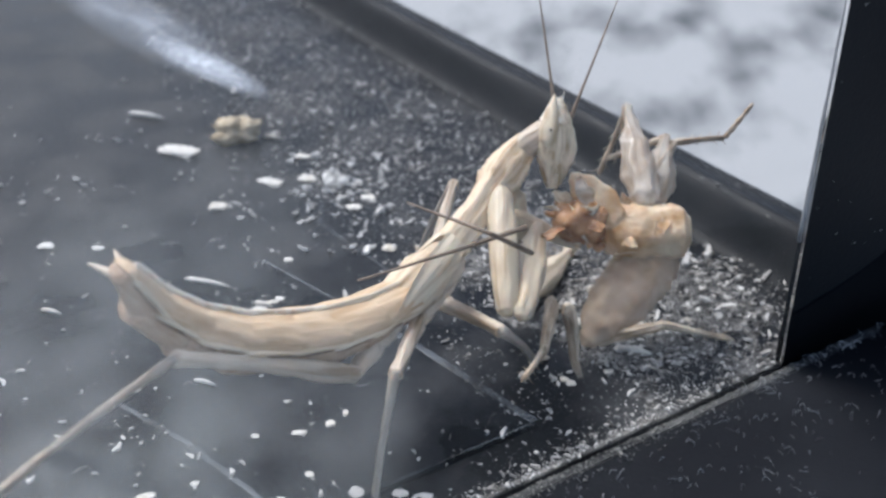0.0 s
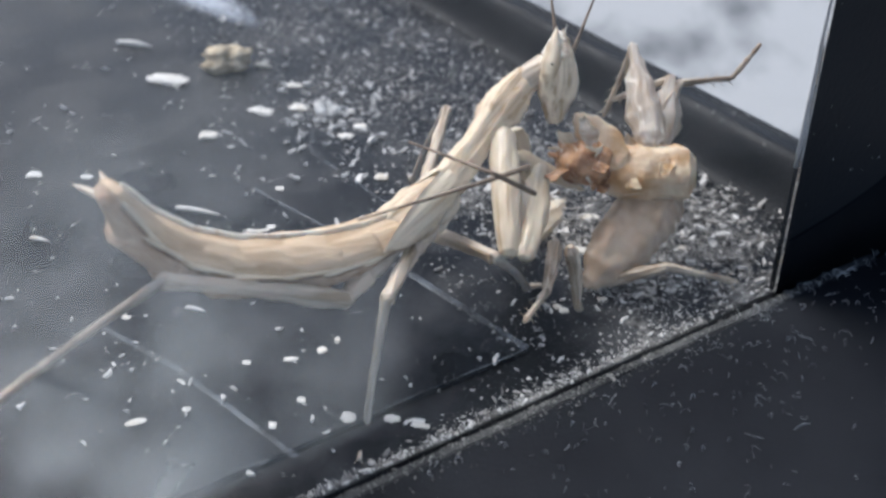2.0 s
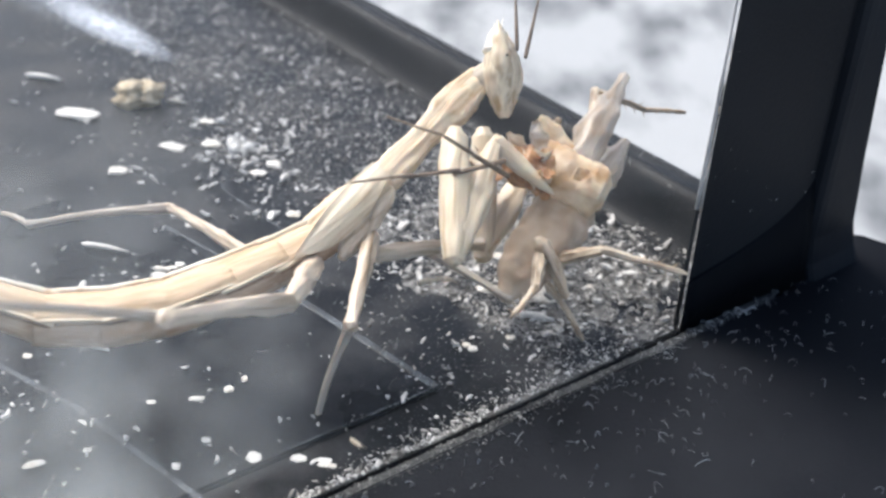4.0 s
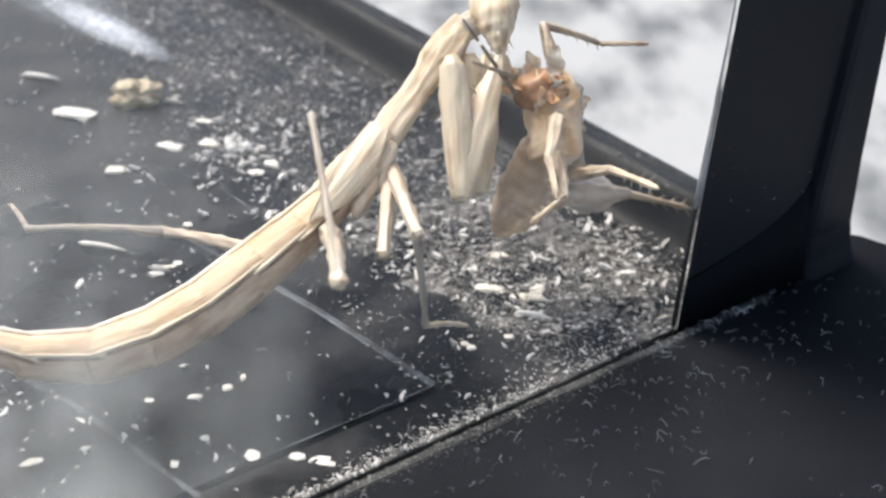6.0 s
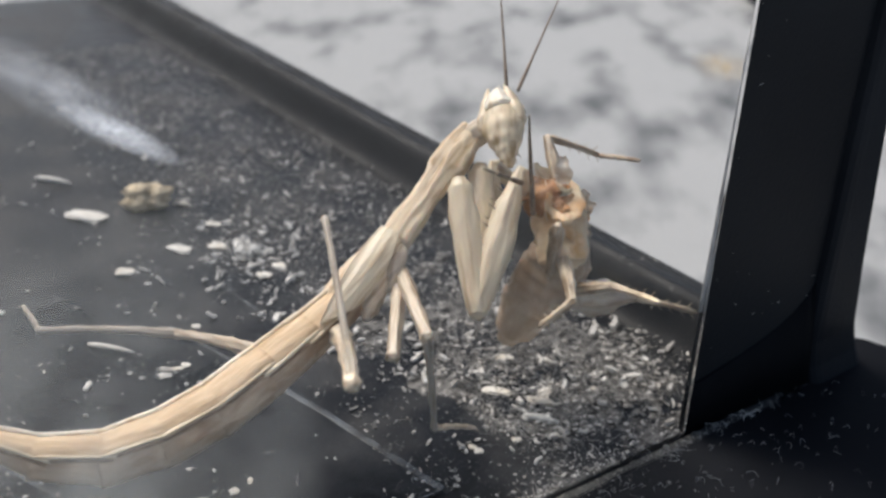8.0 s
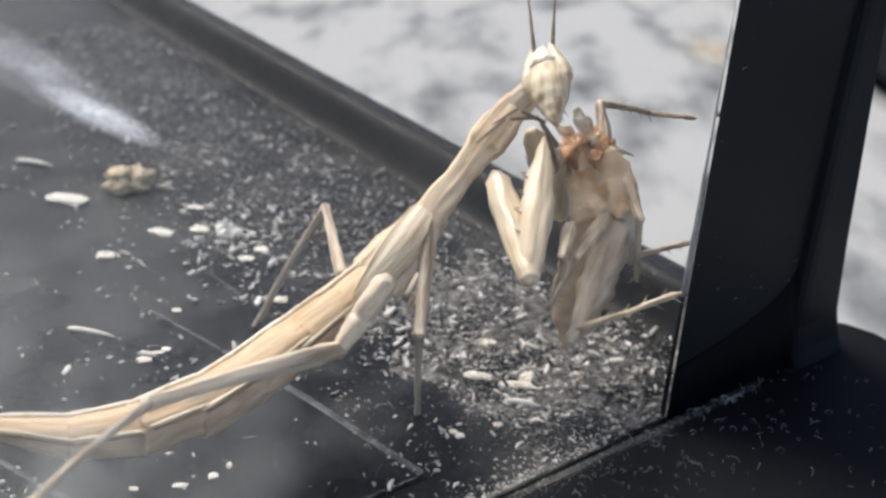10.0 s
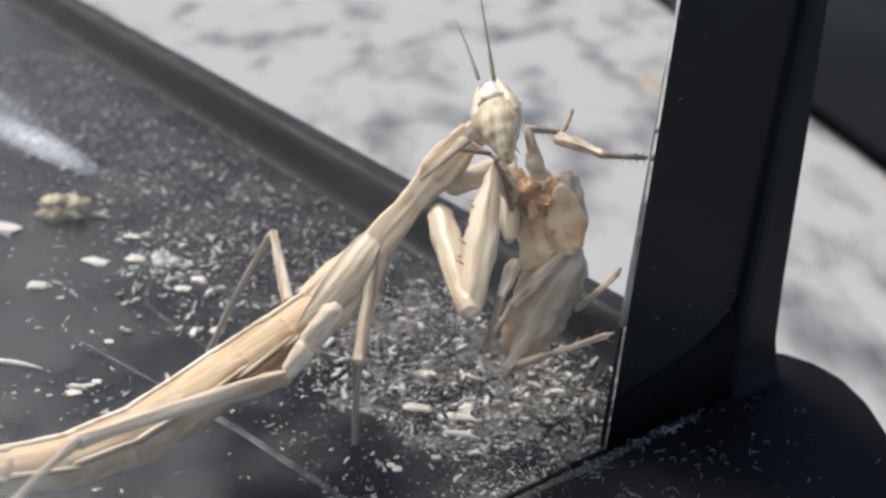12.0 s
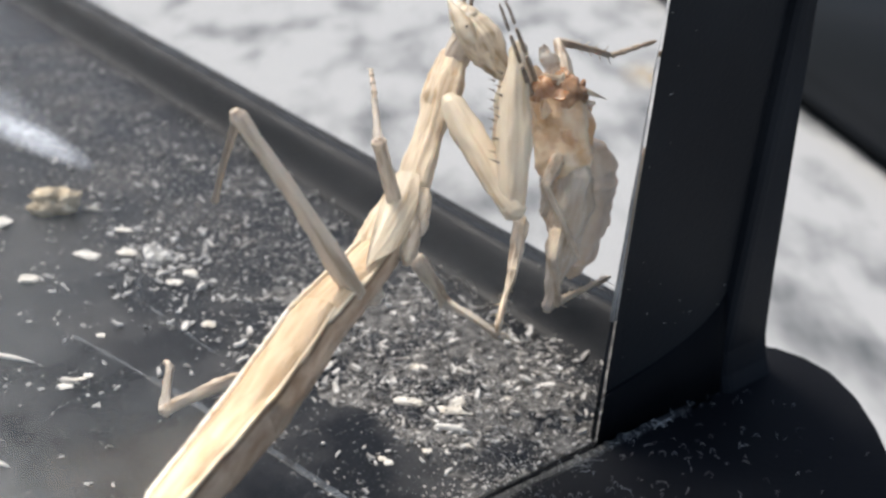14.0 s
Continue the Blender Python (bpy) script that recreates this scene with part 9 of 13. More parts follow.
    walk(MOVING["near_fore_femur"], [(0, pose(-0.00144, -0.01014, 0.01111, 12, -4.8, 48.2)), (0.3, pose(-0.00144, -0.01014, 0.01111, 12, -4.8, 48.2)), (0.425, pose(-0.00125, -0.01069, 0.01049, 12, -4.4, 48)), (0.55, pose(-0.00105, -0.01125, 0.00987, 12, -4.1, 47.8)), (2.1, pose(-0.00105, -0.01125, 0.00987, 12, -4.1, 47.8)), (2.2, pose(-0.00163, -0.01273, 0.01114, 14.2, -5.5, 45.5)), (2.3, pose(-0.00272, -0.01548, 0.0135, 18.3, -7.8, 41.1)), (2.4, pose(-0.0033, -0.01696, 0.01478, 20.6, -9, 38.6)), (3.2, pose(-0.0033, -0.01696, 0.01478, 20.6, -9, 38.6)), (3.9, pose(-0.00132, -0.01465, 0.01554, 19, -16.5, 38.1)), (4.6, pose(0.00236, -0.01035, 0.01695, 16, -30.9, 37)), (5.3, pose(0.00435, -0.00804, 0.01771, 14.7, -38.3, 36.2)), (7.6, pose(0.00435, -0.00804, 0.01771, 14.7, -38.3, 36.2)), (7.717, pose(0.0044, -0.00837, 0.01743, 15.3, -39.9, 35.3)), (7.833, pose(0.00449, -0.009, 0.01689, 16.5, -42.7, 33.5)), (7.95, pose(0.00455, -0.00933, 0.01661, 17.2, -44.3, 32.4)), (8.2, pose(0.00455, -0.00933, 0.01661, 17.2, -44.3, 32.4)), (8.9, pose(0.00547, -0.01101, 0.01769, 13.9, -41.6, 36.4)), (9.6, pose(0.00718, -0.01412, 0.01969, 8.8, -36.2, 42.9)), (10.3, pose(0.00811, -0.01579, 0.02077, 6.4, -33.2, 45.9)), (10.5, pose(0.00811, -0.01579, 0.02077, 6.4, -33.2, 45.9)), (10.667, pose(0.00825, -0.01565, 0.02055, 7, -34.6, 45)), (10.833, pose(0.00851, -0.01538, 0.02015, 8, -37.1, 43.4)), (11, pose(0.00865, -0.01523, 0.01993, 8.6, -38.5, 42.4)), (12.2, pose(0.00865, -0.01523, 0.01993, 8.6, -38.5, 42.4)), (12.3, pose(0.009, -0.01476, 0.0194, 10.2, -41, 40.1)), (12.4, pose(0.00965, -0.01387, 0.01841, 13.5, -45.6, 35.4)), (12.5, pose(0.01, -0.01339, 0.01787, 15.7, -47.9, 32.5)), (13.1, pose(0.01, -0.01339, 0.01787, 15.7, -47.9, 32.5)), (13.225, pose(0.01017, -0.01431, 0.01915, 13.2, -43.9, 35.2)), (13.35, pose(0.01035, -0.01523, 0.02042, 11.2, -39.8, 37.6)), (13.5, pose(0.01035, -0.01523, 0.02042, 11.2, -39.8, 37.6)), (13.6, pose(0.01205, -0.0149, 0.02317, 14, -39, 34.8)), (13.7, pose(0.01375, -0.01456, 0.02592, 16.8, -38.1, 32.1)), (13.8, pose(0.01307, -0.01573, 0.02771, 8.6, -48.2, 40.5)), (13.9, pose(0.01238, -0.0169, 0.02951, -4.1, -57.1, 53.5)), (14, pose(0.01238, -0.0169, 0.02951, -4.1, -57.1, 53.5))])
    walk(MOVING["near_fore_tibia"], [(0, pose(0.00664, 0.00294, 0.01322, 51.4, 19.8, -52.7)), (0.3, pose(0.00664, 0.00294, 0.01322, 51.4, 19.8, -52.7)), (0.425, pose(0.00686, 0.00232, 0.01253, 51.3, 19.6, -53)), (0.55, pose(0.00708, 0.0017, 0.01184, 51.2, 19.3, -53.3)), (2.1, pose(0.00708, 0.0017, 0.01184, 51.2, 19.3, -53.3)), (2.2, pose(0.00738, -0.00067, 0.01328, 48.3, 17, -59.4)), (2.3, pose(0.00794, -0.00508, 0.01595, 43.7, 12, -71.1)), (2.4, pose(0.00823, -0.00745, 0.01739, 41.7, 9, -77)), (3.2, pose(0.00823, -0.00745, 0.01739, 41.7, 9, -77)), (3.62, pose(0.00882, -0.00679, 0.01839, 43.6, 16.1, -72.9)), (4.04, pose(0.01021, -0.00521, 0.02078, 51.7, 33.5, -59.9)), (4.46, pose(0.01187, -0.00333, 0.02363, 73.3, 50.9, -33.3)), (4.88, pose(0.01326, -0.00175, 0.02602, 104, 56.4, 1.2)), (5.3, pose(0.01384, -0.00109, 0.02702, 117.1, 55.4, 15.7)), (7.6, pose(0.01384, -0.00109, 0.02702, 117.1, 55.4, 15.7)), (7.717, pose(0.01378, -0.00173, 0.02704, 118.2, 55.8, 17)), (7.833, pose(0.01367, -0.00293, 0.02706, 120.2, 56.6, 19.4)), (7.95, pose(0.01361, -0.00357, 0.02708, 121.3, 57, 20.8)), (8.2, pose(0.01361, -0.00357, 0.02708, 121.3, 57, 20.8)), (8.9, pose(0.01477, -0.0041, 0.02743, 118, 53.9, 19.1)), (9.6, pose(0.01693, -0.00507, 0.02807, 113, 48.3, 17.3)), (10.3, pose(0.01809, -0.0056, 0.02842, 110.3, 45.1, 16.2)), (10.5, pose(0.01809, -0.0056, 0.02842, 110.3, 45.1, 16.2)), (10.667, pose(0.01856, -0.00563, 0.0283, 111.4, 47.5, 14.4)), (10.833, pose(0.01944, -0.0057, 0.02808, 112.5, 51.4, 9.9)), (11, pose(0.01991, -0.00573, 0.02796, 113.1, 53.6, 7.6)), (12.2, pose(0.01991, -0.00573, 0.02796, 113.1, 53.6, 7.6)), (12.3, pose(0.02, -0.00587, 0.02805, 113.2, 55, 5.9)), (12.4, pose(0.02016, -0.00612, 0.02822, 113.4, 57.6, 2.6)), (12.5, pose(0.02025, -0.00626, 0.02831, 113.3, 59, 0.8)), (13.1, pose(0.02025, -0.00626, 0.02831, 113.3, 59, 0.8)), (13.225, pose(0.02051, -0.00645, 0.029, 115.1, 54.5, 6.5)), (13.35, pose(0.02077, -0.00664, 0.02969, 115.9, 50, 11.4)), (13.5, pose(0.02077, -0.00664, 0.02969, 115.9, 50, 11.4)), (13.6, pose(0.02226, -0.00747, 0.03243, 110.4, 45.2, 11.9)), (13.7, pose(0.02375, -0.00831, 0.03517, 105.1, 40.5, 13)), (13.8, pose(0.02049, -0.00933, 0.03864, 114.2, 40.6, 20.7)), (13.9, pose(0.01724, -0.01036, 0.04211, 123.2, 39.9, 28.4)), (14, pose(0.01724, -0.01036, 0.04211, 123.2, 39.9, 28.4))])
    walk(MOVING["far_fore_coxa"], [(0, pose(0.00754, 0.00429, 0.01501, 53.3, 81.5, -67.5)), (0.3, pose(0.00754, 0.00429, 0.01501, 53.3, 81.5, -67.5)), (0.425, pose(0.00776, 0.00366, 0.01431, 51.7, 81.2, -69.1)), (0.55, pose(0.00798, 0.00304, 0.01361, 50.1, 80.9, -70.7)), (2.1, pose(0.00798, 0.00304, 0.01361, 50.1, 80.9, -70.7)), (2.2, pose(0.0099, 0.00262, 0.01349, 14.1, 72.6, -107.7)), (2.3, pose(0.01347, 0.00184, 0.01325, -1.1, 50.9, -125.1)), (2.4, pose(0.01539, 0.00142, 0.01313, -3.3, 39.7, -128.4)), (3.2, pose(0.01539, 0.00142, 0.01313, -3.3, 39.7, -128.4)), (3.9, pose(0.01469, 0.0017, 0.01644, -0.3, 45.2, -125.4)), (4.6, pose(0.01339, 0.0022, 0.02258, 7.6, 55, -117.3)), (5.3, pose(0.01269, 0.00247, 0.02589, 13.8, 59.9, -111)), (7.6, pose(0.01269, 0.00247, 0.02589, 13.8, 59.9, -111)), (7.717, pose(0.01279, 0.00242, 0.02578, 10.5, 55.1, -114.9)), (7.833, pose(0.01297, 0.00232, 0.02556, 6.4, 46, -120.2)), (7.95, pose(0.01307, 0.00227, 0.02544, 4.9, 41, -122.4)), (8.2, pose(0.01307, 0.00227, 0.02544, 4.9, 41, -122.4)), (8.62, pose(0.01375, 0.00182, 0.02569, 7.7, 47.7, -117.5)), (9.04, pose(0.01537, 0.00076, 0.02629, 22.9, 63.3, -97.2)), (9.46, pose(0.0173, -0.00051, 0.02701, 78.4, 71.7, -35.8)), (9.88, pose(0.01892, -0.00157, 0.02761, 116.7, 61.7, 7.3)), (10.3, pose(0.0196, -0.00201, 0.02786, 123.8, 55.7, 16.4)), (10.5, pose(0.0196, -0.00201, 0.02786, 123.8, 55.7, 16.4)), (10.667, pose(0.01865, -0.00223, 0.02745, 125.7, 43.5, 18.6)), (10.833, pose(0.0169, -0.00264, 0.02669, 127.4, 18, 20.9)), (11, pose(0.01596, -0.00286, 0.02628, 127.8, 5.5, 21.8)), (12.2, pose(0.01596, -0.00286, 0.02628, 127.8, 5.5, 21.8)), (12.3, pose(0.0161, -0.00282, 0.02628, 128, 5.3, 21.9)), (12.4, pose(0.01635, -0.00275, 0.02627, 128.3, 4.7, 22)), (12.5, pose(0.01648, -0.00271, 0.02627, 128.4, 4.5, 22.1)), (13.1, pose(0.01648, -0.00271, 0.02627, 128.4, 4.5, 22.1)), (13.225, pose(0.01891, -0.00284, 0.02779, 127.9, 30.1, 18.9)), (13.35, pose(0.02133, -0.00297, 0.02931, 124.7, 55.7, 13.7)), (13.5, pose(0.02133, -0.00297, 0.02931, 124.7, 55.7, 13.7)), (13.6, pose(0.02247, -0.00385, 0.03196, 122, 53.9, 13)), (13.7, pose(0.02362, -0.00474, 0.03462, 119.4, 52.1, 12.4)), (13.8, pose(0.02049, -0.00323, 0.03415, 107, 53.9, -1.4)), (13.9, pose(0.01736, -0.00173, 0.03367, 94, 53.9, -15.8)), (14, pose(0.01736, -0.00173, 0.03367, 94, 53.9, -15.8))])
    walk(MOVING["far_fore_femur"], [(0, pose(0.0082, 0.0024, 0.00223, 23.7, 7.3, 31.4)), (0.3, pose(0.0082, 0.0024, 0.00223, 23.7, 7.3, 31.4)), (0.425, pose(0.00843, 0.00175, 0.00151, 23.7, 7.6, 31.2)), (0.55, pose(0.00866, 0.0011, 0.00078, 23.6, 7.9, 30.9)), (2.1, pose(0.00866, 0.0011, 0.00078, 23.6, 7.9, 30.9)), (2.2, pose(0.00879, -0.00085, 0.00183, 21.9, 6.6, 29.1)), (2.3, pose(0.00904, -0.00447, 0.00378, 18.9, 4.2, 25.8)), (2.4, pose(0.00917, -0.00641, 0.00483, 17.3, 2.8, 24.2)), (3.2, pose(0.00917, -0.00641, 0.00483, 17.3, 2.8, 24.2)), (3.9, pose(0.00948, -0.00569, 0.00737, 15.6, -9.3, 29.6)), (4.6, pose(0.01005, -0.00434, 0.0121, 7.6, -34, 43.1)), (5.3, pose(0.01036, -0.00361, 0.01464, 0.3, -45.1, 52.4)), (7.6, pose(0.01036, -0.00361, 0.01464, 0.3, -45.1, 52.4)), (7.717, pose(0.01041, -0.00358, 0.01461, 0.3, -45.1, 52.4)), (7.833, pose(0.0105, -0.00352, 0.01455, 0.3, -45.1, 52.4)), (7.95, pose(0.01055, -0.00349, 0.01452, 0.3, -45.1, 52.4)), (8.2, pose(0.01055, -0.00349, 0.01452, 0.3, -45.1, 52.4)), (8.62, pose(0.01222, -0.00312, 0.01479, -1.6, -53.2, 56.3)), (9.04, pose(0.01619, -0.00224, 0.01543, -19, -73.1, 78.5)), (9.46, pose(0.02093, -0.00118, 0.0162, -125.7, -73.8, -169)), (9.88, pose(0.02491, -0.0003, 0.01684, -144.4, -54, -145.5)), (10.3, pose(0.02657, 0.00007, 0.01711, -146.4, -45.9, -141.4)), (10.5, pose(0.02657, 0.00007, 0.01711, -146.4, -45.9, -141.4)), (10.6, pose(0.02672, 0.00027, 0.01793, -148.4, -40.8, -139.5)), (10.7, pose(0.02707, 0.00073, 0.0199, -152.3, -26.3, -136.1)), (10.8, pose(0.02748, 0.00129, 0.02224, -155.7, -7.3, -132.7)), (10.9, pose(0.02783, 0.00175, 0.0242, -157.7, 7.3, -130.4)), (11, pose(0.02798, 0.00195, 0.02503, -158.3, 12.7, -129.5)), (12.2, pose(0.02798, 0.00195, 0.02503, -158.3, 12.7, -129.5)), (12.3, pose(0.02811, 0.002, 0.02509, -159.9, 12, -128.9)), (12.4, pose(0.02836, 0.00211, 0.0252, -162.9, 10.8, -127.7)), (12.5, pose(0.02849, 0.00216, 0.02526, -164.5, 10.1, -127.1)), (13.1, pose(0.02849, 0.00216, 0.02526, -164.5, 10.1, -127.1)), (13.162, pose(0.02849, 0.00163, 0.02421, -164.4, 1.9, -128.6)), (13.225, pose(0.02847, 0.00046, 0.02191, -163.2, -19.5, -132.4)), (13.287, pose(0.02846, -0.0007, 0.01961, -159.8, -40.7, -138)), (13.35, pose(0.02845, -0.00123, 0.01857, -157.4, -48.8, -140.9)), (13.5, pose(0.02845, -0.00123, 0.01857, -157.4, -48.8, -140.9)), (13.6, pose(0.02993, -0.00213, 0.02147, -152.5, -47.8, -142.9)), (13.7, pose(0.03141, -0.00303, 0.02437, -147.7, -46.8, -144.7)), (13.8, pose(0.02808, -0.00342, 0.02377, -135.1, -74.1, -165.7)), (13.9, pose(0.02474, -0.00382, 0.02317, -20.6, -73, 71.5)), (14, pose(0.02474, -0.00382, 0.02317, -20.6, -73, 71.5))])
    walk(MOVING["far_fore_tibia"], [(0, pose(0.02005, 0.00965, 0.00045, 84.9, 3.9, 24.5)), (0.3, pose(0.02005, 0.00965, 0.00045, 84.9, 3.9, 24.5)), (0.425, pose(0.0203, 0.00894, -0.00035, 84.9, 4.2, 24.3)), (0.55, pose(0.02056, 0.00822, -0.00115, 84.9, 4.5, 24.1)), (2.1, pose(0.02056, 0.00822, -0.00115, 84.9, 4.5, 24.1)), (2.16, pose(0.0207, 0.0073, -0.0006, 87.3, 8.6, 27.7)), (2.22, pose(0.02104, 0.00509, 0.00072, 95.4, 19.9, 38.1)), (2.28, pose(0.02144, 0.00245, 0.00229, 109.7, 33.4, 54.3)), (2.34, pose(0.02178, 0.00023, 0.0036, 124.9, 42, 70.1)), (2.4, pose(0.02193, -0.00069, 0.00415, 131.6, 44.5, 76.8)), (3.2, pose(0.02193, -0.00069, 0.00415, 131.6, 44.5, 76.8)), (3.9, pose(0.02049, 0.00058, 0.00944, 118.7, 47.4, 58.1)), (4.6, pose(0.01782, 0.00294, 0.01927, 91.7, 43.1, 19)), (5.3, pose(0.01638, 0.00421, 0.02457, 82.4, 36.9, 3.6)), (7.6, pose(0.01638, 0.00421, 0.02457, 82.4, 36.9, 3.6)), (7.717, pose(0.01644, 0.00425, 0.02453, 82.4, 36.9, 3.6)), (7.833, pose(0.01654, 0.00431, 0.02447, 82.4, 36.9, 3.6)), (7.95, pose(0.01659, 0.00434, 0.02443, 82.4, 36.9, 3.6)), (8.2, pose(0.01659, 0.00434, 0.02443, 82.4, 36.9, 3.6)), (8.9, pose(0.01722, 0.00166, 0.02514, 89.4, 39.4, 6.5)), (9.6, pose(0.01839, -0.00333, 0.02647, 102.8, 43.7, 12.2)), (10.3, pose(0.01901, -0.00601, 0.02718, 110.2, 45.7, 15.4)), (10.5, pose(0.01901, -0.00601, 0.02718, 110.2, 45.7, 15.4)), (10.667, pose(0.01941, -0.00607, 0.02717, 112.6, 48.1, 14.7)), (10.833, pose(0.02016, -0.00618, 0.02715, 116.1, 52.2, 12.3)), (11, pose(0.02056, -0.00624, 0.02714, 118.2, 54.5, 11.4)), (12.2, pose(0.02056, -0.00624, 0.02714, 118.2, 54.5, 11.4)), (12.3, pose(0.02062, -0.00643, 0.02729, 119.4, 55.9, 10.7)), (12.4, pose(0.02074, -0.00679, 0.02755, 121.7, 58.6, 9.4)), (12.5, pose(0.02081, -0.00698, 0.02769, 122.9, 60.1, 8.7)), (13.1, pose(0.02081, -0.00698, 0.02769, 122.9, 60.1, 8.7)), (13.225, pose(0.02105, -0.00702, 0.0284, 121.1, 57.9, 8.8)), (13.35, pose(0.02128, -0.00705, 0.0291, 119.3, 55.7, 9.1)), (13.5, pose(0.02128, -0.00705, 0.0291, 119.3, 55.7, 9.1)), (13.6, pose(0.02244, -0.00781, 0.03184, 113.5, 50, 9.7)), (13.7, pose(0.0236, -0.00857, 0.03457, 107.6, 44.3, 10.3)), (13.8, pose(0.02482, -0.00425, 0.03556, 100.1, 36.6, 17.3)), (13.9, pose(0.02604, 0.00008, 0.03655, 91.2, 28.6, 23)), (14, pose(0.02604, 0.00008, 0.03655, 91.2, 28.6, 23))])
    walk(MOVING["prey_head"], [(0, pose(-0.01269, 0.00008, 0.01391, -55.6, 3.7, 112.1)), (0.3, pose(-0.01269, 0.00008, 0.01391, -55.6, 3.7, 112.1)), (0.425, pose(-0.01247, -0.00052, 0.01324, -55.6, 4, 112)), (0.55, pose(-0.01226, -0.00112, 0.01257, -55.6, 4.3, 111.8)), (2.1, pose(-0.01226, -0.00112, 0.01257, -55.6, 4.3, 111.8)), (2.2, pose(-0.01202, -0.00222, 0.01298, -55.4, 4.6, 111.4)), (2.3, pose(-0.01158, -0.00426, 0.01374, -55.2, 5.1, 110.6)), (2.4, pose(-0.01134, -0.00536, 0.01415, -55, 5.4, 110.1)), (3.2, pose(-0.01134, -0.00536, 0.01415, -55, 5.4, 110.1)), (3.9, pose(-0.01032, -0.00428, 0.01653, -52.3, 1.4, 106.5)), (4.6, pose(-0.00844, -0.00228, 0.02094, -46.4, -6.2, 99.5)), (5.3, pose(-0.00742, -0.00121, 0.02332, -42.9, -10.1, 95.8)), (7.6, pose(-0.00742, -0.00121, 0.02332, -42.9, -10.1, 95.8)), (7.717, pose(-0.00732, -0.00126, 0.02321, -42.9, -9.4, 95.8)), (7.833, pose(-0.00711, -0.00136, 0.023, -42.9, -8.1, 95.9)), (7.95, pose(-0.007, -0.00141, 0.02289, -42.9, -7.4, 96)), (8.2, pose(-0.007, -0.00141, 0.02289, -42.9, -7.4, 96)), (8.9, pose(-0.00533, -0.00179, 0.02391, -48.8, -1.8, 96.2)), (9.6, pose(-0.00221, -0.00251, 0.02581, -59.9, 8.7, 96.6)), (10.3, pose(-0.00053, -0.00289, 0.02684, -65.8, 14.2, 96.7)), (10.5, pose(-0.00053, -0.00289, 0.02684, -65.8, 14.2, 96.7)), (10.667, pose(-0.00035, -0.00308, 0.02635, -65.2, 12.9, 96.8)), (10.833, pose(-0.00001, -0.00343, 0.02544, -64, 10.5, 97)), (11, pose(0.00017, -0.00362, 0.02495, -63.4, 9.1, 97)), (12.2, pose(0.00017, -0.00362, 0.02495, -63.4, 9.1, 97)), (12.3, pose(0.00008, -0.0039, 0.02479, -63, 8.4, 96.9)), (12.4, pose(-0.00008, -0.0044, 0.0245, -62.3, 6.9, 96.8)), (12.5, pose(-0.00016, -0.00468, 0.02435, -61.9, 6.1, 96.7)), (13.1, pose(-0.00016, -0.00468, 0.02435, -61.9, 6.1, 96.7)), (13.225, pose(0.00033, -0.00505, 0.02517, -65.8, 11.4, 94.2)), (13.35, pose(0.00081, -0.00543, 0.02599, -70.1, 16.6, 91.2)), (13.5, pose(0.00081, -0.00543, 0.02599, -70.1, 16.6, 91.2)), (13.6, pose(0.00192, -0.00664, 0.02924, -72.6, 18.7, 91)), (13.7, pose(0.00302, -0.00785, 0.03249, -75.1, 20.8, 90.6)), (13.8, pose(0.00075, -0.00753, 0.03479, -70.7, 17, 91)), (13.9, pose(-0.00153, -0.00721, 0.03709, -66.5, 13.1, 91)), (14, pose(-0.00153, -0.00721, 0.03709, -66.5, 13.1, 91))])
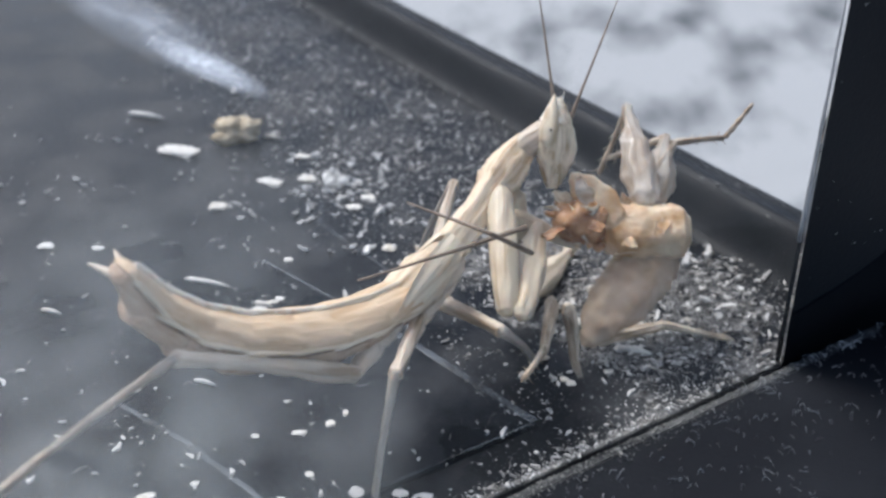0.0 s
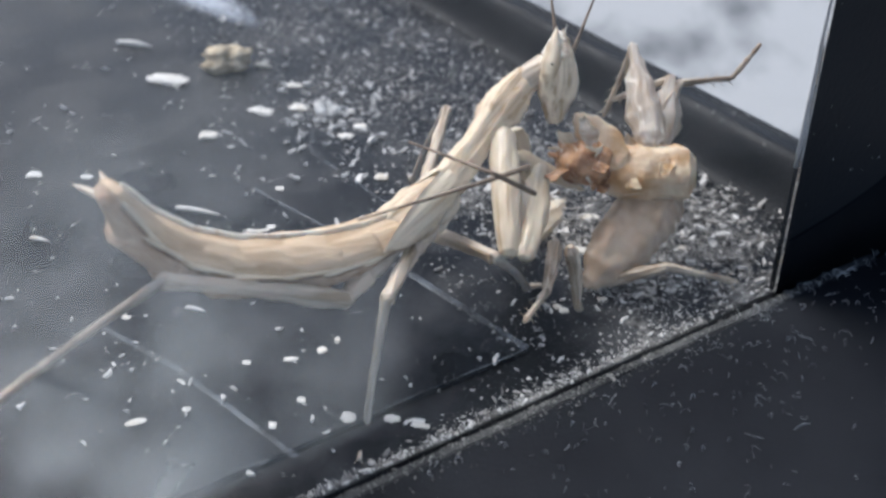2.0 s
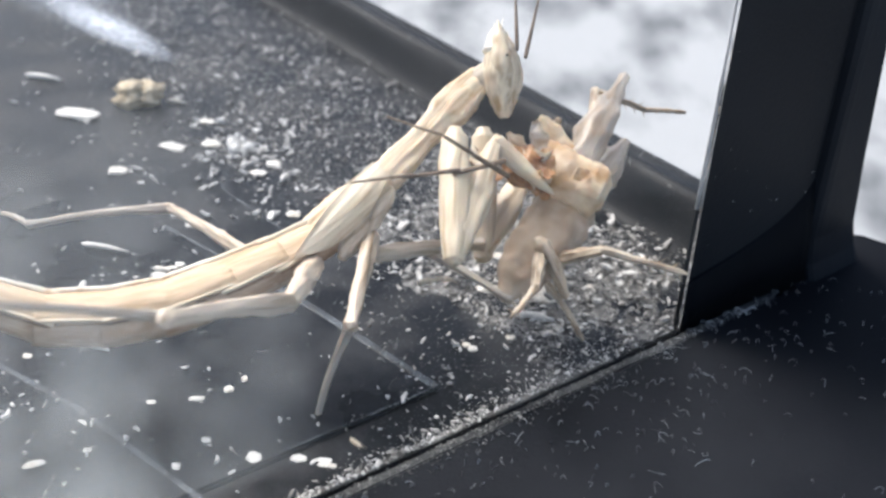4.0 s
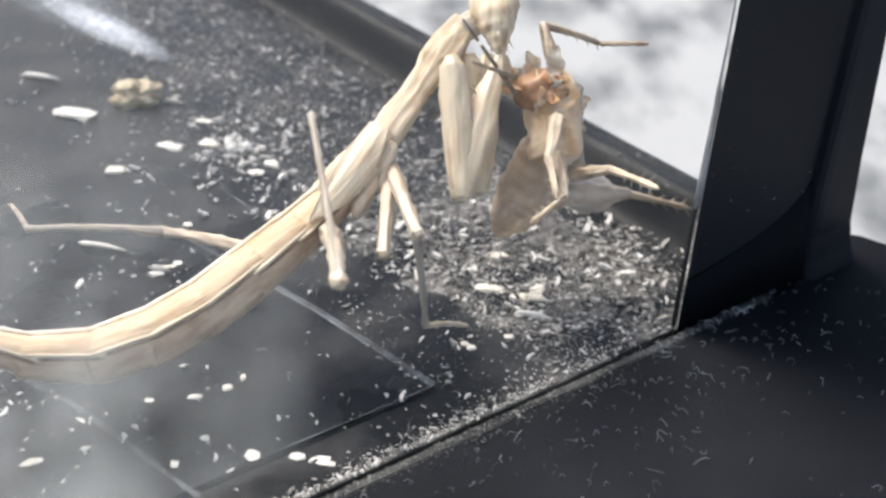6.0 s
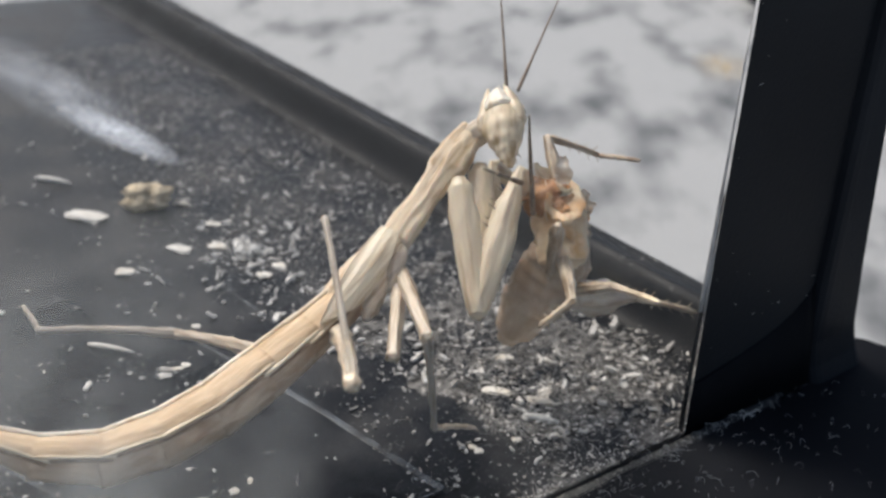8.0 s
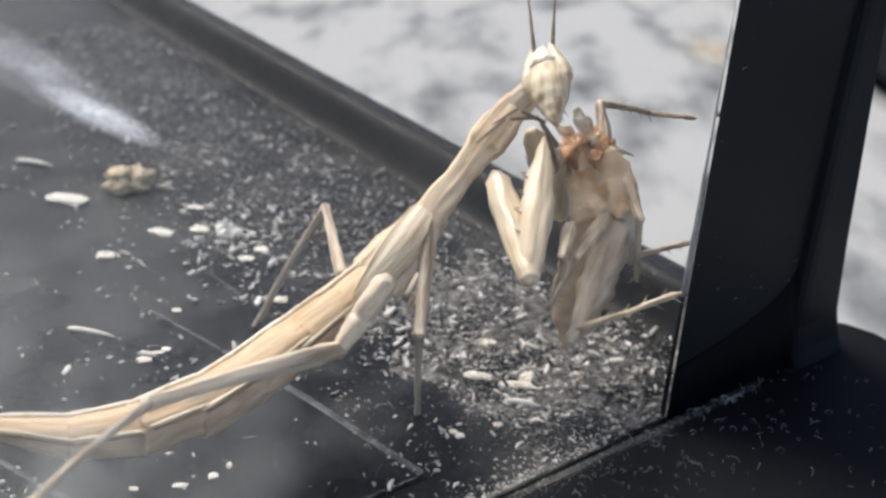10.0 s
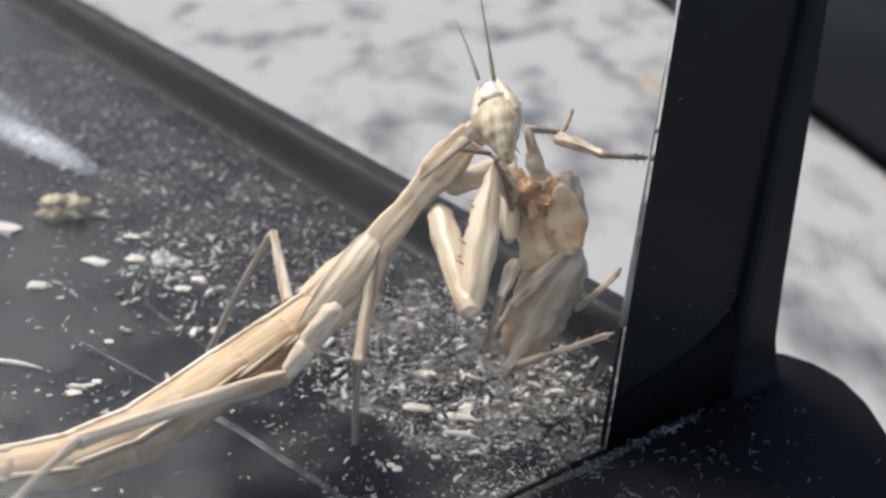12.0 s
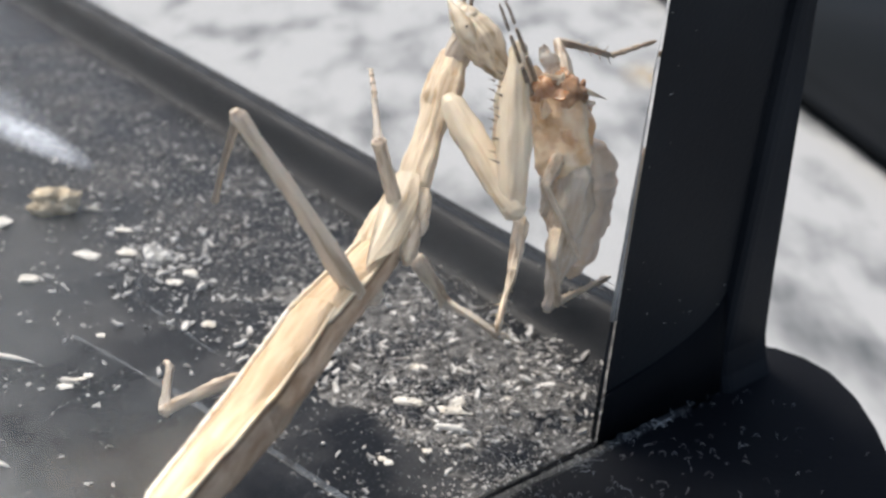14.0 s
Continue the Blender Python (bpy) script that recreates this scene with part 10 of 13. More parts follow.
    walk(MOVING["prey_thorax"], [(0, pose(-0.00539, -0.00385, 0.01291, -59.4, 5, 141)), (0.3, pose(-0.00539, -0.00385, 0.01291, -59.4, 5, 141)), (0.425, pose(-0.00517, -0.00445, 0.01223, -59.5, 5.1, 140.7)), (0.55, pose(-0.00495, -0.00506, 0.01155, -59.5, 5.2, 140.4)), (2.1, pose(-0.00495, -0.00506, 0.01155, -59.5, 5.2, 140.4)), (2.2, pose(-0.00502, -0.00601, 0.01215, -58.9, 5.6, 140.4)), (2.3, pose(-0.00514, -0.00778, 0.01326, -57.9, 6.5, 140.4)), (2.4, pose(-0.0052, -0.00873, 0.01385, -57.3, 6.9, 140.4)), (3.2, pose(-0.0052, -0.00873, 0.01385, -57.3, 6.9, 140.4)), (3.62, pose(-0.00552, -0.00812, 0.01433, -56.6, -0.1, 135.6)), (4.04, pose(-0.00627, -0.00667, 0.01547, -52, -17.5, 122.5)), (4.46, pose(-0.00718, -0.00493, 0.01683, -38.6, -36.5, 100.7)), (4.88, pose(-0.00793, -0.00348, 0.01797, -18.7, -46.7, 74.9)), (5.3, pose(-0.00825, -0.00287, 0.01845, -8.6, -48.5, 62.7)), (7.6, pose(-0.00825, -0.00287, 0.01845, -8.6, -48.5, 62.7)), (7.717, pose(-0.0082, -0.00284, 0.01841, -8.6, -48.5, 62.7)), (7.833, pose(-0.0081, -0.00278, 0.01835, -8.6, -48.5, 62.7)), (7.95, pose(-0.00804, -0.00275, 0.01831, -8.6, -48.5, 62.7)), (8.2, pose(-0.00804, -0.00275, 0.01831, -8.6, -48.5, 62.7)), (8.9, pose(-0.00645, -0.0032, 0.0189, -9.5, -48.4, 63.3)), (9.6, pose(-0.00348, -0.00403, 0.01997, -11.1, -48.1, 64.3)), (10.3, pose(-0.00189, -0.00448, 0.02056, -12, -47.9, 64.8)), (10.5, pose(-0.00189, -0.00448, 0.02056, -12, -47.9, 64.8)), (10.667, pose(-0.0017, -0.00467, 0.02001, -11.8, -47.8, 64.2)), (10.833, pose(-0.00134, -0.00501, 0.01899, -11.5, -47.5, 63)), (11, pose(-0.00116, -0.00519, 0.01844, -11.4, -47.4, 62.4)), (12.2, pose(-0.00116, -0.00519, 0.01844, -11.4, -47.4, 62.4)), (12.3, pose(-0.00124, -0.00547, 0.01825, -11.2, -47.2, 61.9)), (12.4, pose(-0.00139, -0.00599, 0.0179, -10.9, -46.8, 61)), (12.5, pose(-0.00148, -0.00626, 0.01771, -10.8, -46.6, 60.5)), (13.1, pose(-0.00148, -0.00626, 0.01771, -10.8, -46.6, 60.5)), (13.225, pose(-0.00109, -0.00654, 0.01856, -7.1, -46.6, 56.7)), (13.35, pose(-0.0007, -0.00682, 0.01941, -3.5, -46.5, 52.8)), (13.5, pose(-0.0007, -0.00682, 0.01941, -3.5, -46.5, 52.8)), (13.6, pose(0.00064, -0.00809, 0.02291, -1.3, -46.2, 50.5)), (13.7, pose(0.00198, -0.00935, 0.02641, 0.9, -45.9, 48.1)), (13.8, pose(-0.00037, -0.00904, 0.02858, -10.4, -50.8, 60.7)), (13.9, pose(-0.00273, -0.00874, 0.03074, -24.3, -53.8, 75.7)), (14, pose(-0.00273, -0.00874, 0.03074, -24.3, -53.8, 75.7))])
    walk(MOVING["prey_abdomen"], [(0, pose(-0.00631, -0.00187, 0.00909, -38.2, 27.5, -167.8)), (0.3, pose(-0.00631, -0.00187, 0.00909, -38.2, 27.5, -167.8)), (0.425, pose(-0.00609, -0.00249, 0.00839, -38.2, 27.3, -167.9)), (0.55, pose(-0.00587, -0.00311, 0.0077, -38.3, 27.1, -167.9)), (2.1, pose(-0.00587, -0.00311, 0.0077, -38.3, 27.1, -167.9)), (2.2, pose(-0.00625, -0.0038, 0.00834, -35.6, 22.7, -163.9)), (2.3, pose(-0.00694, -0.00507, 0.00954, -31.8, 14.1, -157.3)), (2.4, pose(-0.00731, -0.00575, 0.01018, -30.2, 9.4, -154.1)), (3.2, pose(-0.00731, -0.00575, 0.01018, -30.2, 9.4, -154.1)), (3.62, pose(-0.00732, -0.00534, 0.01108, -30.8, 15, -156.7)), (4.04, pose(-0.00733, -0.00437, 0.0132, -34.3, 31.4, -165.5)), (4.46, pose(-0.00735, -0.00321, 0.01574, -47.5, 52.4, 175.2)), (4.88, pose(-0.00737, -0.00223, 0.01786, -71.4, 63.6, 147.4)), (5.3, pose(-0.00737, -0.00183, 0.01875, -83.8, 65.6, 133.7)), (7.6, pose(-0.00737, -0.00183, 0.01875, -83.8, 65.6, 133.7)), (7.717, pose(-0.0075, -0.0018, 0.01848, -86.6, 66, 130.8)), (7.833, pose(-0.00773, -0.00175, 0.01798, -91.8, 66.6, 125.3)), (7.95, pose(-0.00786, -0.00173, 0.01772, -94.7, 66.8, 122.2)), (8.2, pose(-0.00786, -0.00173, 0.01772, -94.7, 66.8, 122.2)), (8.9, pose(-0.00619, -0.00243, 0.01804, -73.3, 70, 146.7)), (9.6, pose(-0.00309, -0.00375, 0.01864, -31.4, 64.9, -165.4)), (10.3, pose(-0.00142, -0.00445, 0.01896, -20.1, 58.4, -150.9)), (10.5, pose(-0.00142, -0.00445, 0.01896, -20.1, 58.4, -150.9)), (10.667, pose(-0.00089, -0.00466, 0.01884, -23.9, 57.6, -155.5)), (10.833, pose(0.0001, -0.00505, 0.01861, -30.3, 55.7, -163.4)), (11, pose(0.00063, -0.00527, 0.01848, -33.4, 54.5, -167.3)), (12.2, pose(0.00063, -0.00527, 0.01848, -33.4, 54.5, -167.3)), (12.3, pose(0.00077, -0.00556, 0.01856, -35.3, 53.7, -169.8)), (12.4, pose(0.00102, -0.00611, 0.0187, -38.6, 52.1, -174)), (12.5, pose(0.00116, -0.00641, 0.01878, -40.2, 51.2, -176.2)), (13.1, pose(0.00116, -0.00641, 0.01878, -40.2, 51.2, -176.2)), (13.225, pose(0.00125, -0.00661, 0.01934, -45.2, 61.3, 178.4)), (13.35, pose(0.00133, -0.00681, 0.01989, -55.4, 70.9, 167.7)), (13.5, pose(0.00133, -0.00681, 0.01989, -55.4, 70.9, 167.7)), (13.6, pose(0.00198, -0.00783, 0.02283, -41.7, 65.1, -177.7)), (13.7, pose(0.00263, -0.00885, 0.02577, -33.7, 58.4, -168.8)), (13.8, pose(0.00181, -0.00841, 0.02793, -38.3, 73.9, -167.9)), (13.9, pose(0.00098, -0.00797, 0.03008, -5.8, 89.3, -130)), (14, pose(0.00098, -0.00797, 0.03008, -5.8, 89.3, -130))])
    walk(MOVING["prey_antenna_1"], [(0, pose(-0.02442, -0.00356, 0.01607, -74.4, -35.7, 170.7)), (0.3, pose(-0.02442, -0.00356, 0.01607, -74.4, -35.7, 170.7)), (0.425, pose(-0.02422, -0.00412, 0.01545, -74.1, -35.7, 170.2)), (0.55, pose(-0.02403, -0.00467, 0.01483, -73.8, -35.8, 169.7)), (2.1, pose(-0.02403, -0.00467, 0.01483, -73.8, -35.8, 169.7)), (2.2, pose(-0.02292, -0.00567, 0.01544, -73.2, -35.2, 168.2)), (2.3, pose(-0.02086, -0.00752, 0.01656, -72.2, -34.1, 165.5)), (2.4, pose(-0.01976, -0.00852, 0.01717, -71.7, -33.5, 164)), (3.2, pose(-0.01976, -0.00852, 0.01717, -71.7, -33.5, 164)), (3.9, pose(-0.01786, -0.00643, 0.01922, -79.6, -37, 173.9)), (4.6, pose(-0.01434, -0.00255, 0.02302, -97.5, -41.1, -164.7)), (5.3, pose(-0.01245, -0.00046, 0.02507, -107.4, -41.6, -153.1)), (7.6, pose(-0.01245, -0.00046, 0.02507, -107.4, -41.6, -153.1)), (7.717, pose(-0.01225, -0.00074, 0.0247, -105.8, -52.1, -155.2)), (7.833, pose(-0.0119, -0.00126, 0.02401, -96.1, -72.9, -166.1)), (7.95, pose(-0.01171, -0.00154, 0.02364, -70.7, -82.2, 168.1)), (8.2, pose(-0.01171, -0.00154, 0.02364, -70.7, -82.2, 168.1)), (8.9, pose(-0.01044, -0.00179, 0.02436, -94, -76.4, -175.6)), (9.6, pose(-0.0081, -0.00226, 0.02572, -116.7, -64.5, -165.9)), (10.3, pose(-0.00684, -0.00251, 0.02645, -125.6, -57.9, -163.9)), (10.5, pose(-0.00684, -0.00251, 0.02645, -125.6, -57.9, -163.9)), (10.667, pose(-0.00648, -0.00272, 0.02605, -125.7, -59.2, -165.2)), (10.833, pose(-0.00582, -0.00312, 0.02532, -125.7, -61.6, -167.8)), (11, pose(-0.00547, -0.00334, 0.02493, -125.6, -62.9, -169.3)), (12.2, pose(-0.00547, -0.00334, 0.02493, -125.6, -62.9, -169.3)), (12.3, pose(-0.00544, -0.00363, 0.02483, -125.3, -63.6, -170.5)), (12.4, pose(-0.0054, -0.00416, 0.02465, -124.7, -65.1, -172.9)), (12.5, pose(-0.00537, -0.00444, 0.02456, -124.2, -65.9, -174.2)), (13.1, pose(-0.00537, -0.00444, 0.02456, -124.2, -65.9, -174.2)), (13.225, pose(-0.00467, -0.00472, 0.02583, -119.4, -63.1, -176.5)), (13.35, pose(-0.00396, -0.00499, 0.0271, -115.3, -60.2, -178.2)), (13.5, pose(-0.00396, -0.00499, 0.0271, -115.3, -60.2, -178.2)), (13.6, pose(-0.00297, -0.00607, 0.03039, -113.4, -51.9, -171.4)), (13.7, pose(-0.00199, -0.00715, 0.03368, -109.3, -43.3, -166.7)), (13.8, pose(-0.0043, -0.00691, 0.03581, -118.2, -41.8, -157.6)), (13.9, pose(-0.00661, -0.00666, 0.03794, -126.3, -39.3, -149.1)), (14, pose(-0.00661, -0.00666, 0.03794, -126.3, -39.3, -149.1))])
    walk(MOVING["prey_antenna_2"], [(0, pose(-0.02875, -0.00273, 0.0192, -51.3, 3.5, 104.2)), (0.3, pose(-0.02875, -0.00273, 0.0192, -51.3, 3.5, 104.2)), (0.425, pose(-0.02855, -0.00326, 0.0186, -51.3, 3.9, 104)), (0.55, pose(-0.02836, -0.0038, 0.01799, -51.3, 4.3, 103.7)), (2.1, pose(-0.02836, -0.0038, 0.01799, -51.3, 4.3, 103.7)), (2.16, pose(-0.02794, -0.00417, 0.01823, -51.1, -0.8, 110.7)), (2.22, pose(-0.02692, -0.00506, 0.0188, -53.4, -13.4, 128.9)), (2.28, pose(-0.0257, -0.00612, 0.01948, -62.5, -27, 154.6)), (2.34, pose(-0.02469, -0.00701, 0.02005, -75.1, -34, 179)), (2.4, pose(-0.02426, -0.00738, 0.02029, -80.9, -35.4, -170.7)), (3.2, pose(-0.02426, -0.00738, 0.02029, -80.9, -35.4, -170.7)), (3.9, pose(-0.02241, -0.0062, 0.02273, -87.2, -36.7, -165.4)), (4.6, pose(-0.01897, -0.00401, 0.02727, -99.4, -38.6, -155.1)), (5.3, pose(-0.01712, -0.00284, 0.02971, -106.1, -39.3, -149.4)), (7.6, pose(-0.01712, -0.00284, 0.02971, -106.1, -39.3, -149.4)), (7.717, pose(-0.01648, -0.00311, 0.02989, -107.9, -42, -146.6)), (7.833, pose(-0.01531, -0.00361, 0.03023, -112.1, -46.9, -140.6)), (7.95, pose(-0.01468, -0.00388, 0.03041, -114.8, -49.4, -137)), (8.2, pose(-0.01468, -0.00388, 0.03041, -114.8, -49.4, -137)), (8.9, pose(-0.01356, -0.0038, 0.03092, -104.2, -43.6, -143.9)), (9.6, pose(-0.0115, -0.00364, 0.03187, -87.4, -31.8, -154)), (10.3, pose(-0.01039, -0.00355, 0.03239, -79.7, -25.2, -158.4)), (10.5, pose(-0.01039, -0.00355, 0.03239, -79.7, -25.2, -158.4)), (10.6, pose(-0.01046, -0.00386, 0.0324, -74.8, -26.8, -170.3)), (10.7, pose(-0.01062, -0.0046, 0.03242, -60.5, -26.3, 156.3)), (10.8, pose(-0.01082, -0.00547, 0.03245, -46.7, -15.8, 116.2)), (10.9, pose(-0.01099, -0.00621, 0.03247, -42.9, -3.5, 88.6)), (11, pose(-0.01106, -0.00652, 0.03248, -43, 1.2, 78.9)), (12.2, pose(-0.01106, -0.00652, 0.03248, -43, 1.2, 78.9)), (12.3, pose(-0.01089, -0.00665, 0.03239, -42.5, -0.3, 79.1)), (12.4, pose(-0.01058, -0.00688, 0.03223, -41.4, -2.9, 79.4)), (12.5, pose(-0.01041, -0.00701, 0.03214, -40.8, -4.3, 79.6)), (13.1, pose(-0.01041, -0.00701, 0.03214, -40.8, -4.3, 79.6)), (13.162, pose(-0.00994, -0.00671, 0.03231, -42.2, -10.9, 94.4)), (13.225, pose(-0.00892, -0.00605, 0.03266, -53.5, -24, 135.6)), (13.287, pose(-0.0079, -0.0054, 0.03302, -72.1, -26.1, -178.8)), (13.35, pose(-0.00744, -0.0051, 0.03318, -78.9, -23.3, -161.3)), (13.5, pose(-0.00744, -0.0051, 0.03318, -78.9, -23.3, -161.3)), (13.6, pose(-0.00719, -0.00671, 0.03583, -69.7, -18.2, -160.1)), (13.7, pose(-0.00695, -0.00832, 0.03849, -60.4, -13.2, -159)), (13.75, pose(-0.00762, -0.0085, 0.03909, -69.5, -16.7, -157.3)), (13.8, pose(-0.00911, -0.00888, 0.04042, -91.1, -24.8, -153.4)), (13.85, pose(-0.01059, -0.00927, 0.04176, -113.5, -32.7, -148.8)), (13.9, pose(-0.01127, -0.00944, 0.04236, -123.4, -36.1, -146.6)), (14, pose(-0.01127, -0.00944, 0.04236, -123.4, -36.1, -146.6))])
    walk(MOVING["prey_antenna_3"], [(0, pose(-0.03263, -0.00142, 0.02144, -51.6, 4.5, 102.7)), (0.3, pose(-0.03263, -0.00142, 0.02144, -51.6, 4.5, 102.7)), (0.425, pose(-0.03244, -0.00195, 0.02085, -51.6, 4.8, 102.5)), (0.55, pose(-0.03225, -0.00248, 0.02026, -51.6, 5.2, 102.3)), (2.1, pose(-0.03225, -0.00248, 0.02026, -51.6, 5.2, 102.3)), (2.2, pose(-0.03102, -0.00351, 0.02081, -53.5, 8.3, 99.6)), (2.3, pose(-0.02872, -0.00543, 0.02184, -57.5, 13.8, 94.1)), (2.4, pose(-0.02748, -0.00646, 0.02239, -59.8, 16.6, 90.9)), (3.2, pose(-0.02748, -0.00646, 0.02239, -59.8, 16.6, 90.9)), (3.62, pose(-0.02689, -0.00637, 0.02361, -57.9, 9.9, 100.2)), (4.04, pose(-0.02547, -0.00616, 0.02653, -58.2, -9.4, 124.9)), (4.46, pose(-0.02378, -0.0059, 0.03, -72.6, -30.8, 162.8)), (4.88, pose(-0.02237, -0.00569, 0.03292, -94.4, -37.5, -160.1)), (5.3, pose(-0.02178, -0.0056, 0.03414, -103.1, -36.8, -146)), (7.6, pose(-0.02178, -0.0056, 0.03414, -103.1, -36.8, -146)), (7.717, pose(-0.02085, -0.00605, 0.03438, -104.9, -37.4, -143)), (7.833, pose(-0.01913, -0.0069, 0.03484, -108.4, -38.4, -137.4)), (7.95, pose(-0.01821, -0.00735, 0.03508, -110.3, -38.8, -134.3)), (8.2, pose(-0.01821, -0.00735, 0.03508, -110.3, -38.8, -134.3)), (8.62, pose(-0.018, -0.0072, 0.03511, -102.9, -35.3, -136.7)), (9.04, pose(-0.01752, -0.00684, 0.03519, -84.7, -26.2, -142)), (9.46, pose(-0.01694, -0.00641, 0.03527, -63.4, -14.7, -147.5)), (9.88, pose(-0.01646, -0.00605, 0.03535, -47.2, -5.3, -151.5)), (10.3, pose(-0.01626, -0.0059, 0.03538, -41.1, -1.5, -153.2)), (10.5, pose(-0.01626, -0.0059, 0.03538, -41.1, -1.5, -153.2)), (10.667, pose(-0.01586, -0.00602, 0.03525, -40.9, 2.9, -157.1)), (10.833, pose(-0.01512, -0.00625, 0.03502, -41.3, 11.1, -164.3)), (11, pose(-0.01472, -0.00637, 0.03489, -42, 15.5, -168.3)), (12.2, pose(-0.01472, -0.00637, 0.03489, -42, 15.5, -168.3)), (12.3, pose(-0.01451, -0.00643, 0.0349, -42.4, 17.5, -170.4)), (12.4, pose(-0.01412, -0.00655, 0.03493, -43.4, 21.3, -174.3)), (12.5, pose(-0.0139, -0.00662, 0.03494, -44.1, 23.3, -176.5)), (13.1, pose(-0.0139, -0.00662, 0.03494, -44.1, 23.3, -176.5)), (13.225, pose(-0.01372, -0.00689, 0.03544, -40, 13.5, -165.3)), (13.35, pose(-0.01353, -0.00717, 0.03594, -37.9, 3.1, -155.2)), (13.5, pose(-0.01353, -0.00717, 0.03594, -37.9, 3.1, -155.2)), (13.6, pose(-0.01342, -0.00897, 0.03801, -35.5, 1.9, -152.3)), (13.7, pose(-0.01331, -0.01077, 0.04008, -33.1, 0.5, -149.6)), (13.75, pose(-0.01373, -0.01105, 0.04108, -44.9, -4.3, -152.1)), (13.8, pose(-0.01465, -0.01166, 0.04328, -73.3, -17, -153.9)), (13.85, pose(-0.01557, -0.01228, 0.04548, -104, -29, -148.7)), (13.9, pose(-0.01599, -0.01255, 0.04648, -118.2, -32.9, -144.3)), (14, pose(-0.01599, -0.01255, 0.04648, -118.2, -32.9, -144.3))])
    walk(MOVING["prey_feeler_1"], [(0, pose(-0.02468, -0.00284, 0.01875, -56.5, 14, 159.6)), (0.3, pose(-0.02468, -0.00284, 0.01875, -56.5, 14, 159.6)), (0.425, pose(-0.02449, -0.00339, 0.01814, -56.5, 14, 159.6)), (0.55, pose(-0.02429, -0.00394, 0.01753, -56.5, 14, 159.6)), (2.1, pose(-0.02429, -0.00394, 0.01753, -56.5, 14, 159.6)), (2.2, pose(-0.0231, -0.0049, 0.01771, -56.6, 14.2, 157.6)), (2.3, pose(-0.02088, -0.00668, 0.01806, -56.8, 14.7, 153.8)), (2.4, pose(-0.01969, -0.00764, 0.01825, -56.9, 14.9, 151.8)), (3.2, pose(-0.01969, -0.00764, 0.01825, -56.9, 14.9, 151.8)), (3.62, pose(-0.01896, -0.00688, 0.01914, -55.6, 11.8, 156.7)), (4.04, pose(-0.01722, -0.00507, 0.02128, -53.4, 2.2, 171)), (4.46, pose(-0.01515, -0.00292, 0.02384, -54.6, -12, -168.1)), (4.88, pose(-0.01341, -0.00111, 0.02598, -59.3, -22, -150.5)), (5.3, pose(-0.01268, -0.00035, 0.02688, -61.8, -25.1, -143.9)), (7.6, pose(-0.01268, -0.00035, 0.02688, -61.8, -25.1, -143.9)), (7.717, pose(-0.01262, -0.00032, 0.02685, -61.8, -25.1, -143.9)), (7.833, pose(-0.01251, -0.00026, 0.02679, -61.8, -25.1, -143.9)), (7.95, pose(-0.01245, -0.00023, 0.02676, -61.8, -25.1, -143.9)), (8.2, pose(-0.01245, -0.00023, 0.02676, -61.8, -25.1, -143.9)), (8.9, pose(-0.01102, -0.00076, 0.0273, -74.6, -29.4, -147.1)), (9.6, pose(-0.00838, -0.00175, 0.0283, -98.2, -37.2, -154.1)), (10.3, pose(-0.00695, -0.00228, 0.02885, -109.6, -41, -158.7)), (10.5, pose(-0.00695, -0.00228, 0.02885, -109.6, -41, -158.7)), (10.667, pose(-0.00664, -0.00251, 0.0284, -111.3, -42.9, -159.9)), (10.833, pose(-0.00605, -0.00293, 0.02758, -113.8, -45.9, -163)), (11, pose(-0.00574, -0.00316, 0.02714, -115.2, -47.7, -164.5)), (12.2, pose(-0.00574, -0.00316, 0.02714, -115.2, -47.7, -164.5)), (12.3, pose(-0.00574, -0.00345, 0.02701, -115.9, -48.8, -165.6)), (12.4, pose(-0.00574, -0.00399, 0.02678, -117.3, -50.9, -167.6)), (12.5, pose(-0.00574, -0.00427, 0.02665, -118, -52, -168.8)), (13.1, pose(-0.00574, -0.00427, 0.02665, -118, -52, -168.8)), (13.225, pose(-0.00509, -0.00464, 0.0277, -113.2, -48.7, -169.7)), (13.35, pose(-0.00444, -0.005, 0.02874, -108.7, -45.4, -170.1)), (13.5, pose(-0.00444, -0.005, 0.02874, -108.7, -45.4, -170.1)), (13.6, pose(-0.00366, -0.00602, 0.03185, -100.6, -40.6, -172.3)), (13.7, pose(-0.00288, -0.00703, 0.03496, -92.8, -35.7, -174.2)), (13.8, pose(-0.0048, -0.00706, 0.0372, -106.8, -36.3, -160.7)), (13.9, pose(-0.00672, -0.00708, 0.03945, -120.8, -35.5, -147.2)), (14, pose(-0.00672, -0.00708, 0.03945, -120.8, -35.5, -147.2))])
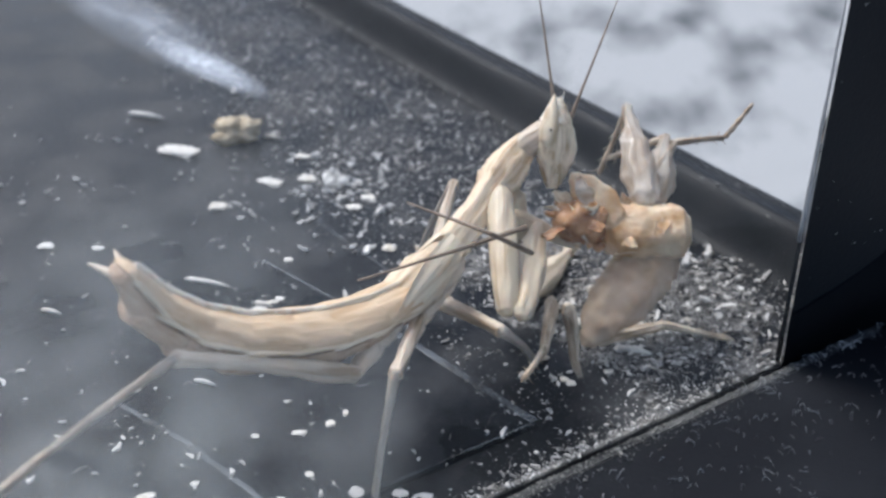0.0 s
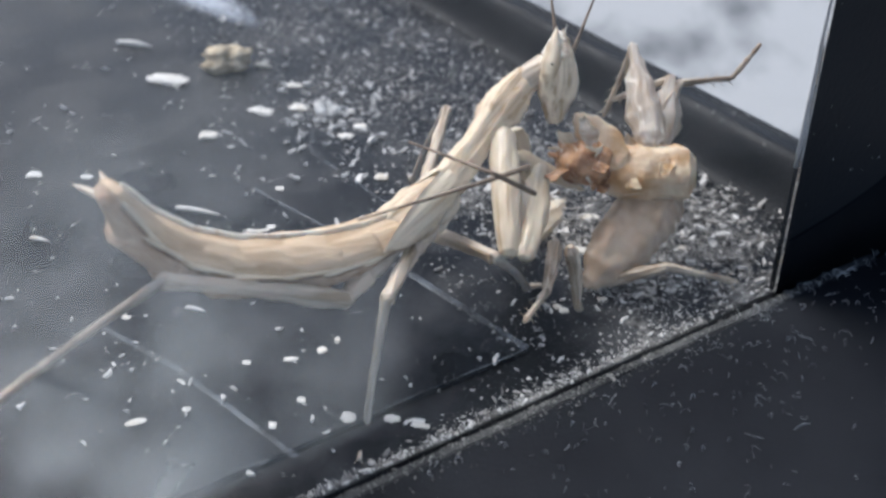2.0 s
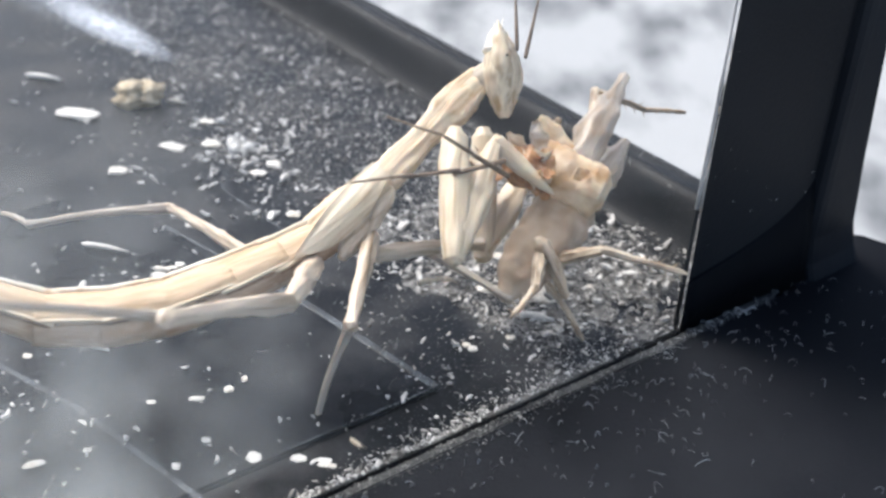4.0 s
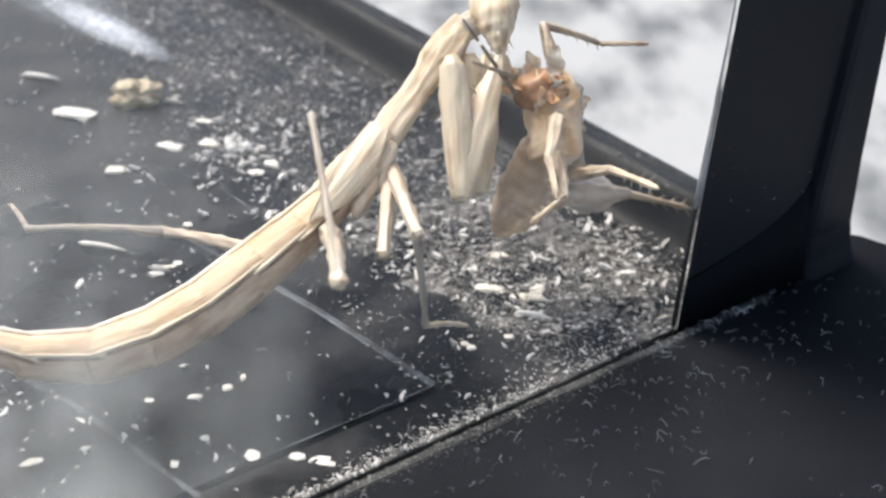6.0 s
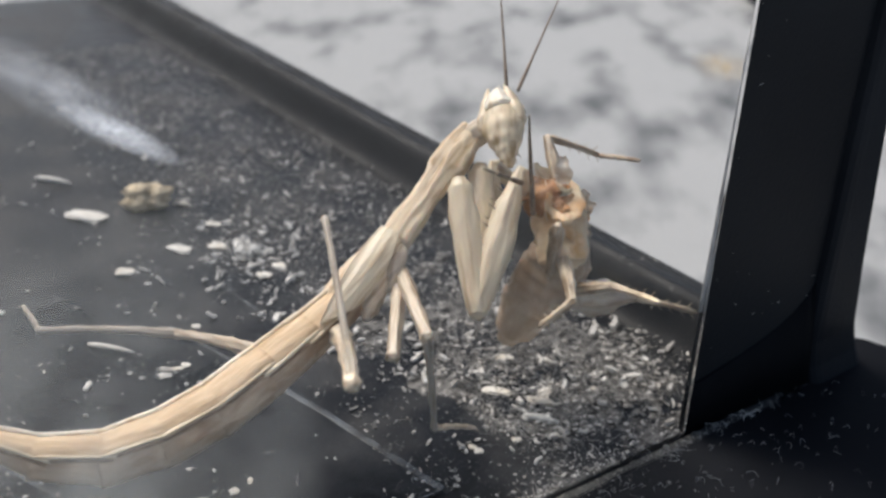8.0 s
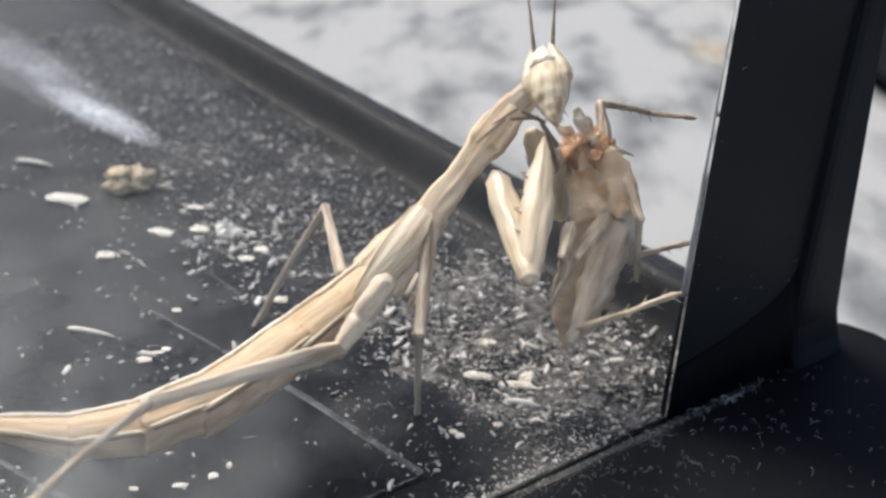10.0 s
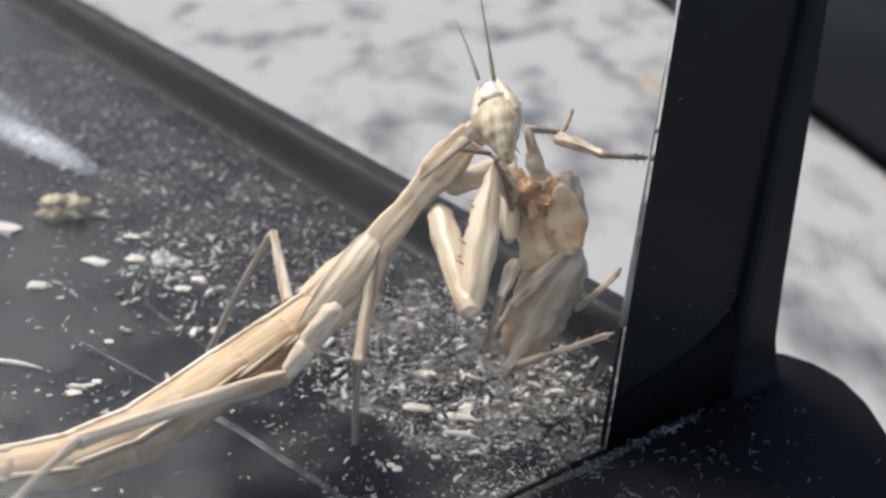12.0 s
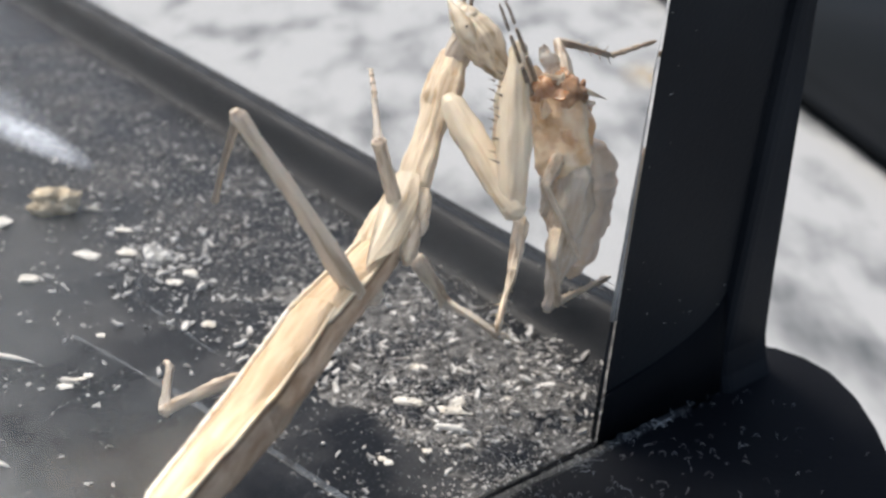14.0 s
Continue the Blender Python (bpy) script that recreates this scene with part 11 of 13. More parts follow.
    walk(MOVING["prey_feeler_2"], [(0, pose(-0.03149, -0.00369, 0.0193, -61.4, 21.5, 143.5)), (0.3, pose(-0.03149, -0.00369, 0.0193, -61.4, 21.5, 143.5)), (0.425, pose(-0.0313, -0.00422, 0.01871, -61.4, 21.6, 143.4)), (0.55, pose(-0.03111, -0.00475, 0.01812, -61.4, 21.8, 143.3)), (2.1, pose(-0.03111, -0.00475, 0.01812, -61.4, 21.8, 143.3)), (2.2, pose(-0.03024, -0.00578, 0.01848, -59.7, 18, 145.5)), (2.3, pose(-0.02863, -0.00771, 0.01915, -56.8, 10.7, 149)), (2.4, pose(-0.02775, -0.00875, 0.01952, -55.5, 6.8, 150.7)), (3.2, pose(-0.02775, -0.00875, 0.01952, -55.5, 6.8, 150.7)), (3.62, pose(-0.02672, -0.00826, 0.02059, -54.2, 3.9, 156)), (4.04, pose(-0.02425, -0.00711, 0.02315, -52, -4.7, 171.5)), (4.46, pose(-0.0213, -0.00573, 0.02621, -53, -16, -166.4)), (4.88, pose(-0.01883, -0.00458, 0.02877, -56.7, -22.8, -148.5)), (5.3, pose(-0.0178, -0.0041, 0.02984, -58.5, -24.7, -142.1)), (7.6, pose(-0.0178, -0.0041, 0.02984, -58.5, -24.7, -142.1)), (7.717, pose(-0.01773, -0.00406, 0.02982, -58.5, -24.7, -142.1)), (7.833, pose(-0.01762, -0.00401, 0.02976, -58.5, -24.7, -142.1)), (7.95, pose(-0.01755, -0.00398, 0.02974, -58.5, -24.7, -142.1)), (8.2, pose(-0.01755, -0.00398, 0.02974, -58.5, -24.7, -142.1)), (8.9, pose(-0.01608, -0.00404, 0.0307, -58.8, -22.2, -146.6)), (9.6, pose(-0.01333, -0.00416, 0.03249, -60, -16.9, -154.8)), (10.3, pose(-0.01186, -0.00422, 0.03345, -60.9, -13.8, -159.1)), (10.5, pose(-0.01186, -0.00422, 0.03345, -60.9, -13.8, -159.1)), (10.667, pose(-0.01195, -0.00481, 0.03341, -63, -15, -160.7)), (10.833, pose(-0.01213, -0.00591, 0.03335, -66.6, -16.7, -163.9)), (11, pose(-0.01222, -0.0065, 0.03331, -68.6, -17.9, -165.5)), (12.2, pose(-0.01222, -0.0065, 0.03331, -68.6, -17.9, -165.5)), (12.26, pose(-0.01216, -0.00654, 0.03328, -65.3, -16.5, -176.5)), (12.32, pose(-0.012, -0.00663, 0.03322, -58.6, -10.1, 154.6)), (12.38, pose(-0.01182, -0.00674, 0.03315, -55.8, 1.4, 118.9)), (12.44, pose(-0.01167, -0.00683, 0.03308, -58.6, 10.2, 91.3)), (12.5, pose(-0.0116, -0.00687, 0.03306, -60.7, 12.9, 80.9)), (13.1, pose(-0.0116, -0.00687, 0.03306, -60.7, 12.9, 80.9)), (13.162, pose(-0.01124, -0.00671, 0.03316, -57.6, 11.3, 97.5)), (13.225, pose(-0.01044, -0.00635, 0.03339, -52.7, 3.9, 139.1)), (13.287, pose(-0.00964, -0.006, 0.03362, -54, -4.8, -179.8)), (13.35, pose(-0.00928, -0.00584, 0.03373, -56.1, -7.6, -163.7)), (13.5, pose(-0.00928, -0.00584, 0.03373, -56.1, -7.6, -163.7)), (13.6, pose(-0.00891, -0.00673, 0.03639, -53.9, 15.4, 177.6)), (13.7, pose(-0.00853, -0.00761, 0.03904, -60.9, 36.5, 154.3)), (13.75, pose(-0.009, -0.00801, 0.03974, -64.8, 24, 159.6)), (13.8, pose(-0.01002, -0.00888, 0.04128, -78.6, -4.9, 175.6)), (13.85, pose(-0.01105, -0.00976, 0.04282, -102.4, -27.4, -159.2)), (13.9, pose(-0.01151, -0.01016, 0.04352, -116, -32.7, -145.1)), (14, pose(-0.01151, -0.01016, 0.04352, -116, -32.7, -145.1))])
    walk(MOVING["prey_feeler_3"], [(0, pose(-0.03793, -0.00462, 0.02004, -56.7, 14.8, 155.4)), (0.3, pose(-0.03793, -0.00462, 0.02004, -56.7, 14.8, 155.4)), (0.425, pose(-0.03775, -0.00513, 0.01947, -56.7, 14.8, 155.4)), (0.55, pose(-0.03757, -0.00564, 0.01891, -56.7, 14.8, 155.4)), (2.1, pose(-0.03757, -0.00564, 0.01891, -56.7, 14.8, 155.4)), (2.2, pose(-0.03667, -0.00632, 0.01931, -56.5, 12.9, 151.9)), (2.3, pose(-0.035, -0.0076, 0.02006, -55.8, 9.5, 145.5)), (2.4, pose(-0.0341, -0.00829, 0.02047, -55.3, 7.7, 142.1)), (3.2, pose(-0.0341, -0.00829, 0.02047, -55.3, 7.7, 142.1)), (3.62, pose(-0.03293, -0.00826, 0.02175, -53.3, 5, 149.7)), (4.04, pose(-0.03013, -0.00819, 0.0248, -49.9, -2.9, 168.5)), (4.46, pose(-0.02679, -0.0081, 0.02844, -49.4, -13.5, -168.2)), (4.88, pose(-0.02399, -0.00803, 0.03149, -52.4, -21.6, -148.5)), (5.3, pose(-0.02282, -0.008, 0.03277, -54.4, -24.4, -140.3)), (7.6, pose(-0.02282, -0.008, 0.03277, -54.4, -24.4, -140.3)), (7.717, pose(-0.02275, -0.00797, 0.03274, -54.4, -24.4, -140.3)), (7.833, pose(-0.02263, -0.00792, 0.0327, -54.4, -24.4, -140.3)), (7.95, pose(-0.02256, -0.00789, 0.03268, -54.4, -24.4, -140.3)), (8.2, pose(-0.02256, -0.00789, 0.03268, -54.4, -24.4, -140.3)), (8.9, pose(-0.02143, -0.00757, 0.03331, -49.1, -16.6, -144.4)), (9.6, pose(-0.01933, -0.00698, 0.0345, -40.6, -1.2, -151.7)), (10.3, pose(-0.0182, -0.00666, 0.03514, -37, 7, -155.6)), (10.5, pose(-0.0182, -0.00666, 0.03514, -37, 7, -155.6)), (10.667, pose(-0.01772, -0.00669, 0.03497, -37.5, 8.9, -158)), (10.833, pose(-0.01684, -0.00674, 0.03466, -38.7, 12.6, -162.6)), (11, pose(-0.01637, -0.00676, 0.03449, -39.5, 14.5, -165.2)), (12.2, pose(-0.01637, -0.00676, 0.03449, -39.5, 14.5, -165.2)), (12.3, pose(-0.01615, -0.00682, 0.03448, -39.6, 13.7, -165)), (12.4, pose(-0.01574, -0.00693, 0.03447, -39.6, 12.2, -164.5)), (12.5, pose(-0.01552, -0.00699, 0.03446, -39.7, 11.4, -164.2)), (13.1, pose(-0.01552, -0.00699, 0.03446, -39.7, 11.4, -164.2)), (13.225, pose(-0.01573, -0.00739, 0.03456, -38.4, 8.3, -160.1)), (13.35, pose(-0.01593, -0.00779, 0.03465, -37.3, 5.1, -156.1)), (13.5, pose(-0.01593, -0.00779, 0.03465, -37.3, 5.1, -156.1)), (13.6, pose(-0.01477, -0.00648, 0.03476, -42.5, 24.1, -173.8)), (13.7, pose(-0.01361, -0.00517, 0.03487, -56, 40.2, 162.5)), (13.75, pose(-0.01403, -0.00648, 0.03681, -60.2, 27.9, 167.2)), (13.8, pose(-0.01497, -0.00935, 0.04108, -73.8, -0.7, -178.4)), (13.85, pose(-0.01591, -0.01223, 0.04536, -95.8, -23.7, -155.9)), (13.9, pose(-0.01633, -0.01353, 0.0473, -108.3, -29.9, -143.2)), (14, pose(-0.01633, -0.01353, 0.0473, -108.3, -29.9, -143.2))])
    walk(MOVING["prey_up_femur"], [(0, pose(-0.00413, 0.00207, 0.01646, 35.5, -10.6, 27.9)), (0.3, pose(-0.00413, 0.00207, 0.01646, 35.5, -10.6, 27.9)), (0.425, pose(-0.00391, 0.00145, 0.01576, 35.5, -10.3, 27.7)), (0.55, pose(-0.00369, 0.00083, 0.01506, 35.5, -10.1, 27.5)), (2.1, pose(-0.00369, 0.00083, 0.01506, 35.5, -10.1, 27.5)), (2.2, pose(-0.00325, -0.00054, 0.01539, 30.9, -11.4, 31)), (2.3, pose(-0.00243, -0.00307, 0.01601, 21.9, -13.9, 37.5)), (2.4, pose(-0.00199, -0.00443, 0.01634, 16.9, -15.2, 41.1)), (3.2, pose(-0.00199, -0.00443, 0.01634, 16.9, -15.2, 41.1)), (3.9, pose(-0.00308, -0.00319, 0.0185, 10.7, -21.3, 46.9)), (4.6, pose(-0.00512, -0.00087, 0.0225, -3.7, -32.5, 59.9)), (5.3, pose(-0.00621, 0.00038, 0.02465, -12.7, -37.7, 67.8)), (7.6, pose(-0.00621, 0.00038, 0.02465, -12.7, -37.7, 67.8)), (7.717, pose(-0.00627, 0.0005, 0.02465, -11.5, -35.3, 66.1)), (7.833, pose(-0.00637, 0.00072, 0.02465, -9.8, -30.7, 63.3)), (7.95, pose(-0.00642, 0.00084, 0.02465, -8.9, -28.3, 61.9)), (8.2, pose(-0.00642, 0.00084, 0.02465, -8.9, -28.3, 61.9)), (8.9, pose(-0.00469, -0.0001, 0.02494, -8.9, -32.1, 61.7)), (9.6, pose(-0.00147, -0.00184, 0.02548, -8.7, -39.1, 61.1)), (10.3, pose(0.00026, -0.00278, 0.02577, -8.5, -42.9, 60.8)), (10.5, pose(0.00026, -0.00278, 0.02577, -8.5, -42.9, 60.8)), (10.667, pose(0.00022, -0.00261, 0.02556, -13.1, -48.9, 66.4)), (10.833, pose(0.00015, -0.00228, 0.02518, -26.9, -59, 82)), (11, pose(0.00011, -0.00211, 0.02498, -37.4, -63, 93.3)), (12.2, pose(0.00011, -0.00211, 0.02498, -37.4, -63, 93.3)), (12.3, pose(-0.00004, -0.00228, 0.0249, -28.3, -57.7, 82.4)), (12.4, pose(-0.00031, -0.00259, 0.02475, -18, -45.2, 68.4)), (12.5, pose(-0.00045, -0.00276, 0.02467, -14.9, -38.2, 63.3)), (13.1, pose(-0.00045, -0.00276, 0.02467, -14.9, -38.2, 63.3)), (13.225, pose(0.00036, -0.00348, 0.02539, -19.3, -53.2, 69.8)), (13.35, pose(0.00118, -0.0042, 0.0261, -30.4, -67.4, 83)), (13.5, pose(0.00118, -0.0042, 0.0261, -30.4, -67.4, 83)), (13.6, pose(0.00235, -0.00546, 0.02937, -17.3, -55.3, 68.2)), (13.7, pose(0.00353, -0.00672, 0.03265, -11.4, -42.3, 60.7)), (13.8, pose(0.00131, -0.00644, 0.03496, -11.7, -35.3, 60.3)), (13.9, pose(-0.00091, -0.00617, 0.03727, -12.1, -28.3, 59.8)), (14, pose(-0.00091, -0.00617, 0.03727, -12.1, -28.3, 59.8))])
    walk(MOVING["prey_up_tibia"], [(0, pose(0.00196, 0.00531, 0.01773, 57.6, 2.9, -15.6)), (0.3, pose(0.00196, 0.00531, 0.01773, 57.6, 2.9, -15.6)), (0.425, pose(0.00219, 0.00466, 0.01701, 57.6, 2.9, -15.7)), (0.55, pose(0.00242, 0.00401, 0.01629, 57.6, 3, -15.9)), (2.1, pose(0.00242, 0.00401, 0.01629, 57.6, 3, -15.9)), (2.2, pose(0.0026, 0.00297, 0.01678, 59.7, 8.3, -17.5)), (2.3, pose(0.00293, 0.00104, 0.01768, 63, 18.4, -20.6)), (2.4, pose(0.00311, 0, 0.01817, 64.6, 23.7, -22.4)), (3.2, pose(0.00311, 0, 0.01817, 64.6, 23.7, -22.4)), (3.9, pose(0.00124, 0.00143, 0.02096, 61.6, 21.5, -28.5)), (4.6, pose(-0.00225, 0.00408, 0.02614, 56.8, 16.8, -39.2)), (5.3, pose(-0.00412, 0.00551, 0.02893, 54.7, 13.9, -44.7)), (7.6, pose(-0.00412, 0.00551, 0.02893, 54.7, 13.9, -44.7)), (7.717, pose(-0.00396, 0.00571, 0.02868, 55.5, 15.4, -41.2)), (7.833, pose(-0.00367, 0.00608, 0.02821, 57.3, 18, -34.5)), (7.95, pose(-0.00352, 0.00628, 0.02796, 58.4, 19.3, -30.8)), (8.2, pose(-0.00352, 0.00628, 0.02796, 58.4, 19.3, -30.8)), (8.9, pose(-0.00189, 0.00509, 0.02863, 60.4, 17.8, -28.6)), (9.6, pose(0.00113, 0.00289, 0.02987, 63.9, 14.7, -24.8)), (10.3, pose(0.00276, 0.0017, 0.03054, 65.7, 12.9, -22.9)), (10.5, pose(0.00276, 0.0017, 0.03054, 65.7, 12.9, -22.9)), (10.667, pose(0.00202, 0.00157, 0.03078, 68.1, 14.3, -15)), (10.833, pose(0.00065, 0.00132, 0.03122, 72.9, 15.9, -0.1)), (11, pose(-0.00008, 0.00118, 0.03146, 75.7, 16.3, 7.9)), (12.2, pose(-0.00008, 0.00118, 0.03146, 75.7, 16.3, 7.9)), (12.3, pose(0.00046, 0.00143, 0.03083, 74.8, 16.9, 4.3)), (12.4, pose(0.00147, 0.0019, 0.02964, 73, 18, -2.5)), (12.5, pose(0.00202, 0.00215, 0.029, 72, 18.4, -6.1)), (13.1, pose(0.00202, 0.00215, 0.029, 72, 18.4, -6.1)), (13.225, pose(0.00176, 0.00031, 0.03078, 70, 16, -6.7)), (13.35, pose(0.0015, -0.00153, 0.03257, 68.1, 13.6, -7.2)), (13.5, pose(0.0015, -0.00153, 0.03257, 68.1, 13.6, -7.2)), (13.6, pose(0.00378, -0.00186, 0.03496, 66.6, 12.2, -2.7)), (13.7, pose(0.00606, -0.0022, 0.03736, 65.1, 11, 1.8)), (13.8, pose(0.00413, -0.00152, 0.03898, 66.8, 12.9, -10.1)), (13.9, pose(0.00219, -0.00084, 0.0406, 68.2, 14.3, -22.1)), (14, pose(0.00219, -0.00084, 0.0406, 68.2, 14.3, -22.1))])
    walk(MOVING["prey_up_tarsus"], [(0, pose(0.0082, 0.00355, 0.01742, 60, -52.7, -18)), (0.3, pose(0.0082, 0.00355, 0.01742, 60, -52.7, -18)), (0.425, pose(0.00843, 0.00289, 0.01669, 60, -52.7, -18)), (0.55, pose(0.00867, 0.00223, 0.01595, 60, -52.7, -18)), (2.1, pose(0.00867, 0.00223, 0.01595, 60, -52.7, -18)), (2.16, pose(0.00866, 0.00177, 0.01591, 59.3, -47.7, -17.5)), (2.22, pose(0.00865, 0.00065, 0.01582, 57.5, -33.2, -16.5)), (2.28, pose(0.00863, -0.00068, 0.0157, 55.6, -11.8, -15.6)), (2.34, pose(0.00862, -0.0018, 0.0156, 54.4, 6, -14.9)), (2.4, pose(0.00861, -0.00227, 0.01556, 54, 12.7, -14.6)), (3.2, pose(0.00861, -0.00227, 0.01556, 54, 12.7, -14.6)), (3.9, pose(0.00647, -0.0014, 0.01862, 54.1, 7.8, -23.1)), (4.6, pose(0.0025, 0.00021, 0.02431, 56.2, -1.5, -38.5)), (5.3, pose(0.00036, 0.00107, 0.02736, 58.3, -6.2, -46.1)), (7.6, pose(0.00036, 0.00107, 0.02736, 58.3, -6.2, -46.1)), (7.717, pose(0.00072, 0.00161, 0.02696, 58.9, -6.8, -52.5)), (7.833, pose(0.00139, 0.0026, 0.02621, 60.2, -7.9, -65.5)), (7.95, pose(0.00175, 0.00314, 0.02581, 60.9, -8.3, -72.3)), (8.2, pose(0.00175, 0.00314, 0.02581, 60.9, -8.3, -72.3)), (8.9, pose(0.00353, 0.00213, 0.02666, 60.6, -5.4, -63.8)), (9.6, pose(0.00682, 0.00026, 0.02822, 61.2, 0.1, -47.6)), (10.3, pose(0.00859, -0.00074, 0.02907, 62.2, 2.9, -39.4)), (10.5, pose(0.00859, -0.00074, 0.02907, 62.2, 2.9, -39.4)), (10.6, pose(0.00833, -0.00045, 0.02913, 61.9, 0.9, -33.5)), (10.7, pose(0.00772, 0.00024, 0.02927, 59.9, -5.3, -16.4)), (10.8, pose(0.00698, 0.00106, 0.02944, 54.3, -12.9, 7.6)), (10.9, pose(0.00636, 0.00175, 0.02958, 48.2, -17.2, 25.8)), (11, pose(0.0061, 0.00204, 0.02964, 45.8, -18.2, 32.2)), (12.2, pose(0.0061, 0.00204, 0.02964, 45.8, -18.2, 32.2)), (12.3, pose(0.00663, 0.0019, 0.02894, 46.5, -15.8, 28.4)), (12.4, pose(0.00762, 0.00163, 0.02765, 47.3, -11.1, 21.4)), (12.5, pose(0.00815, 0.00149, 0.02695, 47.4, -8.6, 17.8)), (13.1, pose(0.00815, 0.00149, 0.02695, 47.4, -8.6, 17.8)), (13.225, pose(0.00796, -0.00041, 0.029, 50.4, -3.9, 14.2)), (13.35, pose(0.00777, -0.00232, 0.03105, 53, 1, 10.8)), (13.5, pose(0.00777, -0.00232, 0.03105, 53, 1, 10.8)), (13.6, pose(0.01011, -0.00216, 0.03358, 47.3, -9.1, 10.4)), (13.7, pose(0.01244, -0.002, 0.03612, 41.7, -19.2, 10)), (13.8, pose(0.01024, -0.00261, 0.03755, 52, -20.8, -10)), (13.9, pose(0.00803, -0.00321, 0.03899, 62.6, -20.1, -30)), (14, pose(0.00803, -0.00321, 0.03899, 62.6, -20.1, -30))])
    walk(MOVING["prey_right_femur"], [(0, pose(-0.0155, -0.00368, 0.00238, 75.5, -29.2, -55.8)), (0.3, pose(-0.0155, -0.00368, 0.00238, 75.5, -29.2, -55.8)), (0.425, pose(-0.01529, -0.0043, 0.0017, 75.6, -29.5, -55.9)), (0.55, pose(-0.01507, -0.00491, 0.00102, 75.6, -29.9, -56)), (2.1, pose(-0.01507, -0.00491, 0.00102, 75.6, -29.9, -56)), (2.2, pose(-0.01471, -0.00574, 0.00204, 74.4, -31.7, -60.7)), (2.3, pose(-0.01403, -0.00728, 0.00394, 72.8, -34.6, -70.1)), (2.4, pose(-0.01367, -0.00811, 0.00496, 72.2, -35.9, -75.3)), (3.2, pose(-0.01367, -0.00811, 0.00496, 72.2, -35.9, -75.3)), (3.9, pose(-0.0122, -0.00722, 0.00791, 74.8, -35.1, -81.9)), (4.6, pose(-0.00947, -0.00557, 0.0134, 79.1, -33.1, -93.9)), (5.3, pose(-0.008, -0.00468, 0.01635, 81.1, -31.7, -100.1)), (7.6, pose(-0.008, -0.00468, 0.01635, 81.1, -31.7, -100.1)), (7.717, pose(-0.00815, -0.00468, 0.01604, 80.9, -31.4, -99.7)), (7.833, pose(-0.00841, -0.00467, 0.01547, 80.5, -31, -98.9)), (7.95, pose(-0.00855, -0.00466, 0.01516, 80.3, -30.7, -98.5)), (8.2, pose(-0.00855, -0.00466, 0.01516, 80.3, -30.7, -98.5)), (8.62, pose(-0.00752, -0.0045, 0.01635, 73.9, -24.4, -96.6)), (9.04, pose(-0.00506, -0.00412, 0.01918, 59.3, -7.8, -95.2)), (9.46, pose(-0.00213, -0.00366, 0.02257, 41.3, 12.6, -99.4)), (9.88, pose(0.00033, -0.00328, 0.0254, 24.1, 27.1, -108.1)), (10.3, pose(0.00136, -0.00312, 0.02659, 16.1, 32, -113.1)), (10.5, pose(0.00136, -0.00312, 0.02659, 16.1, 32, -113.1)), (10.667, pose(0.00169, -0.0025, 0.0276, 22.3, 22, -109.5)), (10.833, pose(0.0023, -0.00135, 0.02946, 32.5, 2.3, -103.6)), (11, pose(0.00263, -0.00074, 0.03047, 37, -7.7, -100.8)), (12.2, pose(0.00263, -0.00074, 0.03047, 37, -7.7, -100.8)), (12.3, pose(0.00253, -0.00114, 0.03009, 39.8, -5.8, -100.3)), (12.4, pose(0.00233, -0.0019, 0.0294, 45, -2.4, -99.1)), (12.5, pose(0.00222, -0.00231, 0.02903, 47.9, -0.7, -98.3)), (13.1, pose(0.00222, -0.00231, 0.02903, 47.9, -0.7, -98.3)), (13.162, pose(0.0024, -0.00265, 0.02897, 57, -5.9, -99.9)), (13.225, pose(0.0028, -0.0034, 0.02884, 79.4, -17.9, -103.8)), (13.287, pose(0.00321, -0.00415, 0.02872, 102.7, -29.9, -108.3)), (13.35, pose(0.00339, -0.00449, 0.02866, 113, -34.8, -110.7)), (13.5, pose(0.00339, -0.00449, 0.02866, 113, -34.8, -110.7)), (13.55, pose(0.00367, -0.00466, 0.0299, 97.8, -29.4, -108.4)), (13.6, pose(0.00428, -0.00505, 0.03264, 63.5, -15.5, -109.6)), (13.65, pose(0.00489, -0.00543, 0.03537, 30.2, -4.5, -118.4)), (13.7, pose(0.00516, -0.00561, 0.03661, 16.5, -1.8, -123.5)), (13.8, pose(0.00129, -0.00677, 0.03442, -2.5, 3.8, -134.8)), (13.9, pose(-0.00258, -0.00794, 0.03222, -22.5, 9.2, -146.3)), (14, pose(-0.00258, -0.00794, 0.03222, -22.5, 9.2, -146.3))])
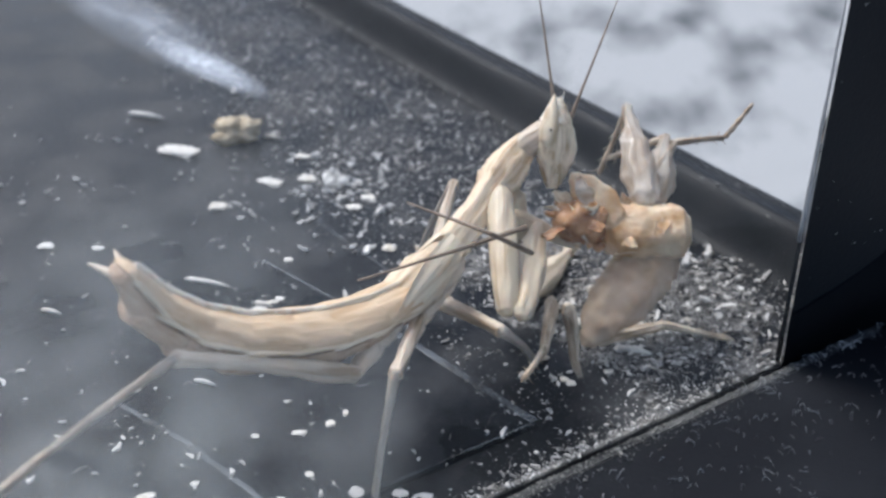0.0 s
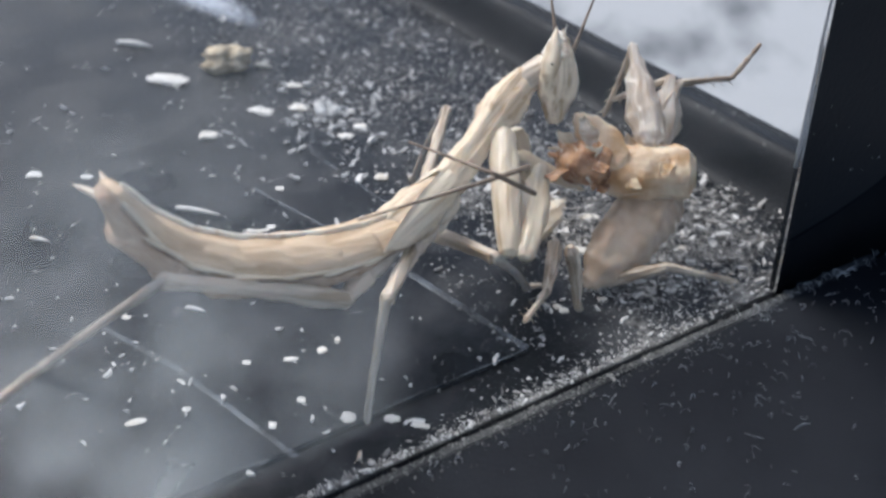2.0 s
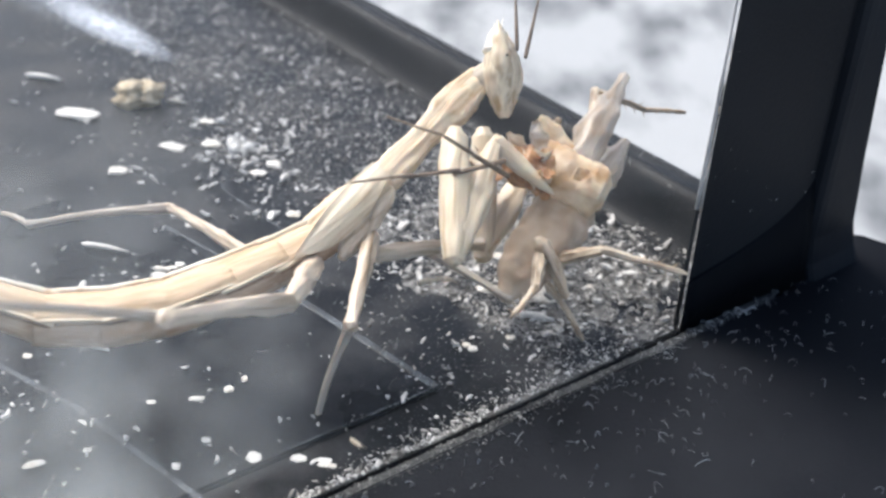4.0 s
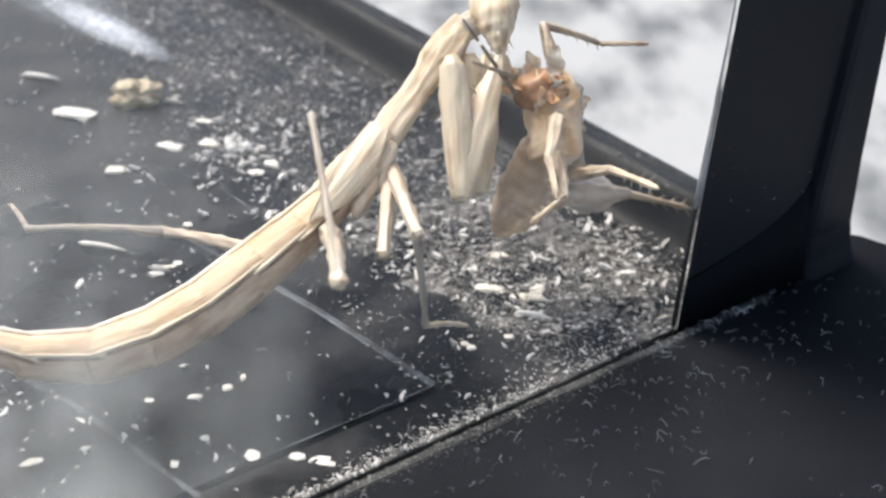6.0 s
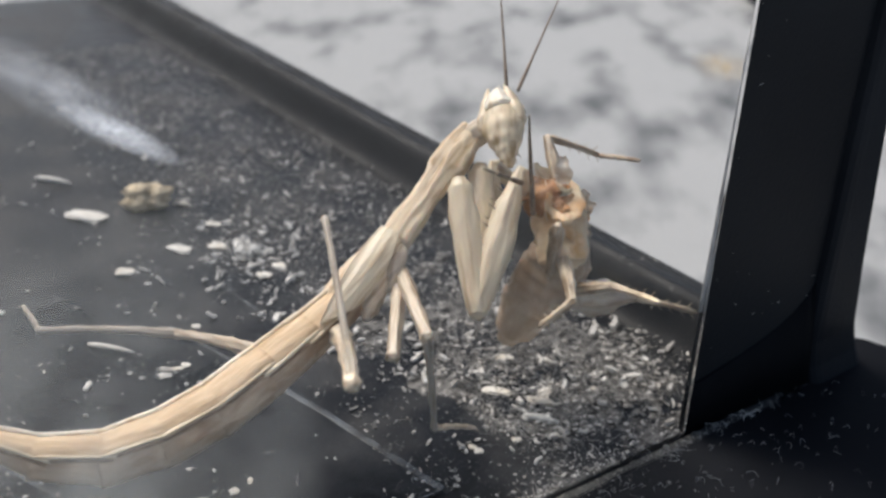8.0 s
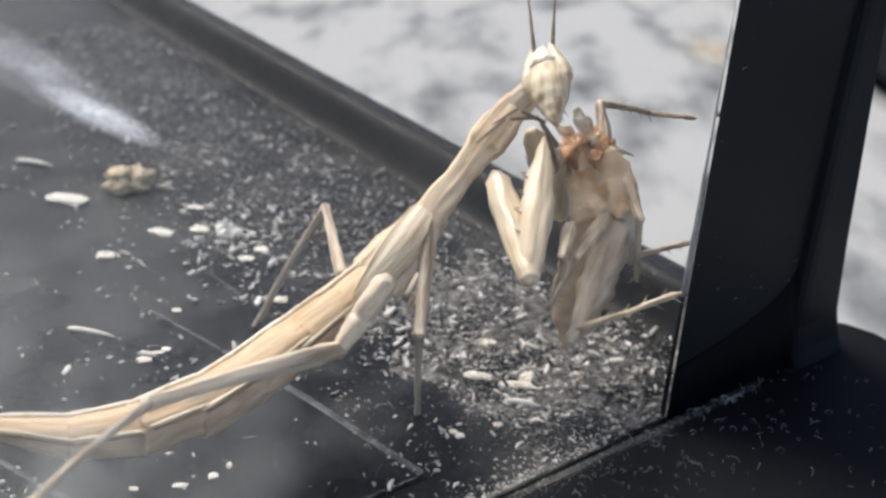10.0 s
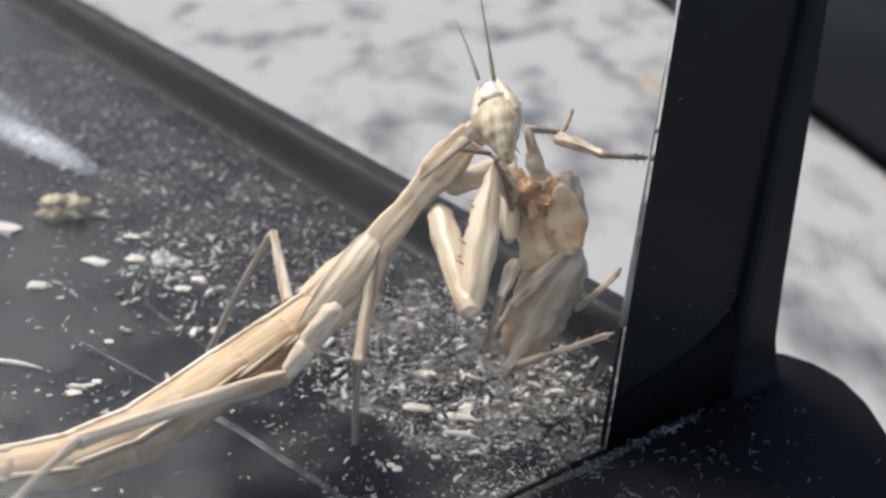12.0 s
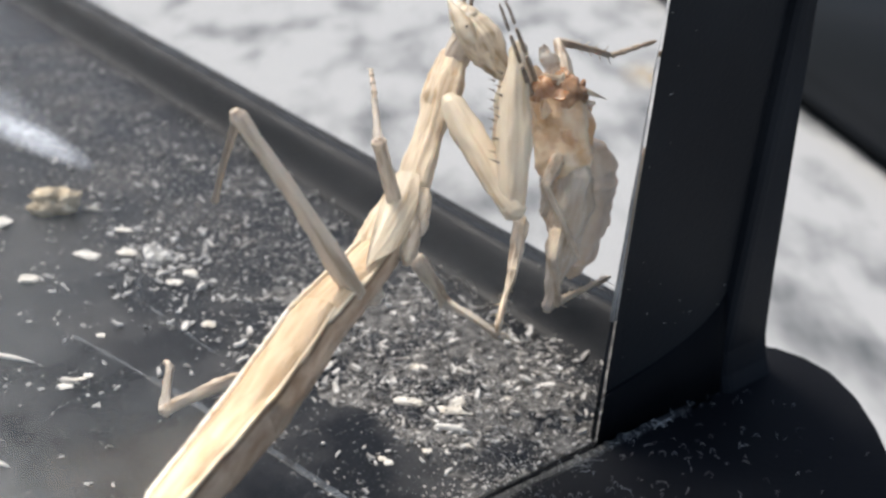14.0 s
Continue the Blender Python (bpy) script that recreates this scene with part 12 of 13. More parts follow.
    walk(MOVING["prey_right_tibia"], [(0, pose(-0.01161, -0.00948, 0.00631, 66.1, 22.9, -16.4)), (0.3, pose(-0.01161, -0.00948, 0.00631, 66.1, 22.9, -16.4)), (0.425, pose(-0.0114, -0.01007, 0.00565, 66, 22.9, -16.6)), (0.55, pose(-0.01119, -0.01066, 0.005, 65.9, 23, -16.9)), (2.1, pose(-0.01119, -0.01066, 0.005, 65.9, 23, -16.9)), (2.2, pose(-0.01141, -0.01162, 0.0062, 69.7, 22.6, -12.9)), (2.3, pose(-0.01181, -0.01342, 0.00844, 76.7, 21.4, -5.6)), (2.4, pose(-0.01203, -0.01438, 0.00965, 80.3, 20.4, -1.8)), (3.2, pose(-0.01203, -0.01438, 0.00965, 80.3, 20.4, -1.8)), (3.62, pose(-0.01173, -0.01407, 0.01078, 75.3, 20, -12.5)), (4.04, pose(-0.01103, -0.01333, 0.01349, 63.3, 14.8, -40.1)), (4.46, pose(-0.0102, -0.01244, 0.01672, 53.9, 1.7, -72.4)), (4.88, pose(-0.00949, -0.0117, 0.01942, 52.2, -10.8, -96.3)), (5.3, pose(-0.0092, -0.01138, 0.02056, 53, -15.4, -105.5)), (7.6, pose(-0.0092, -0.01138, 0.02056, 53, -15.4, -105.5)), (7.717, pose(-0.00929, -0.01141, 0.02022, 53.2, -16, -105.5)), (7.833, pose(-0.00946, -0.01145, 0.01958, 53.7, -16.9, -105.7)), (7.95, pose(-0.00955, -0.01147, 0.01924, 53.9, -17.5, -105.8)), (8.2, pose(-0.00955, -0.01147, 0.01924, 53.9, -17.5, -105.8)), (8.62, pose(-0.0087, -0.01125, 0.01957, 52.2, -7.2, -101.6)), (9.04, pose(-0.00665, -0.01073, 0.02034, 51.3, 21.7, -90.8)), (9.46, pose(-0.0042, -0.0101, 0.02127, 64, 58.4, -67.7)), (9.88, pose(-0.00215, -0.00958, 0.02204, 130.7, 73.8, 5.7)), (10.3, pose(-0.00129, -0.00936, 0.02237, 160.4, 69, 37.7)), (10.5, pose(-0.00129, -0.00936, 0.02237, 160.4, 69, 37.7)), (10.6, pose(-0.00104, -0.00928, 0.02332, 150.3, 64.6, 31.1)), (10.7, pose(-0.00043, -0.00907, 0.02559, 130.4, 51.5, 20.3)), (10.8, pose(0.00029, -0.00882, 0.02831, 111.8, 33.6, 13.1)), (10.9, pose(0.0009, -0.00861, 0.03058, 99.4, 19.7, 9.5)), (11, pose(0.00115, -0.00852, 0.03154, 95.1, 14.5, 8.3)), (12.2, pose(0.00115, -0.00852, 0.03154, 95.1, 14.5, 8.3)), (12.3, pose(0.00113, -0.00897, 0.03091, 89.2, 16.2, 9.6)), (12.4, pose(0.00109, -0.00978, 0.02975, 78.3, 19.4, 12.1)), (12.5, pose(0.00106, -0.01023, 0.02912, 72.6, 21, 13.4)), (13.1, pose(0.00106, -0.01023, 0.02912, 72.6, 21, 13.4)), (13.225, pose(0.00107, -0.01042, 0.03118, 74.1, 21.3, 13.8)), (13.35, pose(0.00108, -0.01062, 0.03324, 75.7, 21.5, 14.2)), (13.5, pose(0.00108, -0.01062, 0.03324, 75.7, 21.5, 14.2)), (13.6, pose(0.00092, -0.01145, 0.03505, 82.6, 25.5, 15.7)), (13.7, pose(0.00076, -0.01228, 0.03687, 89.9, 29.3, 17.7)), (13.8, pose(-0.00419, -0.0123, 0.0339, 98.5, 44.9, 5.9)), (13.9, pose(-0.00914, -0.01232, 0.03094, 98.5, 58.5, -14.2)), (14, pose(-0.00914, -0.01232, 0.03094, 98.5, 58.5, -14.2))])
    walk(MOVING["prey_low_femur"], [(0, pose(-0.01931, -0.00065, 0.00712, -14.2, 4.1, -132.2)), (0.3, pose(-0.01931, -0.00065, 0.00712, -14.2, 4.1, -132.2)), (0.425, pose(-0.01909, -0.00125, 0.00645, -14.2, 3.7, -132.4)), (0.55, pose(-0.01888, -0.00185, 0.00578, -14.2, 3.4, -132.6)), (2.1, pose(-0.01888, -0.00185, 0.00578, -14.2, 3.4, -132.6)), (2.2, pose(-0.01798, -0.00361, 0.00591, -14.2, -0.5, -133.9)), (2.3, pose(-0.01631, -0.00689, 0.00615, -13.8, -7.8, -136.2)), (2.4, pose(-0.01541, -0.00865, 0.00627, -13.5, -11.7, -137.5)), (3.2, pose(-0.01541, -0.00865, 0.00627, -13.5, -11.7, -137.5)), (3.9, pose(-0.0139, -0.00753, 0.0096, -9.4, -7.8, -134.2)), (4.6, pose(-0.01109, -0.00544, 0.01576, -1, -0.3, -128.1)), (5.3, pose(-0.00958, -0.00431, 0.01909, 3.7, 3.6, -124.9)), (7.6, pose(-0.00958, -0.00431, 0.01909, 3.7, 3.6, -124.9)), (7.717, pose(-0.00953, -0.00428, 0.01905, 3.7, 3.6, -124.9)), (7.833, pose(-0.00942, -0.00422, 0.01899, 3.7, 3.6, -124.9)), (7.95, pose(-0.00937, -0.00419, 0.01896, 3.7, 3.6, -124.9)), (8.2, pose(-0.00937, -0.00419, 0.01896, 3.7, 3.6, -124.9)), (8.9, pose(-0.00755, -0.0047, 0.01969, -5.5, 6.5, -133)), (9.6, pose(-0.00418, -0.00565, 0.02106, -24.4, 11.7, -149.1)), (10.3, pose(-0.00236, -0.00616, 0.0218, -34.8, 14.2, -157.7)), (10.5, pose(-0.00236, -0.00616, 0.0218, -34.8, 14.2, -157.7)), (10.667, pose(-0.00198, -0.00636, 0.02149, -36.4, 19.2, -162.3)), (10.833, pose(-0.00128, -0.00675, 0.02091, -40.6, 28.1, -172)), (11, pose(-0.00091, -0.00695, 0.02059, -43.8, 32.6, -177.8)), (12.2, pose(-0.00091, -0.00695, 0.02059, -43.8, 32.6, -177.8)), (12.3, pose(-0.00087, -0.00724, 0.02055, -46, 35.4, 178.4)), (12.4, pose(-0.00081, -0.00779, 0.02048, -50.9, 40.2, 170.5)), (12.5, pose(-0.00078, -0.00808, 0.02044, -54.1, 42.5, 165.8)), (13.1, pose(-0.00078, -0.00808, 0.02044, -54.1, 42.5, 165.8)), (13.225, pose(-0.00188, -0.00744, 0.02069, -43.4, 33.7, -178.1)), (13.35, pose(-0.00298, -0.0068, 0.02094, -36.6, 23, -165.4)), (13.5, pose(-0.00298, -0.0068, 0.02094, -36.6, 23, -165.4)), (13.6, pose(-0.00175, -0.00849, 0.02362, -37.1, 31.2, -168.7)), (13.7, pose(-0.00052, -0.01018, 0.02631, -38.2, 39.3, -172.4)), (13.8, pose(-0.00459, -0.00971, 0.02638, -20.4, 28.1, -152.6)), (13.9, pose(-0.00867, -0.00925, 0.02645, -7.9, 14.6, -136.8)), (14, pose(-0.00867, -0.00925, 0.02645, -7.9, 14.6, -136.8))])
    walk(MOVING["prey_low_tibia"], [(0, pose(-0.02469, -0.00659, 0.00658, -42.2, -2.6, -147.8)), (0.3, pose(-0.02469, -0.00659, 0.00658, -42.2, -2.6, -147.8)), (0.425, pose(-0.02449, -0.00716, 0.00594, -42.2, -2.9, -148.1)), (0.55, pose(-0.02429, -0.00773, 0.00531, -42.2, -3.2, -148.3)), (2.1, pose(-0.02429, -0.00773, 0.00531, -42.2, -3.2, -148.3)), (2.2, pose(-0.02348, -0.00934, 0.00598, -42, -3.2, -147.7)), (2.3, pose(-0.02199, -0.01233, 0.00722, -41.7, -3.2, -146.6)), (2.4, pose(-0.02119, -0.01394, 0.00789, -41.5, -3.2, -146)), (3.2, pose(-0.02119, -0.01394, 0.00789, -41.5, -3.2, -146)), (3.9, pose(-0.01936, -0.01314, 0.01066, -41.5, -2, -150.3)), (4.6, pose(-0.01597, -0.01166, 0.01581, -41.7, 0.3, -158.2)), (5.3, pose(-0.01415, -0.01087, 0.01858, -42, 1.5, -162.4)), (7.6, pose(-0.01415, -0.01087, 0.01858, -42, 1.5, -162.4)), (7.717, pose(-0.01409, -0.01083, 0.01855, -42, 1.5, -162.4)), (7.833, pose(-0.01399, -0.01078, 0.01849, -42, 1.5, -162.4)), (7.95, pose(-0.01393, -0.01074, 0.01846, -42, 1.5, -162.4)), (8.2, pose(-0.01393, -0.01074, 0.01846, -42, 1.5, -162.4)), (8.9, pose(-0.01279, -0.01032, 0.01883, -39.9, 14.4, -163.7)), (9.6, pose(-0.01066, -0.00954, 0.0195, -37, 41.4, -167.6)), (10.3, pose(-0.00952, -0.00911, 0.01986, -37, 54.5, -170.8)), (10.5, pose(-0.00952, -0.00911, 0.01986, -37, 54.5, -170.8)), (10.667, pose(-0.00902, -0.00864, 0.01894, -39.4, 53, -173.8)), (10.833, pose(-0.00808, -0.00775, 0.01723, -43.3, 50.1, -179)), (11, pose(-0.00758, -0.00727, 0.01631, -45.1, 48.4, 178.5)), (12.2, pose(-0.00758, -0.00727, 0.01631, -45.1, 48.4, 178.5)), (12.3, pose(-0.0073, -0.0071, 0.01598, -46.2, 47.3, 176.9)), (12.4, pose(-0.00678, -0.00679, 0.01536, -48.1, 45.4, 174.1)), (12.5, pose(-0.0065, -0.00663, 0.01503, -49.1, 44.3, 172.6)), (13.1, pose(-0.0065, -0.00663, 0.01503, -49.1, 44.3, 172.6)), (13.162, pose(-0.00706, -0.00694, 0.01547, -46.5, 37.2, 179.7)), (13.225, pose(-0.00831, -0.00764, 0.01642, -45.1, 17, -166.5)), (13.287, pose(-0.00955, -0.00834, 0.01738, -48.9, -3.9, -155.6)), (13.35, pose(-0.01011, -0.00865, 0.01782, -51.5, -11.8, -151.5)), (13.5, pose(-0.01011, -0.00865, 0.01782, -51.5, -11.8, -151.5)), (13.6, pose(-0.00838, -0.00982, 0.01953, -40.8, 11.6, -157.7)), (13.7, pose(-0.00665, -0.01099, 0.02124, -33.1, 34.8, -165.1)), (13.8, pose(-0.01048, -0.01277, 0.02283, -22.7, 36.7, -154.3)), (13.9, pose(-0.01432, -0.01454, 0.02442, -11.9, 37.6, -143)), (14, pose(-0.01432, -0.01454, 0.02442, -11.9, 37.6, -143))])
    walk(MOVING["prey_hind_femur"], [(0, pose(-0.00743, -0.00067, 0.01554, -1.2, -21.5, 59.2)), (0.3, pose(-0.00743, -0.00067, 0.01554, -1.2, -21.5, 59.2)), (0.425, pose(-0.00721, -0.00127, 0.01486, -1.1, -21.2, 59)), (0.55, pose(-0.007, -0.00188, 0.01419, -1.1, -20.8, 58.7)), (2.1, pose(-0.007, -0.00188, 0.01419, -1.1, -20.8, 58.7)), (2.2, pose(-0.00695, -0.00293, 0.0146, -4.9, -22.2, 61.1)), (2.3, pose(-0.00685, -0.00489, 0.01537, -12.2, -24.5, 65.8)), (2.4, pose(-0.0068, -0.00594, 0.01578, -16.2, -25.5, 68.5)), (3.2, pose(-0.0068, -0.00594, 0.01578, -16.2, -25.5, 68.5)), (3.62, pose(-0.00684, -0.00553, 0.01648, -2.6, -27, 57.6)), (4.04, pose(-0.00693, -0.00456, 0.01815, 39.3, -16.3, 25)), (4.46, pose(-0.00705, -0.0034, 0.02014, 83.1, 25.9, 3)), (4.88, pose(-0.00714, -0.00242, 0.02181, 118.5, 57.5, 11.3)), (5.3, pose(-0.00718, -0.00202, 0.02251, 138.7, 65.2, 24.3)), (7.6, pose(-0.00718, -0.00202, 0.02251, 138.7, 65.2, 24.3)), (7.717, pose(-0.00713, -0.00198, 0.02247, 138.7, 65.2, 24.3)), (7.833, pose(-0.00702, -0.00192, 0.02241, 138.7, 65.2, 24.3)), (7.95, pose(-0.00696, -0.00189, 0.02237, 138.7, 65.2, 24.3)), (8.2, pose(-0.00696, -0.00189, 0.02237, 138.7, 65.2, 24.3)), (8.62, pose(-0.00636, -0.00241, 0.02212, 135.8, 73.5, 20.2)), (9.04, pose(-0.00491, -0.00365, 0.02152, -3.9, 83.9, -122.5)), (9.46, pose(-0.00317, -0.00514, 0.0208, -25.6, 57.7, -148.1)), (9.88, pose(-0.00172, -0.00639, 0.0202, -26.1, 36.2, -152)), (10.3, pose(-0.00112, -0.00691, 0.01995, -25.8, 27.9, -153.2)), (10.5, pose(-0.00112, -0.00691, 0.01995, -25.8, 27.9, -153.2)), (10.667, pose(-0.00065, -0.00704, 0.01988, -27.8, 31.5, -156.9)), (10.833, pose(0.00021, -0.00728, 0.01975, -32.5, 37.8, -164.6)), (11, pose(0.00067, -0.00741, 0.01968, -35.7, 41, -169.2)), (12.2, pose(0.00067, -0.00741, 0.01968, -35.7, 41, -169.2)), (12.3, pose(0.00076, -0.00766, 0.0198, -37.9, 43, -172.4)), (12.4, pose(0.00092, -0.00812, 0.02001, -42.5, 46.4, -178.7)), (12.5, pose(0.00101, -0.00836, 0.02012, -45.3, 48.1, 177.5)), (13.1, pose(0.00101, -0.00836, 0.02012, -45.3, 48.1, 177.5)), (13.225, pose(0.00175, -0.00863, 0.02145, -46.5, 48.1, 175.8)), (13.35, pose(0.00248, -0.0089, 0.02277, -47.8, 48.1, 174.1)), (13.5, pose(0.00248, -0.0089, 0.02277, -47.8, 48.1, 174.1)), (13.6, pose(0.00291, -0.01018, 0.025, -47.1, 50, 174.9)), (13.7, pose(0.00334, -0.01146, 0.02723, -46.4, 52, 175.7)), (13.8, pose(0.00043, -0.01096, 0.02896, -40.7, 63.5, -176.3)), (13.9, pose(-0.00248, -0.01046, 0.0307, -25.4, 74.3, -158.7)), (14, pose(-0.00248, -0.01046, 0.0307, -25.4, 74.3, -158.7))])
    walk(MOVING["prey_hind_tibia"], [(0, pose(-0.00067, 0.01061, 0.02063, -140.9, 66.8, 86.5)), (0.3, pose(-0.00067, 0.01061, 0.02063, -140.9, 66.8, 86.5)), (0.425, pose(-0.00044, 0.00996, 0.0199, -140.8, 67.2, 86.6)), (0.55, pose(-0.0002, 0.0093, 0.01917, -140.7, 67.6, 86.6)), (2.1, pose(-0.0002, 0.0093, 0.01917, -140.7, 67.6, 86.6)), (2.2, pose(-0.00071, 0.0084, 0.01985, -141.4, 68.6, 84.6)), (2.3, pose(-0.00166, 0.00672, 0.02112, -143.1, 70.3, 80.4)), (2.4, pose(-0.00217, 0.00582, 0.0218, -144.2, 71.2, 78)), (3.2, pose(-0.00217, 0.00582, 0.0218, -144.2, 71.2, 78)), (3.9, pose(-0.00208, 0.00442, 0.01869, -118, 65.6, 98.3)), (4.6, pose(-0.00192, 0.00182, 0.01292, -86.9, 50.5, 118.2)), (5.3, pose(-0.00183, 0.00042, 0.00981, -75.6, 42.1, 123.9)), (7.6, pose(-0.00183, 0.00042, 0.00981, -75.6, 42.1, 123.9)), (7.717, pose(-0.00178, 0.00045, 0.00977, -75.6, 42.1, 123.9)), (7.833, pose(-0.0017, 0.00052, 0.0097, -75.6, 42.1, 123.9)), (7.95, pose(-0.00165, 0.00055, 0.00966, -75.6, 42.1, 123.9)), (8.2, pose(-0.00165, 0.00055, 0.00966, -75.6, 42.1, 123.9)), (8.62, pose(-0.00274, -0.00081, 0.01005, -74.4, 54.7, 128.6)), (9.04, pose(-0.00534, -0.00405, 0.01099, 46.2, 80.7, -100.5)), (9.46, pose(-0.00845, -0.00792, 0.01211, 77, 21.8, -52.8)), (9.88, pose(-0.01105, -0.01116, 0.01305, 69.4, -18.3, -40.2)), (10.3, pose(-0.01214, -0.01252, 0.01345, 64.7, -30.1, -34.4)), (10.5, pose(-0.01214, -0.01252, 0.01345, 64.7, -30.1, -34.4)), (10.667, pose(-0.01149, -0.01171, 0.01269, 64.9, -28.6, -35.1)), (10.833, pose(-0.01028, -0.01023, 0.01128, 65.2, -25.9, -36.4)), (11, pose(-0.00963, -0.00943, 0.01052, 65.3, -24.4, -37)), (12.2, pose(-0.00963, -0.00943, 0.01052, 65.3, -24.4, -37)), (12.3, pose(-0.0093, -0.00905, 0.01031, 65.5, -23.5, -37.5)), (12.4, pose(-0.00868, -0.00834, 0.00992, 65.7, -21.9, -38.4)), (12.5, pose(-0.00834, -0.00796, 0.00971, 65.8, -21, -38.9)), (13.1, pose(-0.00834, -0.00796, 0.00971, 65.8, -21, -38.9)), (13.162, pose(-0.0081, -0.00796, 0.01012, 64.2, -16, -30.8)), (13.225, pose(-0.00758, -0.00795, 0.01103, 63.6, -1, -10.3)), (13.287, pose(-0.00705, -0.00795, 0.01194, 68.5, 14.1, 10)), (13.35, pose(-0.00681, -0.00795, 0.01235, 71.8, 19.3, 17.9)), (13.5, pose(-0.00681, -0.00795, 0.01235, 71.8, 19.3, 17.9)), (13.6, pose(-0.00604, -0.00938, 0.01427, 67.3, 14.4, 9.1)), (13.7, pose(-0.00527, -0.01081, 0.0162, 63.7, 9, 0.8)), (13.8, pose(-0.00565, -0.01132, 0.01671, 58.8, 5.6, 4.9)), (13.9, pose(-0.00602, -0.01184, 0.01722, 53.7, 2.5, 9.2)), (14, pose(-0.00602, -0.01184, 0.01722, 53.7, 2.5, 9.2))])
    walk(MOVING["prey_hind_far_femur"], [(0, pose(-0.0054, 0.00015, 0.01461, 17.3, -22.3, 41.4)), (0.3, pose(-0.0054, 0.00015, 0.01461, 17.3, -22.3, 41.4)), (0.425, pose(-0.00518, -0.00047, 0.01392, 17.4, -22, 41.3)), (0.55, pose(-0.00496, -0.00109, 0.01322, 17.4, -21.7, 41.1)), (2.1, pose(-0.00496, -0.00109, 0.01322, 17.4, -21.7, 41.1)), (2.2, pose(-0.00476, -0.00224, 0.01368, 18, -20.9, 39.8)), (2.3, pose(-0.00439, -0.00438, 0.01451, 18.9, -19.5, 37.4)), (2.4, pose(-0.00419, -0.00553, 0.01496, 19.4, -18.7, 36.1)), (3.2, pose(-0.00419, -0.00553, 0.01496, 19.4, -18.7, 36.1)), (3.62, pose(-0.0046, -0.00545, 0.01489, 24.3, -15.7, 32.3)), (4.04, pose(-0.00558, -0.00524, 0.01472, 36.2, -7.5, 22.9)), (4.46, pose(-0.00675, -0.005, 0.01452, 49.1, 3.1, 11.4)), (4.88, pose(-0.00773, -0.00479, 0.01435, 57.9, 11.4, 2.2)), (5.3, pose(-0.00814, -0.00471, 0.01428, 60.9, 14.5, -1.5)), (7.6, pose(-0.00814, -0.00471, 0.01428, 60.9, 14.5, -1.5)), (7.717, pose(-0.00809, -0.00468, 0.01424, 60.9, 14.5, -1.5)), (7.833, pose(-0.00799, -0.00462, 0.01418, 60.9, 14.5, -1.5)), (7.95, pose(-0.00794, -0.00458, 0.01414, 60.9, 14.5, -1.5)), (8.2, pose(-0.00794, -0.00458, 0.01414, 60.9, 14.5, -1.5)), (8.62, pose(-0.00699, -0.0044, 0.01524, 61.9, 19.9, -8)), (9.04, pose(-0.00473, -0.00395, 0.01786, 61.4, 34.1, -26)), (9.46, pose(-0.00203, -0.00342, 0.02098, 51.1, 50.1, -55.2)), (9.88, pose(0.00024, -0.00298, 0.02359, 30.9, 57.8, -89.4)), (10.3, pose(0.00118, -0.00279, 0.02469, 20.5, 58.6, -105)), (10.5, pose(0.00118, -0.00279, 0.02469, 20.5, 58.6, -105)), (10.667, pose(0.00164, -0.00259, 0.02521, 21.5, 60.2, -104.3)), (10.833, pose(0.0025, -0.00221, 0.02618, 23.7, 63.3, -102.8)), (11, pose(0.00296, -0.002, 0.0267, 25.1, 64.9, -101.8)), (12.2, pose(0.00296, -0.002, 0.0267, 25.1, 64.9, -101.8)), (12.3, pose(0.00306, -0.00203, 0.02718, 25.7, 65.8, -101.4)), (12.4, pose(0.00324, -0.00208, 0.02807, 27, 67.6, -100.5)), (12.5, pose(0.00333, -0.00211, 0.02855, 27.8, 68.6, -100)), (13.1, pose(0.00333, -0.00211, 0.02855, 27.8, 68.6, -100)), (13.225, pose(0.00376, -0.00319, 0.02818, 76.6, 76.7, -47.6)), (13.35, pose(0.0042, -0.00426, 0.0278, 127.2, 69.1, 6.5)), (13.5, pose(0.0042, -0.00426, 0.0278, 127.2, 69.1, 6.5)), (13.6, pose(0.00472, -0.00574, 0.02985, 130.1, 65.3, 11.4)), (13.7, pose(0.00525, -0.00722, 0.03191, 131.9, 61.5, 15.3)), (13.8, pose(0.00195, -0.00762, 0.03167, 169.4, 64.6, 41.9)), (13.9, pose(-0.00135, -0.00803, 0.03144, -152.1, 62.4, 69.5)), (14, pose(-0.00135, -0.00803, 0.03144, -152.1, 62.4, 69.5))])
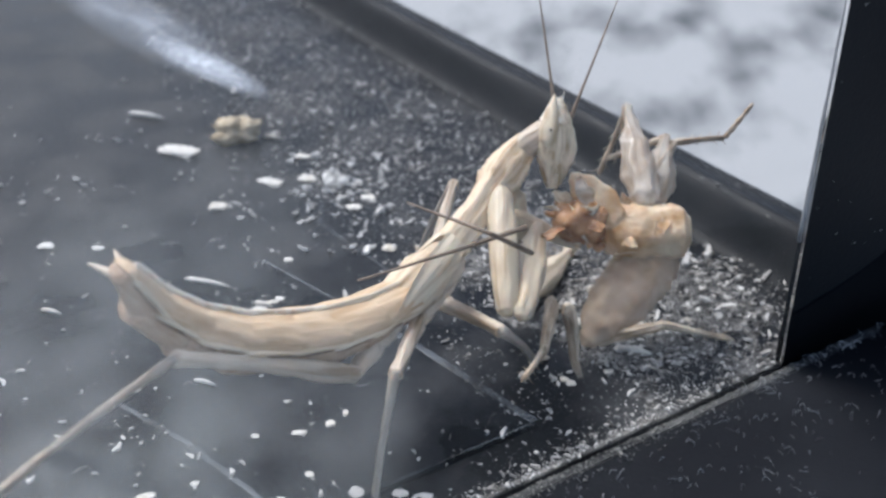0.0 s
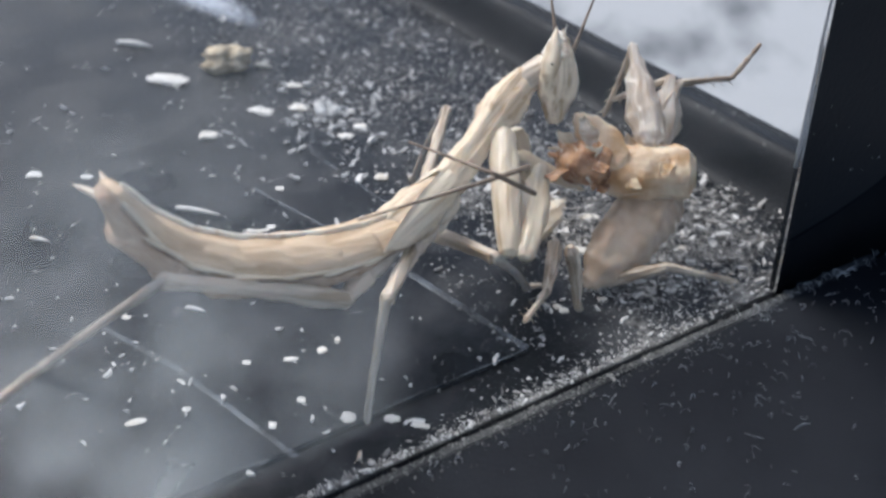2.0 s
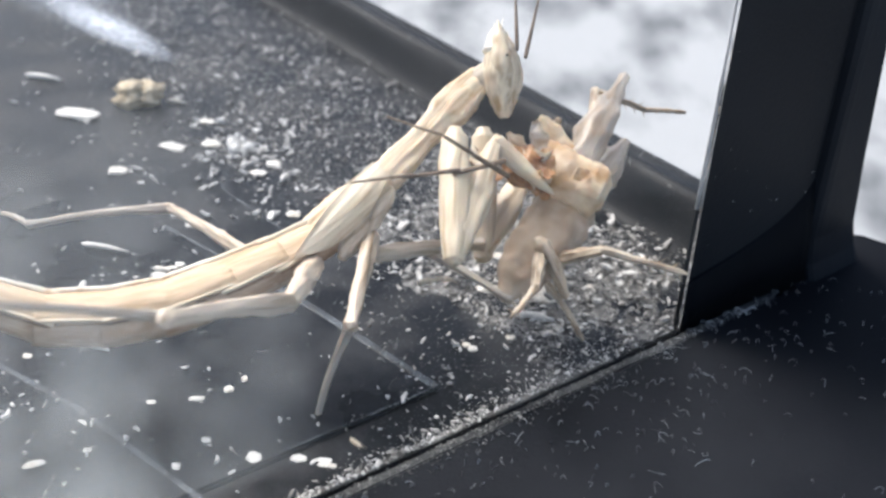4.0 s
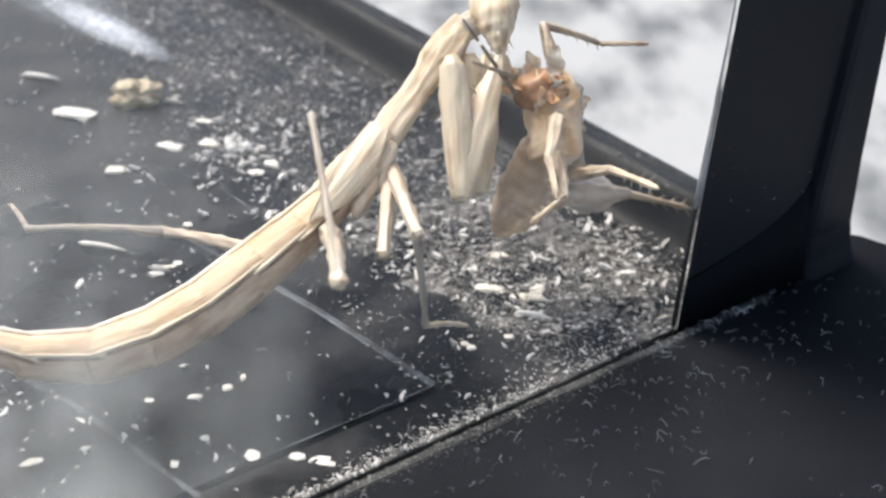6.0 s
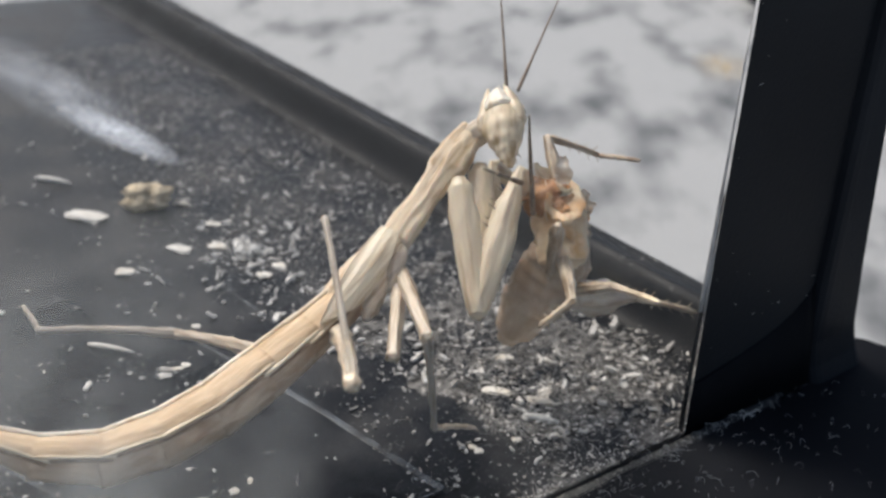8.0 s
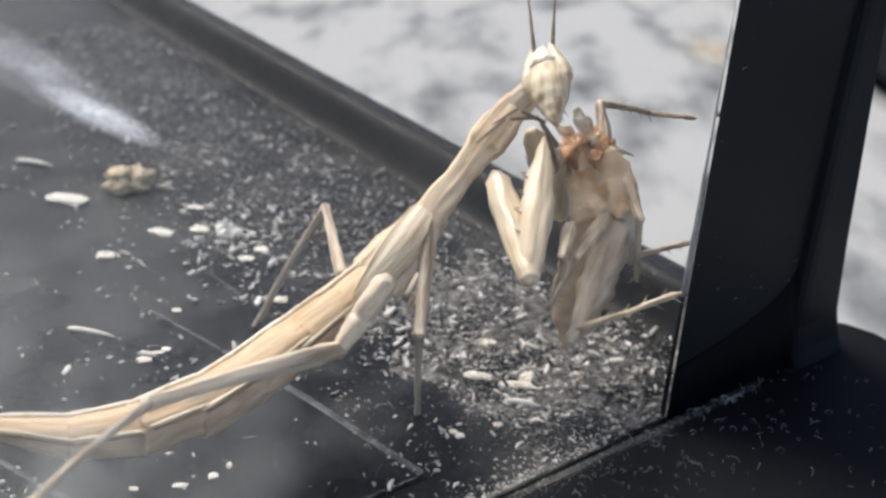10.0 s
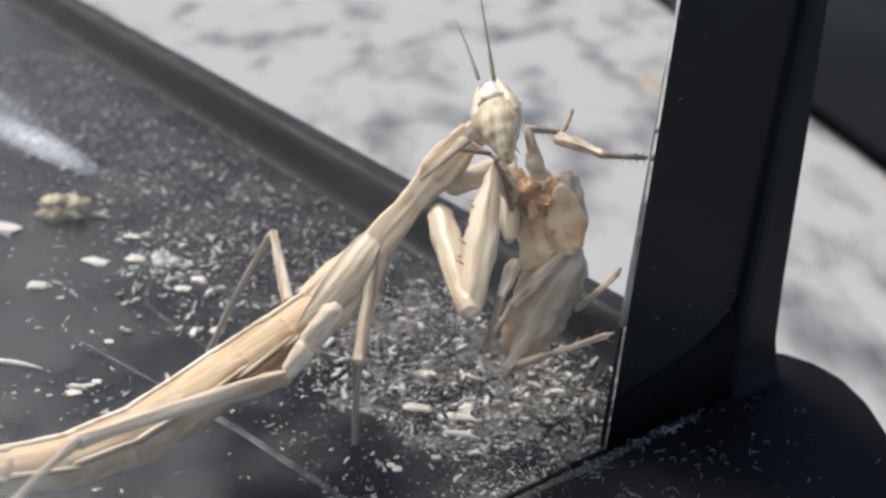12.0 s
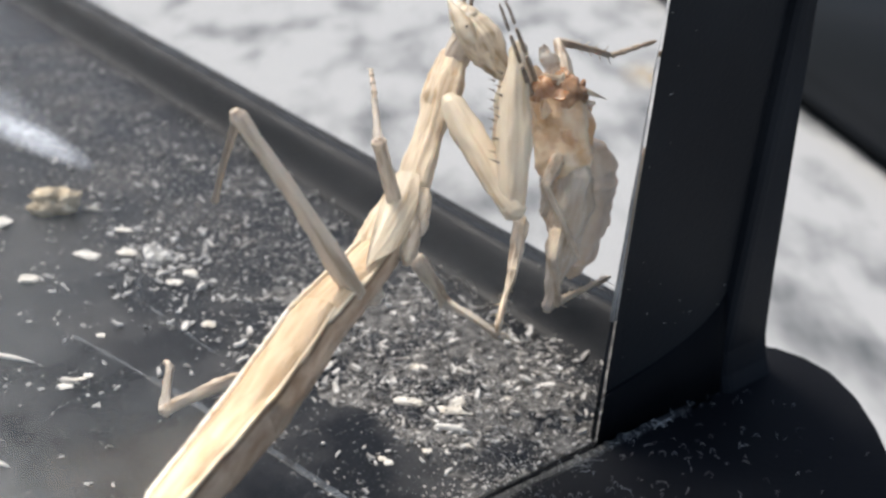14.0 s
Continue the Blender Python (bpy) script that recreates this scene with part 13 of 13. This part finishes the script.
    walk(MOVING["prey_hind_far_tibia"], [(0, pose(0.00122, 0.00601, 0.01817, -81.4, 33.7, 105.1)), (0.3, pose(0.00122, 0.00601, 0.01817, -81.4, 33.7, 105.1)), (0.425, pose(0.00145, 0.00536, 0.01745, -81.5, 34, 105)), (0.55, pose(0.00168, 0.00472, 0.01673, -81.6, 34.3, 104.8)), (2.1, pose(0.00168, 0.00472, 0.01673, -81.6, 34.3, 104.8)), (2.2, pose(0.00205, 0.00343, 0.01706, -78.6, 34.3, 106.3)), (2.3, pose(0.00272, 0.00105, 0.01767, -72.9, 34, 109)), (2.4, pose(0.00308, -0.00023, 0.01801, -69.9, 33.8, 110.5)), (3.2, pose(0.00308, -0.00023, 0.01801, -69.9, 33.8, 110.5)), (3.62, pose(0.00287, -0.00072, 0.01737, -74.7, 43.8, 114.4)), (4.04, pose(0.00237, -0.00189, 0.01586, -91.4, 75, 121)), (4.46, pose(0.00177, -0.00329, 0.01405, 83.8, 60.1, -33)), (4.88, pose(0.00126, -0.00445, 0.01253, 69.1, 29.6, -22.2)), (5.3, pose(0.00105, -0.00494, 0.0119, 63.8, 20.1, -17.5)), (7.6, pose(0.00105, -0.00494, 0.0119, 63.8, 20.1, -17.5)), (7.717, pose(0.0011, -0.00491, 0.01186, 63.8, 20.1, -17.5)), (7.833, pose(0.00119, -0.00484, 0.01178, 63.8, 20.1, -17.5)), (7.95, pose(0.00124, -0.00481, 0.01174, 63.8, 20.1, -17.5)), (8.2, pose(0.00124, -0.00481, 0.01174, 63.8, 20.1, -17.5)), (8.9, pose(0.00089, -0.00552, 0.013, 62.8, 15, -13.9)), (9.6, pose(0.00024, -0.00686, 0.01533, 60, 5, -7.7)), (10.3, pose(-0.00011, -0.00757, 0.01658, 58.1, -0.5, -4.7)), (10.5, pose(-0.00011, -0.00757, 0.01658, 58.1, -0.5, -4.7)), (10.667, pose(0.00023, -0.00771, 0.01584, 68.6, -3, 0.1)), (10.833, pose(0.00087, -0.00796, 0.01445, 88, -8.1, 8.9)), (11, pose(0.00122, -0.0081, 0.01371, 97.9, -10.7, 13.7)), (12.2, pose(0.00122, -0.0081, 0.01371, 97.9, -10.7, 13.7)), (12.26, pose(0.00138, -0.00783, 0.01433, 101.1, -1.9, 10.1)), (12.32, pose(0.00175, -0.00719, 0.01582, 107.4, 22.2, 2.5)), (12.38, pose(0.0022, -0.00643, 0.0176, 112, 53.6, -5.8)), (12.44, pose(0.00257, -0.00579, 0.01909, 108.2, 78.4, -18.1)), (12.5, pose(0.00273, -0.00552, 0.01972, 71.2, 86.9, -58.1)), (13.1, pose(0.00273, -0.00552, 0.01972, 71.2, 86.9, -58.1)), (13.225, pose(0.00514, -0.0047, 0.01932, -0.7, 74.8, -131.1)), (13.35, pose(0.00756, -0.00388, 0.01892, -5.9, 60.4, -137.4)), (13.5, pose(0.00756, -0.00388, 0.01892, -5.9, 60.4, -137.4)), (13.6, pose(0.0086, -0.00495, 0.02124, -9.7, 60.7, -141.7)), (13.7, pose(0.00963, -0.00602, 0.02356, -13.6, 60.7, -146)), (13.8, pose(0.00491, -0.00497, 0.02329, 65.3, 79.4, -65.7)), (13.9, pose(0.00019, -0.00391, 0.02302, 127.6, 57.5, -2)), (14, pose(0.00019, -0.00391, 0.02302, 127.6, 57.5, -2))])
    walk(MOVING["prey_flap"], [(0, pose(-0.01132, -0.00087, 0.014, 124.9, -39.7, 116.5)), (0.3, pose(-0.01132, -0.00087, 0.014, 124.9, -39.7, 116.5)), (0.425, pose(-0.0111, -0.00147, 0.01333, 125.2, -39.5, 116.2)), (0.55, pose(-0.01089, -0.00208, 0.01266, 125.4, -39.3, 115.8)), (2.1, pose(-0.01089, -0.00208, 0.01266, 125.4, -39.3, 115.8)), (2.2, pose(-0.01054, -0.0032, 0.01289, 126.9, -42.4, 112.5)), (2.3, pose(-0.00988, -0.00527, 0.01333, 130.7, -48.1, 105.6)), (2.4, pose(-0.00953, -0.00639, 0.01356, 133.4, -51, 101.4)), (3.2, pose(-0.00953, -0.00639, 0.01356, 133.4, -51, 101.4)), (3.9, pose(-0.00915, -0.00537, 0.01601, 146, -46, 87.1)), (4.6, pose(-0.00845, -0.00347, 0.02055, 164.7, -29.4, 63.2)), (5.3, pose(-0.00807, -0.00244, 0.023, 170.6, -18.5, 53.3)), (7.6, pose(-0.00807, -0.00244, 0.023, 170.6, -18.5, 53.3)), (7.717, pose(-0.00837, -0.0028, 0.02305, 170.7, -18.7, 53.2)), (7.833, pose(-0.00891, -0.00347, 0.02314, 170.9, -18.9, 52.9)), (7.95, pose(-0.00921, -0.00383, 0.0232, 171, -19.1, 52.7)), (8.2, pose(-0.00921, -0.00383, 0.0232, 171, -19.1, 52.7)), (8.9, pose(-0.0072, -0.0047, 0.02275, 168.2, -30.9, 56.2)), (9.6, pose(-0.00346, -0.0063, 0.02191, 157.9, -54.2, 67.5)), (10.3, pose(-0.00145, -0.00717, 0.02146, 146.9, -64.8, 78.7)), (10.5, pose(-0.00145, -0.00717, 0.02146, 146.9, -64.8, 78.7)), (10.667, pose(-0.00132, -0.0073, 0.02131, 147.2, -64.8, 78.4)), (10.833, pose(-0.00106, -0.00756, 0.02102, 147.7, -64.9, 77.7)), (11, pose(-0.00093, -0.0077, 0.02086, 148, -64.9, 77.4)), (12.2, pose(-0.00093, -0.0077, 0.02086, 148, -64.9, 77.4)), (12.3, pose(-0.0009, -0.00781, 0.02073, 148.3, -65, 77.1)), (12.4, pose(-0.00084, -0.00801, 0.02048, 148.9, -65.2, 76.6)), (12.5, pose(-0.0008, -0.00812, 0.02034, 149.2, -65.3, 76.3)), (13.1, pose(-0.0008, -0.00812, 0.02034, 149.2, -65.3, 76.3)), (13.225, pose(-0.00011, -0.00841, 0.02157, 155.8, -56.1, 68)), (13.35, pose(0.00058, -0.0087, 0.02281, 159.6, -44.7, 62.3)), (13.5, pose(0.00058, -0.0087, 0.02281, 159.6, -44.7, 62.3)), (13.6, pose(0.00156, -0.00988, 0.02595, 156.8, -39.6, 62.9)), (13.7, pose(0.00254, -0.01106, 0.02909, 154.2, -34.5, 63.2)), (13.8, pose(0.00046, -0.01004, 0.03046, 153.7, -44.1, 66.7)), (13.9, pose(-0.00162, -0.00902, 0.03182, 152.1, -53.6, 71.1)), (14, pose(-0.00162, -0.00902, 0.03182, 152.1, -53.6, 71.1))])
    walk(MOVING["prey_down_femur"], [(0, pose(-0.02033, -0.00443, 0.00886, -48.3, 80.3, -56.6)), (0.3, pose(-0.02033, -0.00443, 0.00886, -48.3, 80.3, -56.6)), (0.425, pose(-0.02013, -0.00501, 0.00822, -49.8, 80, -58.2)), (0.55, pose(-0.01992, -0.00559, 0.00757, -51.3, 79.8, -59.7)), (2.1, pose(-0.01992, -0.00559, 0.00757, -51.3, 79.8, -59.7)), (2.2, pose(-0.01916, -0.00672, 0.00749, -28.7, 77.1, -35.6)), (2.3, pose(-0.01774, -0.00883, 0.00735, -8.9, 69.1, -12.9)), (2.4, pose(-0.01698, -0.00997, 0.00728, -4.1, 64.3, -6.5)), (3.2, pose(-0.01698, -0.00997, 0.00728, -4.1, 64.3, -6.5)), (3.62, pose(-0.01616, -0.00926, 0.0089, -17, 63.7, -27)), (4.04, pose(-0.01421, -0.00759, 0.01278, -40.3, 54, -71.4)), (4.46, pose(-0.01188, -0.00558, 0.01741, -45.8, 34.7, -107)), (4.88, pose(-0.00992, -0.0039, 0.02128, -40.8, 20.1, -129)), (5.3, pose(-0.0091, -0.0032, 0.02291, -37.6, 15.3, -137)), (7.6, pose(-0.0091, -0.0032, 0.02291, -37.6, 15.3, -137)), (7.67, pose(-0.00933, -0.00337, 0.02297, -42.8, 21, -129.4)), (7.74, pose(-0.00988, -0.00379, 0.02311, -54.1, 40.3, -108.6)), (7.81, pose(-0.01053, -0.00428, 0.02328, -51.9, 69, -70.5)), (7.88, pose(-0.01108, -0.00469, 0.02342, 24.2, 77.5, 29.9)), (7.95, pose(-0.0113, -0.00487, 0.02348, 44.1, 72, 58.3)), (8.2, pose(-0.0113, -0.00487, 0.02348, 44.1, 72, 58.3)), (8.62, pose(-0.01095, -0.00503, 0.02327, 17.5, 75.5, 22.5)), (9.04, pose(-0.01012, -0.00541, 0.02276, -37.7, 58.8, -62.4)), (9.46, pose(-0.00912, -0.00587, 0.02216, -29.6, 22.5, -106)), (9.88, pose(-0.00829, -0.00625, 0.02166, -10.8, 4.5, -134.5)), (10.3, pose(-0.00794, -0.00641, 0.02145, -3.4, 1.1, -144.4)), (10.5, pose(-0.00794, -0.00641, 0.02145, -3.4, 1.1, -144.4)), (10.667, pose(-0.00786, -0.0065, 0.02129, -7.4, 2.4, -144.1)), (10.833, pose(-0.00771, -0.00666, 0.021, -14.8, 4.9, -143.9)), (11, pose(-0.00763, -0.00675, 0.02084, -18.8, 6.2, -143.9)), (12.2, pose(-0.00763, -0.00675, 0.02084, -18.8, 6.2, -143.9)), (12.26, pose(-0.00768, -0.00703, 0.02024, -23.4, 10.1, -133.9)), (12.32, pose(-0.00781, -0.00771, 0.01882, -32.5, 25.2, -104.9)), (12.38, pose(-0.00796, -0.00853, 0.01711, -28.5, 48.6, -58.8)), (12.44, pose(-0.00809, -0.00921, 0.01568, -4.1, 58.4, -7.3)), (12.5, pose(-0.00815, -0.00949, 0.01509, 7.3, 58.1, 13.1)), (13.1, pose(-0.00815, -0.00949, 0.01509, 7.3, 58.1, 13.1)), (13.162, pose(-0.00783, -0.00924, 0.01579, -10.5, 56.6, -19.4)), (13.225, pose(-0.00715, -0.00867, 0.01734, -30.8, 32.3, -87.1)), (13.287, pose(-0.00647, -0.00811, 0.01889, -17.5, 7.2, -135.5)), (13.35, pose(-0.00616, -0.00785, 0.01959, -9.1, 2.2, -152.3)), (13.5, pose(-0.00616, -0.00785, 0.01959, -9.1, 2.2, -152.3)), (13.55, pose(-0.00584, -0.00805, 0.02012, -19.5, 7.9, -136.1)), (13.6, pose(-0.00515, -0.0085, 0.02129, -38.8, 40.4, -87.5)), (13.65, pose(-0.00446, -0.00895, 0.02245, 4.4, 69.5, 6.4)), (13.7, pose(-0.00414, -0.00915, 0.02298, 33.3, 65.1, 50.2)), (13.75, pose(-0.00413, -0.00927, 0.02326, 5.7, 69.2, 8.3)), (13.8, pose(-0.0041, -0.00954, 0.02387, -37.8, 44.6, -79.8)), (13.85, pose(-0.00407, -0.0098, 0.02448, -24.9, 13.5, -123.5)), (13.9, pose(-0.00406, -0.00992, 0.02476, -16.2, 6.2, -138.5)), (14, pose(-0.00406, -0.00992, 0.02476, -16.2, 6.2, -138.5))])
    walk(MOVING["prey_down_tibia"], [(0, pose(-0.01976, -0.00539, 0.0025, -0.3, 74.7, -1.1)), (0.3, pose(-0.01976, -0.00539, 0.0025, -0.3, 74.7, -1.1)), (0.425, pose(-0.01955, -0.00598, 0.00183, -1.6, 74.8, -2.5)), (0.55, pose(-0.01934, -0.00658, 0.00117, -2.9, 74.9, -3.9)), (2.1, pose(-0.01934, -0.00658, 0.00117, -2.9, 74.9, -3.9)), (2.2, pose(-0.018, -0.00754, 0.00124, -1.4, 74.2, -1.8)), (2.3, pose(-0.01552, -0.00933, 0.00136, 1.1, 72.9, 1.5)), (2.4, pose(-0.01418, -0.01029, 0.00142, 2.3, 72.3, 3.2)), (3.2, pose(-0.01418, -0.01029, 0.00142, 2.3, 72.3, 3.2)), (3.62, pose(-0.01413, -0.01, 0.00348, -15.6, 68.4, -22.7)), (4.04, pose(-0.01401, -0.0093, 0.00838, -31.8, 50.2, -62.6)), (4.46, pose(-0.01386, -0.00847, 0.01423, -25.9, 24.5, -93.3)), (4.88, pose(-0.01374, -0.00777, 0.01914, -13.5, 8.5, -115.5)), (5.3, pose(-0.01369, -0.00748, 0.02119, -7.8, 4.2, -123.9)), (7.6, pose(-0.01369, -0.00748, 0.02119, -7.8, 4.2, -123.9)), (7.67, pose(-0.01333, -0.00703, 0.02079, -13.2, 8.4, -115)), (7.74, pose(-0.01248, -0.00596, 0.01982, -24.7, 24.3, -91)), (7.81, pose(-0.01146, -0.00468, 0.01867, -27.8, 49.9, -56.1)), (7.88, pose(-0.0106, -0.0036, 0.0177, -7.2, 66.1, -11.1)), (7.95, pose(-0.01025, -0.00315, 0.0173, 9.4, 68.5, 13.8)), (8.2, pose(-0.01025, -0.00315, 0.0173, 9.4, 68.5, 13.8)), (8.9, pose(-0.01086, -0.00513, 0.01829, 18.5, 70, 26.5)), (9.6, pose(-0.01201, -0.00881, 0.02013, 38, 70, 52.7)), (10.3, pose(-0.01263, -0.01079, 0.02112, 47.1, 68.5, 65.3)), (10.5, pose(-0.01263, -0.01079, 0.02112, 47.1, 68.5, 65.3)), (10.667, pose(-0.01268, -0.01073, 0.02087, 51.3, 70.2, 68.7)), (10.833, pose(-0.01279, -0.01061, 0.0204, 61.1, 73.1, 77)), (11, pose(-0.01285, -0.01055, 0.02014, 67.6, 74.5, 82.7)), (12.2, pose(-0.01285, -0.01055, 0.02014, 67.6, 74.5, 82.7)), (12.3, pose(-0.01076, -0.01008, 0.0174, 51, 75.2, 63.5)), (12.4, pose(-0.00689, -0.00919, 0.01231, 22.3, 72.8, 30)), (12.5, pose(-0.0048, -0.00871, 0.00957, 11.8, 70, 16.9)), (13.1, pose(-0.0048, -0.00871, 0.00957, 11.8, 70, 16.9)), (13.225, pose(-0.00835, -0.00979, 0.01445, 35.2, 65, 53.4)), (13.35, pose(-0.01191, -0.01087, 0.01934, 42.5, 54.6, 74)), (13.5, pose(-0.01191, -0.01087, 0.01934, 42.5, 54.6, 74)), (13.6, pose(-0.00715, -0.00896, 0.01821, 53.5, 59.4, 83)), (13.7, pose(-0.00239, -0.00705, 0.01708, 67.5, 62.9, 95.1)), (13.8, pose(-0.00564, -0.01063, 0.02057, 40.8, 68, 58.6)), (13.9, pose(-0.0089, -0.01421, 0.02406, 13.2, 63.4, 21.3)), (14, pose(-0.0089, -0.01421, 0.02406, 13.2, 63.4, 21.3))])


motions()
